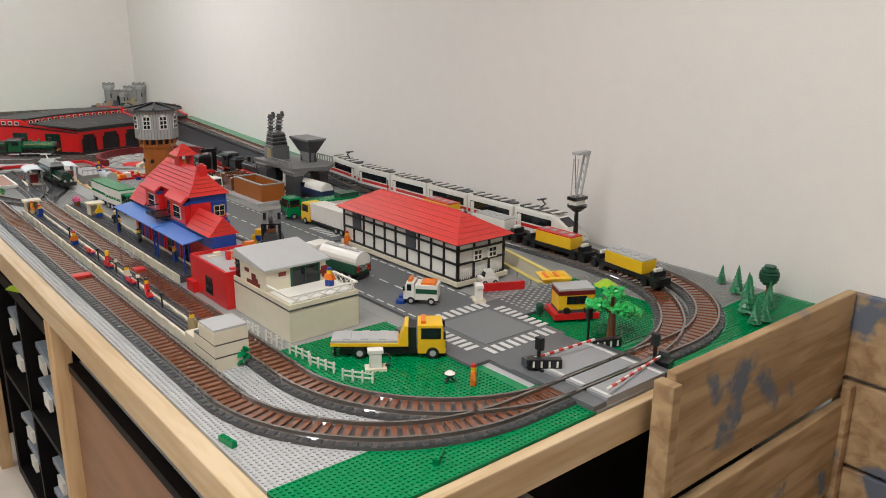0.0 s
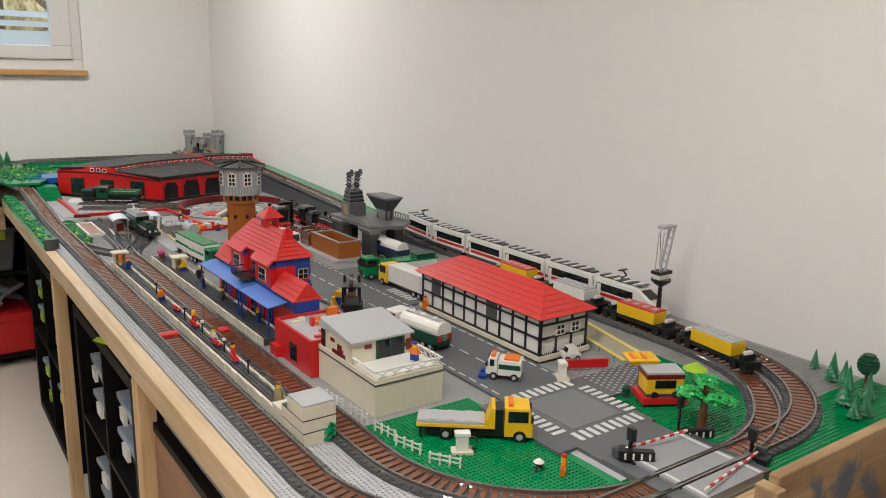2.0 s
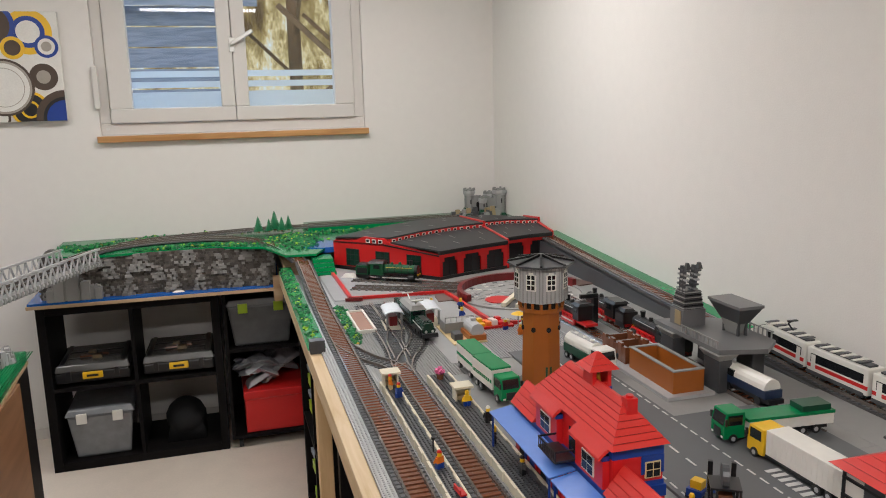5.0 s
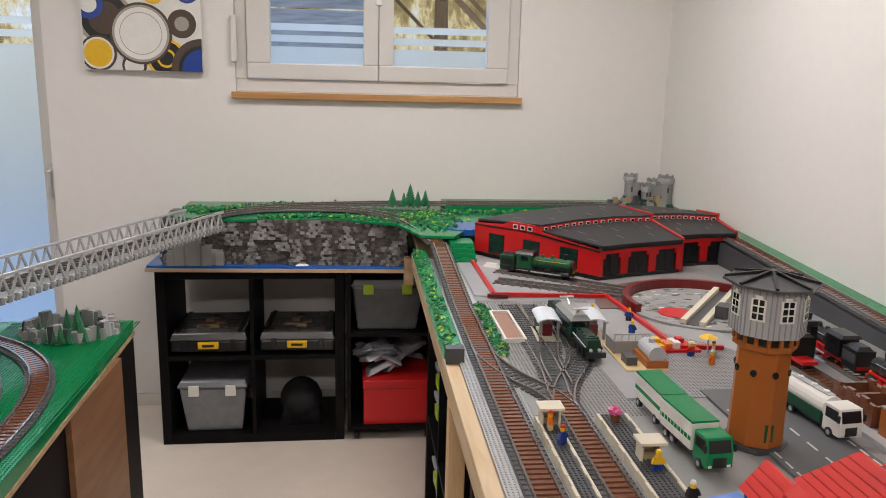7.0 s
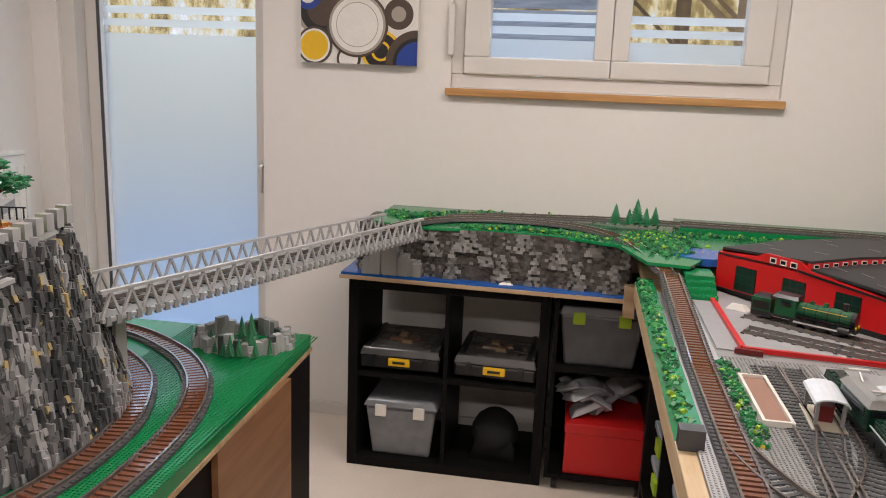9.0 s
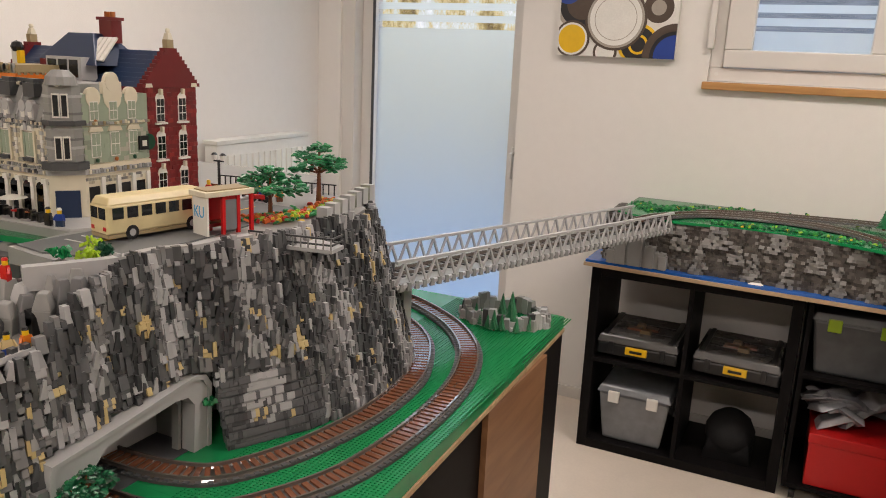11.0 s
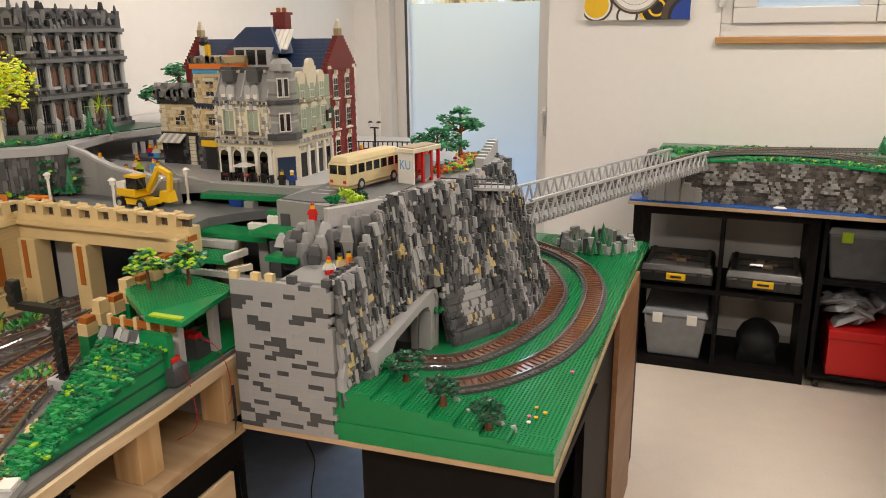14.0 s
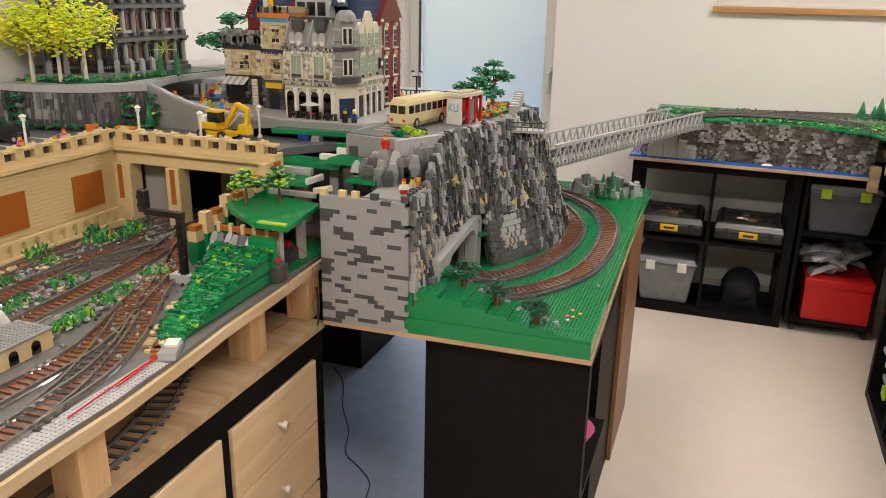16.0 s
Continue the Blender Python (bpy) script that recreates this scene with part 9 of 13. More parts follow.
ytrack([(-0.95, 1.0), (-0.963, 1.30), (-0.972, 1.43), (-0.982, 1.52), (-1.005, 1.60), (-1.033, 1.667), (-1.08, 1.755), (-1.125, 1.837), (-1.189, 1.974), (-1.27, 2.12), (-1.35, 2.32), (-1.40, 2.6)], "front yard track with reddish-brown sleepers")
ytrack([(-1.05, 1.0), (-1.058, 1.35), (-1.059, 1.50), (-1.064, 1.58), (-1.085, 1.66), (-1.115, 1.74), (-1.15, 1.83), (-1.195, 1.95)], "second yard track leading to the switches", ZY + 0.0004)
ytrack([(-0.966, 1.36), (-0.985, 1.46), (-1.02, 1.56), (-1.06, 1.65), (-1.10, 1.73)], "crossover between the front tracks", ZY + 0.0008, sleeper=TIE, pitch=0.02)
ytrack([(-1.24, 1.0), (-1.248, 1.5), (-1.254, 1.664), (-1.263, 1.80), (-1.275, 1.95), (-1.30, 2.08), (-1.36, 2.30)], "third yard track with reddish-brown sleepers")
ytrack([(-1.37, 1.0), (-1.382, 1.65), (-1.392, 1.80), (-1.403, 1.908), (-1.408, 2.03), (-1.40, 2.15), (-1.38, 2.35)], "fourth yard track with reddish-brown sleepers")
ytrack([(-1.392, 1.80), (-1.362, 1.93), (-1.31, 2.08)], "dark switch track between the yard lines", ZY + 0.0006, sleeper=TIE, pitch=0.02)
ytrack([(-1.495, 1.0), (-1.50, 1.75), (-1.502, 1.95), (-1.49, 2.10), (-1.45, 2.30)], "rear yard track along the tan wall")
ytrack([(-1.50, 1.80), (-1.465, 1.95), (-1.412, 2.10)], "dark switch track beside the tan wall", ZY + 0.0006, sleeper=TIE, pitch=0.02)
ytrack([(-1.10, 1.0), (-0.985, 1.25), (-0.965, 1.45), (-0.985, 1.62), (-1.04, 1.76), (-1.10, 1.86), (-1.25, 1.97)], "dark grey hidden track on the lower board", 0.774, sleeper=TIE, pitch=0.026)
stud_field("baseplate_studs", [(-0.942, -0.900, 1.0, 1.60)], ZY - 0.001, GREY, "studs of the light grey strip at the table edge", m=Matrix(), clear=(lambda x, y: x < -0.93 and y > 1.5,))
plate("baseplate", [(-0.944, 1.0), (-0.898, 1.0), (-0.902, 1.33), (-0.900, 1.47), (-0.908, 1.60), (-0.944, 1.60)], ZY - 0.0035, ZY - 0.0009, GREY, "light grey studded strip at the table edge", m=Matrix())
GRAVEL = island_mat("gravel_bits", [((0.10, 0.10, 0.10), 30), ((0.22, 0.22, 0.22), 30), ((0.36, 0.36, 0.36), 18), ((0.045, 0.045, 0.047), 16)])
TUFTS = island_mat("yard_tufts", [((0.02, 0.24, 0.05), 40), ((0.008, 0.13, 0.035), 20), ((0.10, 0.36, 0.06), 25), ((0.42, 0.55, 0.03), 8)], 0.35)
FLATS = island_mat("flat_plates", [((0.60, 0.46, 0.24), 45), ((0.22, 0.065, 0.028), 25), ((0.36, 0.27, 0.14), 15), ((0.34, 0.10, 0.015), 10)], 0.4)


def flat_plates(name, pts, count, z, label, spread, seed, material):
    """Loose flat plates, square to each other, lying in a strip."""
    r8, q = random.Random(seed), Shape()
    for i in range(count):
        a = r8.random() * (len(pts) - 1)
        k = int(a)
        p = Vector(pts[k]).lerp(Vector(pts[k + 1]), a - k)
        w, l = r8.choice((0.008, 0.016)), r8.choice((0.016, 0.024, 0.032))
        q.m = pose(p.x + r8.gauss(0, spread), p.y + r8.gauss(0, spread), z + 0.0032 * r8.randrange(2), 0, 0, r8.choice((0, 90)) + r8.uniform(-6, 6) + 25)
        q.hip(-w / 2, w / 2, -l / 2, l / 2, -0.001, 0.0032, 0.0002, 0.0002).stud(0, 0, 0.0032)
    return stuff(name, q, material, label)


def tufts(name, spots, label, seed, h=0.020):
    """Clumps of upright leaf pieces."""
    r8, q = random.Random(seed), Shape()
    for x, y, n in spots:
        for i in range(n):
            q.m = pose(x + r8.gauss(0, 0.010), y + r8.gauss(0, 0.016), ZY, r8.uniform(-40, 40), r8.uniform(-40, 40), r8.uniform(0, 180))
            w = r8.uniform(0.003, 0.006)
            q.hip(-w, w, -0.0012, 0.0012, 0, h * r8.uniform(0.5, 1.1), w * 0.5, 0.0005).hip(-w * 1.8, -w * 0.4, -0.001, 0.001, h * 0.2, h * 0.55, w * 0.3, 0.0003)
    return stuff(name, q, TUFTS, label)


for x0, y0, x1, y1, sd, gc in ((-1.165, 1.60, -1.215, 1.98, 31, 260), (-1.315, 1.45, -1.335, 1.86, 32, 300), (-1.445, 1.45, -1.455, 1.95, 33, 300)):
    pts = [(x0, y0, 0), (x1, y1, 0)]
    leaf_field("yard_gravel", pts, gc, ZY, "grey gravel between the yard tracks", 0.013, sd, size=0.0042, material=GRAVEL)
    flat_plates("yard_plates_loose", pts, 26, ZY, "tan and brown plates between the yard tracks", 0.010, sd + 20, FLATS)
    tufts("yard_tufts", [(x0 + (x1 - x0) * k, y0 + (y1 - y0) * k, 26) for k in (0.05, 0.14, 0.24, 0.46, 0.62, 0.9)], "bright green plants between the yard tracks", sd + 40)
tufts("yard_tufts", [(-1.532, 1.72, 40), (-1.528, 1.93, 30), (-1.47, 2.06, 40), (-1.44, 2.12, 30), (-1.46, 2.18, 30), (-1.535, 2.10, 24)], "bright green plants at the foot of the tan wall", 95, 0.030)
leaf_field("yard_gravel", [(-1.47, 1.98, 0), (-1.44, 2.2, 0), (-1.34, 2.16, 0)], 260, ZY, "grey gravel before the tunnel mouth", 0.024, 35, size=0.0042, material=GRAVEL)
leaf_field("yard_gravel", [(-1.02, 1.60, 0), (-1.13, 1.80, 0), (-1.23, 2.02, 0)], 200, ZY, "dark gravel beside the front switches", 0.03, 36, size=0.003, material=GRAVEL)
flat_plates("yard_plates_loose", [(-1.52, 1.78, 0), (-1.48, 1.92, 0)], 14, ZY, "tan and orange plates by the tan wall", 0.008, 61, FLATS)

# studded green slope at the yard's edge
gs = thing("grass_slope", pose(0, 0, 0), "green studded slope with lime plants beside the yard", "slope")
slope_studs = Shape()
for i in range(14):
    y0, z = 1.665 + i * 0.0235, ZY + 0.004 + i * 0.0052
    xl, xr = -0.985 - 0.0078 * i, -0.938 - 0.0006 * i
    part("step", Shape().prism([(xl, y0), (xr, y0), (-0.947, 1.985), (xl - 0.01, 1.985)], ZY - 0.0005 if i == 0 else z - 0.0052, z), GREEN if i % 5 else DGREEN, gs)
    for k in range(3):
        x = xl + 0.005
        while x < xr - 0.004:
            slope_studs.stud(x, y0 + 0.004 + k * 0.008, z)
            x += 0.008
stuff("slope_studs", slope_studs, GREEN, "studs on the green slope")
part("retaining_wall", Shape().box(-1.0, -0.940, 1.986, 2.002, ZY - 0.005, 1.014), GREEN, gs)
part("date_plate", Shape().box(-0.9405, -0.939, 1.989, 2.0, 0.938, 0.948), LIME, gs)
SLOPEBITS = island_mat("slope_plates", [((0.004, 0.20, 0.062), 50), ((0.004, 0.085, 0.03), 32), ((0.02, 0.28, 0.07), 20), ((0.30, 0.50, 0.02), 4), ((0.42, 0.58, 0.03), 1)], 0.3)
r9, q = random.Random(38), Shape()
for i in range(430):
    k = r9.randrange(14)
    y, z = 1.665 + k * 0.0235 + r9.choice((0.004, 0.012, 0.020)), ZY + 0.004 + k * 0.0052
    xl, xr = -0.985 - 0.0078 * k, -0.940 - 0.0006 * k
    x, w = round(r9.uniform(xl, xr) / 0.008) * 0.008, r9.choice((0.008, 0.016, 0.016, 0.024))
    q.m = pose(x, y, z, r9.uniform(-5, 5), r9.uniform(-6, 6), r9.choice((0, 0, 0, 90)) + r9.uniform(-3, 3))
    q.hip(-w / 2, w / 2, -0.0038, 0.0038, -0.001, 0.0032 * r9.choice((1, 1, 2)), 0.0003, 0.0003).stud(0, 0, 0.0032, 0.0024, 0.0017 if w < 0.02 else 0.004)
stuff("slope_plates", q, SLOPEBITS, "overlapping green and lime plates on the slope")
tufts("slope_tufts", [(-0.975, 1.70, 5), (-1.01, 1.79, 5), (-1.0, 1.86, 4)], "lime sprigs on the slope", 39, 0.022)
flat_plates("slope_foot_plates", [(-0.945, 1.615, 0), (-0.985, 1.70, 0), (-1.025, 1.79, 0), (-1.065, 1.89, 0)], 90, ZY, "tan, brown and orange plates at the foot of the slope", 0.008, 37, FLATS)
gbk2 = thing("grey_ramp_block", pose(-0.928, 1.635, ZY, 0, 0, 24), "small grey ramp block with a white tile on top", "toy brick")
part("block", Shape().hip(-0.016, 0.016, -0.032, 0.032, 0, 0.010, 0.001, 0.006), MGREY, gbk2)
part("tile", Shape().box(-0.010, 0.012, -0.002, 0.026, 0.0102, 0.015), WHITE, gbk2)

red = thing("red_wire", pose(0, 0, 0), "thin red wires along the table edge", "wire")
part("strand", sweep(Shape(), spline([(-0.935, 1.64, ZY + 0.004), (-0.928, 1.52, ZY + 0.004), (-0.92, 1.40, ZY + 0.003)], 0.02), [(-0.001, 0), (0.001, 0), (0.001, 0.002), (-0.001, 0.002)]), RED, red)
part("strand", sweep(Shape(), spline([(-0.932, 1.64, ZY + 0.004), (-0.922, 1.50, ZY + 0.003)], 0.02), [(-0.001, 0), (0.001, 0), (0.001, 0.002), (-0.001, 0.002)]), RED, red)
gp = thing("green_platform", pose(0, 0, 0), "raised green plates with small trees over the yard edge", "platform")
part("plate", Shape().prism([(-0.909, 1.993), (-0.939, 2.190), (-1.117, 2.230), (-1.160, 2.130), (-1.102, 2.072), (-0.991, 1.996)], 1.032, 1.042), GREEN, gp)
part("lime_plate", Shape().prism([(-0.985, 1.999), (-0.917, 1.999), (-0.919, 2.012), (-0.985, 2.012)], 1.0422, 1.0455), LIME, gp)
part("support", Shape().box(-0.962, -0.946, 2.022, 2.038, ZY, 1.0318), GREY, gp)
part("support", Shape().box(-1.10, -1.08, 2.09, 2.19, ZY, 1.0318), DGREY, gp)
part("support", Shape().box(-0.972, -0.956, 2.135, 2.151, ZY, 1.0318), GREY, gp)
part("lower_plate", Shape().prism([(-0.944, 2.003), (-0.953, 2.28), (-1.07, 2.28), (-1.06, 2.003)], ZY, ZY + 0.006), GREEN, gp)
for x, y in ((-0.985, 2.105), (-0.950, 2.000)):
    mo = part("switch_motor", Shape().box(x - 0.030, x + 0.022, y - 0.018, y + 0.022, ZY + 0.004, ZY + 0.036).hip(x - 0.026, x + 0.018, y - 0.014, y + 0.018, ZY + 0.036, ZY + 0.044, 0.006, 0.004), DGREY, gp, "dark grey switch motor")
    for k in range(2):
        part("red_plug", Shape().box(x - 0.022 + k * 0.020, x - 0.006 + k * 0.020, y - 0.010, y + 0.010, ZY + 0.0442, ZY + 0.053), RED, mo)
part("floor_plate", Shape().box(-1.06, -0.945, 2.04, 2.20, ZY - 0.0005, ZY + 0.0038), GREEN, gp)
for k, (ya, yb) in enumerate(((2.10, 2.125), (2.00, 2.02))):
    wire = spline([(-0.965, ya, ZY + 0.048), (-0.93, ya + 0.004, ZY + 0.030), (-0.925, yb, 0.89), (-0.935, yb + 0.01, 0.82), (-0.99, yb + 0.02, 0.776)], 0.012)
    part("red_wire", sweep(Shape(), wire, [(-0.0008, 0), (0.0008, 0), (0.0008, 0.0016), (-0.0008, 0.0016)]), RED, gp)
st = Shape()
for i in range(32):
    for j in range(30):
        x, y = -1.156 + i * 0.008, 1.998 + j * 0.008
        if y > 2.0 + max(0, -0.99 - x) * 0.78 and y < 2.188 + (-0.939 - x) * 0.2 and x < -0.913 - (y - 1.993) * 0.152 and y > 2.135 + (-1.16 - x) * -2.3 - 0.5:
            st.stud(x, y, 1.042)
stuff("platform_studs", st, GREEN, "studs on the raised green plates")
sl = thing("stone_bank", pose(-1.03, 1.985, 0.975), "grey stone slope pieces below the green plates", "rock")
for i in range(14):
    q = Shape()
    q.m = pose((i % 7) * 0.018 - 0.06, 0.004 * (i % 2) + 0.008 * (i // 7), (i // 7) * 0.018, -25, 0, (i * 37) % 30 - 15)
    part("stone", q.hip(-0.009, 0.009, -0.008, 0.008, -0.004, 0.018, 0.003, 0.003), (GREY, MGREY, DGREY)[i % 3], sl)
for i, (x, y) in enumerate(((-1.085, 2.115), (-1.03, 2.165))):
    leafy_tree(pose(x, y, 1.042), 0.084, 0.038, TREEMIX, BROWN, "small green and lime tree on the raised plates", seed=50 + i, size=0.006, count=30, tr=0.05, flat=0.8)
def cover_plate(outline, z, thick, studs=True):
    t = thing("green_plate", pose(0, 0, 0), "green cover plate over the hidden lines", "plate", "green plates")
    part("slab", Shape().prism(outline, z - thick, z), GREEN, t)
    xs2, ys2 = [p[0] for p in outline], [p[1] for p in outline]
    q = Shape()
    if studs:
        for u in range(int((max(xs2) - min(xs2)) / 0.008)):
            for v in range(int((max(ys2) - min(ys2)) / 0.008)):
                x, y = min(xs2) + 0.004 + u * 0.008, min(ys2) + 0.004 + v * 0.008
                if all((b[0] - a[0]) * (y - a[1]) - (b[1] - a[1]) * (x - a[0]) > 0.0035 * math.hypot(b[0] - a[0], b[1] - a[1]) for a, b in zip(outline, outline[1:] + outline[:1])):
                    q.stud(x, y, z)
        part("studs", q, GREEN, t)["kind"] = "stuff"
    return t


cover_plate([(-1.250, 2.496), (-0.992, 2.530), (-0.995, 2.552), (-1.255, 2.539)], 1.146, 0.012, False)
cover_plate([(-1.143, 2.346), (-0.968, 2.346), (-0.975, 2.415), (-1.19, 2.432)], 1.096, 0.011)
cover_plate([(-0.990, 2.325), (-0.866, 2.296), (-0.880, 2.370), (-0.985, 2.388)], 1.118, 0.010)
cover_plate([(-1.115, 2.246), (-1.006, 2.253), (-1.022, 2.322), (-1.13, 2.322)], 1.069, 0.009)
cover_plate([(-0.885, 2.215), (-0.815, 2.215), (-0.815, 2.258), (-0.885, 2.258)], 1.100, 0.009)
for x, y, z, c in ((-1.12, 2.515, 1.1335, MGREY), (-1.17, 2.40, 1.0845, BLACK), (-1.0, 2.39, 1.0845, MGREY), (-1.09, 2.30, 1.0595, BLACK), (-0.93, 2.33, 1.0995, DGREY)):
    single("plate_support", Shape().box(x - 0.012, x + 0.012, y - 0.012, y + 0.012, ZL if z > 1.12 else ZY, z), c, pose(0, 0, 0), "stacked bricks under a cover plate", "support", "supports")
BIN = thing("blue_container", pose(-1.158, 2.518, ZL), "blue toy box under the green cover plate", "toy box")
part("body", Shape().hip(-0.016, 0.016, -0.012, 0.012, 0, 0.0148, -0.002, -0.002), BLUE, BIN, bevel=0.001)
part("rim", Shape().box(-0.019, 0.019, -0.015, 0.015, 0.0148, 0.0155), BLUE, BIN)


def studded_beam(m, n, rows, h, material, label):
    t = thing("brick_beam", m, label, "beam", "beams")
    for k in range(n):
        b = part("brick", Shape().box(k * 0.0163, k * 0.0163 + 0.016, 0, rows * 0.008, 0, h), material, t)
        for u in range(2):
            for v in range(rows):
                part("stud", Shape().stud(k * 0.0163 + 0.004 + u * 0.008, 0.004 + v * 0.008, h), material, b)
    return t


studded_beam(pose(-1.135, 2.326, 1.070), 6, 2, 0.016, GREY, "light grey brick beam beside the cover plates")
studded_beam(pose(-1.052, 2.400, 1.096), 4, 2, 0.014, WHITE, "white toy bricks in a row on the cover plate")
studded_beam(pose(-1.012, 2.418, 1.110), 2, 1, 0.016, WHITE, "white toy bricks stepped against the street wall")
studded_beam(pose(-1.004, 2.252, 1.066, 0, 0, 82), 4, 1, 0.014, WHITE, "white toy bricks along the cover plate")
studded_beam(pose(-1.10, 2.222, 1.043, 0, 0, 1), 8, 1, 0.012, GREY, "light grey beam behind the small trees")
studded_beam(pose(-0.955, 2.196, 1.062, 0, 0, 60), 3, 1, 0.012, CREAM, "cream toy bricks at the corner of the stone wall")
part_block = single("green_brick", Shape().box(-0.018, 0.018, -0.010, 0.010, 0, 0.022), GREEN, pose(-1.005, 2.445, 1.112, 0, 0, 10), "green toy bricks against the street wall", "toy brick")
for x, y, z, h, c in ((-1.138, 2.300, 1.060, 0.046, MGREY), (-0.893, 2.292, 1.100, 0.028, GREY)):
    rk = thing("small_rock", pose(x, y, z), "small pointed grey rock piece", "rock", "small rocks")
    part("stone", Shape().hip(-0.014, 0.014, -0.010, 0.010, 0, h * 0.7, 0.005, 0.004), c, rk)
    part("tip", Shape().hip(-0.008, 0.006, -0.005, 0.005, h * 0.7, h, 0.004, 0.003), c, rk)
swl = thing("street_wall", pose(0, 0, 0), "light grey wall under the cliff street with a dark niche", "wall")
part("wall", Shape().prism([(-0.984, 2.418), (-0.90, 2.405), (-0.845, 2.400), (-0.845, 2.4105), (-0.90, 2.4115), (-0.984, 2.4245)], 1.090, ZT + 0.001), MGREY, swl)
part("niche", Shape().box(-0.972, -0.948, 2.4105, 2.4130, 1.098, 1.136), DGREY, swl)
sig = thing("semaphore_signal", pose(-1.116, 1.921, ZY + 0.012), "black bracket signal mast over the yard tracks", "signal")
part("foot", Shape().box(-0.03, 0.02, -0.012, 0.012, -0.0125, 0.006), GREY, sig)
part("mast", Shape().box(-0.007, 0.007, -0.006, 0.006, 0.006, 0.135), BLACK, sig)
for i in range(6):
    part("lattice", Shape().bar((-0.010, -0.007, 0.01 + i * 0.02), (0.010, -0.007, 0.028 + i * 0.02), 0.003), BLACK, sig)
part("bracket", Shape().box(-0.085, 0.008, -0.007, 0.007, 0.128, 0.140), BLACK, sig)
part("lamp_head", Shape().box(-0.098, -0.078, -0.008, 0.008, 0.132, 0.180), BLACK, sig, bevel=0.002)
part("hood", Shape().cyl(-0.088, -0.012, 0.166, 0.008, 0.006, 10, axis="y").cyl(-0.088, -0.012, 0.148, 0.008, 0.006, 10, axis="y"), BLACK, sig)
lp = thing("loading_platform", pose(-1.162, 1.160, ZY), "low tan platform with dark arches beside the yard", "platform")
part("block", Shape().box(-0.040, 0.035, 0, 0.42, 0, 0.032), TAN, lp)
part("deck", Shape().box(-0.042, 0.037, -0.002, 0.422, 0.032, 0.036), MGREY, lp)
q = Shape()
for i in range(9):
    for j in range(52):
        q.stud(-0.036 + i * 0.008, 0.004 + j * 0.008, 0.036)
part("deck_studs", q, MGREY, lp)["kind"] = "stuff"
for i in range(9):
    part("arch", Shape().box(0.0345, 0.0362, 0.015 + i * 0.045, 0.033 + i * 0.045, 0.002, 0.017).cyl(0.0345, 0.024 + i * 0.045, 0.017, 0.009, 0.0017, 12, axis="x"), BLACK, lp)

# ---- platforms ----
def platform(x0, x1, y0, y1, label):
    t = thing("platform", EM.copy(), label, "platform", "platforms")
    part("top", Shape().box(x0 + 0.004, x1 - 0.004, y0, y1, Z0, Z0 + 0.0155), DGREY, t)
    n = round((y1 - y0) / 0.032)
    for i in range(n):
        y = y0 + i * 0.032
        for x, w in ((x0, 0.0038), (x1 - 0.0038, 0.0038)):
            part("kerb_block", Shape().box(x - 0.002 * (i % 2), x + w, y + 0.0006, y + 0.0314, Z0, Z0 + 0.0185), CREAM, t)
    st2 = Shape()
    for i in range(int((x1 - x0 - 0.010) / 0.008)):
        for j in range(int((y1 - y0) / 0.008)):
            st2.stud(x0 + 0.0095 + i * 0.008, y0 + 0.004 + j * 0.008, Z0 + 0.0155)
    part("studs", st2, DGREY, t)["kind"] = "stuff"
    return t


platform(0.690, 0.727, 1.33, 2.62, "dark grey station platform with a cream kerb between two tracks")
platform(0.810, 0.868, 1.72, 2.62, "dark grey house platform with a cream kerb")
ZPF = Z0 + 0.0155
wb = thing("platform_end_block", E(0.708, 1.275, Z0), "cream brick block with dark courses and a green plant", "block")
part("foot", Shape().box(-0.022, 0.03, -0.035, 0.04, 0, 0.020), CREAM, wb)
part("course", Shape().box(-0.0215, 0.0295, -0.0345, 0.0395, 0.020, 0.0225), DGREY, wb)
part("middle", Shape().box(-0.022, 0.03, -0.035, 0.04, 0.0225, 0.040), CREAM, wb)
part("course", Shape().box(-0.0215, 0.0295, -0.0345, 0.0395, 0.040, 0.0425), DGREY, wb)
part("upper", Shape().box(-0.022, 0.03, -0.035, 0.018, 0.0425, 0.062), CREAM, wb)
part("cap", Shape().box(-0.0215, 0.0295, -0.0345, 0.0175, 0.062, 0.0655), GREY, wb)
part("side_block", Shape().box(-0.022, 0.03, 0.041, 0.075, 0, 0.030), CREAM, wb)
q = Shape()
for i in range(6):
    q.m = pose(0.016 + 0.004 * (i % 3), -0.037, 0.006 + 0.004 * i, 30, 0, i * 60)
    q.hip(-0.006, 0.006, -0.002, 0.002, -0.003, 0.005, 0.003, 0.001)
part("plant", q, GREEN, wb)
wb.scale = (1.15, 1.15, 1.12)


def shelter(m):
    t = thing("platform_shelter", m, "small cream platform shelter with an overhanging grey roof", "shelter", "platform shelters")
    part("wall", Shape().box(-0.018, 0.018, 0.010, 0.014, 0, 0.032).box(-0.018, -0.014, -0.012, 0.010, 0, 0.032).box(0.014, 0.018, -0.012, 0.010, 0, 0.032), CREAM, t)
    part("roof", Shape().box(-0.023, 0.023, -0.020, 0.018, 0.032, 0.037), CREAM, t)
    part("bench", Shape().box(-0.013, 0.013, -0.004, 0.009, 0, 0.010), DTAN, t)
    return t


h1 = shelter(E(0.710, 2.585, ZPF))
copy_thing(h1, E(0.845, 2.44, ZPF))


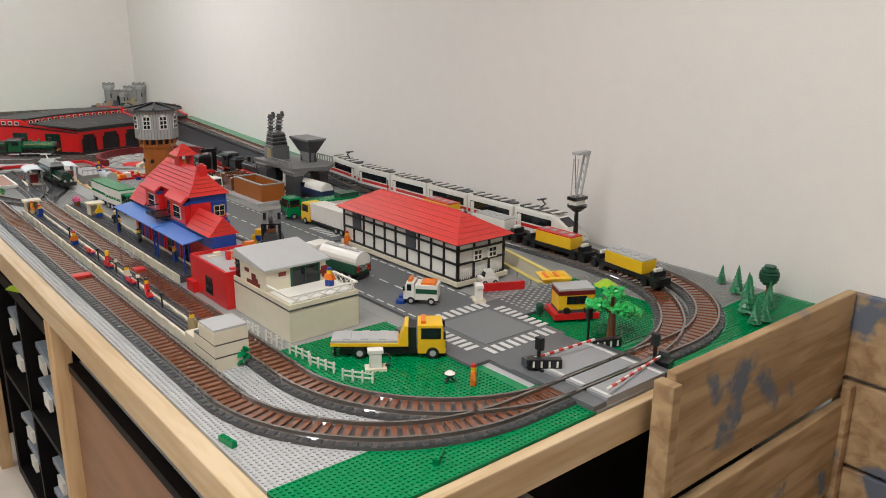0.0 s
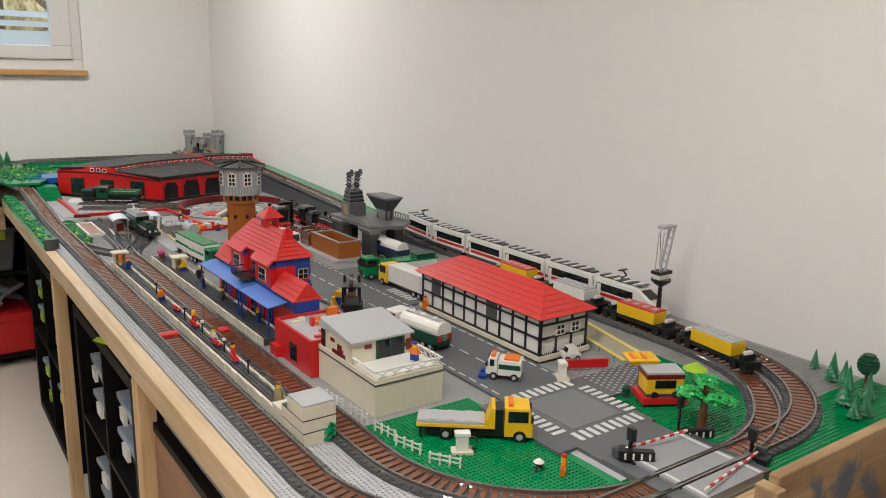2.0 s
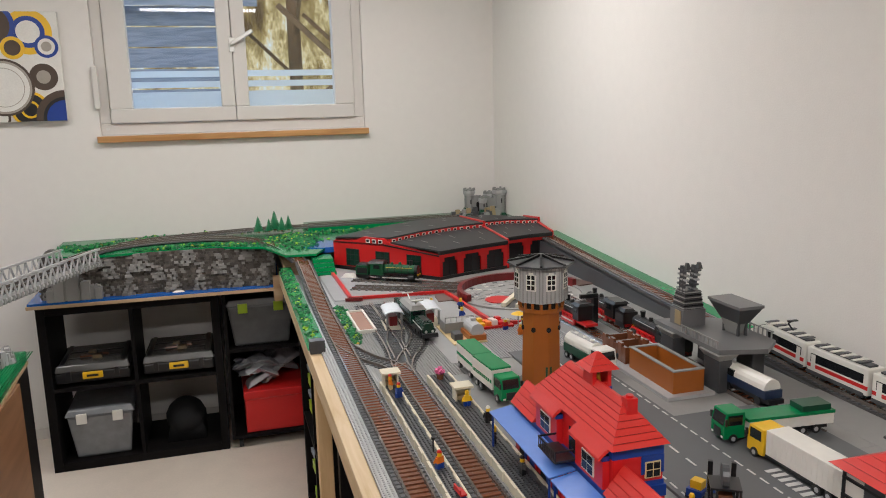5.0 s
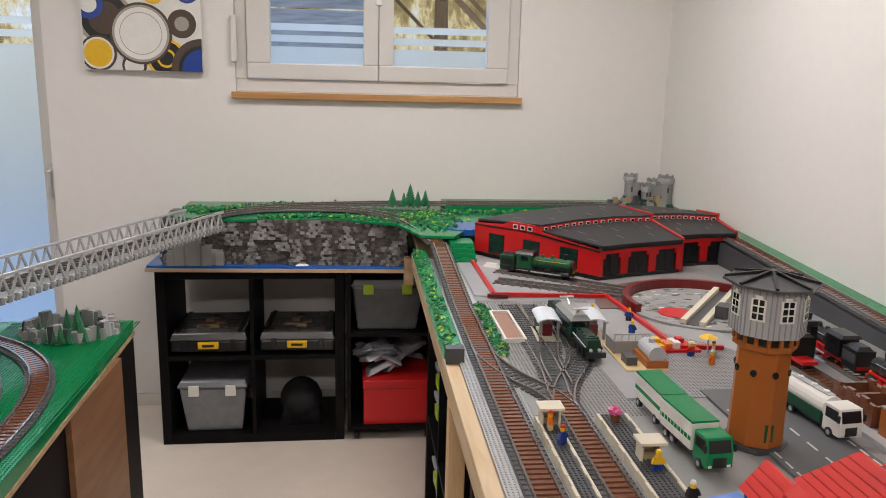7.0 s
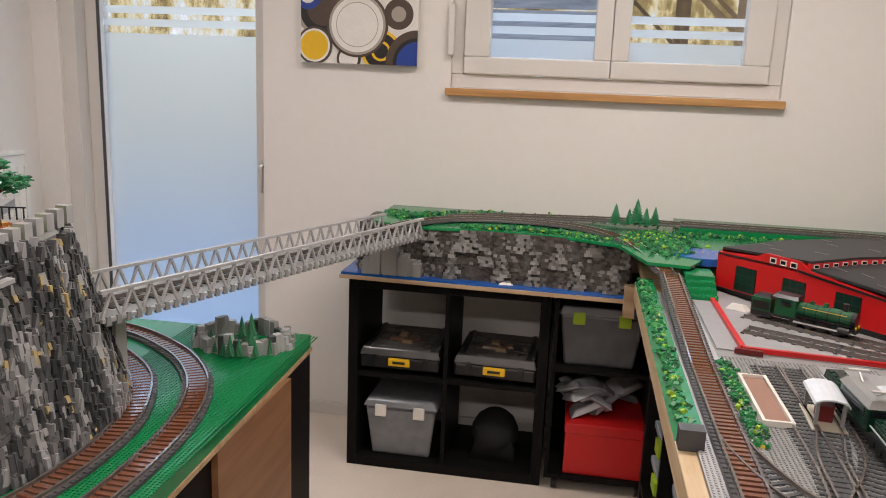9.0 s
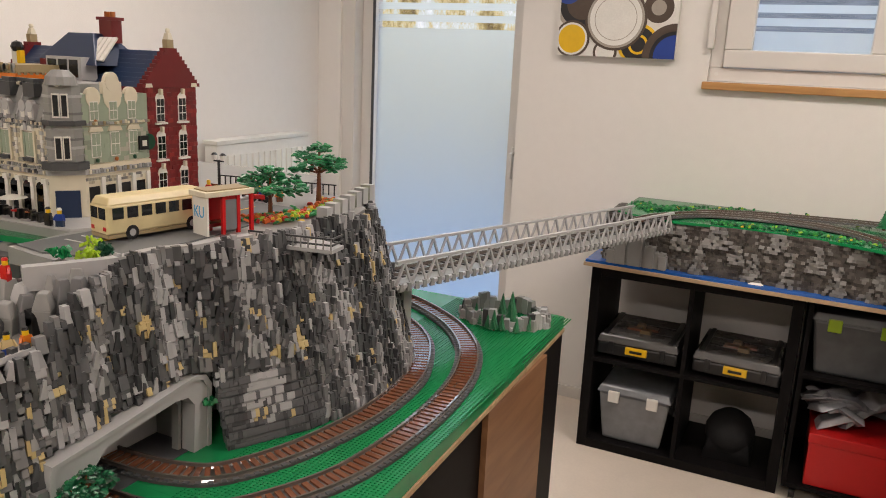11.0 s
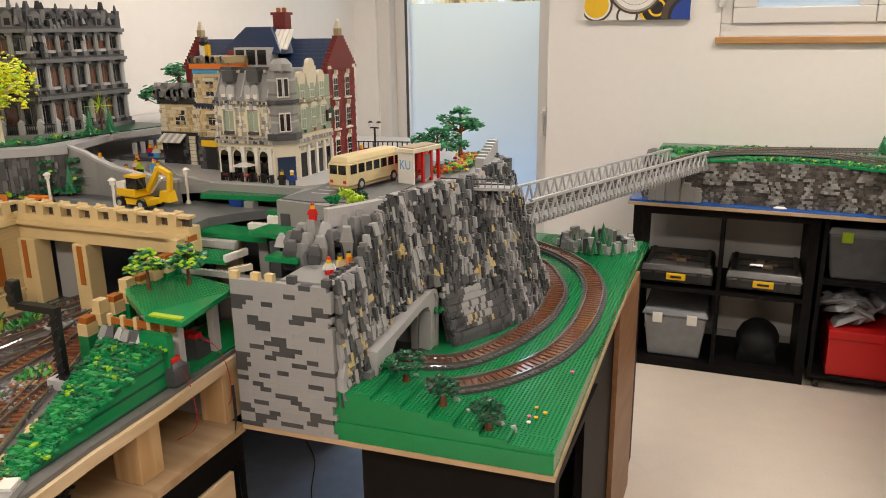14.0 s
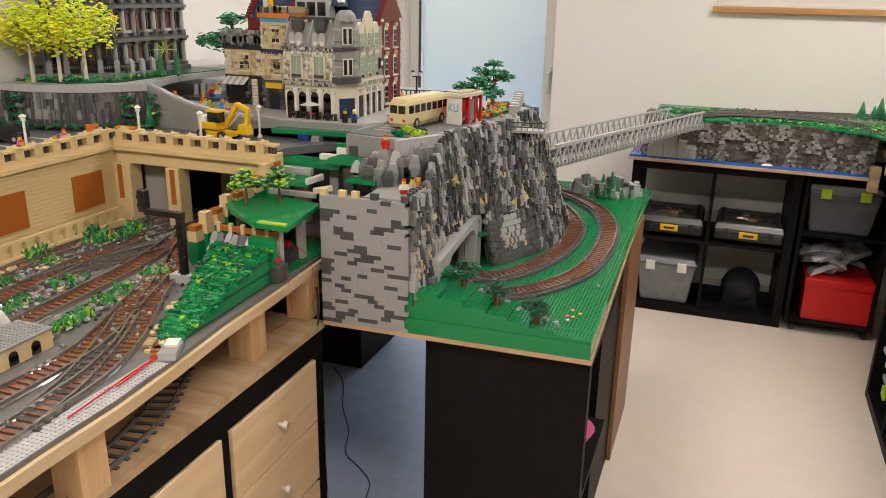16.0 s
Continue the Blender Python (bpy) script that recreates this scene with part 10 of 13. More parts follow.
def multi(name, pieces, m, label, category, group=""):
    """One mesh in several colours."""
    me = bpy.data.meshes.new(name)
    v, f, idx = [], [], []
    for k, (shape, material) in enumerate(pieces):
        me.materials.append(material)
        f += [tuple(i + len(v) for i in face) for face in shape.f]
        idx += [k] * len(shape.f)
        v += shape.v
    me.from_pydata(v, [], f)
    me.polygons.foreach_set("material_index", idx)
    me.update()
    ob = new(name, me)
    ob.matrix_world = m
    return tagged(ob, label, category, group)


def toy_figure(m, legs, body, hat, label="", h=1.0):
    s1 = Shape().box(-0.0075, -0.0004, -0.004, 0.004, 0, 0.012 * h).box(0.0004, 0.0075, -0.004, 0.004, 0, 0.012 * h)
    s2 = Shape().hip(-0.0078, 0.0078, -0.004, 0.004, 0.012 * h, 0.0245 * h, 0.0022, 0.0005)
    s2.bar((-0.0072, 0, 0.022 * h), (-0.0108, -0.003, 0.0125 * h), 0.0036).bar((0.0072, 0, 0.022 * h), (0.0108, -0.003, 0.0125 * h), 0.0036)
    s3 = Shape().cyl(0, 0, 0.0248 * h, 0.0046, 0.0072, 10)
    s4 = Shape().cyl(0, 0, 0.032 * h, 0.0052, 0.0042, 10, 0.0035)
    return multi("toy_figure", [(s1, legs), (s2, body), (s3, YELLOW), (s4, hat)], m, label or "small plain toy figure on the platform", "toy figure", "toy figures")


def bench(m, colour=RED):
    t = thing("bench", m, "red toy bench on the platform", "bench", "benches")
    part("seat", Shape().box(-0.014, 0.014, -0.006, 0.006, 0.006, 0.009), colour, t)
    part("back", Shape().box(-0.014, 0.014, 0.005, 0.008, 0.009, 0.018), colour, t)
    for x in (-0.011, 0.009):
        part("leg", Shape().box(x, x + 0.003, -0.005, 0.005, 0, 0.006), BLUE, t)
    return t


bn = bench(E(0.712, 1.62, ZPF, 80))
for y in (1.73, 1.88, 2.02):
    copy_thing(bn, E(0.713, y, ZPF, 95))
for x, y, rz, a, b, c in ((0.712, 1.40, 120, DTAN, DTAN, BROWN), (0.716, 1.645, 80, BLUE, RED, BLACK), (0.714, 1.76, 100, BLUE, CREAM, BROWN), (0.716, 1.90, 60, GREEN, RED, YELLOW),
                          (0.706, 2.13, 200, BLUE, ORANGE, RED), (0.712, 2.50, 30, BLUE, BLUE, RED), (0.705, 2.56, 90, TAN, ORANGE, RED), (0.838, 2.20, 70, BLACK, BLACK, YELLOW),
                          (0.842, 2.06, 90, BLACK, DGREY, BLACK), (0.850, 1.84, 90, BLUE, DBLUE, ORANGE), (0.845, 2.40, 0, BLUE, YELLOW, YELLOW), (0.86, 2.30, 0, BLACK, BLACK, WHITE)):
    toy_figure(E(x, y, ZPF, rz), a, b, c)
for x, y, c in ((0.714, 1.69, WHITE), (0.713, 1.83, CREAM), (0.71, 1.95, BLACK), (0.712, 1.55, BLACK), (0.713, 2.2, BLACK)):
    lp2 = thing("platform_lamp", E(x, y, ZPF), "short platform post with a pale head", "lamp post", "platform lamps")
    part("post", Shape().cyl(0, 0, 0, 0.0018, 0.026, 6), BLACK, lp2)
    part("head", Shape().cyl(0, 0, 0.026, 0.004, 0.005, 8), c, lp2)
for y in (1.88, 3.555):
    single("red_tile", Shape().box(-0.0195, 0.0195, -0.013, 0.013, 0, 0.004), RED, E(XT1, y, Z0 + 0.0082 + (0.006 if y > 3.4 else 0)), "red sensor tile between the rails", "tile", "red tiles")
single("red_tile", Shape().box(-0.012, 0.012, -0.013, 0.013, 0, 0.004), RED, E(XT2, 1.85, Z0 + 0.0082), "red sensor tile between the rails", "tile", "red tiles")
pf = thing("flower_tub", E(0.835, 2.585, ZPF), "dark tub of bright pink flowers", "flower tub")
part("tub", Shape().cyl(0, 0, 0, 0.008, 0.014, 8, 0.010), BROWN, pf)
q = Shape()
for i in range(18):
    a = i * 2.4
    q.m = pose(0.008 * math.cos(a) * (i % 3) / 2, 0.008 * math.sin(a) * (i % 3) / 2, 0.018 + 0.002 * (i % 4), i * 40, i * 25, 0)
    q.hip(-0.005, 0.005, -0.005, 0.005, -0.002, 0.003, 0.002, 0.002)
part("flower_head", q, PINK, pf)["kind"] = "stuff"
for x, y, rz in ((0.805, 1.36, 96), (0.812, 1.28, 96), (0.818, 1.20, 100), (0.824, 1.135, 108), (0.845, 1.06, 125)):
    fn = thing("white_fence", E(x, y, Z0, rz), "short white picket fence panel beside the track", "fence", "fence panels")
    for k in range(4):
        part("post", Shape().box(-0.026 + k * 0.017, -0.0235 + k * 0.017, -0.0015, 0.0015, 0, 0.021), WHITE, fn)
    for z in (0.007, 0.015):
        part("rail", Shape().box(-0.027, 0.029, -0.0022, -0.0016, z, z + 0.003), WHITE, fn)


# ---- road vehicles ----
def wheels(t, xs, half, r=0.0095, w=0.007):
    for x in xs:
        for sgn in (-1, 1):
            y = sgn * half - (w if sgn > 0 else 0)
            wh = part("wheel", Shape().cyl(x, y, r, r, w, 14, axis="y"), BLACK, t)
            part("hub", Shape().cyl(x, y + (w - 0.0004 if sgn > 0 else -0.0006), r, r * 0.5, 0.001, 10, axis="y"), GREY, wh)


def cab(t, x0, x1, half, z0, h, colour, beacon=None):
    """A driver's cab with its nose at x1."""
    c = part("cab", Shape().profile([(x0, z0), (x1, z0), (x1, z0 + h * 0.5), (x1 - 0.006, z0 + h), (x0, z0 + h)], -half, half), colour, t, bevel=0.0012)
    part("windscreen", Shape().add([(x1 + 0.0003, -half + 0.004, z0 + h * 0.52), (x1 + 0.0003, half - 0.004, z0 + h * 0.52), (x1 - 0.0048, half - 0.004, z0 + h * 0.92), (x1 - 0.0048, -half + 0.004, z0 + h * 0.92),
         (x1 - 0.002, -half + 0.004, z0 + h * 0.52), (x1 - 0.002, half - 0.004, z0 + h * 0.52), (x1 - 0.007, half - 0.004, z0 + h * 0.92), (x1 - 0.007, -half + 0.004, z0 + h * 0.92)],
         [(0, 1, 2, 3), (7, 6, 5, 4), (0, 4, 5, 1), (1, 5, 6, 2), (2, 6, 7, 3), (3, 7, 4, 0)]), DARKWIN, c)
    for sgn in (-1, 1):
        y = sgn * half
        part("side_window", Shape().box(x0 + 0.006, x1 - 0.008, y - 0.0004, y + 0.0004, z0 + h * 0.52, z0 + h * 0.9), DARKWIN, c)
        part("mirror", Shape().box(x1 - 0.004, x1, y + sgn * 0.001, y + sgn * 0.005, z0 + h * 0.55, z0 + h * 0.8), BLACK, c)
        part("headlight", Shape().box(x1, x1 + 0.001, sgn * (half - 0.007) - 0.003, sgn * (half - 0.007) + 0.003, z0 + 0.002, z0 + 0.006), WHITE, c)
    part("grille", Shape().box(x1, x1 + 0.0012, -half * 0.5, half * 0.5, z0 + 0.002, z0 + h * 0.36), BLACK, c)
    if beacon:
        part("beacon", Shape().box(x0 + 0.006, x0 + 0.014, -half * 0.7, half * 0.7, z0 + h, z0 + h + 0.005), beacon, c)
    return c


def flatbed(m):
    t = thing("tow_truck", m, "yellow tow truck with a grey flat bed", "truck")
    part("chassis", Shape().box(-0.09, 0.088, -0.018, 0.018, 0.008, 0.016), BLACK, t)
    bed = part("bed", Shape().box(-0.105, 0.028, -0.024, 0.024, 0.0235, 0.029), YELLOW, t)
    part("deck", Shape().box(-0.104, 0.010, -0.0225, 0.0225, 0.029, 0.0335), GREY, bed)
    for i in range(7):
        part("deck_panel", Shape().box(-0.10 + i * 0.0155, -0.0865 + i * 0.0155, -0.020, 0.020, 0.0335, 0.0345 + 0.001 * (i % 2)), GREY, bed)
    part("headboard", Shape().profile([(0.012, 0.029), (0.028, 0.029), (0.028, 0.060), (0.022, 0.060)], -0.024, 0.024), YELLOW, t)
    part("crane", Shape().box(0.028, 0.042, -0.018, 0.018, 0.016, 0.056), BLACK, t)
    cab(t, 0.044, 0.092, 0.024, 0.010, 0.052, YELLOW, ORANGE)
    wheels(t, (-0.055, 0.07), 0.025, 0.011)
    part("tail_leg", Shape().box(-0.10, -0.096, -0.02, -0.016, 0.004, 0.023).box(-0.10, -0.096, 0.016, 0.02, 0.004, 0.023), BLACK, t)
    return t


flatbed(E(0.955, 1.118, Z0, -38))


def box_truck(m, cabc, boxc, length, label, stripe=None, roof=None):
    t = thing("lorry", m, label, "truck", "lorries")
    part("chassis", Shape().box(-length / 2, length / 2 - 0.01, -0.018, 0.018, 0.008, 0.016), BLACK, t)
    b = part("box", Shape().box(-length / 2, length / 2 - 0.058, -0.025, 0.025, 0.018, 0.066), boxc, t, bevel=0.001)
    if stripe:
        part("stripe", Shape().box(-length / 2 + 0.001, length / 2 - 0.059, -0.0254, 0.0254, 0.034, 0.042), stripe, b)
    if roof:
        part("roof", Shape().box(-length / 2, length / 2 - 0.058, -0.025, 0.025, 0.066, 0.070), roof, b)
    n = int((length - 0.06) / 0.012)
    for i in range(n):
        for sgn in (-1, 1):
            part("rib", Shape().box(-length / 2 + 0.004 + i * 0.012, -length / 2 + 0.0055 + i * 0.012, sgn * 0.0252 - 0.0004, sgn * 0.0252 + 0.0004, 0.020, 0.064), boxc, b)
    cab(t, length / 2 - 0.050, length / 2 - 0.006, 0.024, 0.009, 0.052, cabc)
    wheels(t, (-length / 2 + 0.025, -length / 2 + 0.05, length / 2 - 0.028), 0.026)
    return t


box_truck(E(1.318, 1.915, ZR, 92), YELLOW, WHITE, 0.235, "yellow lorry with a white box body")
box_truck(E(0.943, 2.478, ZR, -85), GREEN, WHITE, 0.17, "green and white lorry with a green roof", GREEN, GREEN)
tr = thing("trailer", E(0.937, 2.632, ZR, -88), "white and green two-axle trailer with a green roof", "trailer")
part("body", Shape().box(-0.06, 0.06, -0.025, 0.025, 0.016, 0.064), WHITE, tr, bevel=0.001)
part("stripe", Shape().box(-0.059, 0.059, -0.0254, 0.0254, 0.034, 0.042), GREEN, tr)
part("roof", Shape().box(-0.06, 0.06, -0.025, 0.025, 0.064, 0.068), GREEN, tr)
wheels(tr, (-0.04, 0.04), 0.026)


def tanker(m, cabc, tankc, base, label):
    t = thing("tanker_lorry", m, label, "truck", "lorries")
    part("chassis", Shape().box(-0.088, 0.085, -0.018, 0.018, 0.008, 0.016), BLACK, t)
    part("saddle", Shape().box(-0.088, 0.035, -0.024, 0.024, 0.016, 0.038), base, t, bevel=0.001)
    tk = part("tank", Shape().cyl(-0.088, 0, 0.044, 0.022, 0.124, 16, axis="x"), tankc, t, smooth=False)
    for x in (-0.06, -0.02, 0.015):
        part("hatch", Shape().cyl(x, 0, 0.064, 0.006, 0.006, 10), tankc, tk)
    part("walkway", Shape().box(-0.08, 0.03, -0.008, 0.008, 0.0655, 0.0672), GREY, tk)
    for z in (0.022, 0.03):
        for y in (-0.020, 0.012):
            part("tail_light", Shape().box(-0.0895, -0.088, y, y + 0.008, z, z + 0.005), RED, t)
    cab(t, 0.042, 0.088, 0.024, 0.009, 0.052, cabc)
    wheels(t, (-0.07, -0.046, 0.062), 0.026)
    return t


tanker(E(1.118, 1.56, ZR, 100), WHITE, WHITE, DGREEN, "white tank lorry with a dark green base")
tanker(E(1.235, 2.585, ZR, -84), WHITE, WHITE, DGREEN, "white and green tank lorry near the tower")
gt2 = thing("green_lorry", E(1.345, 2.085, ZR, 176), "green cab lorry with a low green trailer", "truck")
cab(gt2, 0.03, 0.075, 0.024, 0.009, 0.054, GREEN)
part("chassis", Shape().box(-0.16, 0.06, -0.018, 0.018, 0.008, 0.018), BLACK, gt2)
part("flat_body", Shape().box(-0.17, 0.02, -0.024, 0.024, 0.018, 0.040), WHITE, gt2)
part("cover", Shape().box(-0.172, 0.022, -0.025, 0.025, 0.040, 0.046), GREEN, gt2)
part("rear_crane", Shape().box(-0.165, -0.10, -0.02, 0.02, 0.046, 0.058), DGREEN, gt2)
wheels(gt2, (-0.13, -0.10, 0.055), 0.025)
sw2 = thing("street_sweeper", E(1.150, 1.283, ZR, 132), "white street sweeper with orange beacon and blue brush", "truck")
part("body", Shape().box(-0.035, 0.012, -0.02, 0.02, 0.010, 0.042), WHITE, sw2, bevel=0.001)
part("side", Shape().box(-0.034, 0.01, -0.0205, 0.0205, 0.024, 0.034), DGREEN, sw2)
cab(sw2, 0.013, 0.036, 0.019, 0.010, 0.036, WHITE, ORANGE)
part("top_panel", Shape().box(-0.03, 0.0, -0.016, 0.016, 0.042, 0.046), ORANGE, sw2)
part("brush", Shape().cyl(0.042, -0.014, 0.0, 0.010, 0.007, 10).cyl(0.042, 0.014, 0.0, 0.010, 0.007, 10), BLUE, sw2)
wheels(sw2, (-0.022, 0.02), 0.021, 0.008)
fk = thing("forklift", E(1.088, 1.815, ZR, 60), "black heavy forklift with grey engine parts", "forklift")
part("body", Shape().box(-0.03, 0.03, -0.02, 0.02, 0.008, 0.03), BLACK, fk, bevel=0.002)
part("cage", Shape().box(-0.02, -0.017, -0.018, -0.015, 0.03, 0.062).box(-0.02, -0.017, 0.015, 0.018, 0.03, 0.062).box(0.012, 0.015, -0.018, -0.015, 0.03, 0.062).box(0.012, 0.015, 0.015, 0.018, 0.03, 0.062).box(-0.02, 0.015, -0.018, 0.018, 0.062, 0.065), BLACK, fk)
part("engine", Shape().box(-0.03, -0.005, -0.012, 0.012, 0.03, 0.042).cyl(0.02, 0, 0.03, 0.008, 0.03, 10), DGREY, fk)
for y in (-0.014, 0.014):
    part("mast", Shape().box(0.034, 0.039, y - 0.003, y + 0.003, 0.004, 0.075), BLACK, fk)
    part("fork", Shape().box(0.039, 0.065, y - 0.002, y + 0.002, 0.004, 0.007), BLACK, fk)
wheels(fk, (-0.02, 0.02), 0.022, 0.012)
part("flywheel", Shape().cyl(0.0, -0.004, 0.074, 0.016, 0.008, 16, axis="y"), DGREY, fk)
part("seat", Shape().box(-0.014, 0.0, -0.008, 0.008, 0.044, 0.052), BROWN, fk)
fk.scale = (1.3, 1.3, 1.15)
for x, y in ((1.055, 1.715), (1.03, 1.76), (1.045, 1.83)):
    ml = thing("luggage_stack", E(x, y, ZR, 20), "small stack of cream and red luggage", "luggage", "luggage")
    part("case", Shape().box(-0.012, 0.012, -0.008, 0.008, 0, 0.012), CREAM, ml)
    part("case", Shape().box(-0.009, 0.009, -0.007, 0.007, 0.0122, 0.019), ORANGE if x > 1.04 else RED, ml)
dz = thing("small_loader", E(1.10, 1.90, ZR, 30), "small yellow and blue loader", "loader")
part("body", Shape().box(-0.018, 0.018, -0.014, 0.014, 0.008, 0.022), BLUE, dz)
part("seat", Shape().box(-0.012, 0.006, -0.010, 0.010, 0.022, 0.036), YELLOW, dz)
part("bucket", Shape().hip(0.02, 0.032, -0.016, 0.016, 0.002, 0.014, 0.004, 0), BLUE, dz)
wheels(dz, (-0.01, 0.012), 0.016, 0.007)
pk = thing("white_pickup", E(1.335, 1.285, ZR, 160), "small white car on a red trailer wall", "car")
part("body", Shape().box(-0.02, 0.02, -0.014, 0.014, 0.006, 0.018), WHITE, pk, bevel=0.001)
part("cabin", Shape().hip(-0.014, 0.012, -0.013, 0.013, 0.018, 0.032, 0.005, 0.003), WHITE, pk)
part("glass", Shape().hip(-0.0145, 0.0125, -0.010, 0.010, 0.019, 0.029, 0.0045, 0.002), DARKWIN, pk)
wheels(pk, (-0.012, 0.012), 0.015, 0.006)
single("red_wall", Shape().box(-0.055, 0.055, -0.003, 0.003, 0, 0.018), RED, E(1.325, 1.235, ZR, -25), "long red low wall beside the car park", "wall")
gpump = thing("fuel_pump", E(0.895, 1.083, Z0, -30), "white fuel pump with a black hose on a base", "fuel pump", "fuel pumps")
part("base", Shape().box(-0.018, 0.018, -0.012, 0.012, 0, 0.005), CREAM, gpump)
part("body", Shape().box(-0.010, 0.010, -0.007, 0.007, 0.005, 0.030), WHITE, gpump, bevel=0.001)
part("head", Shape().box(-0.013, 0.013, -0.008, 0.008, 0.030, 0.037), WHITE, gpump, bevel=0.001)
part("hose", sweep(Shape(), [Vector(p) for p in ((0.011, 0, 0.024), (0.02, -0.002, 0.026), (0.026, -0.004, 0.018), (0.024, -0.004, 0.008), (0.016, -0.002, 0.006))], [(-0.0015, 0), (0.0015, 0), (0.0015, 0.003), (-0.0015, 0.003)]), BLACK, gpump)
copy_thing(gpump, E(1.245, 1.215, ZR, 60))
toy_figure(E(0.984, 0.938, Z0, 40), ORANGE, ORANGE, RED, "toy figure in an orange suit with a red cap")
wbw = thing("barbecue", E(0.960, 0.968, Z0), "black and white kettle barbecue on the grass", "barbecue")
part("stand", Shape().bar((-0.01, 0, 0), (0, 0, 0.012), 0.002).bar((0.01, 0, 0), (0, 0, 0.012), 0.002).bar((0, 0.01, 0), (0, 0, 0.012), 0.002), BLACK, wbw)
part("bowl", Shape().cyl(0, 0, 0.010, 0.005, 0.006, 10, 0.010), BLACK, wbw)
part("lid", Shape().cyl(0, 0, 0.016, 0.009, 0.004, 10, 0.004), WHITE, wbw)
toy_figure(E(0.945, 1.305, Z0 + 0.0778, 120), BLUE, ORANGE, BLUE, "toy figure in orange leaning on the terrace")
toy_figure(E(1.265, 1.745, ZR, 100), ORANGE, ORANGE, RED, "toy worker in orange beside the goods shed")
toy_figure(E(1.435, 1.355, ZR, 0), BLUE, BLUE, RED, "toy figure in blue beside the goods shed")
toy_figure(E(1.06, 1.86, ZR, 30), BLUE, YELLOW, YELLOW, "toy worker behind the station")

# food kiosk on a red base
ks = thing("food_kiosk", E(1.338, 1.043, ZR, -30), "yellow food kiosk with dark red roof trim on a red base", "kiosk")
part("base", Shape().box(-0.045, 0.045, -0.03, 0.034, 0, 0.012), RED, ks)
part("chassis", Shape().box(-0.036, 0.036, -0.024, 0.024, 0.012, 0.018), DGREY, ks)
part("body", Shape().box(-0.036, 0.036, -0.024, 0.024, 0.018, 0.048), YELLOW, ks, bevel=0.001)
part("trim", Shape().box(-0.0365, 0.0365, -0.0245, 0.0245, 0.048, 0.057), DRED, ks)
part("roof", Shape().box(-0.036, 0.036, -0.024, 0.024, 0.057, 0.061), GREY, ks)
part("hatch", Shape().box(-0.02, 0.02, -0.0252, -0.024, 0.03, 0.046), DARKWIN, ks)
part("hatch", Shape().box(0.0355, 0.0368, -0.012, 0.016, 0.028, 0.044), DARKWIN, ks)
part("sign_tray", Shape().hip(-0.052, -0.002, 0.024, 0.066, 0.058, 0.068, -0.006, -0.006), YELLOW, ks)
for k in range(4):
    part("sign_filling", Shape().hip(-0.048 + k * 0.011, -0.039 + k * 0.011, 0.030, 0.060, 0.068, 0.071 + 0.002 * (k % 2), 0.002, 0.002), (ORANGE, YELLOW)[k % 2], ks)
part("sign_post", Shape().cyl(-0.028, 0.040, 0.0, 0.003, 0.058, 6), BLACK, ks)
for x in (-0.02, 0.02):
    part("wheel", Shape().cyl(x, -0.0285, 0.017, 0.007, 0.004, 12, axis="y"), BLACK, ks)
part("lime_umbrella", Shape().cyl(0.075, 0.02, 0.050, 0.024, 0.012, 14, 0.006), LIME, ks)
part("umbrella_pole", Shape().cyl(0.075, 0.02, 0.0, 0.002, 0.05, 6), GREY, ks)
single("green_bin", Shape().cyl(0, 0, 0, 0.007, 0.018, 10, 0.0085).cyl(0, 0, 0.018, 0.0088, 0.005, 10, 0.004), DGREEN, E(1.29, 1.085, ZR), "small green waste bin", "bin")
bcap = mat("pale_yellow_plastic", (0.74, 0.62, 0.16), 0.35)
yf = thing("yellow_fence_wall", E(1.468, 1.29, Z0, 76), "low grey wall with a yellow top beside the goods line", "wall")
part("wall", Shape().box(-0.135, 0.125, -0.004, 0.004, 0, 0.030), CREAM, yf)
part("cap", Shape().box(-0.136, 0.126, -0.005, 0.005, 0.030, 0.0325), bcap, yf)
lw = thing("low_wall", E(1.440, 1.30, Z0, 76), "low grey wall with a pale yellow top", "wall")
part("wall", Shape().box(-0.10, 0.075, -0.004, 0.004, 0, 0.012), GREY, lw)
part("cap", Shape().box(-0.101, 0.076, -0.005, 0.005, 0.012, 0.0145), bcap, lw)
for x in (-0.07, -0.01, 0.05):
    part("joint", Shape().box(x, x + 0.003, 0.004, 0.0046, 0, 0.012), DGREY, lw)
pv = thing("paving", E(0, 0, 0), "grey and white checked paving beside the road", "paving", kind="structure")
for i in range(13):
    for j in range(11):
        x, y = 1.285 + i * 0.013, 1.10 + j * 0.0145 + (0.007 if i % 2 else 0)
        part("paver", Shape().box(x, x + 0.0055, y, y + 0.0055, ZR, ZR + 0.0007), GREY, pv)

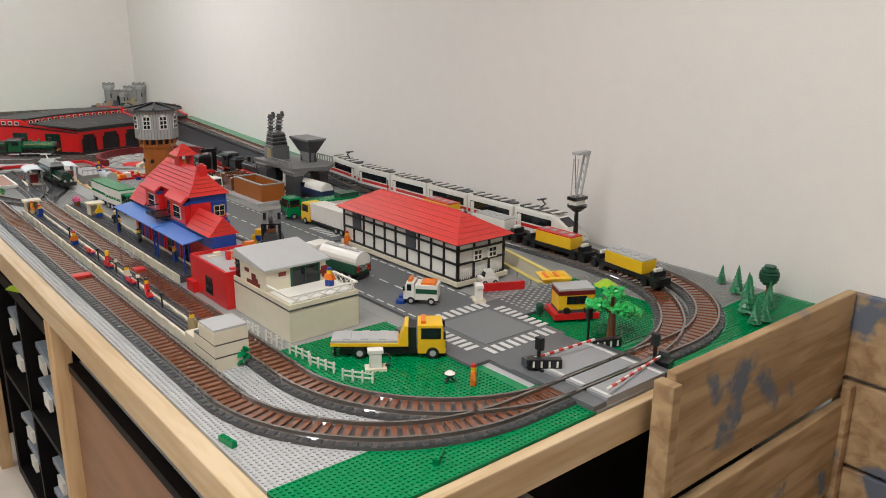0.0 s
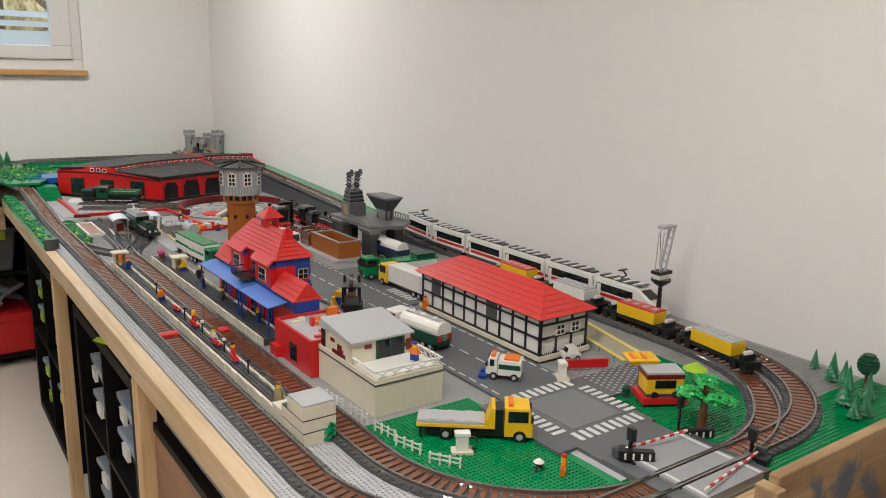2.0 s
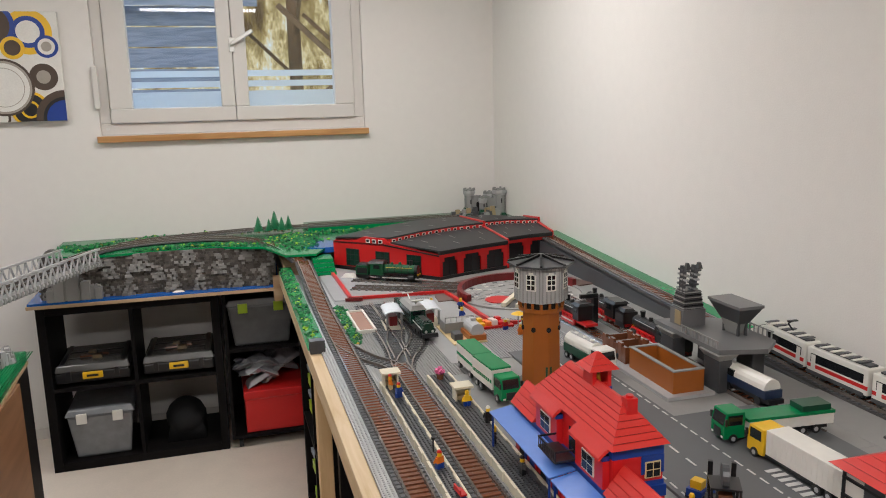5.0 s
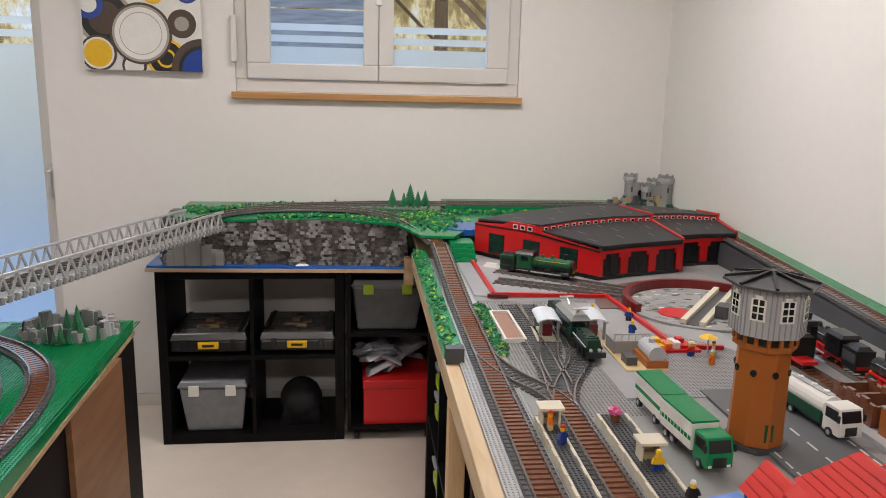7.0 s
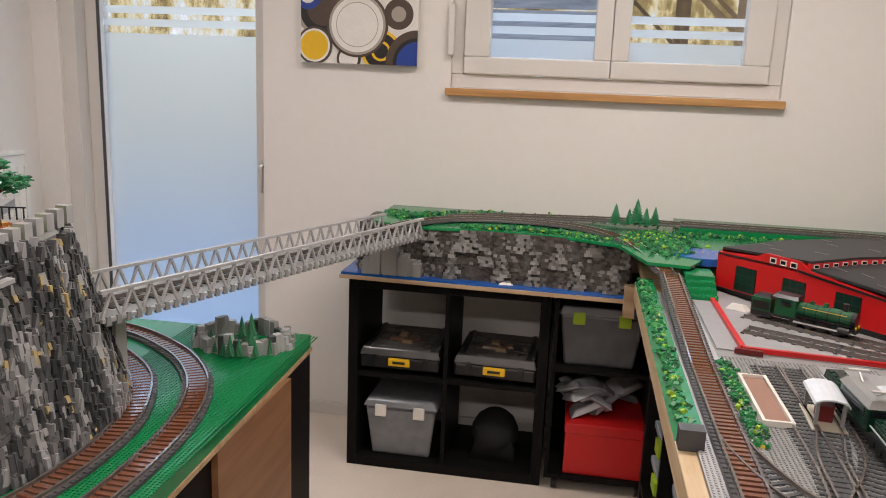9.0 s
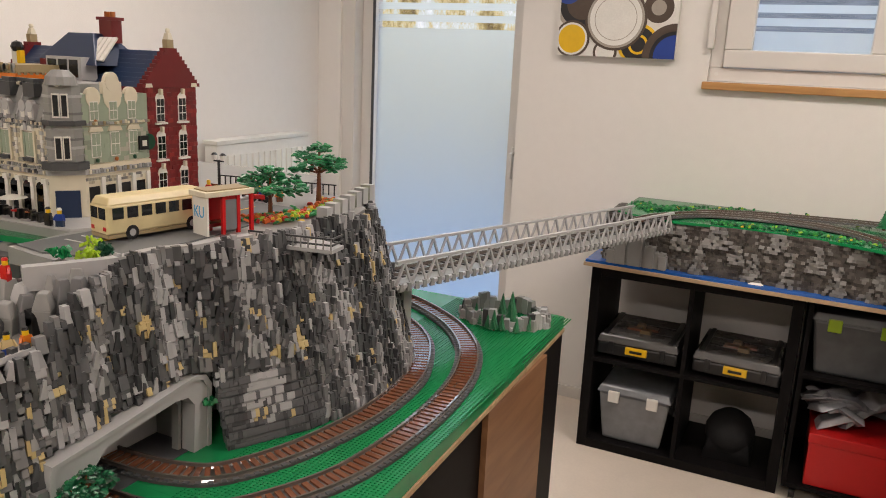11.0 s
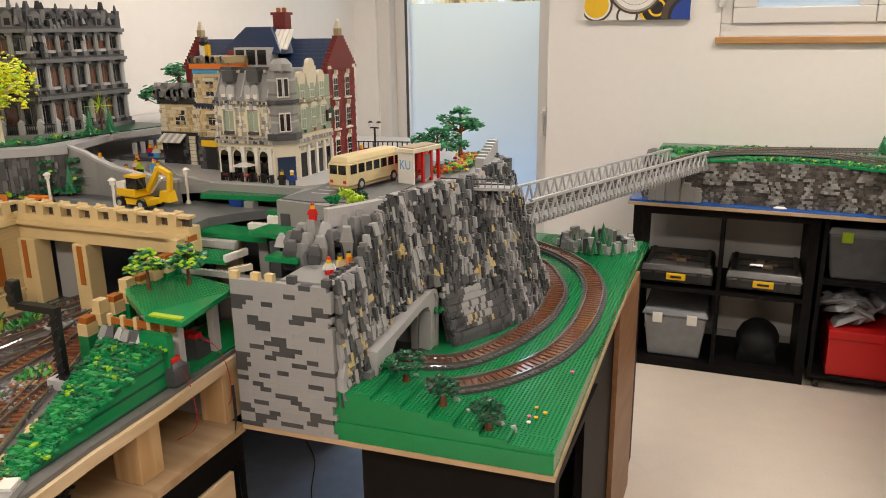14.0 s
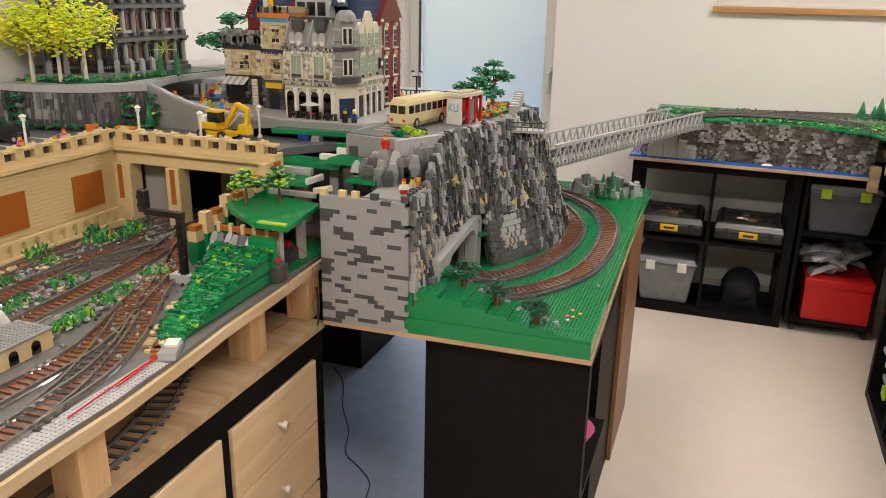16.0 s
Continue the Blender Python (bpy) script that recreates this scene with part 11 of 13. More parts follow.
# ---- goods wagons, crane ----
def wagon(m, load, top, label):
    t = thing("goods_wagon", m, label, "wagon", "goods wagons")
    part("frame", Shape().box(-0.104, 0.104, -0.02, 0.02, 0.016, 0.022), BLACK, t)
    for y in (-0.0215, 0.0202):
        part("sole_bar", Shape().box(-0.060, 0.060, y, y + 0.0013, 0.012, 0.021), BLACK, t)
    c = part("container", Shape().box(-0.058, 0.058, -0.022, 0.022, 0.0222, 0.050), load, t, bevel=0.001)
    part("container_top", Shape().box(-0.057, 0.057, -0.021, 0.021, 0.050, 0.053), top, c)
    for x in (-0.042, -0.014, 0.014, 0.042):
        part("lid_plate", Shape().box(x - 0.007, x + 0.007, -0.008, 0.008, 0.053, 0.0546), GREY, c)
    part("label_plate", Shape().box(0.058, 0.0588, 0.004, 0.016, 0.034, 0.046), WHITE, c)
    for x in (-0.080, 0.080):
        bg = part("bogie", Shape().box(x - 0.024, x + 0.024, -0.016, 0.016, 0.008, 0.0155), BLACK, t)
        for dx in (-0.014, 0.014):
            part("wheelset", Shape().cyl(x + dx, -0.023, 0.009, 0.009, 0.046, 12, axis="y"), BLACK, bg)
    for x in (-0.084, 0.084):
        part("stanchion", Shape().box(x - 0.006, x + 0.006, -0.018, 0.018, 0.022, 0.034), BLACK, t)
        part("buffer", Shape().box(x - 0.004, x + 0.004, -0.01, 0.01, 0.034, 0.040), WHITE, t)
    return t


RT = Z0 + 0.0137
wagon(E(1.625, 1.342, RT, 90), YELLOW, RED, "flat wagon with a yellow container with a red lid")
wagon(E(1.609, 1.113, RT, 82), YELLOW, GREY, "flat wagon with a yellow container with a grey lid")
wagon(E(1.625, 1.570, RT, 90), WHITE, GREY, "flat wagon with a pale container")
wagon(E(1.625, 1.798, RT, 90), YELLOW, RED, "flat wagon with a yellow container behind the goods shed")
cr = thing("dock_crane", E(1.655, 1.315, Z0), "tall black mast crane with a grey lattice jib", "crane")
part("mast", Shape().cyl(0, 0, 0, 0.0075, 0.125, 10, 0.005), BLACK, cr)
part("turntable", Shape().cyl(0, 0, 0.125, 0.010, 0.012, 12, 0.024).cyl(0, 0, 0.137, 0.024, 0.006, 14), BLACK, cr)
part("machine_box", Shape().box(-0.018, 0.016, -0.012, 0.012, 0.143, 0.156), WHITE, cr, bevel=0.001)
part("counter_box", Shape().box(-0.022, 0.022, -0.014, 0.014, 0.156, 0.164), BLACK, cr)
for y in (-0.007, 0.007):
    part("jib", Shape().bar((0.002, y, 0.160), (0.026, y, 0.275), 0.0042), GREY, cr)
    part("stay", Shape().bar((-0.016, y, 0.164), (-0.012, y, 0.262), 0.002), GREY, cr)
for i in range(5):
    part("jib_lattice", Shape().bar((0.006 + 0.0045 * i, -0.007, 0.18 + i * 0.019), (0.009 + 0.0045 * i, 0.007, 0.195 + i * 0.019), 0.0022), GREY, cr)
part("jib_head", Shape().box(-0.018, 0.030, -0.009, 0.009, 0.272, 0.279), GREY, cr)
part("rope", Shape().bar((-0.016, 0, 0.272), (-0.008, 0, 0.164), 0.001), BLACK, cr)
cr.scale = (1, 1, 0.95)


# ---- white express train ----
def train_car(m, kind, label):
    t = thing("express_car", m, label, "train", "express train")
    l = 0.092
    zb = 0.010
    if kind == "head":
        prof = [(-l, zb), (0.128, zb), (0.135, zb + 0.010), (0.126, zb + 0.022), (0.098, zb + 0.040), (0.062, zb + 0.058), (0.050, zb + 0.062), (-l, zb + 0.062)]
        b = part("body", Shape().profile(prof, -0.024, 0.024), WHITE, t, bevel=0.004)
        part("windscreen", Shape().add([(0.0985, -0.017, zb + 0.0415), (0.0985, 0.017, zb + 0.0415), (0.0665, 0.017, zb + 0.0573), (0.0665, -0.017, zb + 0.0573),
             (0.097, -0.017, zb + 0.039), (0.097, 0.017, zb + 0.039), (0.065, 0.017, zb + 0.0548), (0.065, -0.017, zb + 0.0548)],
             [(0, 1, 2, 3), (7, 6, 5, 4), (0, 4, 5, 1), (1, 5, 6, 2), (2, 6, 7, 3), (3, 7, 4, 0)]), DARKWIN, b)
        for y in (-0.016, 0.010):
            part("headlight", Shape().box(0.118, 0.131, y, y + 0.006, zb + 0.018, zb + 0.022), STEEL, b)
        stripe_end, win_end = 0.115, 0.045
    else:
        b = part("body", Shape().profile([(-l, zb), (l, zb), (l, zb + 0.062), (-l, zb + 0.062)], -0.024, 0.024), WHITE, t, bevel=0.003)
        stripe_end, win_end = l, l - 0.012
    for sgn in (-1, 1):
        y = sgn * 0.0242
        part("window_band", Shape().box(-l + 0.012, win_end, min(y, y - sgn * 0.001), max(y, y - sgn * 0.001), zb + 0.027, zb + 0.048), DARKWIN, b)
        part("red_stripe", Shape().box(-l + 0.002, stripe_end, min(y, y - sgn * 0.001), max(y, y - sgn * 0.001), zb + 0.014, zb + 0.023), RED, b)
        part("skirt", Shape().box(-l + 0.001, stripe_end - 0.01, min(y * 1.004, y), max(y * 1.004, y), zb - 0.003, zb + 0.006), DGREY, b)
        part("door", Shape().box(-l + 0.014, -l + 0.028, min(y * 1.006, y), max(y * 1.006, y), zb + 0.008, zb + 0.046), WHITE, b)
    part("roof_duct", Shape().box(-l + 0.01, 0.04 if kind == "head" else l - 0.01, -0.012, 0.012, zb + 0.062, zb + 0.066), DGREY, t)
    for i in range(9):
        x = -l + 0.016 + i * 0.016
        part("roof_tile", Shape().box(x, x + 0.010, -0.019, 0.019, zb + 0.0661, zb + 0.0678), WHITE if i % 2 else DGREY, t)
    for x in (-0.055, 0.055):
        bg = part("bogie", Shape().box(x - 0.026, x + 0.026, -0.017, 0.017, 0.003, zb), BLACK, t)
        for dx in (-0.015, 0.015):
            part("wheelset", Shape().cyl(x + dx, -0.0225, 0.009, 0.009, 0.045, 12, axis="y"), BLACK, bg)
    part("gangway", Shape().box(-l - 0.006, -l, -0.014, 0.014, zb + 0.006, zb + 0.052), DGREY, t)
    if kind == "head":
        pg = part("pantograph", Shape().bar((-0.02, 0, zb + 0.067), (0.0, 0, zb + 0.080), 0.003).bar((0.0, 0, zb + 0.080), (-0.014, 0, zb + 0.091), 0.003).box(-0.018, -0.010, -0.014, 0.014, zb + 0.090, zb + 0.093), BLACK, t)
    return t


train_car(E(1.70, 1.46, RT, -90), "head", "white high-speed train head with a red stripe")
cc2 = train_car(E(1.70, 1.65, RT, -90), "mid", "white express coach with dark windows and red stripe")
for y in (1.84, 2.03):
    copy_thing(cc2, E(1.70, y, RT, -90))
up_ang = math.degrees(math.atan2(ZB - Z0, 1.65))
copy_thing(cc2, EM @ pose(1.70, 2.225, RT + 0.002, -0.0, 0, -90))
train_car(EM @ pose(1.70, 2.42, RT + 0.010) @ pose(0, 0, 0, up_ang, 0, 0) @ pose(0, 0, 0, 0, 0, 90), "head", "white high-speed train tail with a red stripe")

# ---- yard at the far half: pens, coaling stage, engines ----
pen = thing("brick_pen", E(1.318, 2.325, Z0), "open brown brick pen on a grey slab", "pen")
part("slab", Shape().box(-0.024, 0.100, -0.018, 0.385, 0, 0.008), GREY, pen)
for x0, x1, y0, y1 in ((0, 0.081, 0, 0.008), (0, 0.008, 0.0085, 0.20), (0.073, 0.081, 0.0085, 0.20), (0.0085, 0.0725, 0.192, 0.20)):
    part("wall", Shape().box(x0, x1, y0, y1, 0.008, 0.060), DORANGE, pen)
    part("coping", Shape().box(x0 - 0.001, x1 + 0.001, y0 - 0.001, y1 + 0.001, 0.060, 0.063), MGREY, pen)
for i in range(6):
    y = 0.222 + i * 0.021
    part("bin_wall", Shape().box(0.0, 0.008, y, y + 0.0195, 0.008, 0.052 + 0.006 * (i % 2)), BROWN, pen)
    part("bin_wall", Shape().box(0.073, 0.081, y, y + 0.0195, 0.008, 0.052 + 0.006 * (i % 2)), BROWN, pen)
for y in (0.222, 0.285, 0.342):
    part("bin_partition", Shape().box(0.0085, 0.0725, y, y + 0.006, 0.008, 0.050), BROWN, pen)
cs2 = thing("coaling_stage", E(1.475, 2.47, Z0), "dark grey coaling stage with a lattice tower and hopper", "coaling stage")
part("deck", Shape().prism([(-0.05, -0.16), (0.06, -0.19), (0.12, -0.14), (0.12, 0.06), (0.06, 0.11), (-0.05, 0.12)], 0.095, 0.106), SLATE, cs2)
for x, y in ((-0.030, -0.13), (0.075, -0.11), (-0.030, 0.06), (0.075, 0.05)):
    part("pier", Shape().box(x - 0.018, x + 0.018, y - 0.03, y + 0.03, 0, 0.086), DGREY, cs2, bevel=0.003)
    part("bracket", Shape().hip(x - 0.028, x + 0.028, y - 0.04, y + 0.04, 0.0945, 0.076, 0.012, 0.012), MGREY, cs2)
for i in range(12):
    part("rail_post", Shape().box(0.115, 0.118, -0.13 + i * 0.016, -0.1275 + i * 0.016, 0.106, 0.124), MGREY, cs2)
part("handrail", Shape().box(0.115, 0.118, -0.135, 0.06, 0.124, 0.1265), MGREY, cs2)
for i in range(9):
    part("rail_post", Shape().box(-0.048, -0.045, -0.15 + i * 0.018, -0.1475 + i * 0.018, 0.106, 0.122), MGREY, cs2)
part("handrail", Shape().box(-0.048, -0.045, -0.152, 0.0, 0.122, 0.1245), MGREY, cs2)
tw2 = part("tower", Shape().box(-0.024, 0.040, 0.026, 0.086, 0.106, 0.150), SLATE, cs2)
part("tower_face", Shape().box(-0.026, -0.0245, 0.036, 0.062, 0.110, 0.146), DTAN, tw2)
part("tower_neck", Shape().hip(-0.020, 0.036, 0.030, 0.082, 0.150, 0.196, 0.006, 0.006), DGREY, tw2)
for i in range(7):
    z = 0.152 + i * 0.0066
    part("tower_rib", Shape().box(-0.021 + 0.0008 * i, 0.037 - 0.0008 * i, 0.029 + 0.0008 * i, 0.083 - 0.0008 * i, z, z + 0.0026), (MGREY, BLACK)[i % 2], tw2)
for x0, lean in ((-0.012, 0.004), (0.016, 0.010)):
    for y in (0.046, 0.060):
        part("jib", Shape().bar((x0, y, 0.192), (x0 + lean, y + 0.004, 0.258), 0.008), DGREY, tw2)
    for k in range(5):
        z = 0.198 + k * 0.012
        part("jib_tie", Shape().box(x0 - 0.004 + lean * k / 5, x0 + 0.006 + lean * k / 5, 0.036, 0.074, z, z + 0.0045), (MGREY, DGREY, GREY)[k % 3], tw2)
    part("jib_head", Shape().hip(x0 - 0.004 + lean, x0 + 0.008 + lean, 0.036, 0.052, 0.252, 0.268, 0.003, 0.004), DGREY, tw2)
hp = part("hopper", Shape().hip(0.035, 0.100, -0.115, 0.008, 0.180, 0.138, 0.018, 0.026), DGREY, cs2)
part("chute", Shape().hip(0.052, 0.084, -0.085, -0.022, 0.139, 0.107, 0.006, 0.010), MGREY, hp)
part("hopper_rim", Shape().box(0.033, 0.102, -0.117, 0.010, 0.180, 0.187), SLATE, hp)
for x in (0.055, 0.076):
    for y in (-0.085, -0.03):
        part("hopper_leg", Shape().box(x, x + 0.006, y, y + 0.006, 0.106, 0.140), DGREY, hp)


GATEG = mat("dark_green_pane", (0.010, 0.035, 0.024), 0.2)
ENGINE_GREEN = mat("engine_green_plastic", (0.004, 0.085, 0.030), 0.32)


def steam_engine(m, body, trim, length, label, tender=True):
    t = thing("steam_engine", m, label, "locomotive", "steam engines")
    part("frame", Shape().box(-length / 2, length / 2, -0.019, 0.019, 0.013, 0.021), trim, t)
    part("boiler", Shape().cyl(-length * 0.05, 0, 0.042, 0.019, length * 0.5, 16, axis="x"), body, t)
    part("smokebox", Shape().cyl(length * 0.45, 0, 0.042, 0.0185, 0.012, 16, axis="x"), BLACK, t)
    cb = part("cab", Shape().box(-length * 0.26, -length * 0.05, -0.024, 0.024, 0.021, 0.066), body, t, bevel=0.001)
    part("cab_roof", Shape().hip(-length * 0.29, -length * 0.03, -0.027, 0.027, 0.066, 0.074, 0.004, 0.008), BLACK, cb)
    for sgn in (-1, 1):
        part("cab_window", Shape().box(-length * 0.2, -length * 0.1, sgn * 0.0242 - 0.0005, sgn * 0.0242 + 0.0005, 0.046, 0.060), DARKWIN, cb)
    part("chimney", Shape().cyl(length * 0.38, 0, 0.058, 0.006, 0.02, 10, 0.008), BLACK, t)
    part("dome", Shape().cyl(length * 0.2, 0, 0.058, 0.008, 0.012, 10, 0.005).cyl(length * 0.07, 0, 0.058, 0.007, 0.010, 10, 0.005), body, t)
    for i in range(4):
        for sgn in (-1, 1):
            wh = part("driving_wheel", Shape().cyl(-length * 0.05 + i * length * 0.13, sgn * 0.0215 - 0.002, 0.0125, 0.0125, 0.004, 16, axis="y"), trim, t)
    for sgn in (-1, 1):
        part("side_rod", Shape().box(-length * 0.06, length * 0.36, sgn * 0.025 - 0.001, sgn * 0.025 + 0.001, 0.011, 0.015), STEEL, t)
        part("lamp", Shape().cyl(length / 2, sgn * 0.012, 0.025, 0.004, 0.003, 8, axis="x"), YELLOW, t)
    for k in range(4):
        part("boiler_band", Shape().cyl(length * (0.02 + 0.11 * k), 0, 0.042, 0.0195, 0.003, 16, axis="x"), BLACK if body is not BLACK else DGREY, t)
    for sgn in (-1, 1):
        part("running_board", Shape().box(-length * 0.05, length * 0.47, sgn * 0.021 - 0.004, sgn * 0.021 + 0.004, 0.027, 0.030), trim if body is BLACK else BLACK, t)
        part("cylinder", Shape().cyl(length * 0.36, sgn * 0.022, 0.016, 0.008, 0.026, 10, axis="x"), BLACK, t)
        part("handrail", Shape().box(0, length * 0.42, sgn * 0.0185 - 0.0006, sgn * 0.0185 + 0.0006, 0.051, 0.0522), STEEL if body is BLACK else YELLOW, t)
    if tender:
        part("tender_frame", Shape().box(-length / 2, -length * 0.295, -0.021, 0.021, 0.008, 0.0208), BLACK, t)
        for sgn in (-1, 1):
            part("tender_panel", Shape().box(-length / 2 + 0.004, -length * 0.31, sgn * 0.0232 - 0.0005, sgn * 0.0232 + 0.0005, 0.026, 0.048), BLACK if body is not BLACK else DGREY, t)
        td = part("tender", Shape().box(-length / 2, -length * 0.30, -0.023, 0.023, 0.021, 0.056), body, t)
        part("coal", Shape().hip(-length / 2 + 0.004, -length * 0.31, -0.019, 0.019, 0.056, 0.064, 0.006, 0.006), BLACK, td)
    part("buffer_beam", Shape().box(length / 2, length / 2 + 0.005, -0.022, 0.022, 0.012, 0.022), trim, t)
    return t


sp1 = line((1.475, 2.05, Z0), (1.475, 3.25, Z0))
track("railway_track", sp1, "yard track behind the brick pen", near=lambda p: False, ballast=0)
sp2 = line((1.38, 2.70, Z0), (1.36, 3.10, Z0))
track("railway_track", sp2, "short engine track before the turntable", near=lambda p: False, ballast=0)
steam_engine(E(1.475, 2.93, Z0 + 0.0092, 90), BLACK, RED, 0.26, "black steam engine with red frame and wheels")
steam_engine(E(1.475, 2.64, Z0 + 0.0092, 90), BLACK, RED, 0.24, "black tender engine with red frame")
steam_engine(E(1.365, 2.92, Z0 + 0.0092, 93), BLACK, RED, 0.17, "small black engine with red wheels", False)
wc = thing("water_crane", E(1.425, 2.93, Z0), "tall black water crane between the engines", "water crane")
part("column", Shape().box(-0.008, 0.008, -0.008, 0.008, 0, 0.085), BLACK, wc)
part("arm", Shape().box(-0.05, 0.008, -0.005, 0.005, 0.085, 0.097), BLACK, wc)
wv = thing("railcar", E(1.475, 2.26, Z0 + 0.0092, 92), "white and blue rail tanker with a rounded roof", "railcar")
part("frame", Shape().box(-0.085, 0.085, -0.02, 0.02, 0.010, 0.02), BLACK, wv)
part("lower_body", Shape().box(-0.075, 0.075, -0.023, 0.023, 0.020, 0.038), DBLUE, wv)
part("upper_body", Shape().cyl(-0.07, 0, 0.040, 0.022, 0.14, 16, axis="x"), WHITE, wv)
part("cab_window", Shape().box(0.03, 0.05, -0.0236, 0.0236, 0.038, 0.052), DARKWIN, wv)
for x in (-0.05, 0.05):
    part("wheelset", Shape().cyl(x, -0.0225, 0.010, 0.010, 0.045, 12, axis="y"), BLACK, wv)

# turntable
PLATEF = mat("pit_grey_plastic", (0.30, 0.295, 0.285), 0.45, vary=0.1, grain=40)
APRON = mat("brown_apron_plastic", (0.13, 0.085, 0.07), 0.45, vary=0.2, grain=60, tint=0.4)
tt = thing("turntable", E(1.355, 3.360, Z0), "locomotive turntable with a dark red rim and grey mottled floor", "turntable")
part("floor", Shape().cyl(0, 0, 0, 0.212, 0.003, 48), PLATEF, tt)
for i in range(14):
    a0, a1 = radians(8 + i * 12.4), radians(8 + (i + 1) * 12.4)
    part("apron", Shape().prism([(0.232 * math.cos(a0), 0.232 * math.sin(a0)), (0.31 * math.cos(a0), 0.31 * math.sin(a0)), (0.31 * math.cos(a1), 0.31 * math.sin(a1)), (0.232 * math.cos(a1), 0.232 * math.sin(a1))], 0, 0.004 + 0.0006 * (i % 2)), APRON, tt)
rm = Shape()
n = 48
for i in range(n):
    a0, a1 = 2 * math.pi * i / n, 2 * math.pi * (i + 1) / n
    pts = [(0.214 * math.cos(a0), 0.214 * math.sin(a0)), (0.230 * math.cos(a0), 0.230 * math.sin(a0)), (0.230 * math.cos(a1), 0.230 * math.sin(a1)), (0.214 * math.cos(a1), 0.214 * math.sin(a1))]
    part("rim_block", Shape().prism(pts, 0, 0.030 if 5 < math.degrees(a0) < 195 else 0.007), DRED if 5 < math.degrees(a0) < 195 else MGREY, tt)
part("red_disc", Shape().cyl(-0.105, -0.058, 0.003, 0.050, 0.0025, 24), RED, tt)
r = random.Random(77)
for i in range(230):
    a, q2 = r.uniform(0, 6.28), 0.2 * math.sqrt(r.random())
    x, y = q2 * math.cos(a), q2 * math.sin(a)
    part("floor_patch", Shape().box(x - 0.008, x + 0.008, y - 0.004, y + 0.004, 0.003, 0.0042), (DGREY, GREY, MGREY, WHITE, MGREY)[i % 5], tt)
ang = 53
s = Shape()
s.m = pose(0, 0, 0, 0, 0, ang)
br = part("bridge", s.box(-0.205, 0.205, -0.052, 0.014, 0.0045, 0.006), DGREY, tt)
for y in (-0.044, 0.006):
    s2 = Shape()
    s2.m = pose(0, 0, 0, 0, 0, ang)
    part("bridge_beam", s2.box(-0.205, 0.205, y - 0.008, y + 0.008, 0.006, 0.018), CREAM, br)
s2 = Shape()
s2.m = pose(0, 0, 0, 0, 0, ang)
part("cabin", s2.box(-0.10, -0.05, -0.088, -0.053, 0.006, 0.04), DGREY, br)

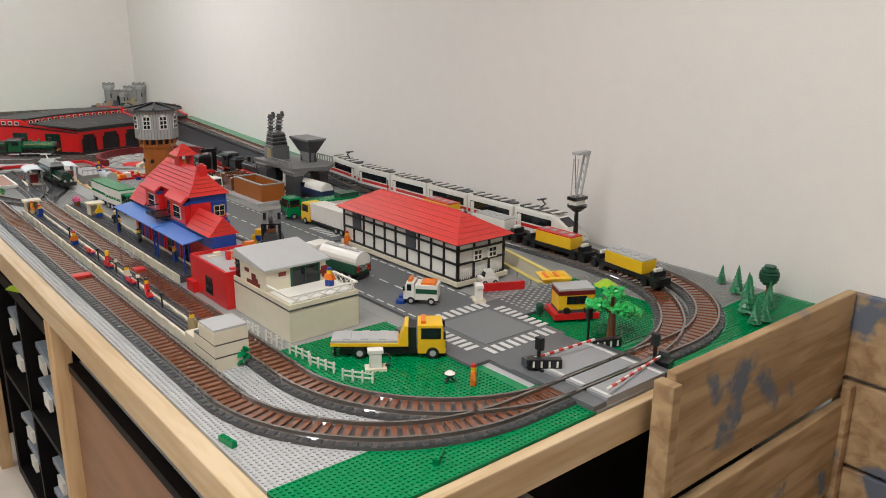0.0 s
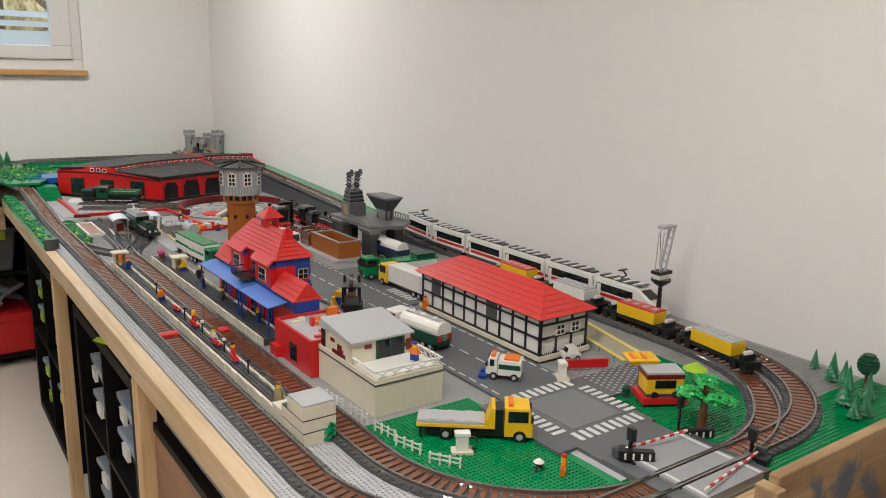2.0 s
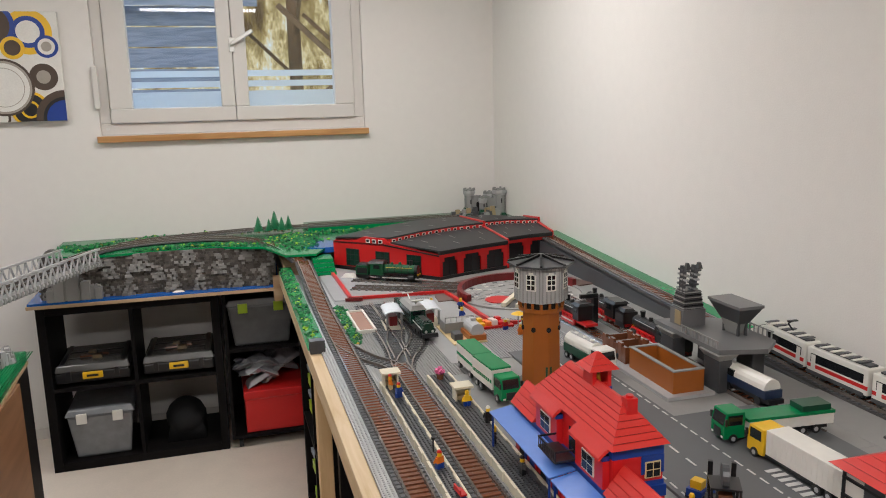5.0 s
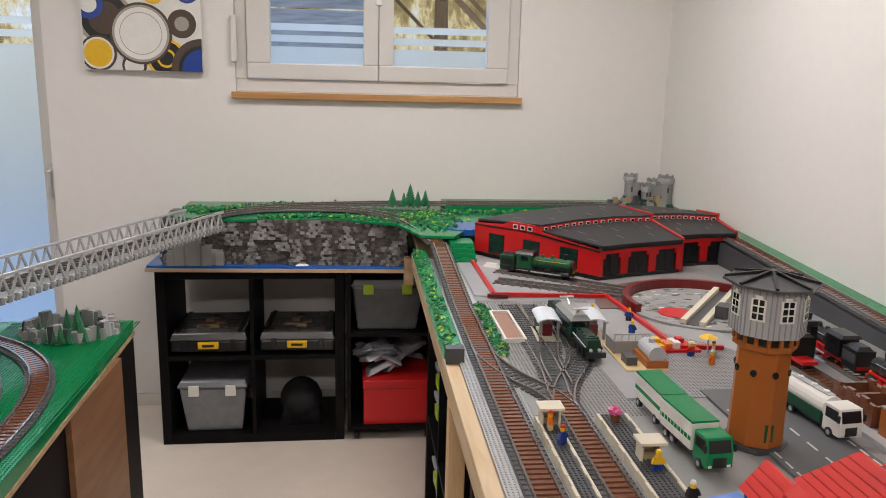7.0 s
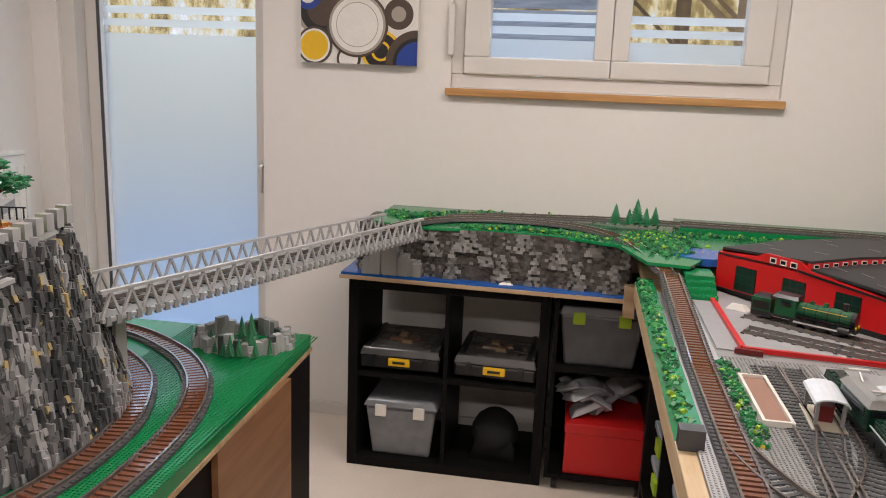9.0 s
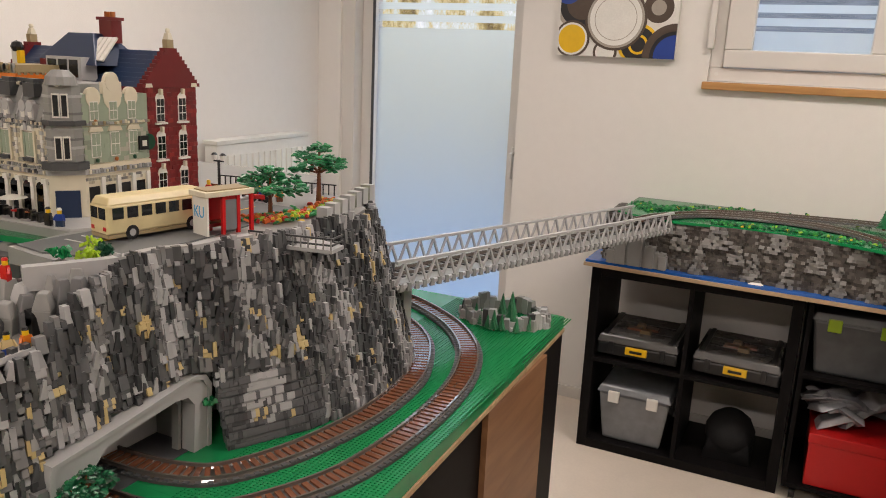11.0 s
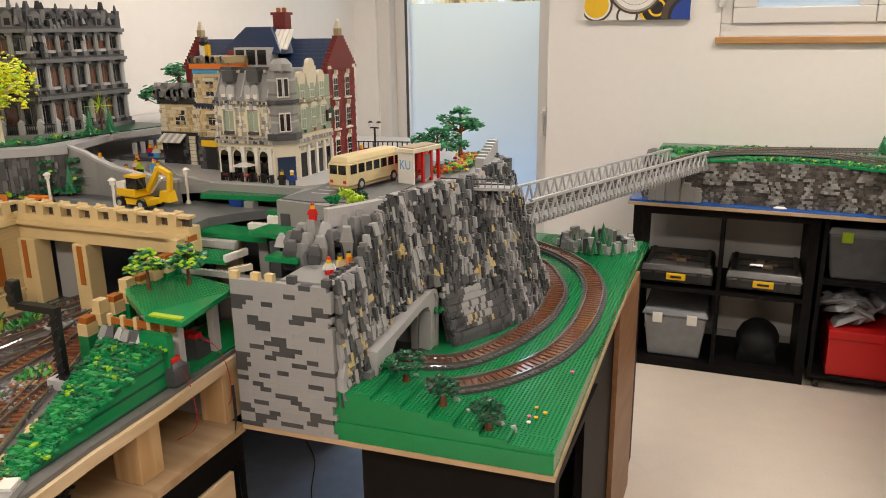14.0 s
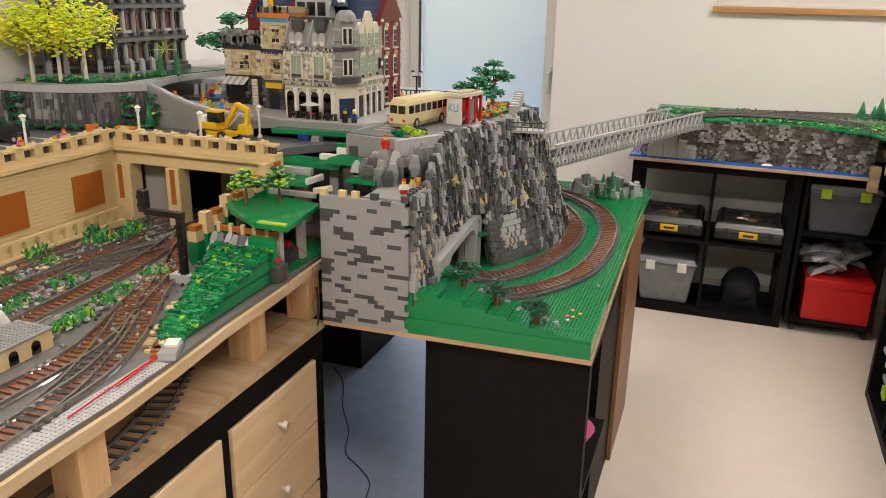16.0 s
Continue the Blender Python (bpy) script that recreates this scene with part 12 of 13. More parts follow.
# roundhouse
def roundhouse():
    t = thing("roundhouse", EM.copy(), "red roundhouse engine shed with black sloping roofs", "building")
    z0 = Z0
    A, B = (0.788, 4.085), (1.142, 3.68)
    # bays fan out from the turntable; each has a gate, side wall and two roof levels
    # three bays stand forward, two are set back
    front_a, back_a = [(1.142, 3.680), (1.240, 3.722), (1.350, 3.757), (1.462, 3.792)], [(0.80, 4.09), (1.02, 4.28), (1.24, 4.40), (1.45, 4.42)]
    front_b, back_b = [(1.478, 3.866), (1.595, 3.900), (1.712, 3.908)], [(1.466, 4.425), (1.61, 4.41), (1.735, 4.30)]
    bays = [(front_a[k], front_a[k + 1], back_a[k], back_a[k + 1]) for k in range(3)] + [(front_b[k], front_b[k + 1], back_b[k], back_b[k + 1]) for k in range(2)]
    for i in range(5):
        f0, f1, b0, b1 = (Vector(p) for p in bays[i])
        d = (f1 - f0).normalized()
        nrm = Vector((d.y, -d.x))
        ln2 = (f1 - f0).length
        ang2 = math.degrees(math.atan2(d.y, d.x))
        s1 = Shape()
        s1.m = pose(f0.x, f0.y, z0, 0, 0, ang2)
        w = part("front_wall", s1.box(0, 0.015, 0, 0.012, 0, 0.100).box(ln2 - 0.015, ln2, 0, 0.012, 0, 0.100).box(0.015, ln2 - 0.015, 0, 0.012, 0.086, 0.100).box(0.015, 0.024, 0, 0.012, 0.070, 0.086).box(ln2 - 0.024, ln2 - 0.015, 0, 0.012, 0.070, 0.086), RED, t)
        s1 = Shape()
        s1.m = pose(f0.x, f0.y, z0, 0, 0, ang2)
        part("base_course", s1.box(0, ln2, -0.001, 0.010, 0, 0.012), BLACK, w)
        for k in (0, 1):
            s1 = Shape()
            s1.m = pose(f0.x, f0.y, z0, 0, 0, ang2)
            a = 0.0152 + k * (ln2 - 0.0304) / 2
            part("gate", s1.box(a + 0.0006, a + (ln2 - 0.0304) / 2 - 0.0006, 0.006, 0.010, 0.0, 0.0858), BLACK, w)
        mid0, mid1 = f0.lerp(b0, 0.45), f1.lerp(b1, 0.45)
        lo = 0.004 * (i % 2)

        def slab(name, p, material, h0, h1, th=0.007, up=0.0):
            v = [(p[0].x, p[0].y, h0), (p[1].x, p[1].y, h0), (p[2].x, p[2].y, h1), (p[3].x, p[3].y, h1)]
            return part(name, Shape().add(v + [(a2, b2, c2 + th) for a2, b2, c2 in v], [(3, 2, 1, 0), (4, 5, 6, 7), (0, 1, 5, 4), (1, 2, 6, 5), (2, 3, 7, 6), (3, 0, 4, 7)]), material, t)
        slab("lower_roof", (f0 + nrm * 0.010, f1 + nrm * 0.010, mid1, mid0), mat_roof, z0 + 0.110, z0 + 0.124)
        s1 = Shape()
        s1.m = pose(f0.x, f0.y, z0, 0, 0, ang2)
        part("fascia", s1.box(-0.001, ln2 + 0.001, -0.006, 0.006, 0.1003, 0.1098), BLACK, w)
        for u, vv in ((0.30, 0.20), (0.62, 0.55), (0.45, 0.80)):
            p, q = f0.lerp(f1, u), mid0.lerp(mid1, u)
            a3, b3 = p.lerp(q, vv), p.lerp(q, min(1, vv + 0.16))
            part("roof_seam", Shape().bar((a3.x, a3.y, z0 + 0.1176 + 0.014 * vv), (b3.x, b3.y, z0 + 0.1176 + 0.014 * min(1, vv + 0.16)), 0.0016), MGREY, t)
            p, q = mid0.lerp(mid1, 1 - u), b0.lerp(b1, 1 - u)
            a3, b3 = p.lerp(q, vv), p.lerp(q, min(1, vv + 0.16))
            part("roof_seam", Shape().bar((a3.x, a3.y, z0 + 0.1516 - 0.019 * vv), (b3.x, b3.y, z0 + 0.1516 - 0.019 * min(1, vv + 0.16)), 0.0016), MGREY, t)
        slab("clerestory", (mid0, mid1, mid1 + (b1 - f1) * 0.02, mid0 + (b0 - f0) * 0.02), RED, z0 + 0.126, z0 + 0.126, 0.018)
        for k in range(5):
            q = mid0.lerp(mid1, (k + 0.5) / 5) + nrm * 0.001
            s1 = Shape()
            s1.m = pose(q.x, q.y, z0 + 0.130, 0, 0, ang2)
            part("roof_window", s1.box(-0.008, 0.008, -0.003, 0.0, 0, 0.011), WHITE, t)
            s1 = Shape()
            s1.m = pose(q.x, q.y, z0 + 0.130, 0, 0, ang2)
            part("pane", s1.box(-0.006, 0.006, -0.0036, -0.0022, 0.002, 0.009), DARKWIN, t)
        slab("upper_roof", (mid0, mid1, b1, b0), mat_roof, z0 + 0.144, z0 + 0.125)
        if i in (2, 4):
            # stepped red gable wall at the block's end
            e0, e1, em = f1, b1, mid1
            part("end_wall", Shape().add([(e0.x, e0.y, z0), (em.x, em.y, z0), (e1.x, e1.y, z0), (e1.x, e1.y, z0 + 0.138), (em.x, em.y, z0 + 0.158), (em.x, em.y, z0 + 0.136), (e0.x, e0.y, z0 + 0.122)]
                 + [(x + 0.010, y, z) for x, y, z in ((e0.x, e0.y, z0), (em.x, em.y, z0), (e1.x, e1.y, z0), (e1.x, e1.y, z0 + 0.138), (em.x, em.y, z0 + 0.158), (em.x, em.y, z0 + 0.136), (e0.x, e0.y, z0 + 0.122))],
                 [(5, 6, 0, 1), (1, 2, 3, 4, 5), (8, 7, 13, 12), (12, 11, 10, 9, 8)] + [(k, 7 + k, 7 + (k + 1) % 7, (k + 1) % 7) for k in range(7)]), RED, t)
    # long side wall with three dark green windows
    a, b = Vector(A), Vector(B)
    d = (b - a).normalized()
    ang2, ln2 = math.degrees(math.atan2(d.y, d.x)), (b - a).length
    s1 = Shape()
    s1.m = pose(a.x, a.y, z0, 0, 0, ang2)
    w = part("side_wall", s1.add([(0, 0, 0), (ln2, 0, 0), (ln2, 0, 0.10), (ln2 * 0.56, 0, 0.125), (ln2 * 0.50, 0, 0.145), (ln2 * 0.30, 0, 0.145), (ln2 * 0.24, 0, 0.130), (0, 0, 0.118),
                               (0, 0.012, 0), (ln2, 0.012, 0), (ln2, 0.012, 0.10), (ln2 * 0.56, 0.012, 0.125), (ln2 * 0.50, 0.012, 0.145), (ln2 * 0.30, 0.012, 0.145), (ln2 * 0.24, 0.012, 0.130), (0, 0.012, 0.118)],
                              [tuple(range(8)), tuple(range(15, 7, -1))] + [(8 + i, 8 + (i + 1) % 8, (i + 1) % 8, i) for i in range(8)]), RED, t)
    for k in range(3):
        s1 = Shape()
        s1.m = pose(a.x, a.y, z0, 0, 0, ang2)
        x = ln2 * (0.14 + 0.29 * k)
        f = part("window", s1.box(x - 0.006, x + 0.064, -0.002, 0.001, 0.018, 0.090), BLACK, w)
        for i in range(3):
            for j in range(3):
                s1 = Shape()
                s1.m = pose(a.x, a.y, z0, 0, 0, ang2)
                part("pane", s1.box(x - 0.003 + i * 0.022, x + 0.0165 + i * 0.022, -0.0027, -0.001, 0.021 + j * 0.023, 0.0415 + j * 0.023), GATEG, f)
    for k in range(3):
        s1 = Shape()
        s1.m = pose(a.x, a.y, z0, 0, 0, ang2)
        x = ln2 * (0.33 + 0.06 * k)
        part("gable_window", s1.box(x, x + 0.020, -0.002, 0.001, 0.122, 0.138), WHITE, w)
        s1 = Shape()
        s1.m = pose(a.x, a.y, z0, 0, 0, ang2)
        part("pane", s1.box(x + 0.003, x + 0.017, -0.0027, -0.001, 0.125, 0.135), DARKWIN, w)
    s1 = Shape()
    s1.m = pose(a.x, a.y, z0, 0, 0, ang2)
    part("base_course", s1.box(0, ln2, -0.003, -0.0005, 0, 0.014), BLACK, w)
    s1 = Shape()
    s1.m = pose(a.x, a.y, z0, 0, 0, ang2)
    part("roof_edge", s1.bar((0, 0.004, 0.112), (ln2 * 0.5, 0.004, 0.118), 0.008).bar((ln2 * 0.5, 0.0, 0.118), (ln2, 0.0, 0.096), 0.006), BLACK, w)
    for pts in (back_a, back_b):
        for p, q in zip(pts, pts[1:]):
            part("back_wall", Shape().bar((p[0], p[1], z0 + 0.062), (q[0], q[1], z0 + 0.062), 0.010).prism([(p[0], p[1]), (q[0], q[1]), (q[0], q[1] + 0.010), (p[0], p[1] + 0.010)], z0, z0 + 0.124), RED, t)
    return t


mat_roof = mat("shed_roof_plates", (0.020, 0.021, 0.022), 0.5, vary=0.2, grain=25)
roundhouse()
bpy.context.view_layer.update()
PLATEG = mat("yard_grey_plastic", (0.31, 0.31, 0.31), 0.4, vary=0.08, grain=30)
yl = thing("yard_plates", EM.copy(), "light grey yard plates with a red border", "plates")
part("plate", Shape().prism([(0.705, 3.50), (1.05, 3.46), (1.12, 3.62), (0.80, 4.05), (0.705, 4.05)], Z0, Z0 + 0.0025), PLATEG, yl)
part("plate", Shape().prism([(0.905, 2.72), (1.30, 2.72), (1.30, 3.14), (1.13, 3.22), (1.08, 3.40), (0.905, 3.44)], Z0, Z0 + 0.0022), PLATEG, yl)
for p0, p1 in (((0.758, 3.97), (0.762, 3.50)), ((0.762, 3.495), (1.10, 3.465)), ((1.10, 3.46), (1.131, 3.02)), ((1.131, 3.015), (1.245, 3.0)), ((0.74, 3.48), (0.80, 3.47))):
    part("red_kerb", Shape().bar((p0[0], p0[1], Z0 + 0.008), (p1[0], p1[1], Z0 + 0.008), 0.011), RED if p0[0] != 0.74 else DRED, yl)
ys = Shape()
for i in range(32):
    for j in range(52):
        ys.stud(1.044 + i * 0.008, 2.724 + j * 0.008, Z0 + 0.0022) if 1.044 + i * 0.008 < 1.30 - max(0, (2.724 + j * 0.008 - 2.98)) else None
stuff("yard_studs", ys, PLATEG, "studs of the grey yard plates", EM)
steam_engine(E(0.945, 3.72, Z0 + 0.012, -33), ENGINE_GREEN, BLACK, 0.25, "green steam engine with black tender")
single("white_boat", Shape().hip(-0.03, 0.03, -0.014, 0.014, 0.0, 0.014, 0.012, 0.004), WHITE, E(0.815, 3.86, Z0 + 0.003, -30), "small white boat hull on the yard plates", "boat")
for k, (p0, p1) in enumerate((((0.83, 3.80), (1.20, 3.53)), ((0.80, 3.66), (1.16, 3.47)))):
    pth = line((*p0, Z0 + 0.003), (*p1, Z0 + 0.003))
    track("railway_track", pth, "turntable approach track on grey plates", near=lambda p: False, ballast=0, sleeper=TIE, pitch=0.03)
# switches and yard throat between platform and sheds
for pts in ([(XT1, 3.02), (0.665, 2.94), (0.70, 2.84), (0.745, 2.76), (XT2, 2.68)], [(0.79, 3.40), (0.79, 3.05), (0.785, 2.88), (XT2, 2.72)], [(0.895, 3.32), (0.890, 3.05), (0.86, 2.92), (0.80, 2.80), (XT2, 2.70)],
            [(0.84, 3.4), (0.83, 3.1), (0.80, 2.95), (0.79, 2.8)]):
    track("railway_track", spline([(x, y, Z0) for x, y in pts]), "dark grey switch track in the station throat", near=lambda p: True, ballast=0, sleeper=TIE, pitch=0.017)
pit = thing("inspection_pit", E(0.745, 3.20, Z0), "pale kerbed pit with a reddish floor", "pit")
part("floor", Shape().box(-0.022, 0.022, -0.12, 0.11, 0, 0.006), mat("pit_floor", (0.30, 0.16, 0.11), 0.5), pit)
for x0, x1, y0, y1 in ((-0.028, -0.022, -0.126, 0.116), (0.022, 0.028, -0.126, 0.116), (-0.022, 0.022, -0.126, -0.12), (-0.022, 0.022, 0.11, 0.116)):
    part("kerb", Shape().box(x0, x1, y0, y1, 0, 0.012), WHITE, pit)
LOCOGREEN = mat("deep_green_plastic", (0.004, 0.034, 0.021), 0.26)
eg = thing("electric_engine", E(0.892, 3.10, Z0 + 0.0092, -88), "long dark green electric engine with low noses", "locomotive")
part("frame", Shape().box(-0.18, 0.18, -0.019, 0.019, 0.008, 0.018), BLACK, eg)
for sgn in (-1, 1):
    part("nose", Shape().hip(0.07 if sgn > 0 else -0.175, 0.175 if sgn > 0 else -0.07, -0.018, 0.018, 0.018, 0.046, 0.006, 0.003), LOCOGREEN, eg, bevel=0.002)
    part("panto", Shape().bar((sgn * 0.03, 0, 0.072), (sgn * 0.055, 0, 0.085), 0.003).box(sgn * 0.055 - 0.004, sgn * 0.055 + 0.004, -0.018, 0.018, 0.085, 0.088), STEEL, eg)
    part("nose_grille", Shape().box(sgn * 0.12 - 0.03, sgn * 0.12 + 0.03, -0.008, 0.008, 0.046, 0.050), BLACK, eg)
    for x in (0.09, 0.12, 0.15):
        part("wheelset", Shape().cyl(sgn * x, -0.0215, 0.010, 0.010, 0.043, 12, axis="y"), BLACK, eg)
    part("buffer_beam", Shape().box(sgn * 0.182 - 0.004, sgn * 0.182 + 0.004, -0.024, 0.024, 0.008, 0.020), BLACK, eg)
    part("front_window", Shape().box(sgn * 0.0665 - 0.0006, sgn * 0.0665 + 0.0006, -0.018, 0.018, 0.044, 0.056), DARKWIN, eg)
    for k in range(4):
        part("hood_hatch", Shape().box(sgn * (0.085 + k * 0.022) - 0.008, sgn * (0.085 + k * 0.022) + 0.008, -0.0145, 0.0145, 0.0462, 0.0482), LOCOGREEN, eg)
    for v in (-1, 1):
        part("handrail", Shape().bar((sgn * 0.075, v * 0.021, 0.034), (sgn * 0.172, v * 0.021, 0.030), 0.0022), STEEL, eg)
        part("side_tank", Shape().box(min(sgn * 0.085, sgn * 0.16), max(sgn * 0.085, sgn * 0.16), v * 0.021 - 0.003, v * 0.021 + 0.003, 0.0182, 0.026), BLACK, eg)
    part("lamp", Shape().cyl(sgn * 0.176, -0.01, 0.024, 0.004, 0.003, 8, axis="x").cyl(sgn * 0.176, 0.01, 0.024, 0.004, 0.003, 8, axis="x"), STEEL, eg)
cbn = part("cabin", Shape().box(-0.066, 0.066, -0.023, 0.023, 0.018, 0.060), LOCOGREEN, eg, bevel=0.002)
part("roof", Shape().hip(-0.07, 0.07, -0.025, 0.025, 0.060, 0.072, 0.01, 0.008), MGREY, cbn)
for sgn in (-1, 1):
    part("cab_window", Shape().box(-0.05, 0.05, sgn * 0.0232 - 0.0005, sgn * 0.0232 + 0.0005, 0.040, 0.054), DARKWIN, cbn)


def canopy(m):
    t = thing("platform_canopy", m, "small canopy with a curved white roof on dark red posts", "canopy", "canopies")
    rf = Shape()
    n = 8
    pr = [(0.030 * math.cos(math.pi * i / n), 0.048 + 0.012 * math.sin(math.pi * i / n)) for i in range(n + 1)] + [(-0.028 * math.cos(math.pi * i / n), 0.046 + 0.011 * math.sin(math.pi * i / n)) for i in range(n + 1)]
    part("roof", rf.profile(pr, -0.055, 0.055), mat("canopy_white", (0.66, 0.70, 0.74), 0.25), t)
    for y in (-0.045, 0.045):
        for x in (-0.022, 0.022):
            part("post", Shape().box(x - 0.003, x + 0.003, y - 0.003, y + 0.003, 0.004, 0.049), MGREY, t)
    part("kiosk", Shape().box(-0.012, 0.012, -0.02, 0.02, 0.004, 0.034), DRED, t)
    part("floor", Shape().box(-0.03, 0.03, -0.06, 0.06, 0, 0.004), CREAM, t)
    return t


c1 = canopy(E(0.835, 3.135, Z0, -4))
copy_thing(c1, E(0.952, 3.13, Z0, -4))
tkr = thing("tank_stand", E(1.005, 2.965, Z0), "grey silver tank on a brick cradle with a railing", "tank")
part("slab", Shape().box(-0.05, 0.05, -0.10, 0.10, 0, 0.006), TAN, tkr)
part("cradle", Shape().box(0.0, 0.05, -0.09, 0.0, 0.006, 0.022), DORANGE, tkr)
part("tank", Shape().cyl(0.025, -0.085, 0.034, 0.020, 0.075, 16, axis="y"), GREY, tkr)
part("dome", Shape().cyl(0.025, -0.045, 0.052, 0.008, 0.010, 10), GREY, tkr)
part("shed", Shape().box(-0.045, 0.035, 0.01, 0.07, 0.006, 0.036), MGREY, tkr)
for i in range(6):
    part("rail_post", Shape().box(-0.045 + i * 0.017, -0.043 + i * 0.017, 0.008, 0.010, 0.036, 0.052), GREY, tkr)
part("rail", Shape().box(-0.046, 0.044, 0.008, 0.010, 0.052, 0.055), GREY, tkr)
part("pump", Shape().box(-0.04, -0.015, -0.07, -0.03, 0.006, 0.025), DGREY, tkr)
mk = thing("market_stall", E(1.12, 3.02, Z0), "red market stall with orange and yellow goods", "stall")
part("base", Shape().box(-0.05, 0.06, -0.04, 0.03, 0, 0.010), RED, mk)
for i in range(9):
    part("crate", Shape().box(-0.045 + (i % 5) * 0.02, -0.029 + (i % 5) * 0.02, -0.03 + (i // 5) * 0.028, -0.01 + (i // 5) * 0.028, 0.010, 0.018 + 0.004 * (i % 3)), (YELLOW, ORANGE, WHITE, RED, TAN)[i % 5], mk)
part("umbrella", Shape().cyl(0.07, -0.05, 0.045, 0.022, 0.008, 12, 0.005), YELLOW, mk)
part("umbrella_pole", Shape().cyl(0.07, -0.05, 0, 0.002, 0.045, 6), GREY, mk)
for x, y, a, b, c in ((1.145, 2.96, BLUE, RED, WHITE), (1.17, 2.90, ORANGE, ORANGE, WHITE), (1.06, 3.13, BLUE, BLUE, YELLOW), (1.20, 2.96, BROWN, CREAM, BROWN), (1.0, 3.28, BLUE, DBLUE, YELLOW), (1.09, 3.24, BLACK, BLUE, YELLOW)):
    toy_figure(E(x, y, Z0 + 0.0025, x * 800), a, b, c, "small plain toy figure in the yard")

# castle in the corner
cm = thing("rock_mound", pose(1.66, 4.70, ZB - 0.002), "dark rocky mound round the castle ruin", "rock")
rm7 = random.Random(23)
for i in range(34):
    x, y = rm7.uniform(-0.15, 0.11), rm7.uniform(-0.10, 0.08)
    h = rm7.uniform(0.02, 0.07) * (1 - 0.5 * abs(x) / 0.15)
    part("rock", Shape().hip(x - 0.016, x + 0.016, y - 0.014, y + 0.014, 0, h, 0.006, 0.006), rm7.choice((DGREY, MGREY, DGREY, DTAN, DGREEN)), cm)
cst = thing("castle_ruin", pose(1.70, 4.715, ZB - 0.002), "small grey castle ruin on a rock in the corner", "castle")
r = random.Random(14)
for i in range(22):
    a = r.uniform(0, 6.28)
    x, y = r.uniform(-0.14, 0.09), r.uniform(-0.12, 0.11)
    h = r.uniform(0.02, 0.055)
    part("rock", Shape().hip(x - 0.02, x + 0.02, y - 0.02, y + 0.02, 0, h, 0.008, 0.008), (DGREY, MGREY)[i % 2], cst)
for x, y, w, h in ((-0.095, 0.03, 0.027, 0.138), (0.072, 0.02, 0.033, 0.134), (0.02, 0.045, 0.024, 0.115), (-0.03, 0.0, 0.020, 0.098)):
    tw3 = part("tower", Shape().cyl(x, y, 0, w, h, 8), MGREY, cst)
    part("tower_head", Shape().cyl(x, y, h - 0.034, w, 0.014, 8, w * 1.28).cyl(x, y, h - 0.020, w * 1.28, 0.012, 8), GREY, tw3)
    part("arrow_slit", Shape().box(x - 0.003, x + 0.003, y - w - 0.001, y - w + 0.004, h * 0.45, h * 0.62), BLACK, tw3)
    for k in range(6):
        a = k * math.pi / 3
        part("merlon", Shape().box(x + w * math.cos(a) - 0.005, x + w * math.cos(a) + 0.005, y + w * math.sin(a) - 0.005, y + w * math.sin(a) + 0.005, h - 0.008, h + 0.006), MGREY, tw3)
part("curtain_wall", Shape().box(-0.10, 0.07, 0.005, 0.03, 0, 0.088), MGREY, cst)
part("broken_wall", Shape().box(-0.075, -0.05, 0.006, 0.029, 0.0882, 0.104).box(-0.01, 0.012, 0.006, 0.029, 0.0882, 0.098).box(0.03, 0.045, 0.006, 0.029, 0.0882, 0.108), MGREY, cst)
part("gateway", Shape().box(-0.065, -0.042, 0.002, 0.012, 0.02, 0.06).cyl(-0.0535, 0.002, 0.060, 0.0115, 0.01, 12, axis="y"), BLACK, cst)

# ---- town traffic ----
bus = thing("town_bus", pose(-0.868, 2.638, ZT + 0.003, 0, 0, 79) @ Matrix.Diagonal((1.06, 1.06, 1.14, 1)), "cream old-fashioned bus with dark windows", "bus")
part("body", Shape().box(-0.105, 0.095, -0.027, 0.027, 0.012, 0.058), TAN, bus, bevel=0.003)
bcol = mat("bus_cream", (0.70, 0.58, 0.32), 0.3)
bus.children[0].data.materials[0] = bcol
part("roof", Shape().hip(-0.103, 0.093, -0.026, 0.026, 0.058, 0.070, 0.006, 0.006), bcol, bus, bevel=0.002)
for i in range(7):
    for sgn in (-1, 1):
        part("window", Shape().box(-0.095 + i * 0.027, -0.075 + i * 0.027, sgn * 0.0274 - 0.0006, sgn * 0.0274 + 0.0006, 0.036, 0.054), DARKWIN, bus)
for i in range(2):
    part("rear_window", Shape().box(-0.1058, -0.1046, -0.022 + i * 0.024, -0.002 + i * 0.024, 0.036, 0.054), DARKWIN, bus)
for y in (-0.022, 0.014):
    part("tail_light", Shape().box(-0.106, -0.1045, y, y + 0.008, 0.018, 0.024), RED, bus)
part("skirt", Shape().box(-0.104, 0.094, -0.0264, 0.0264, 0.006, 0.0118), DTAN, bus)
wheels(bus, (-0.06, 0.06), 0.028, 0.012)
sh = thing("bus_shelter", pose(-0.769, 2.722, ZT + 0.003, 0, 0, 75) @ Matrix.Diagonal((1.1, 1.08, 1.32, 1)), "red and white bus shelter with a grey roof", "shelter")
part("roof", Shape().box(-0.055, 0.045, -0.026, 0.026, 0.056, 0.064), CREAM, sh, bevel=0.001)
part("roof_top", Shape().box(-0.048, 0.038, -0.020, 0.020, 0.064, 0.066), DTAN, sh)
part("advert", Shape().box(-0.050, -0.046, -0.022, 0.022, 0, 0.056), WHITE, sh)
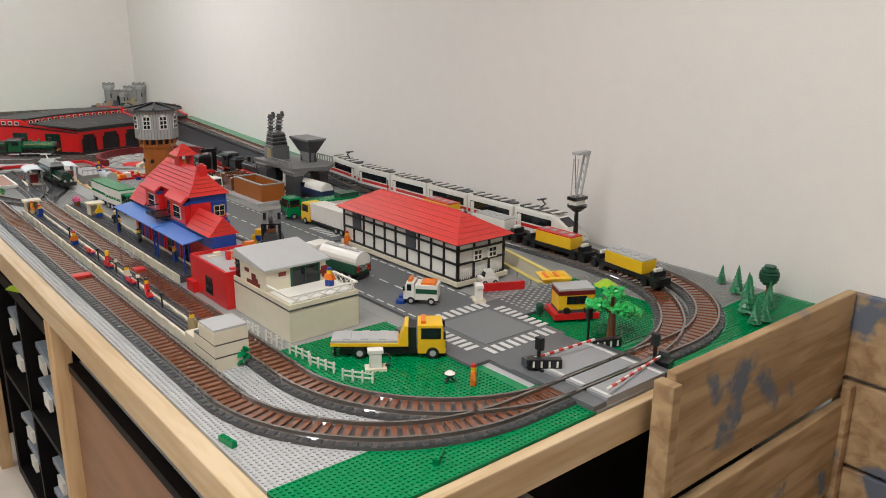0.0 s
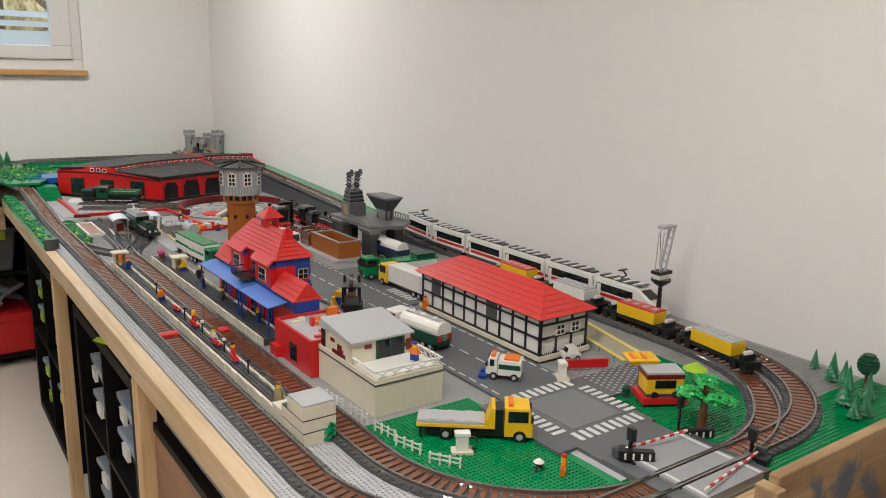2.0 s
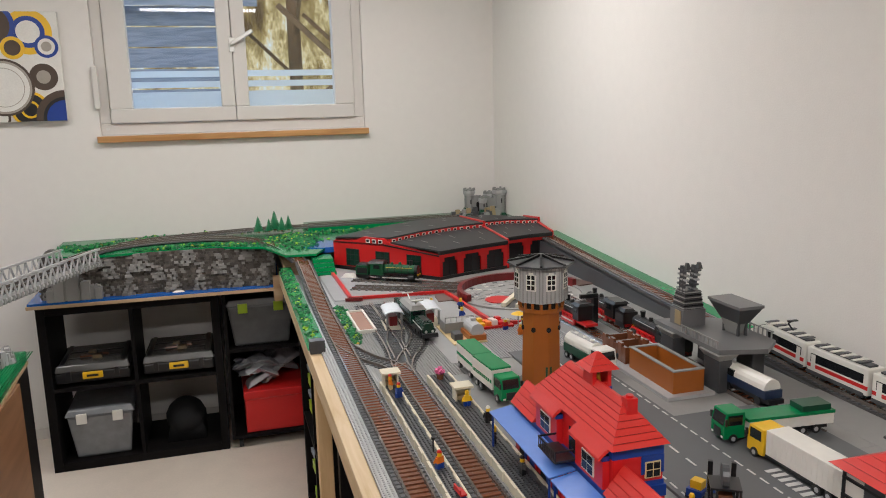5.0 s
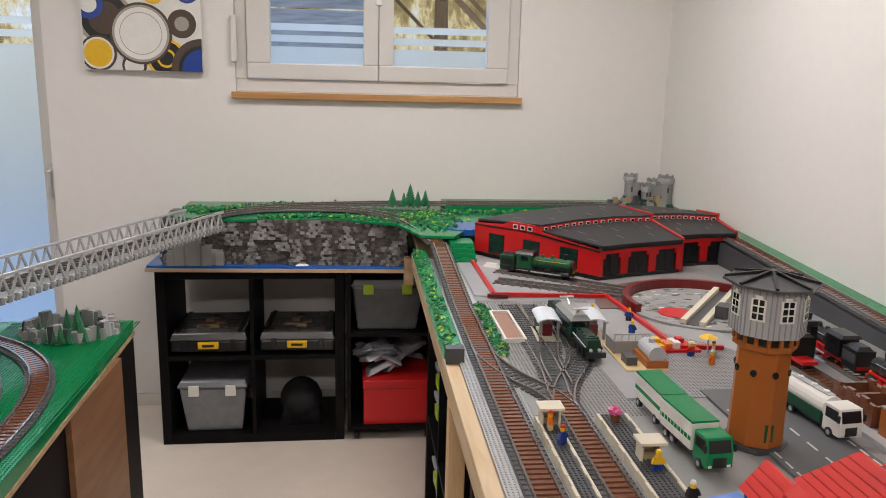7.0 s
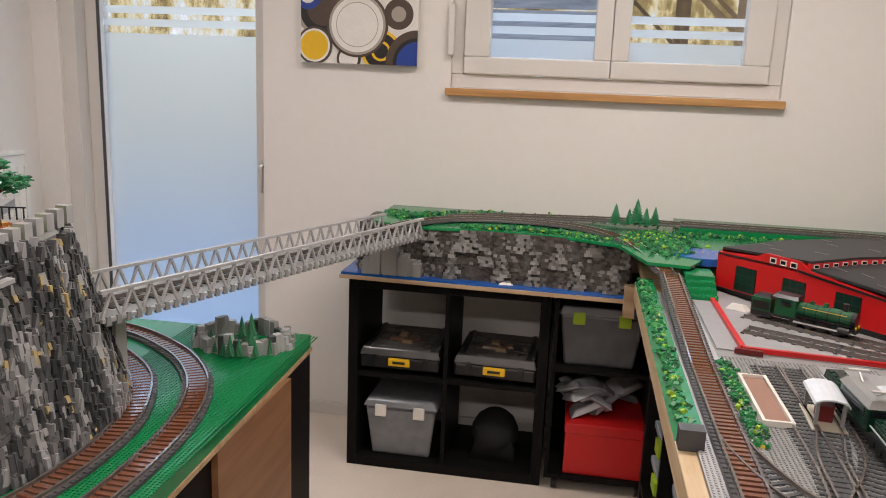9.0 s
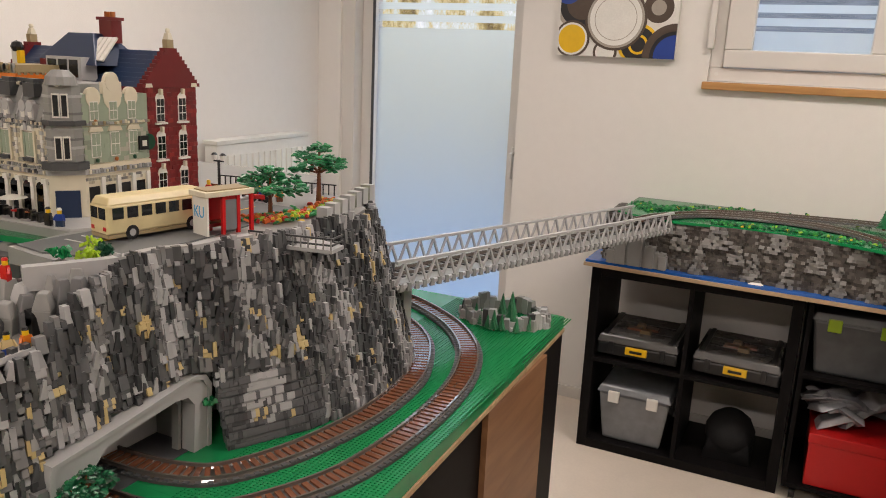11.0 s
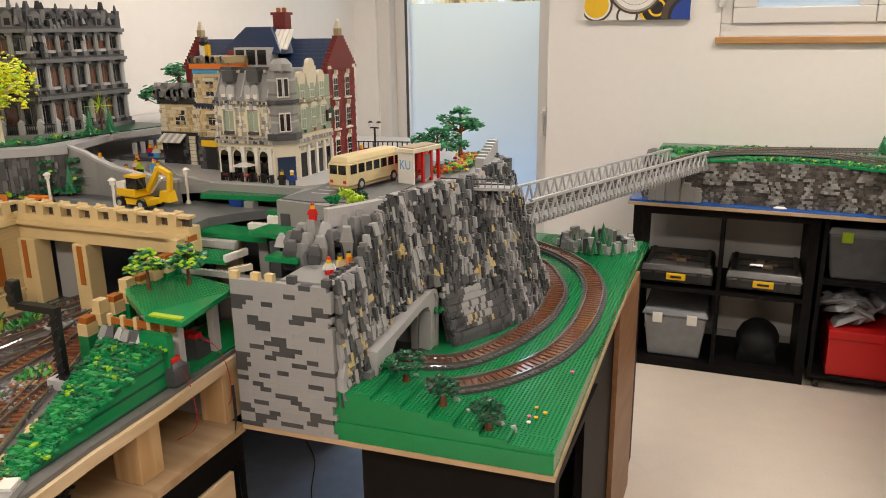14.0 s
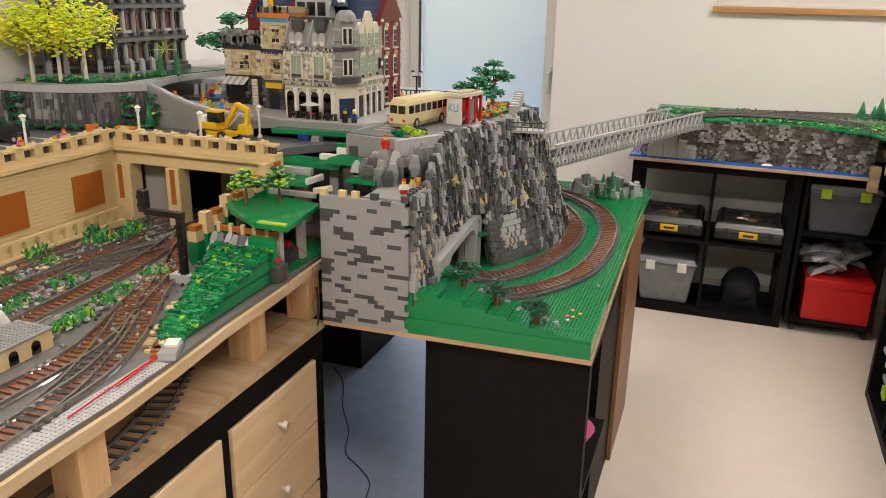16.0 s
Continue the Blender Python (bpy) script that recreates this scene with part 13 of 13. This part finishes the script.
for x in (-0.02, 0.01, 0.038):
    part("post", Shape().box(x, x + 0.006, -0.024, -0.018, 0, 0.056), RED, sh)
    part("post", Shape().box(x, x + 0.006, 0.018, 0.024, 0, 0.056), RED, sh)
part("panel", Shape().box(-0.044, 0.038, 0.021, 0.023, 0.004, 0.054), RED, sh)
part("panel", Shape().box(-0.0135, 0.0095, -0.0225, -0.0205, 0.006, 0.05), TRANS, sh)
part("bench", Shape().box(-0.03, 0.03, 0.008, 0.018, 0.012, 0.016), BROWN, sh)
tcu = bpy.data.curves.new("shelter_letters", "FONT")
tcu.body, tcu.size, tcu.extrude = "KU", 0.024, 0.0003
tcu.materials.append(AZURE)
ltr = new("lettering", tcu)
ltr.parent = sh
ltr.matrix_basis = pose(-0.0503, 0.018, 0.026, 90, 0, -90)
car = thing("police_car", pose(-0.955, 2.705, ZT + 0.003, 0, 0, 80), "white toy car with blue stripe and roof light", "car")
part("body", Shape().box(-0.04, 0.04, -0.02, 0.02, 0.006, 0.018), WHITE, car, bevel=0.002)
part("cabin", Shape().hip(-0.026, 0.022, -0.019, 0.019, 0.018, 0.034, 0.008, 0.003), WHITE, car)
part("glass", Shape().hip(-0.0265, 0.0225, -0.0165, 0.0165, 0.0195, 0.031, 0.0075, 0.002), DARKWIN, car)
part("stripe", Shape().box(-0.0404, 0.0404, -0.0204, 0.0204, 0.010, 0.013), BLUE, car)
part("roof_light", Shape().box(-0.004, 0.004, -0.012, 0.012, 0.034, 0.038), BLUE, car)
wheels(car, (-0.024, 0.024), 0.021, 0.008)
ex = thing("excavator", pose(-1.375, 2.43, ZL, 0, 0, -8), "yellow wheeled excavator with a folded boom", "excavator")
part("chassis", Shape().box(-0.05, 0.05, -0.022, 0.022, 0.010, 0.024), YELLOW, ex, bevel=0.001)
wheels(ex, (-0.036, 0.036), 0.030, 0.014, 0.010)
part("house", Shape().box(-0.05, 0.015, -0.024, 0.024, 0.028, 0.048), YELLOW, ex, bevel=0.002)
part("engine_top", Shape().box(-0.05, -0.02, -0.022, 0.022, 0.048, 0.062), WHITE, ex)
exc = part("cabin", Shape().box(-0.015, 0.022, -0.022, 0.004, 0.048, 0.075), DARKWIN, ex)
part("cabin_roof", Shape().box(-0.018, 0.024, -0.024, 0.006, 0.075, 0.081), YELLOW, exc)
part("boom", Shape().bar((0.02, 0.012, 0.04), (0.062, 0.012, 0.098), 0.011).bar((0.062, 0.012, 0.098), (0.098, 0.012, 0.085), 0.011), YELLOW, ex)
part("stick", Shape().bar((0.098, 0.012, 0.088), (0.092, 0.012, 0.045), 0.010), YELLOW, ex)
part("ram", Shape().bar((0.03, 0.012, 0.036), (0.07, 0.012, 0.075), 0.004), STEEL, ex)
part("bucket", Shape().hip(0.066, 0.100, 0.0, 0.026, 0.020, 0.046, 0.006, 0.0), YELLOW, ex)
tru = thing("black_truck", pose(-1.83, 2.16, ZL, 0, 0, 20), "black toy pick-up truck", "truck")
part("body", Shape().box(-0.05, 0.05, -0.022, 0.022, 0.010, 0.026), BLACK, tru, bevel=0.002)
part("cabin", Shape().hip(-0.01, 0.032, -0.021, 0.021, 0.026, 0.044, 0.008, 0.002), BLACK, tru)
wheels(tru, (-0.03, 0.03), 0.024, 0.011)
bk2 = thing("orange_quad", pose(-1.62, 2.36, ZL, 0, 0, 10), "orange toy tractor with black tyres", "tractor")
part("body", Shape().box(-0.03, 0.03, -0.012, 0.012, 0.010, 0.026), ORANGE, bk2)
wheels(bk2, (-0.02, 0.02), 0.018, 0.011)
sgn2 = single("shop_board", Shape().box(-0.018, 0.018, -0.002, 0.002, 0, 0.032), ORANGE, pose(-1.70, 2.32, ZL, 0, 0, 15), "orange and white advertising board", "sign")
for x, y, z, rz, a, b, c in ((-1.055, 2.555, ZT + 0.005, 0, BLACK, BLACK, BLACK), (-1.03, 2.56, ZT + 0.005, 20, DBLUE, BLUE, WHITE), (-0.823, 2.300, 1.157, 0, RED, RED, RED), (-0.735, 2.20, 1.082, 40, RED, WHITE, RED), (-0.725, 2.225, 1.082, 70, BLUE, TAN, BLACK),
                             (-0.72, 2.25, 1.082, 90, YELLOW, ORANGE, BLACK), (-1.49, 2.62, ZT, 10, AZURE, AZURE, PINK), (-1.46, 2.60, ZT, 50, PINK, TAN, BROWN), (-1.52, 2.60, ZT, 0, BLACK, LIME, BLACK), (-1.60, 2.68, ZT, 0, BLUE, ORANGE, ORANGE),
                             (-0.93, 3.04, ZT, 0, RED, BLUE, BLACK), (-0.96, 3.06, ZT, 30, BLACK, RED, WHITE), (-0.89, 3.05, ZT, 60, BROWN, ORANGE, BLACK), (-1.08, 3.02, ZT, 0, BLACK, RED, YELLOW), (-1.66, 2.15, ZL, 0, BLUE, ORANGE, BLUE), (-1.55, 2.62, ZT, 0, RED, CREAM, BROWN),
                             (-1.615, 2.775, ZT + 0.012, 30, AZURE, CREAM, ORANGE), (-1.645, 2.785, ZT + 0.012, 10, BLUE, RED, ORANGE), (-1.60, 2.83, ZT + 0.012, 70, BLACK, DGREEN, BLACK), (-1.655, 2.84, ZT + 0.012, 0, BROWN, WHITE, BROWN), (-1.685, 2.88, ZT + 0.012, 40, PINK, LIME, YELLOW),
                             (-1.60, 2.548, 1.186, 20, RED, CREAM, ORANGE), (-1.50, 2.53, ZT, 60, WHITE, BROWN, BROWN), 
                             (-1.70, 2.22, ZL, 60, RED, PINK, RED), (-1.66, 2.05, ZL, 20, BLUE, RED, RED), (-1.72, 2.10, ZL, 90, BLACK, PINK, BLACK), (-1.64, 2.27, ZL, 15, BLUE, CREAM, BLUE)):
    toy_figure(pose(x, y, z, 0, 0, rz), a, b, c, "small plain toy figure in the town street")
mb = thing("motorbike", pose(-0.92, 3.015, ZT, 0, 0, 15), "red and black toy motorbike", "motorbike")
part("frame", Shape().box(-0.014, 0.014, -0.003, 0.003, 0.008, 0.018), RED, mb)
for x in (-0.016, 0.016):
    part("wheel", Shape().cyl(x, -0.002, 0.008, 0.008, 0.004, 12, axis="y"), BLACK, mb)
for i in range(4):
    b2 = thing("wooden_bench", pose(-1.07 + i * 0.05, 3.035, ZT, 0, 0, 8), "dark brown wooden bench on the promenade", "bench", "town benches")
    part("seat", Shape().box(-0.018, 0.018, -0.007, 0.007, 0.010, 0.013), BROWN, b2)
    part("back", Shape().box(-0.018, 0.018, 0.006, 0.009, 0.013, 0.024), BROWN, b2)
    for x in (-0.015, 0.012):
        part("leg", Shape().box(x, x + 0.003, -0.006, 0.006, 0, 0.010), BLACK, b2)
rl = thing("promenade_railing", pose(0, 0, 0), "black railing along the promenade", "railing")
for i in range(22):
    part("post", Shape().cyl(-1.15 + i * 0.015, 3.14 + i * 0.003, ZT, 0.002, 0.026, 6), BLACK, rl)
part("rail", Shape().bar((-1.155, 3.139, ZT + 0.027), (-0.83, 3.204, ZT + 0.027), 0.003), BLACK, rl)
for x, y, c in ((-0.84, 2.475, LIME), (-0.80, 2.455, DGREEN), (-0.79, 2.42, LIME), (-0.83, 2.40, GREEN), (-0.705, 2.305, GREEN)):
    bs = thing("bush", pose(x, y, ZT - (0.30 if x > -0.72 else 0)), "low leafy green bush", "bush", "bushes")
    q = Shape()
    for i in range(30):
        q.m = pose(r.gauss(0, 0.008), r.gauss(0, 0.008), 0.008 + r.uniform(0, 0.014), r.uniform(0, 360), r.uniform(0, 360), 0)
        q.hip(-0.006, 0.006, -0.003, 0.003, -0.001, 0.002, 0.002, 0.001)
    part("leaves", q, c, bs)

# ---- under the long table, and the old crate ----
for yy, nz in ((2.80, 2), (3.86, 2)):
    shelf_unit(EM @ pose(0.60, yy, 0, 0, 0, -90), 2, nz, "black-brown cube shelf unit with clear boxes under the table")
# lid colour carries the bluish-white highlights on the clear plastic
GLINTLID = mat("glint_lid", (0.34, 0.38, 0.43), 0.2, vary=0.25, grain=25)
r = random.Random(9)
for yy in (2.80, 3.86):
    for cx in (0.205, 0.556):
        for cz in (0.039, 0.39):
            for k in range(2):
                h = 0.105
                t = thing("stacking_box", EM @ pose(0.635, yy - cx + r.uniform(-0.02, 0.02), cz + k * 0.108, 0, 0, -90 + r.uniform(-4, 4)), "clear stacking box full of bricks, bluish highlight in its lid colour", "plastic box", "stacking boxes")
                part("tub", Shape().hip(-0.125, 0.125, 0, 0.28, h * 0.8, 0.0, 0.018, 0.014), TRANS, t, bevel=0.006)
                part("lid", Shape().box(-0.13, 0.13, -0.012, 0.286, h * 0.8, h), GLINTLID, t, bevel=0.004)
                part("clip", Shape().box(-0.03, 0.03, -0.022, -0.0125, h * 0.6, h * 0.95), LIME if yy > 3 else WHITE, t)
bx = thing("brown_cabinet", EM.copy(), "brown wooden cabinet with a black top edge under the table", "cabinet")
part("front", Shape().box(0.580, 0.598, 0.80, 1.775, 0.02, 0.745), BROWNB, bx)
part("top_edge", Shape().box(0.578, 0.600, 0.80, 1.776, 0.7455, 0.765), BLACKW, bx)
part("top", Shape().box(0.6005, 1.00, 0.80, 1.776, 0.752, 0.765), GREY, bx)
part("side", Shape().box(0.5985, 1.00, 1.757, 1.775, 0.02, 0.7515), BROWNB, bx)
dk = thing("dark_cabinet", EM.copy(), "black cabinet in the shade under the table end", "cabinet")
part("body", Shape().box(1.005, 1.78, 0.86, 1.60, 0.0, 0.77), BLACKW, dk, bevel=0.003)
part("body_side", Shape().box(0.62, 1.004, 0.835, 0.855, 0.0, 0.77), BLACKW, dk)
crt = thing("wooden_crate", EM @ pose(1.148, 0.710, 0.03), "old worn wooden crate with flaking grey paint", "crate")
part("plank", Shape().box(0.022, 0.632, -0.018, 0.0, 0.716, 0.937), CRATE, crt, bevel=0.003)
part("plank", Shape().box(0.022, 0.632, -0.034, -0.014, 0.50, 0.706), CRATE, crt, bevel=0.003)
part("plank", Shape().box(0.022, 0.632, -0.018, 0.0, 0.36, 0.495), CRATE, crt, bevel=0.003)
part("corner_post", Shape().box(0.0, 0.0215, -0.03, 0.006, 0.30, 0.925), CRATE, crt, bevel=0.002)
for z0, z1 in ((0.755, 0.930), (0.565, 0.745), (0.38, 0.555)):
    part("end_plank", Shape().box(0.634, 0.654, -0.55, 0.0, z0, z1), CRATE, crt, bevel=0.003)
part("corner_batten", Shape().box(0.608, 0.633, -0.045, -0.0265, 0.36, 0.745), CRATE, crt, bevel=0.003)
part("bottom", Shape().box(0.0, 0.654, -0.55, 0.0, 0.34, 0.3595), CRATE, crt)
part("stand", Shape().box(0.06, 0.60, -0.50, -0.05, -0.03, 0.3395), BLACKW, crt)
for x, y, rz in ((0.600, 1.01, 100), (0.80, 0.80, 35)):
    gbk = thing("loose_brick", E(x, y, Z0, rz), "loose green toy brick on the plate", "toy brick", "loose bricks")
    part("block", Shape().box(-0.016, 0.016, -0.004, 0.004, 0, 0.009), GREEN, gbk)
    for i in range(4):
        part("stud", Shape().stud(-0.012 + i * 0.008, 0, 0.009), GREEN, gbk)
gv = single("green_frog_clip", Shape().hip(-0.008, 0.008, -0.035, 0.035, -0.006, 0.006, 0.004, 0.015), LIME, E(0.590, 2.30, 0.79, 25), "lime green plastic clip on the shelf top", "clip")

single("under_town_cabinet", Shape().box(-1.98, -1.382, 3.305, 3.69, 0.0062, 0.74), BLACKW, pose(0, 0, 0), "black cabinet in the shade under the town", "cabinet", bevel=0.003)

wt = thing("white_train_nose", pose(-1.254, 1.600, ZY + 0.010, 0, 0, 91), "white toy railcar with a rounded nose and red stripe", "railcar")
part("body", Shape().box(-0.24, -0.045, -0.021, 0.021, 0.006, 0.046), WHITE, wt, bevel=0.006)
part("nose", Shape().hip(-0.0448, 0.0, -0.021, 0.021, 0.006, 0.040, 0.014, 0.006), WHITE, wt, bevel=0.008)
for v in (-1, 1):
    part("stripe", Shape().box(-0.235, -0.046, v * 0.0212 - 0.0005, v * 0.0212 + 0.0005, 0.022, 0.027), RED, wt)
for u in (-0.20, -0.09):
    part("wheelset", Shape().cyl(u, -0.020, 0.006, 0.006, 0.040, 10, axis="y"), BLACK, wt)
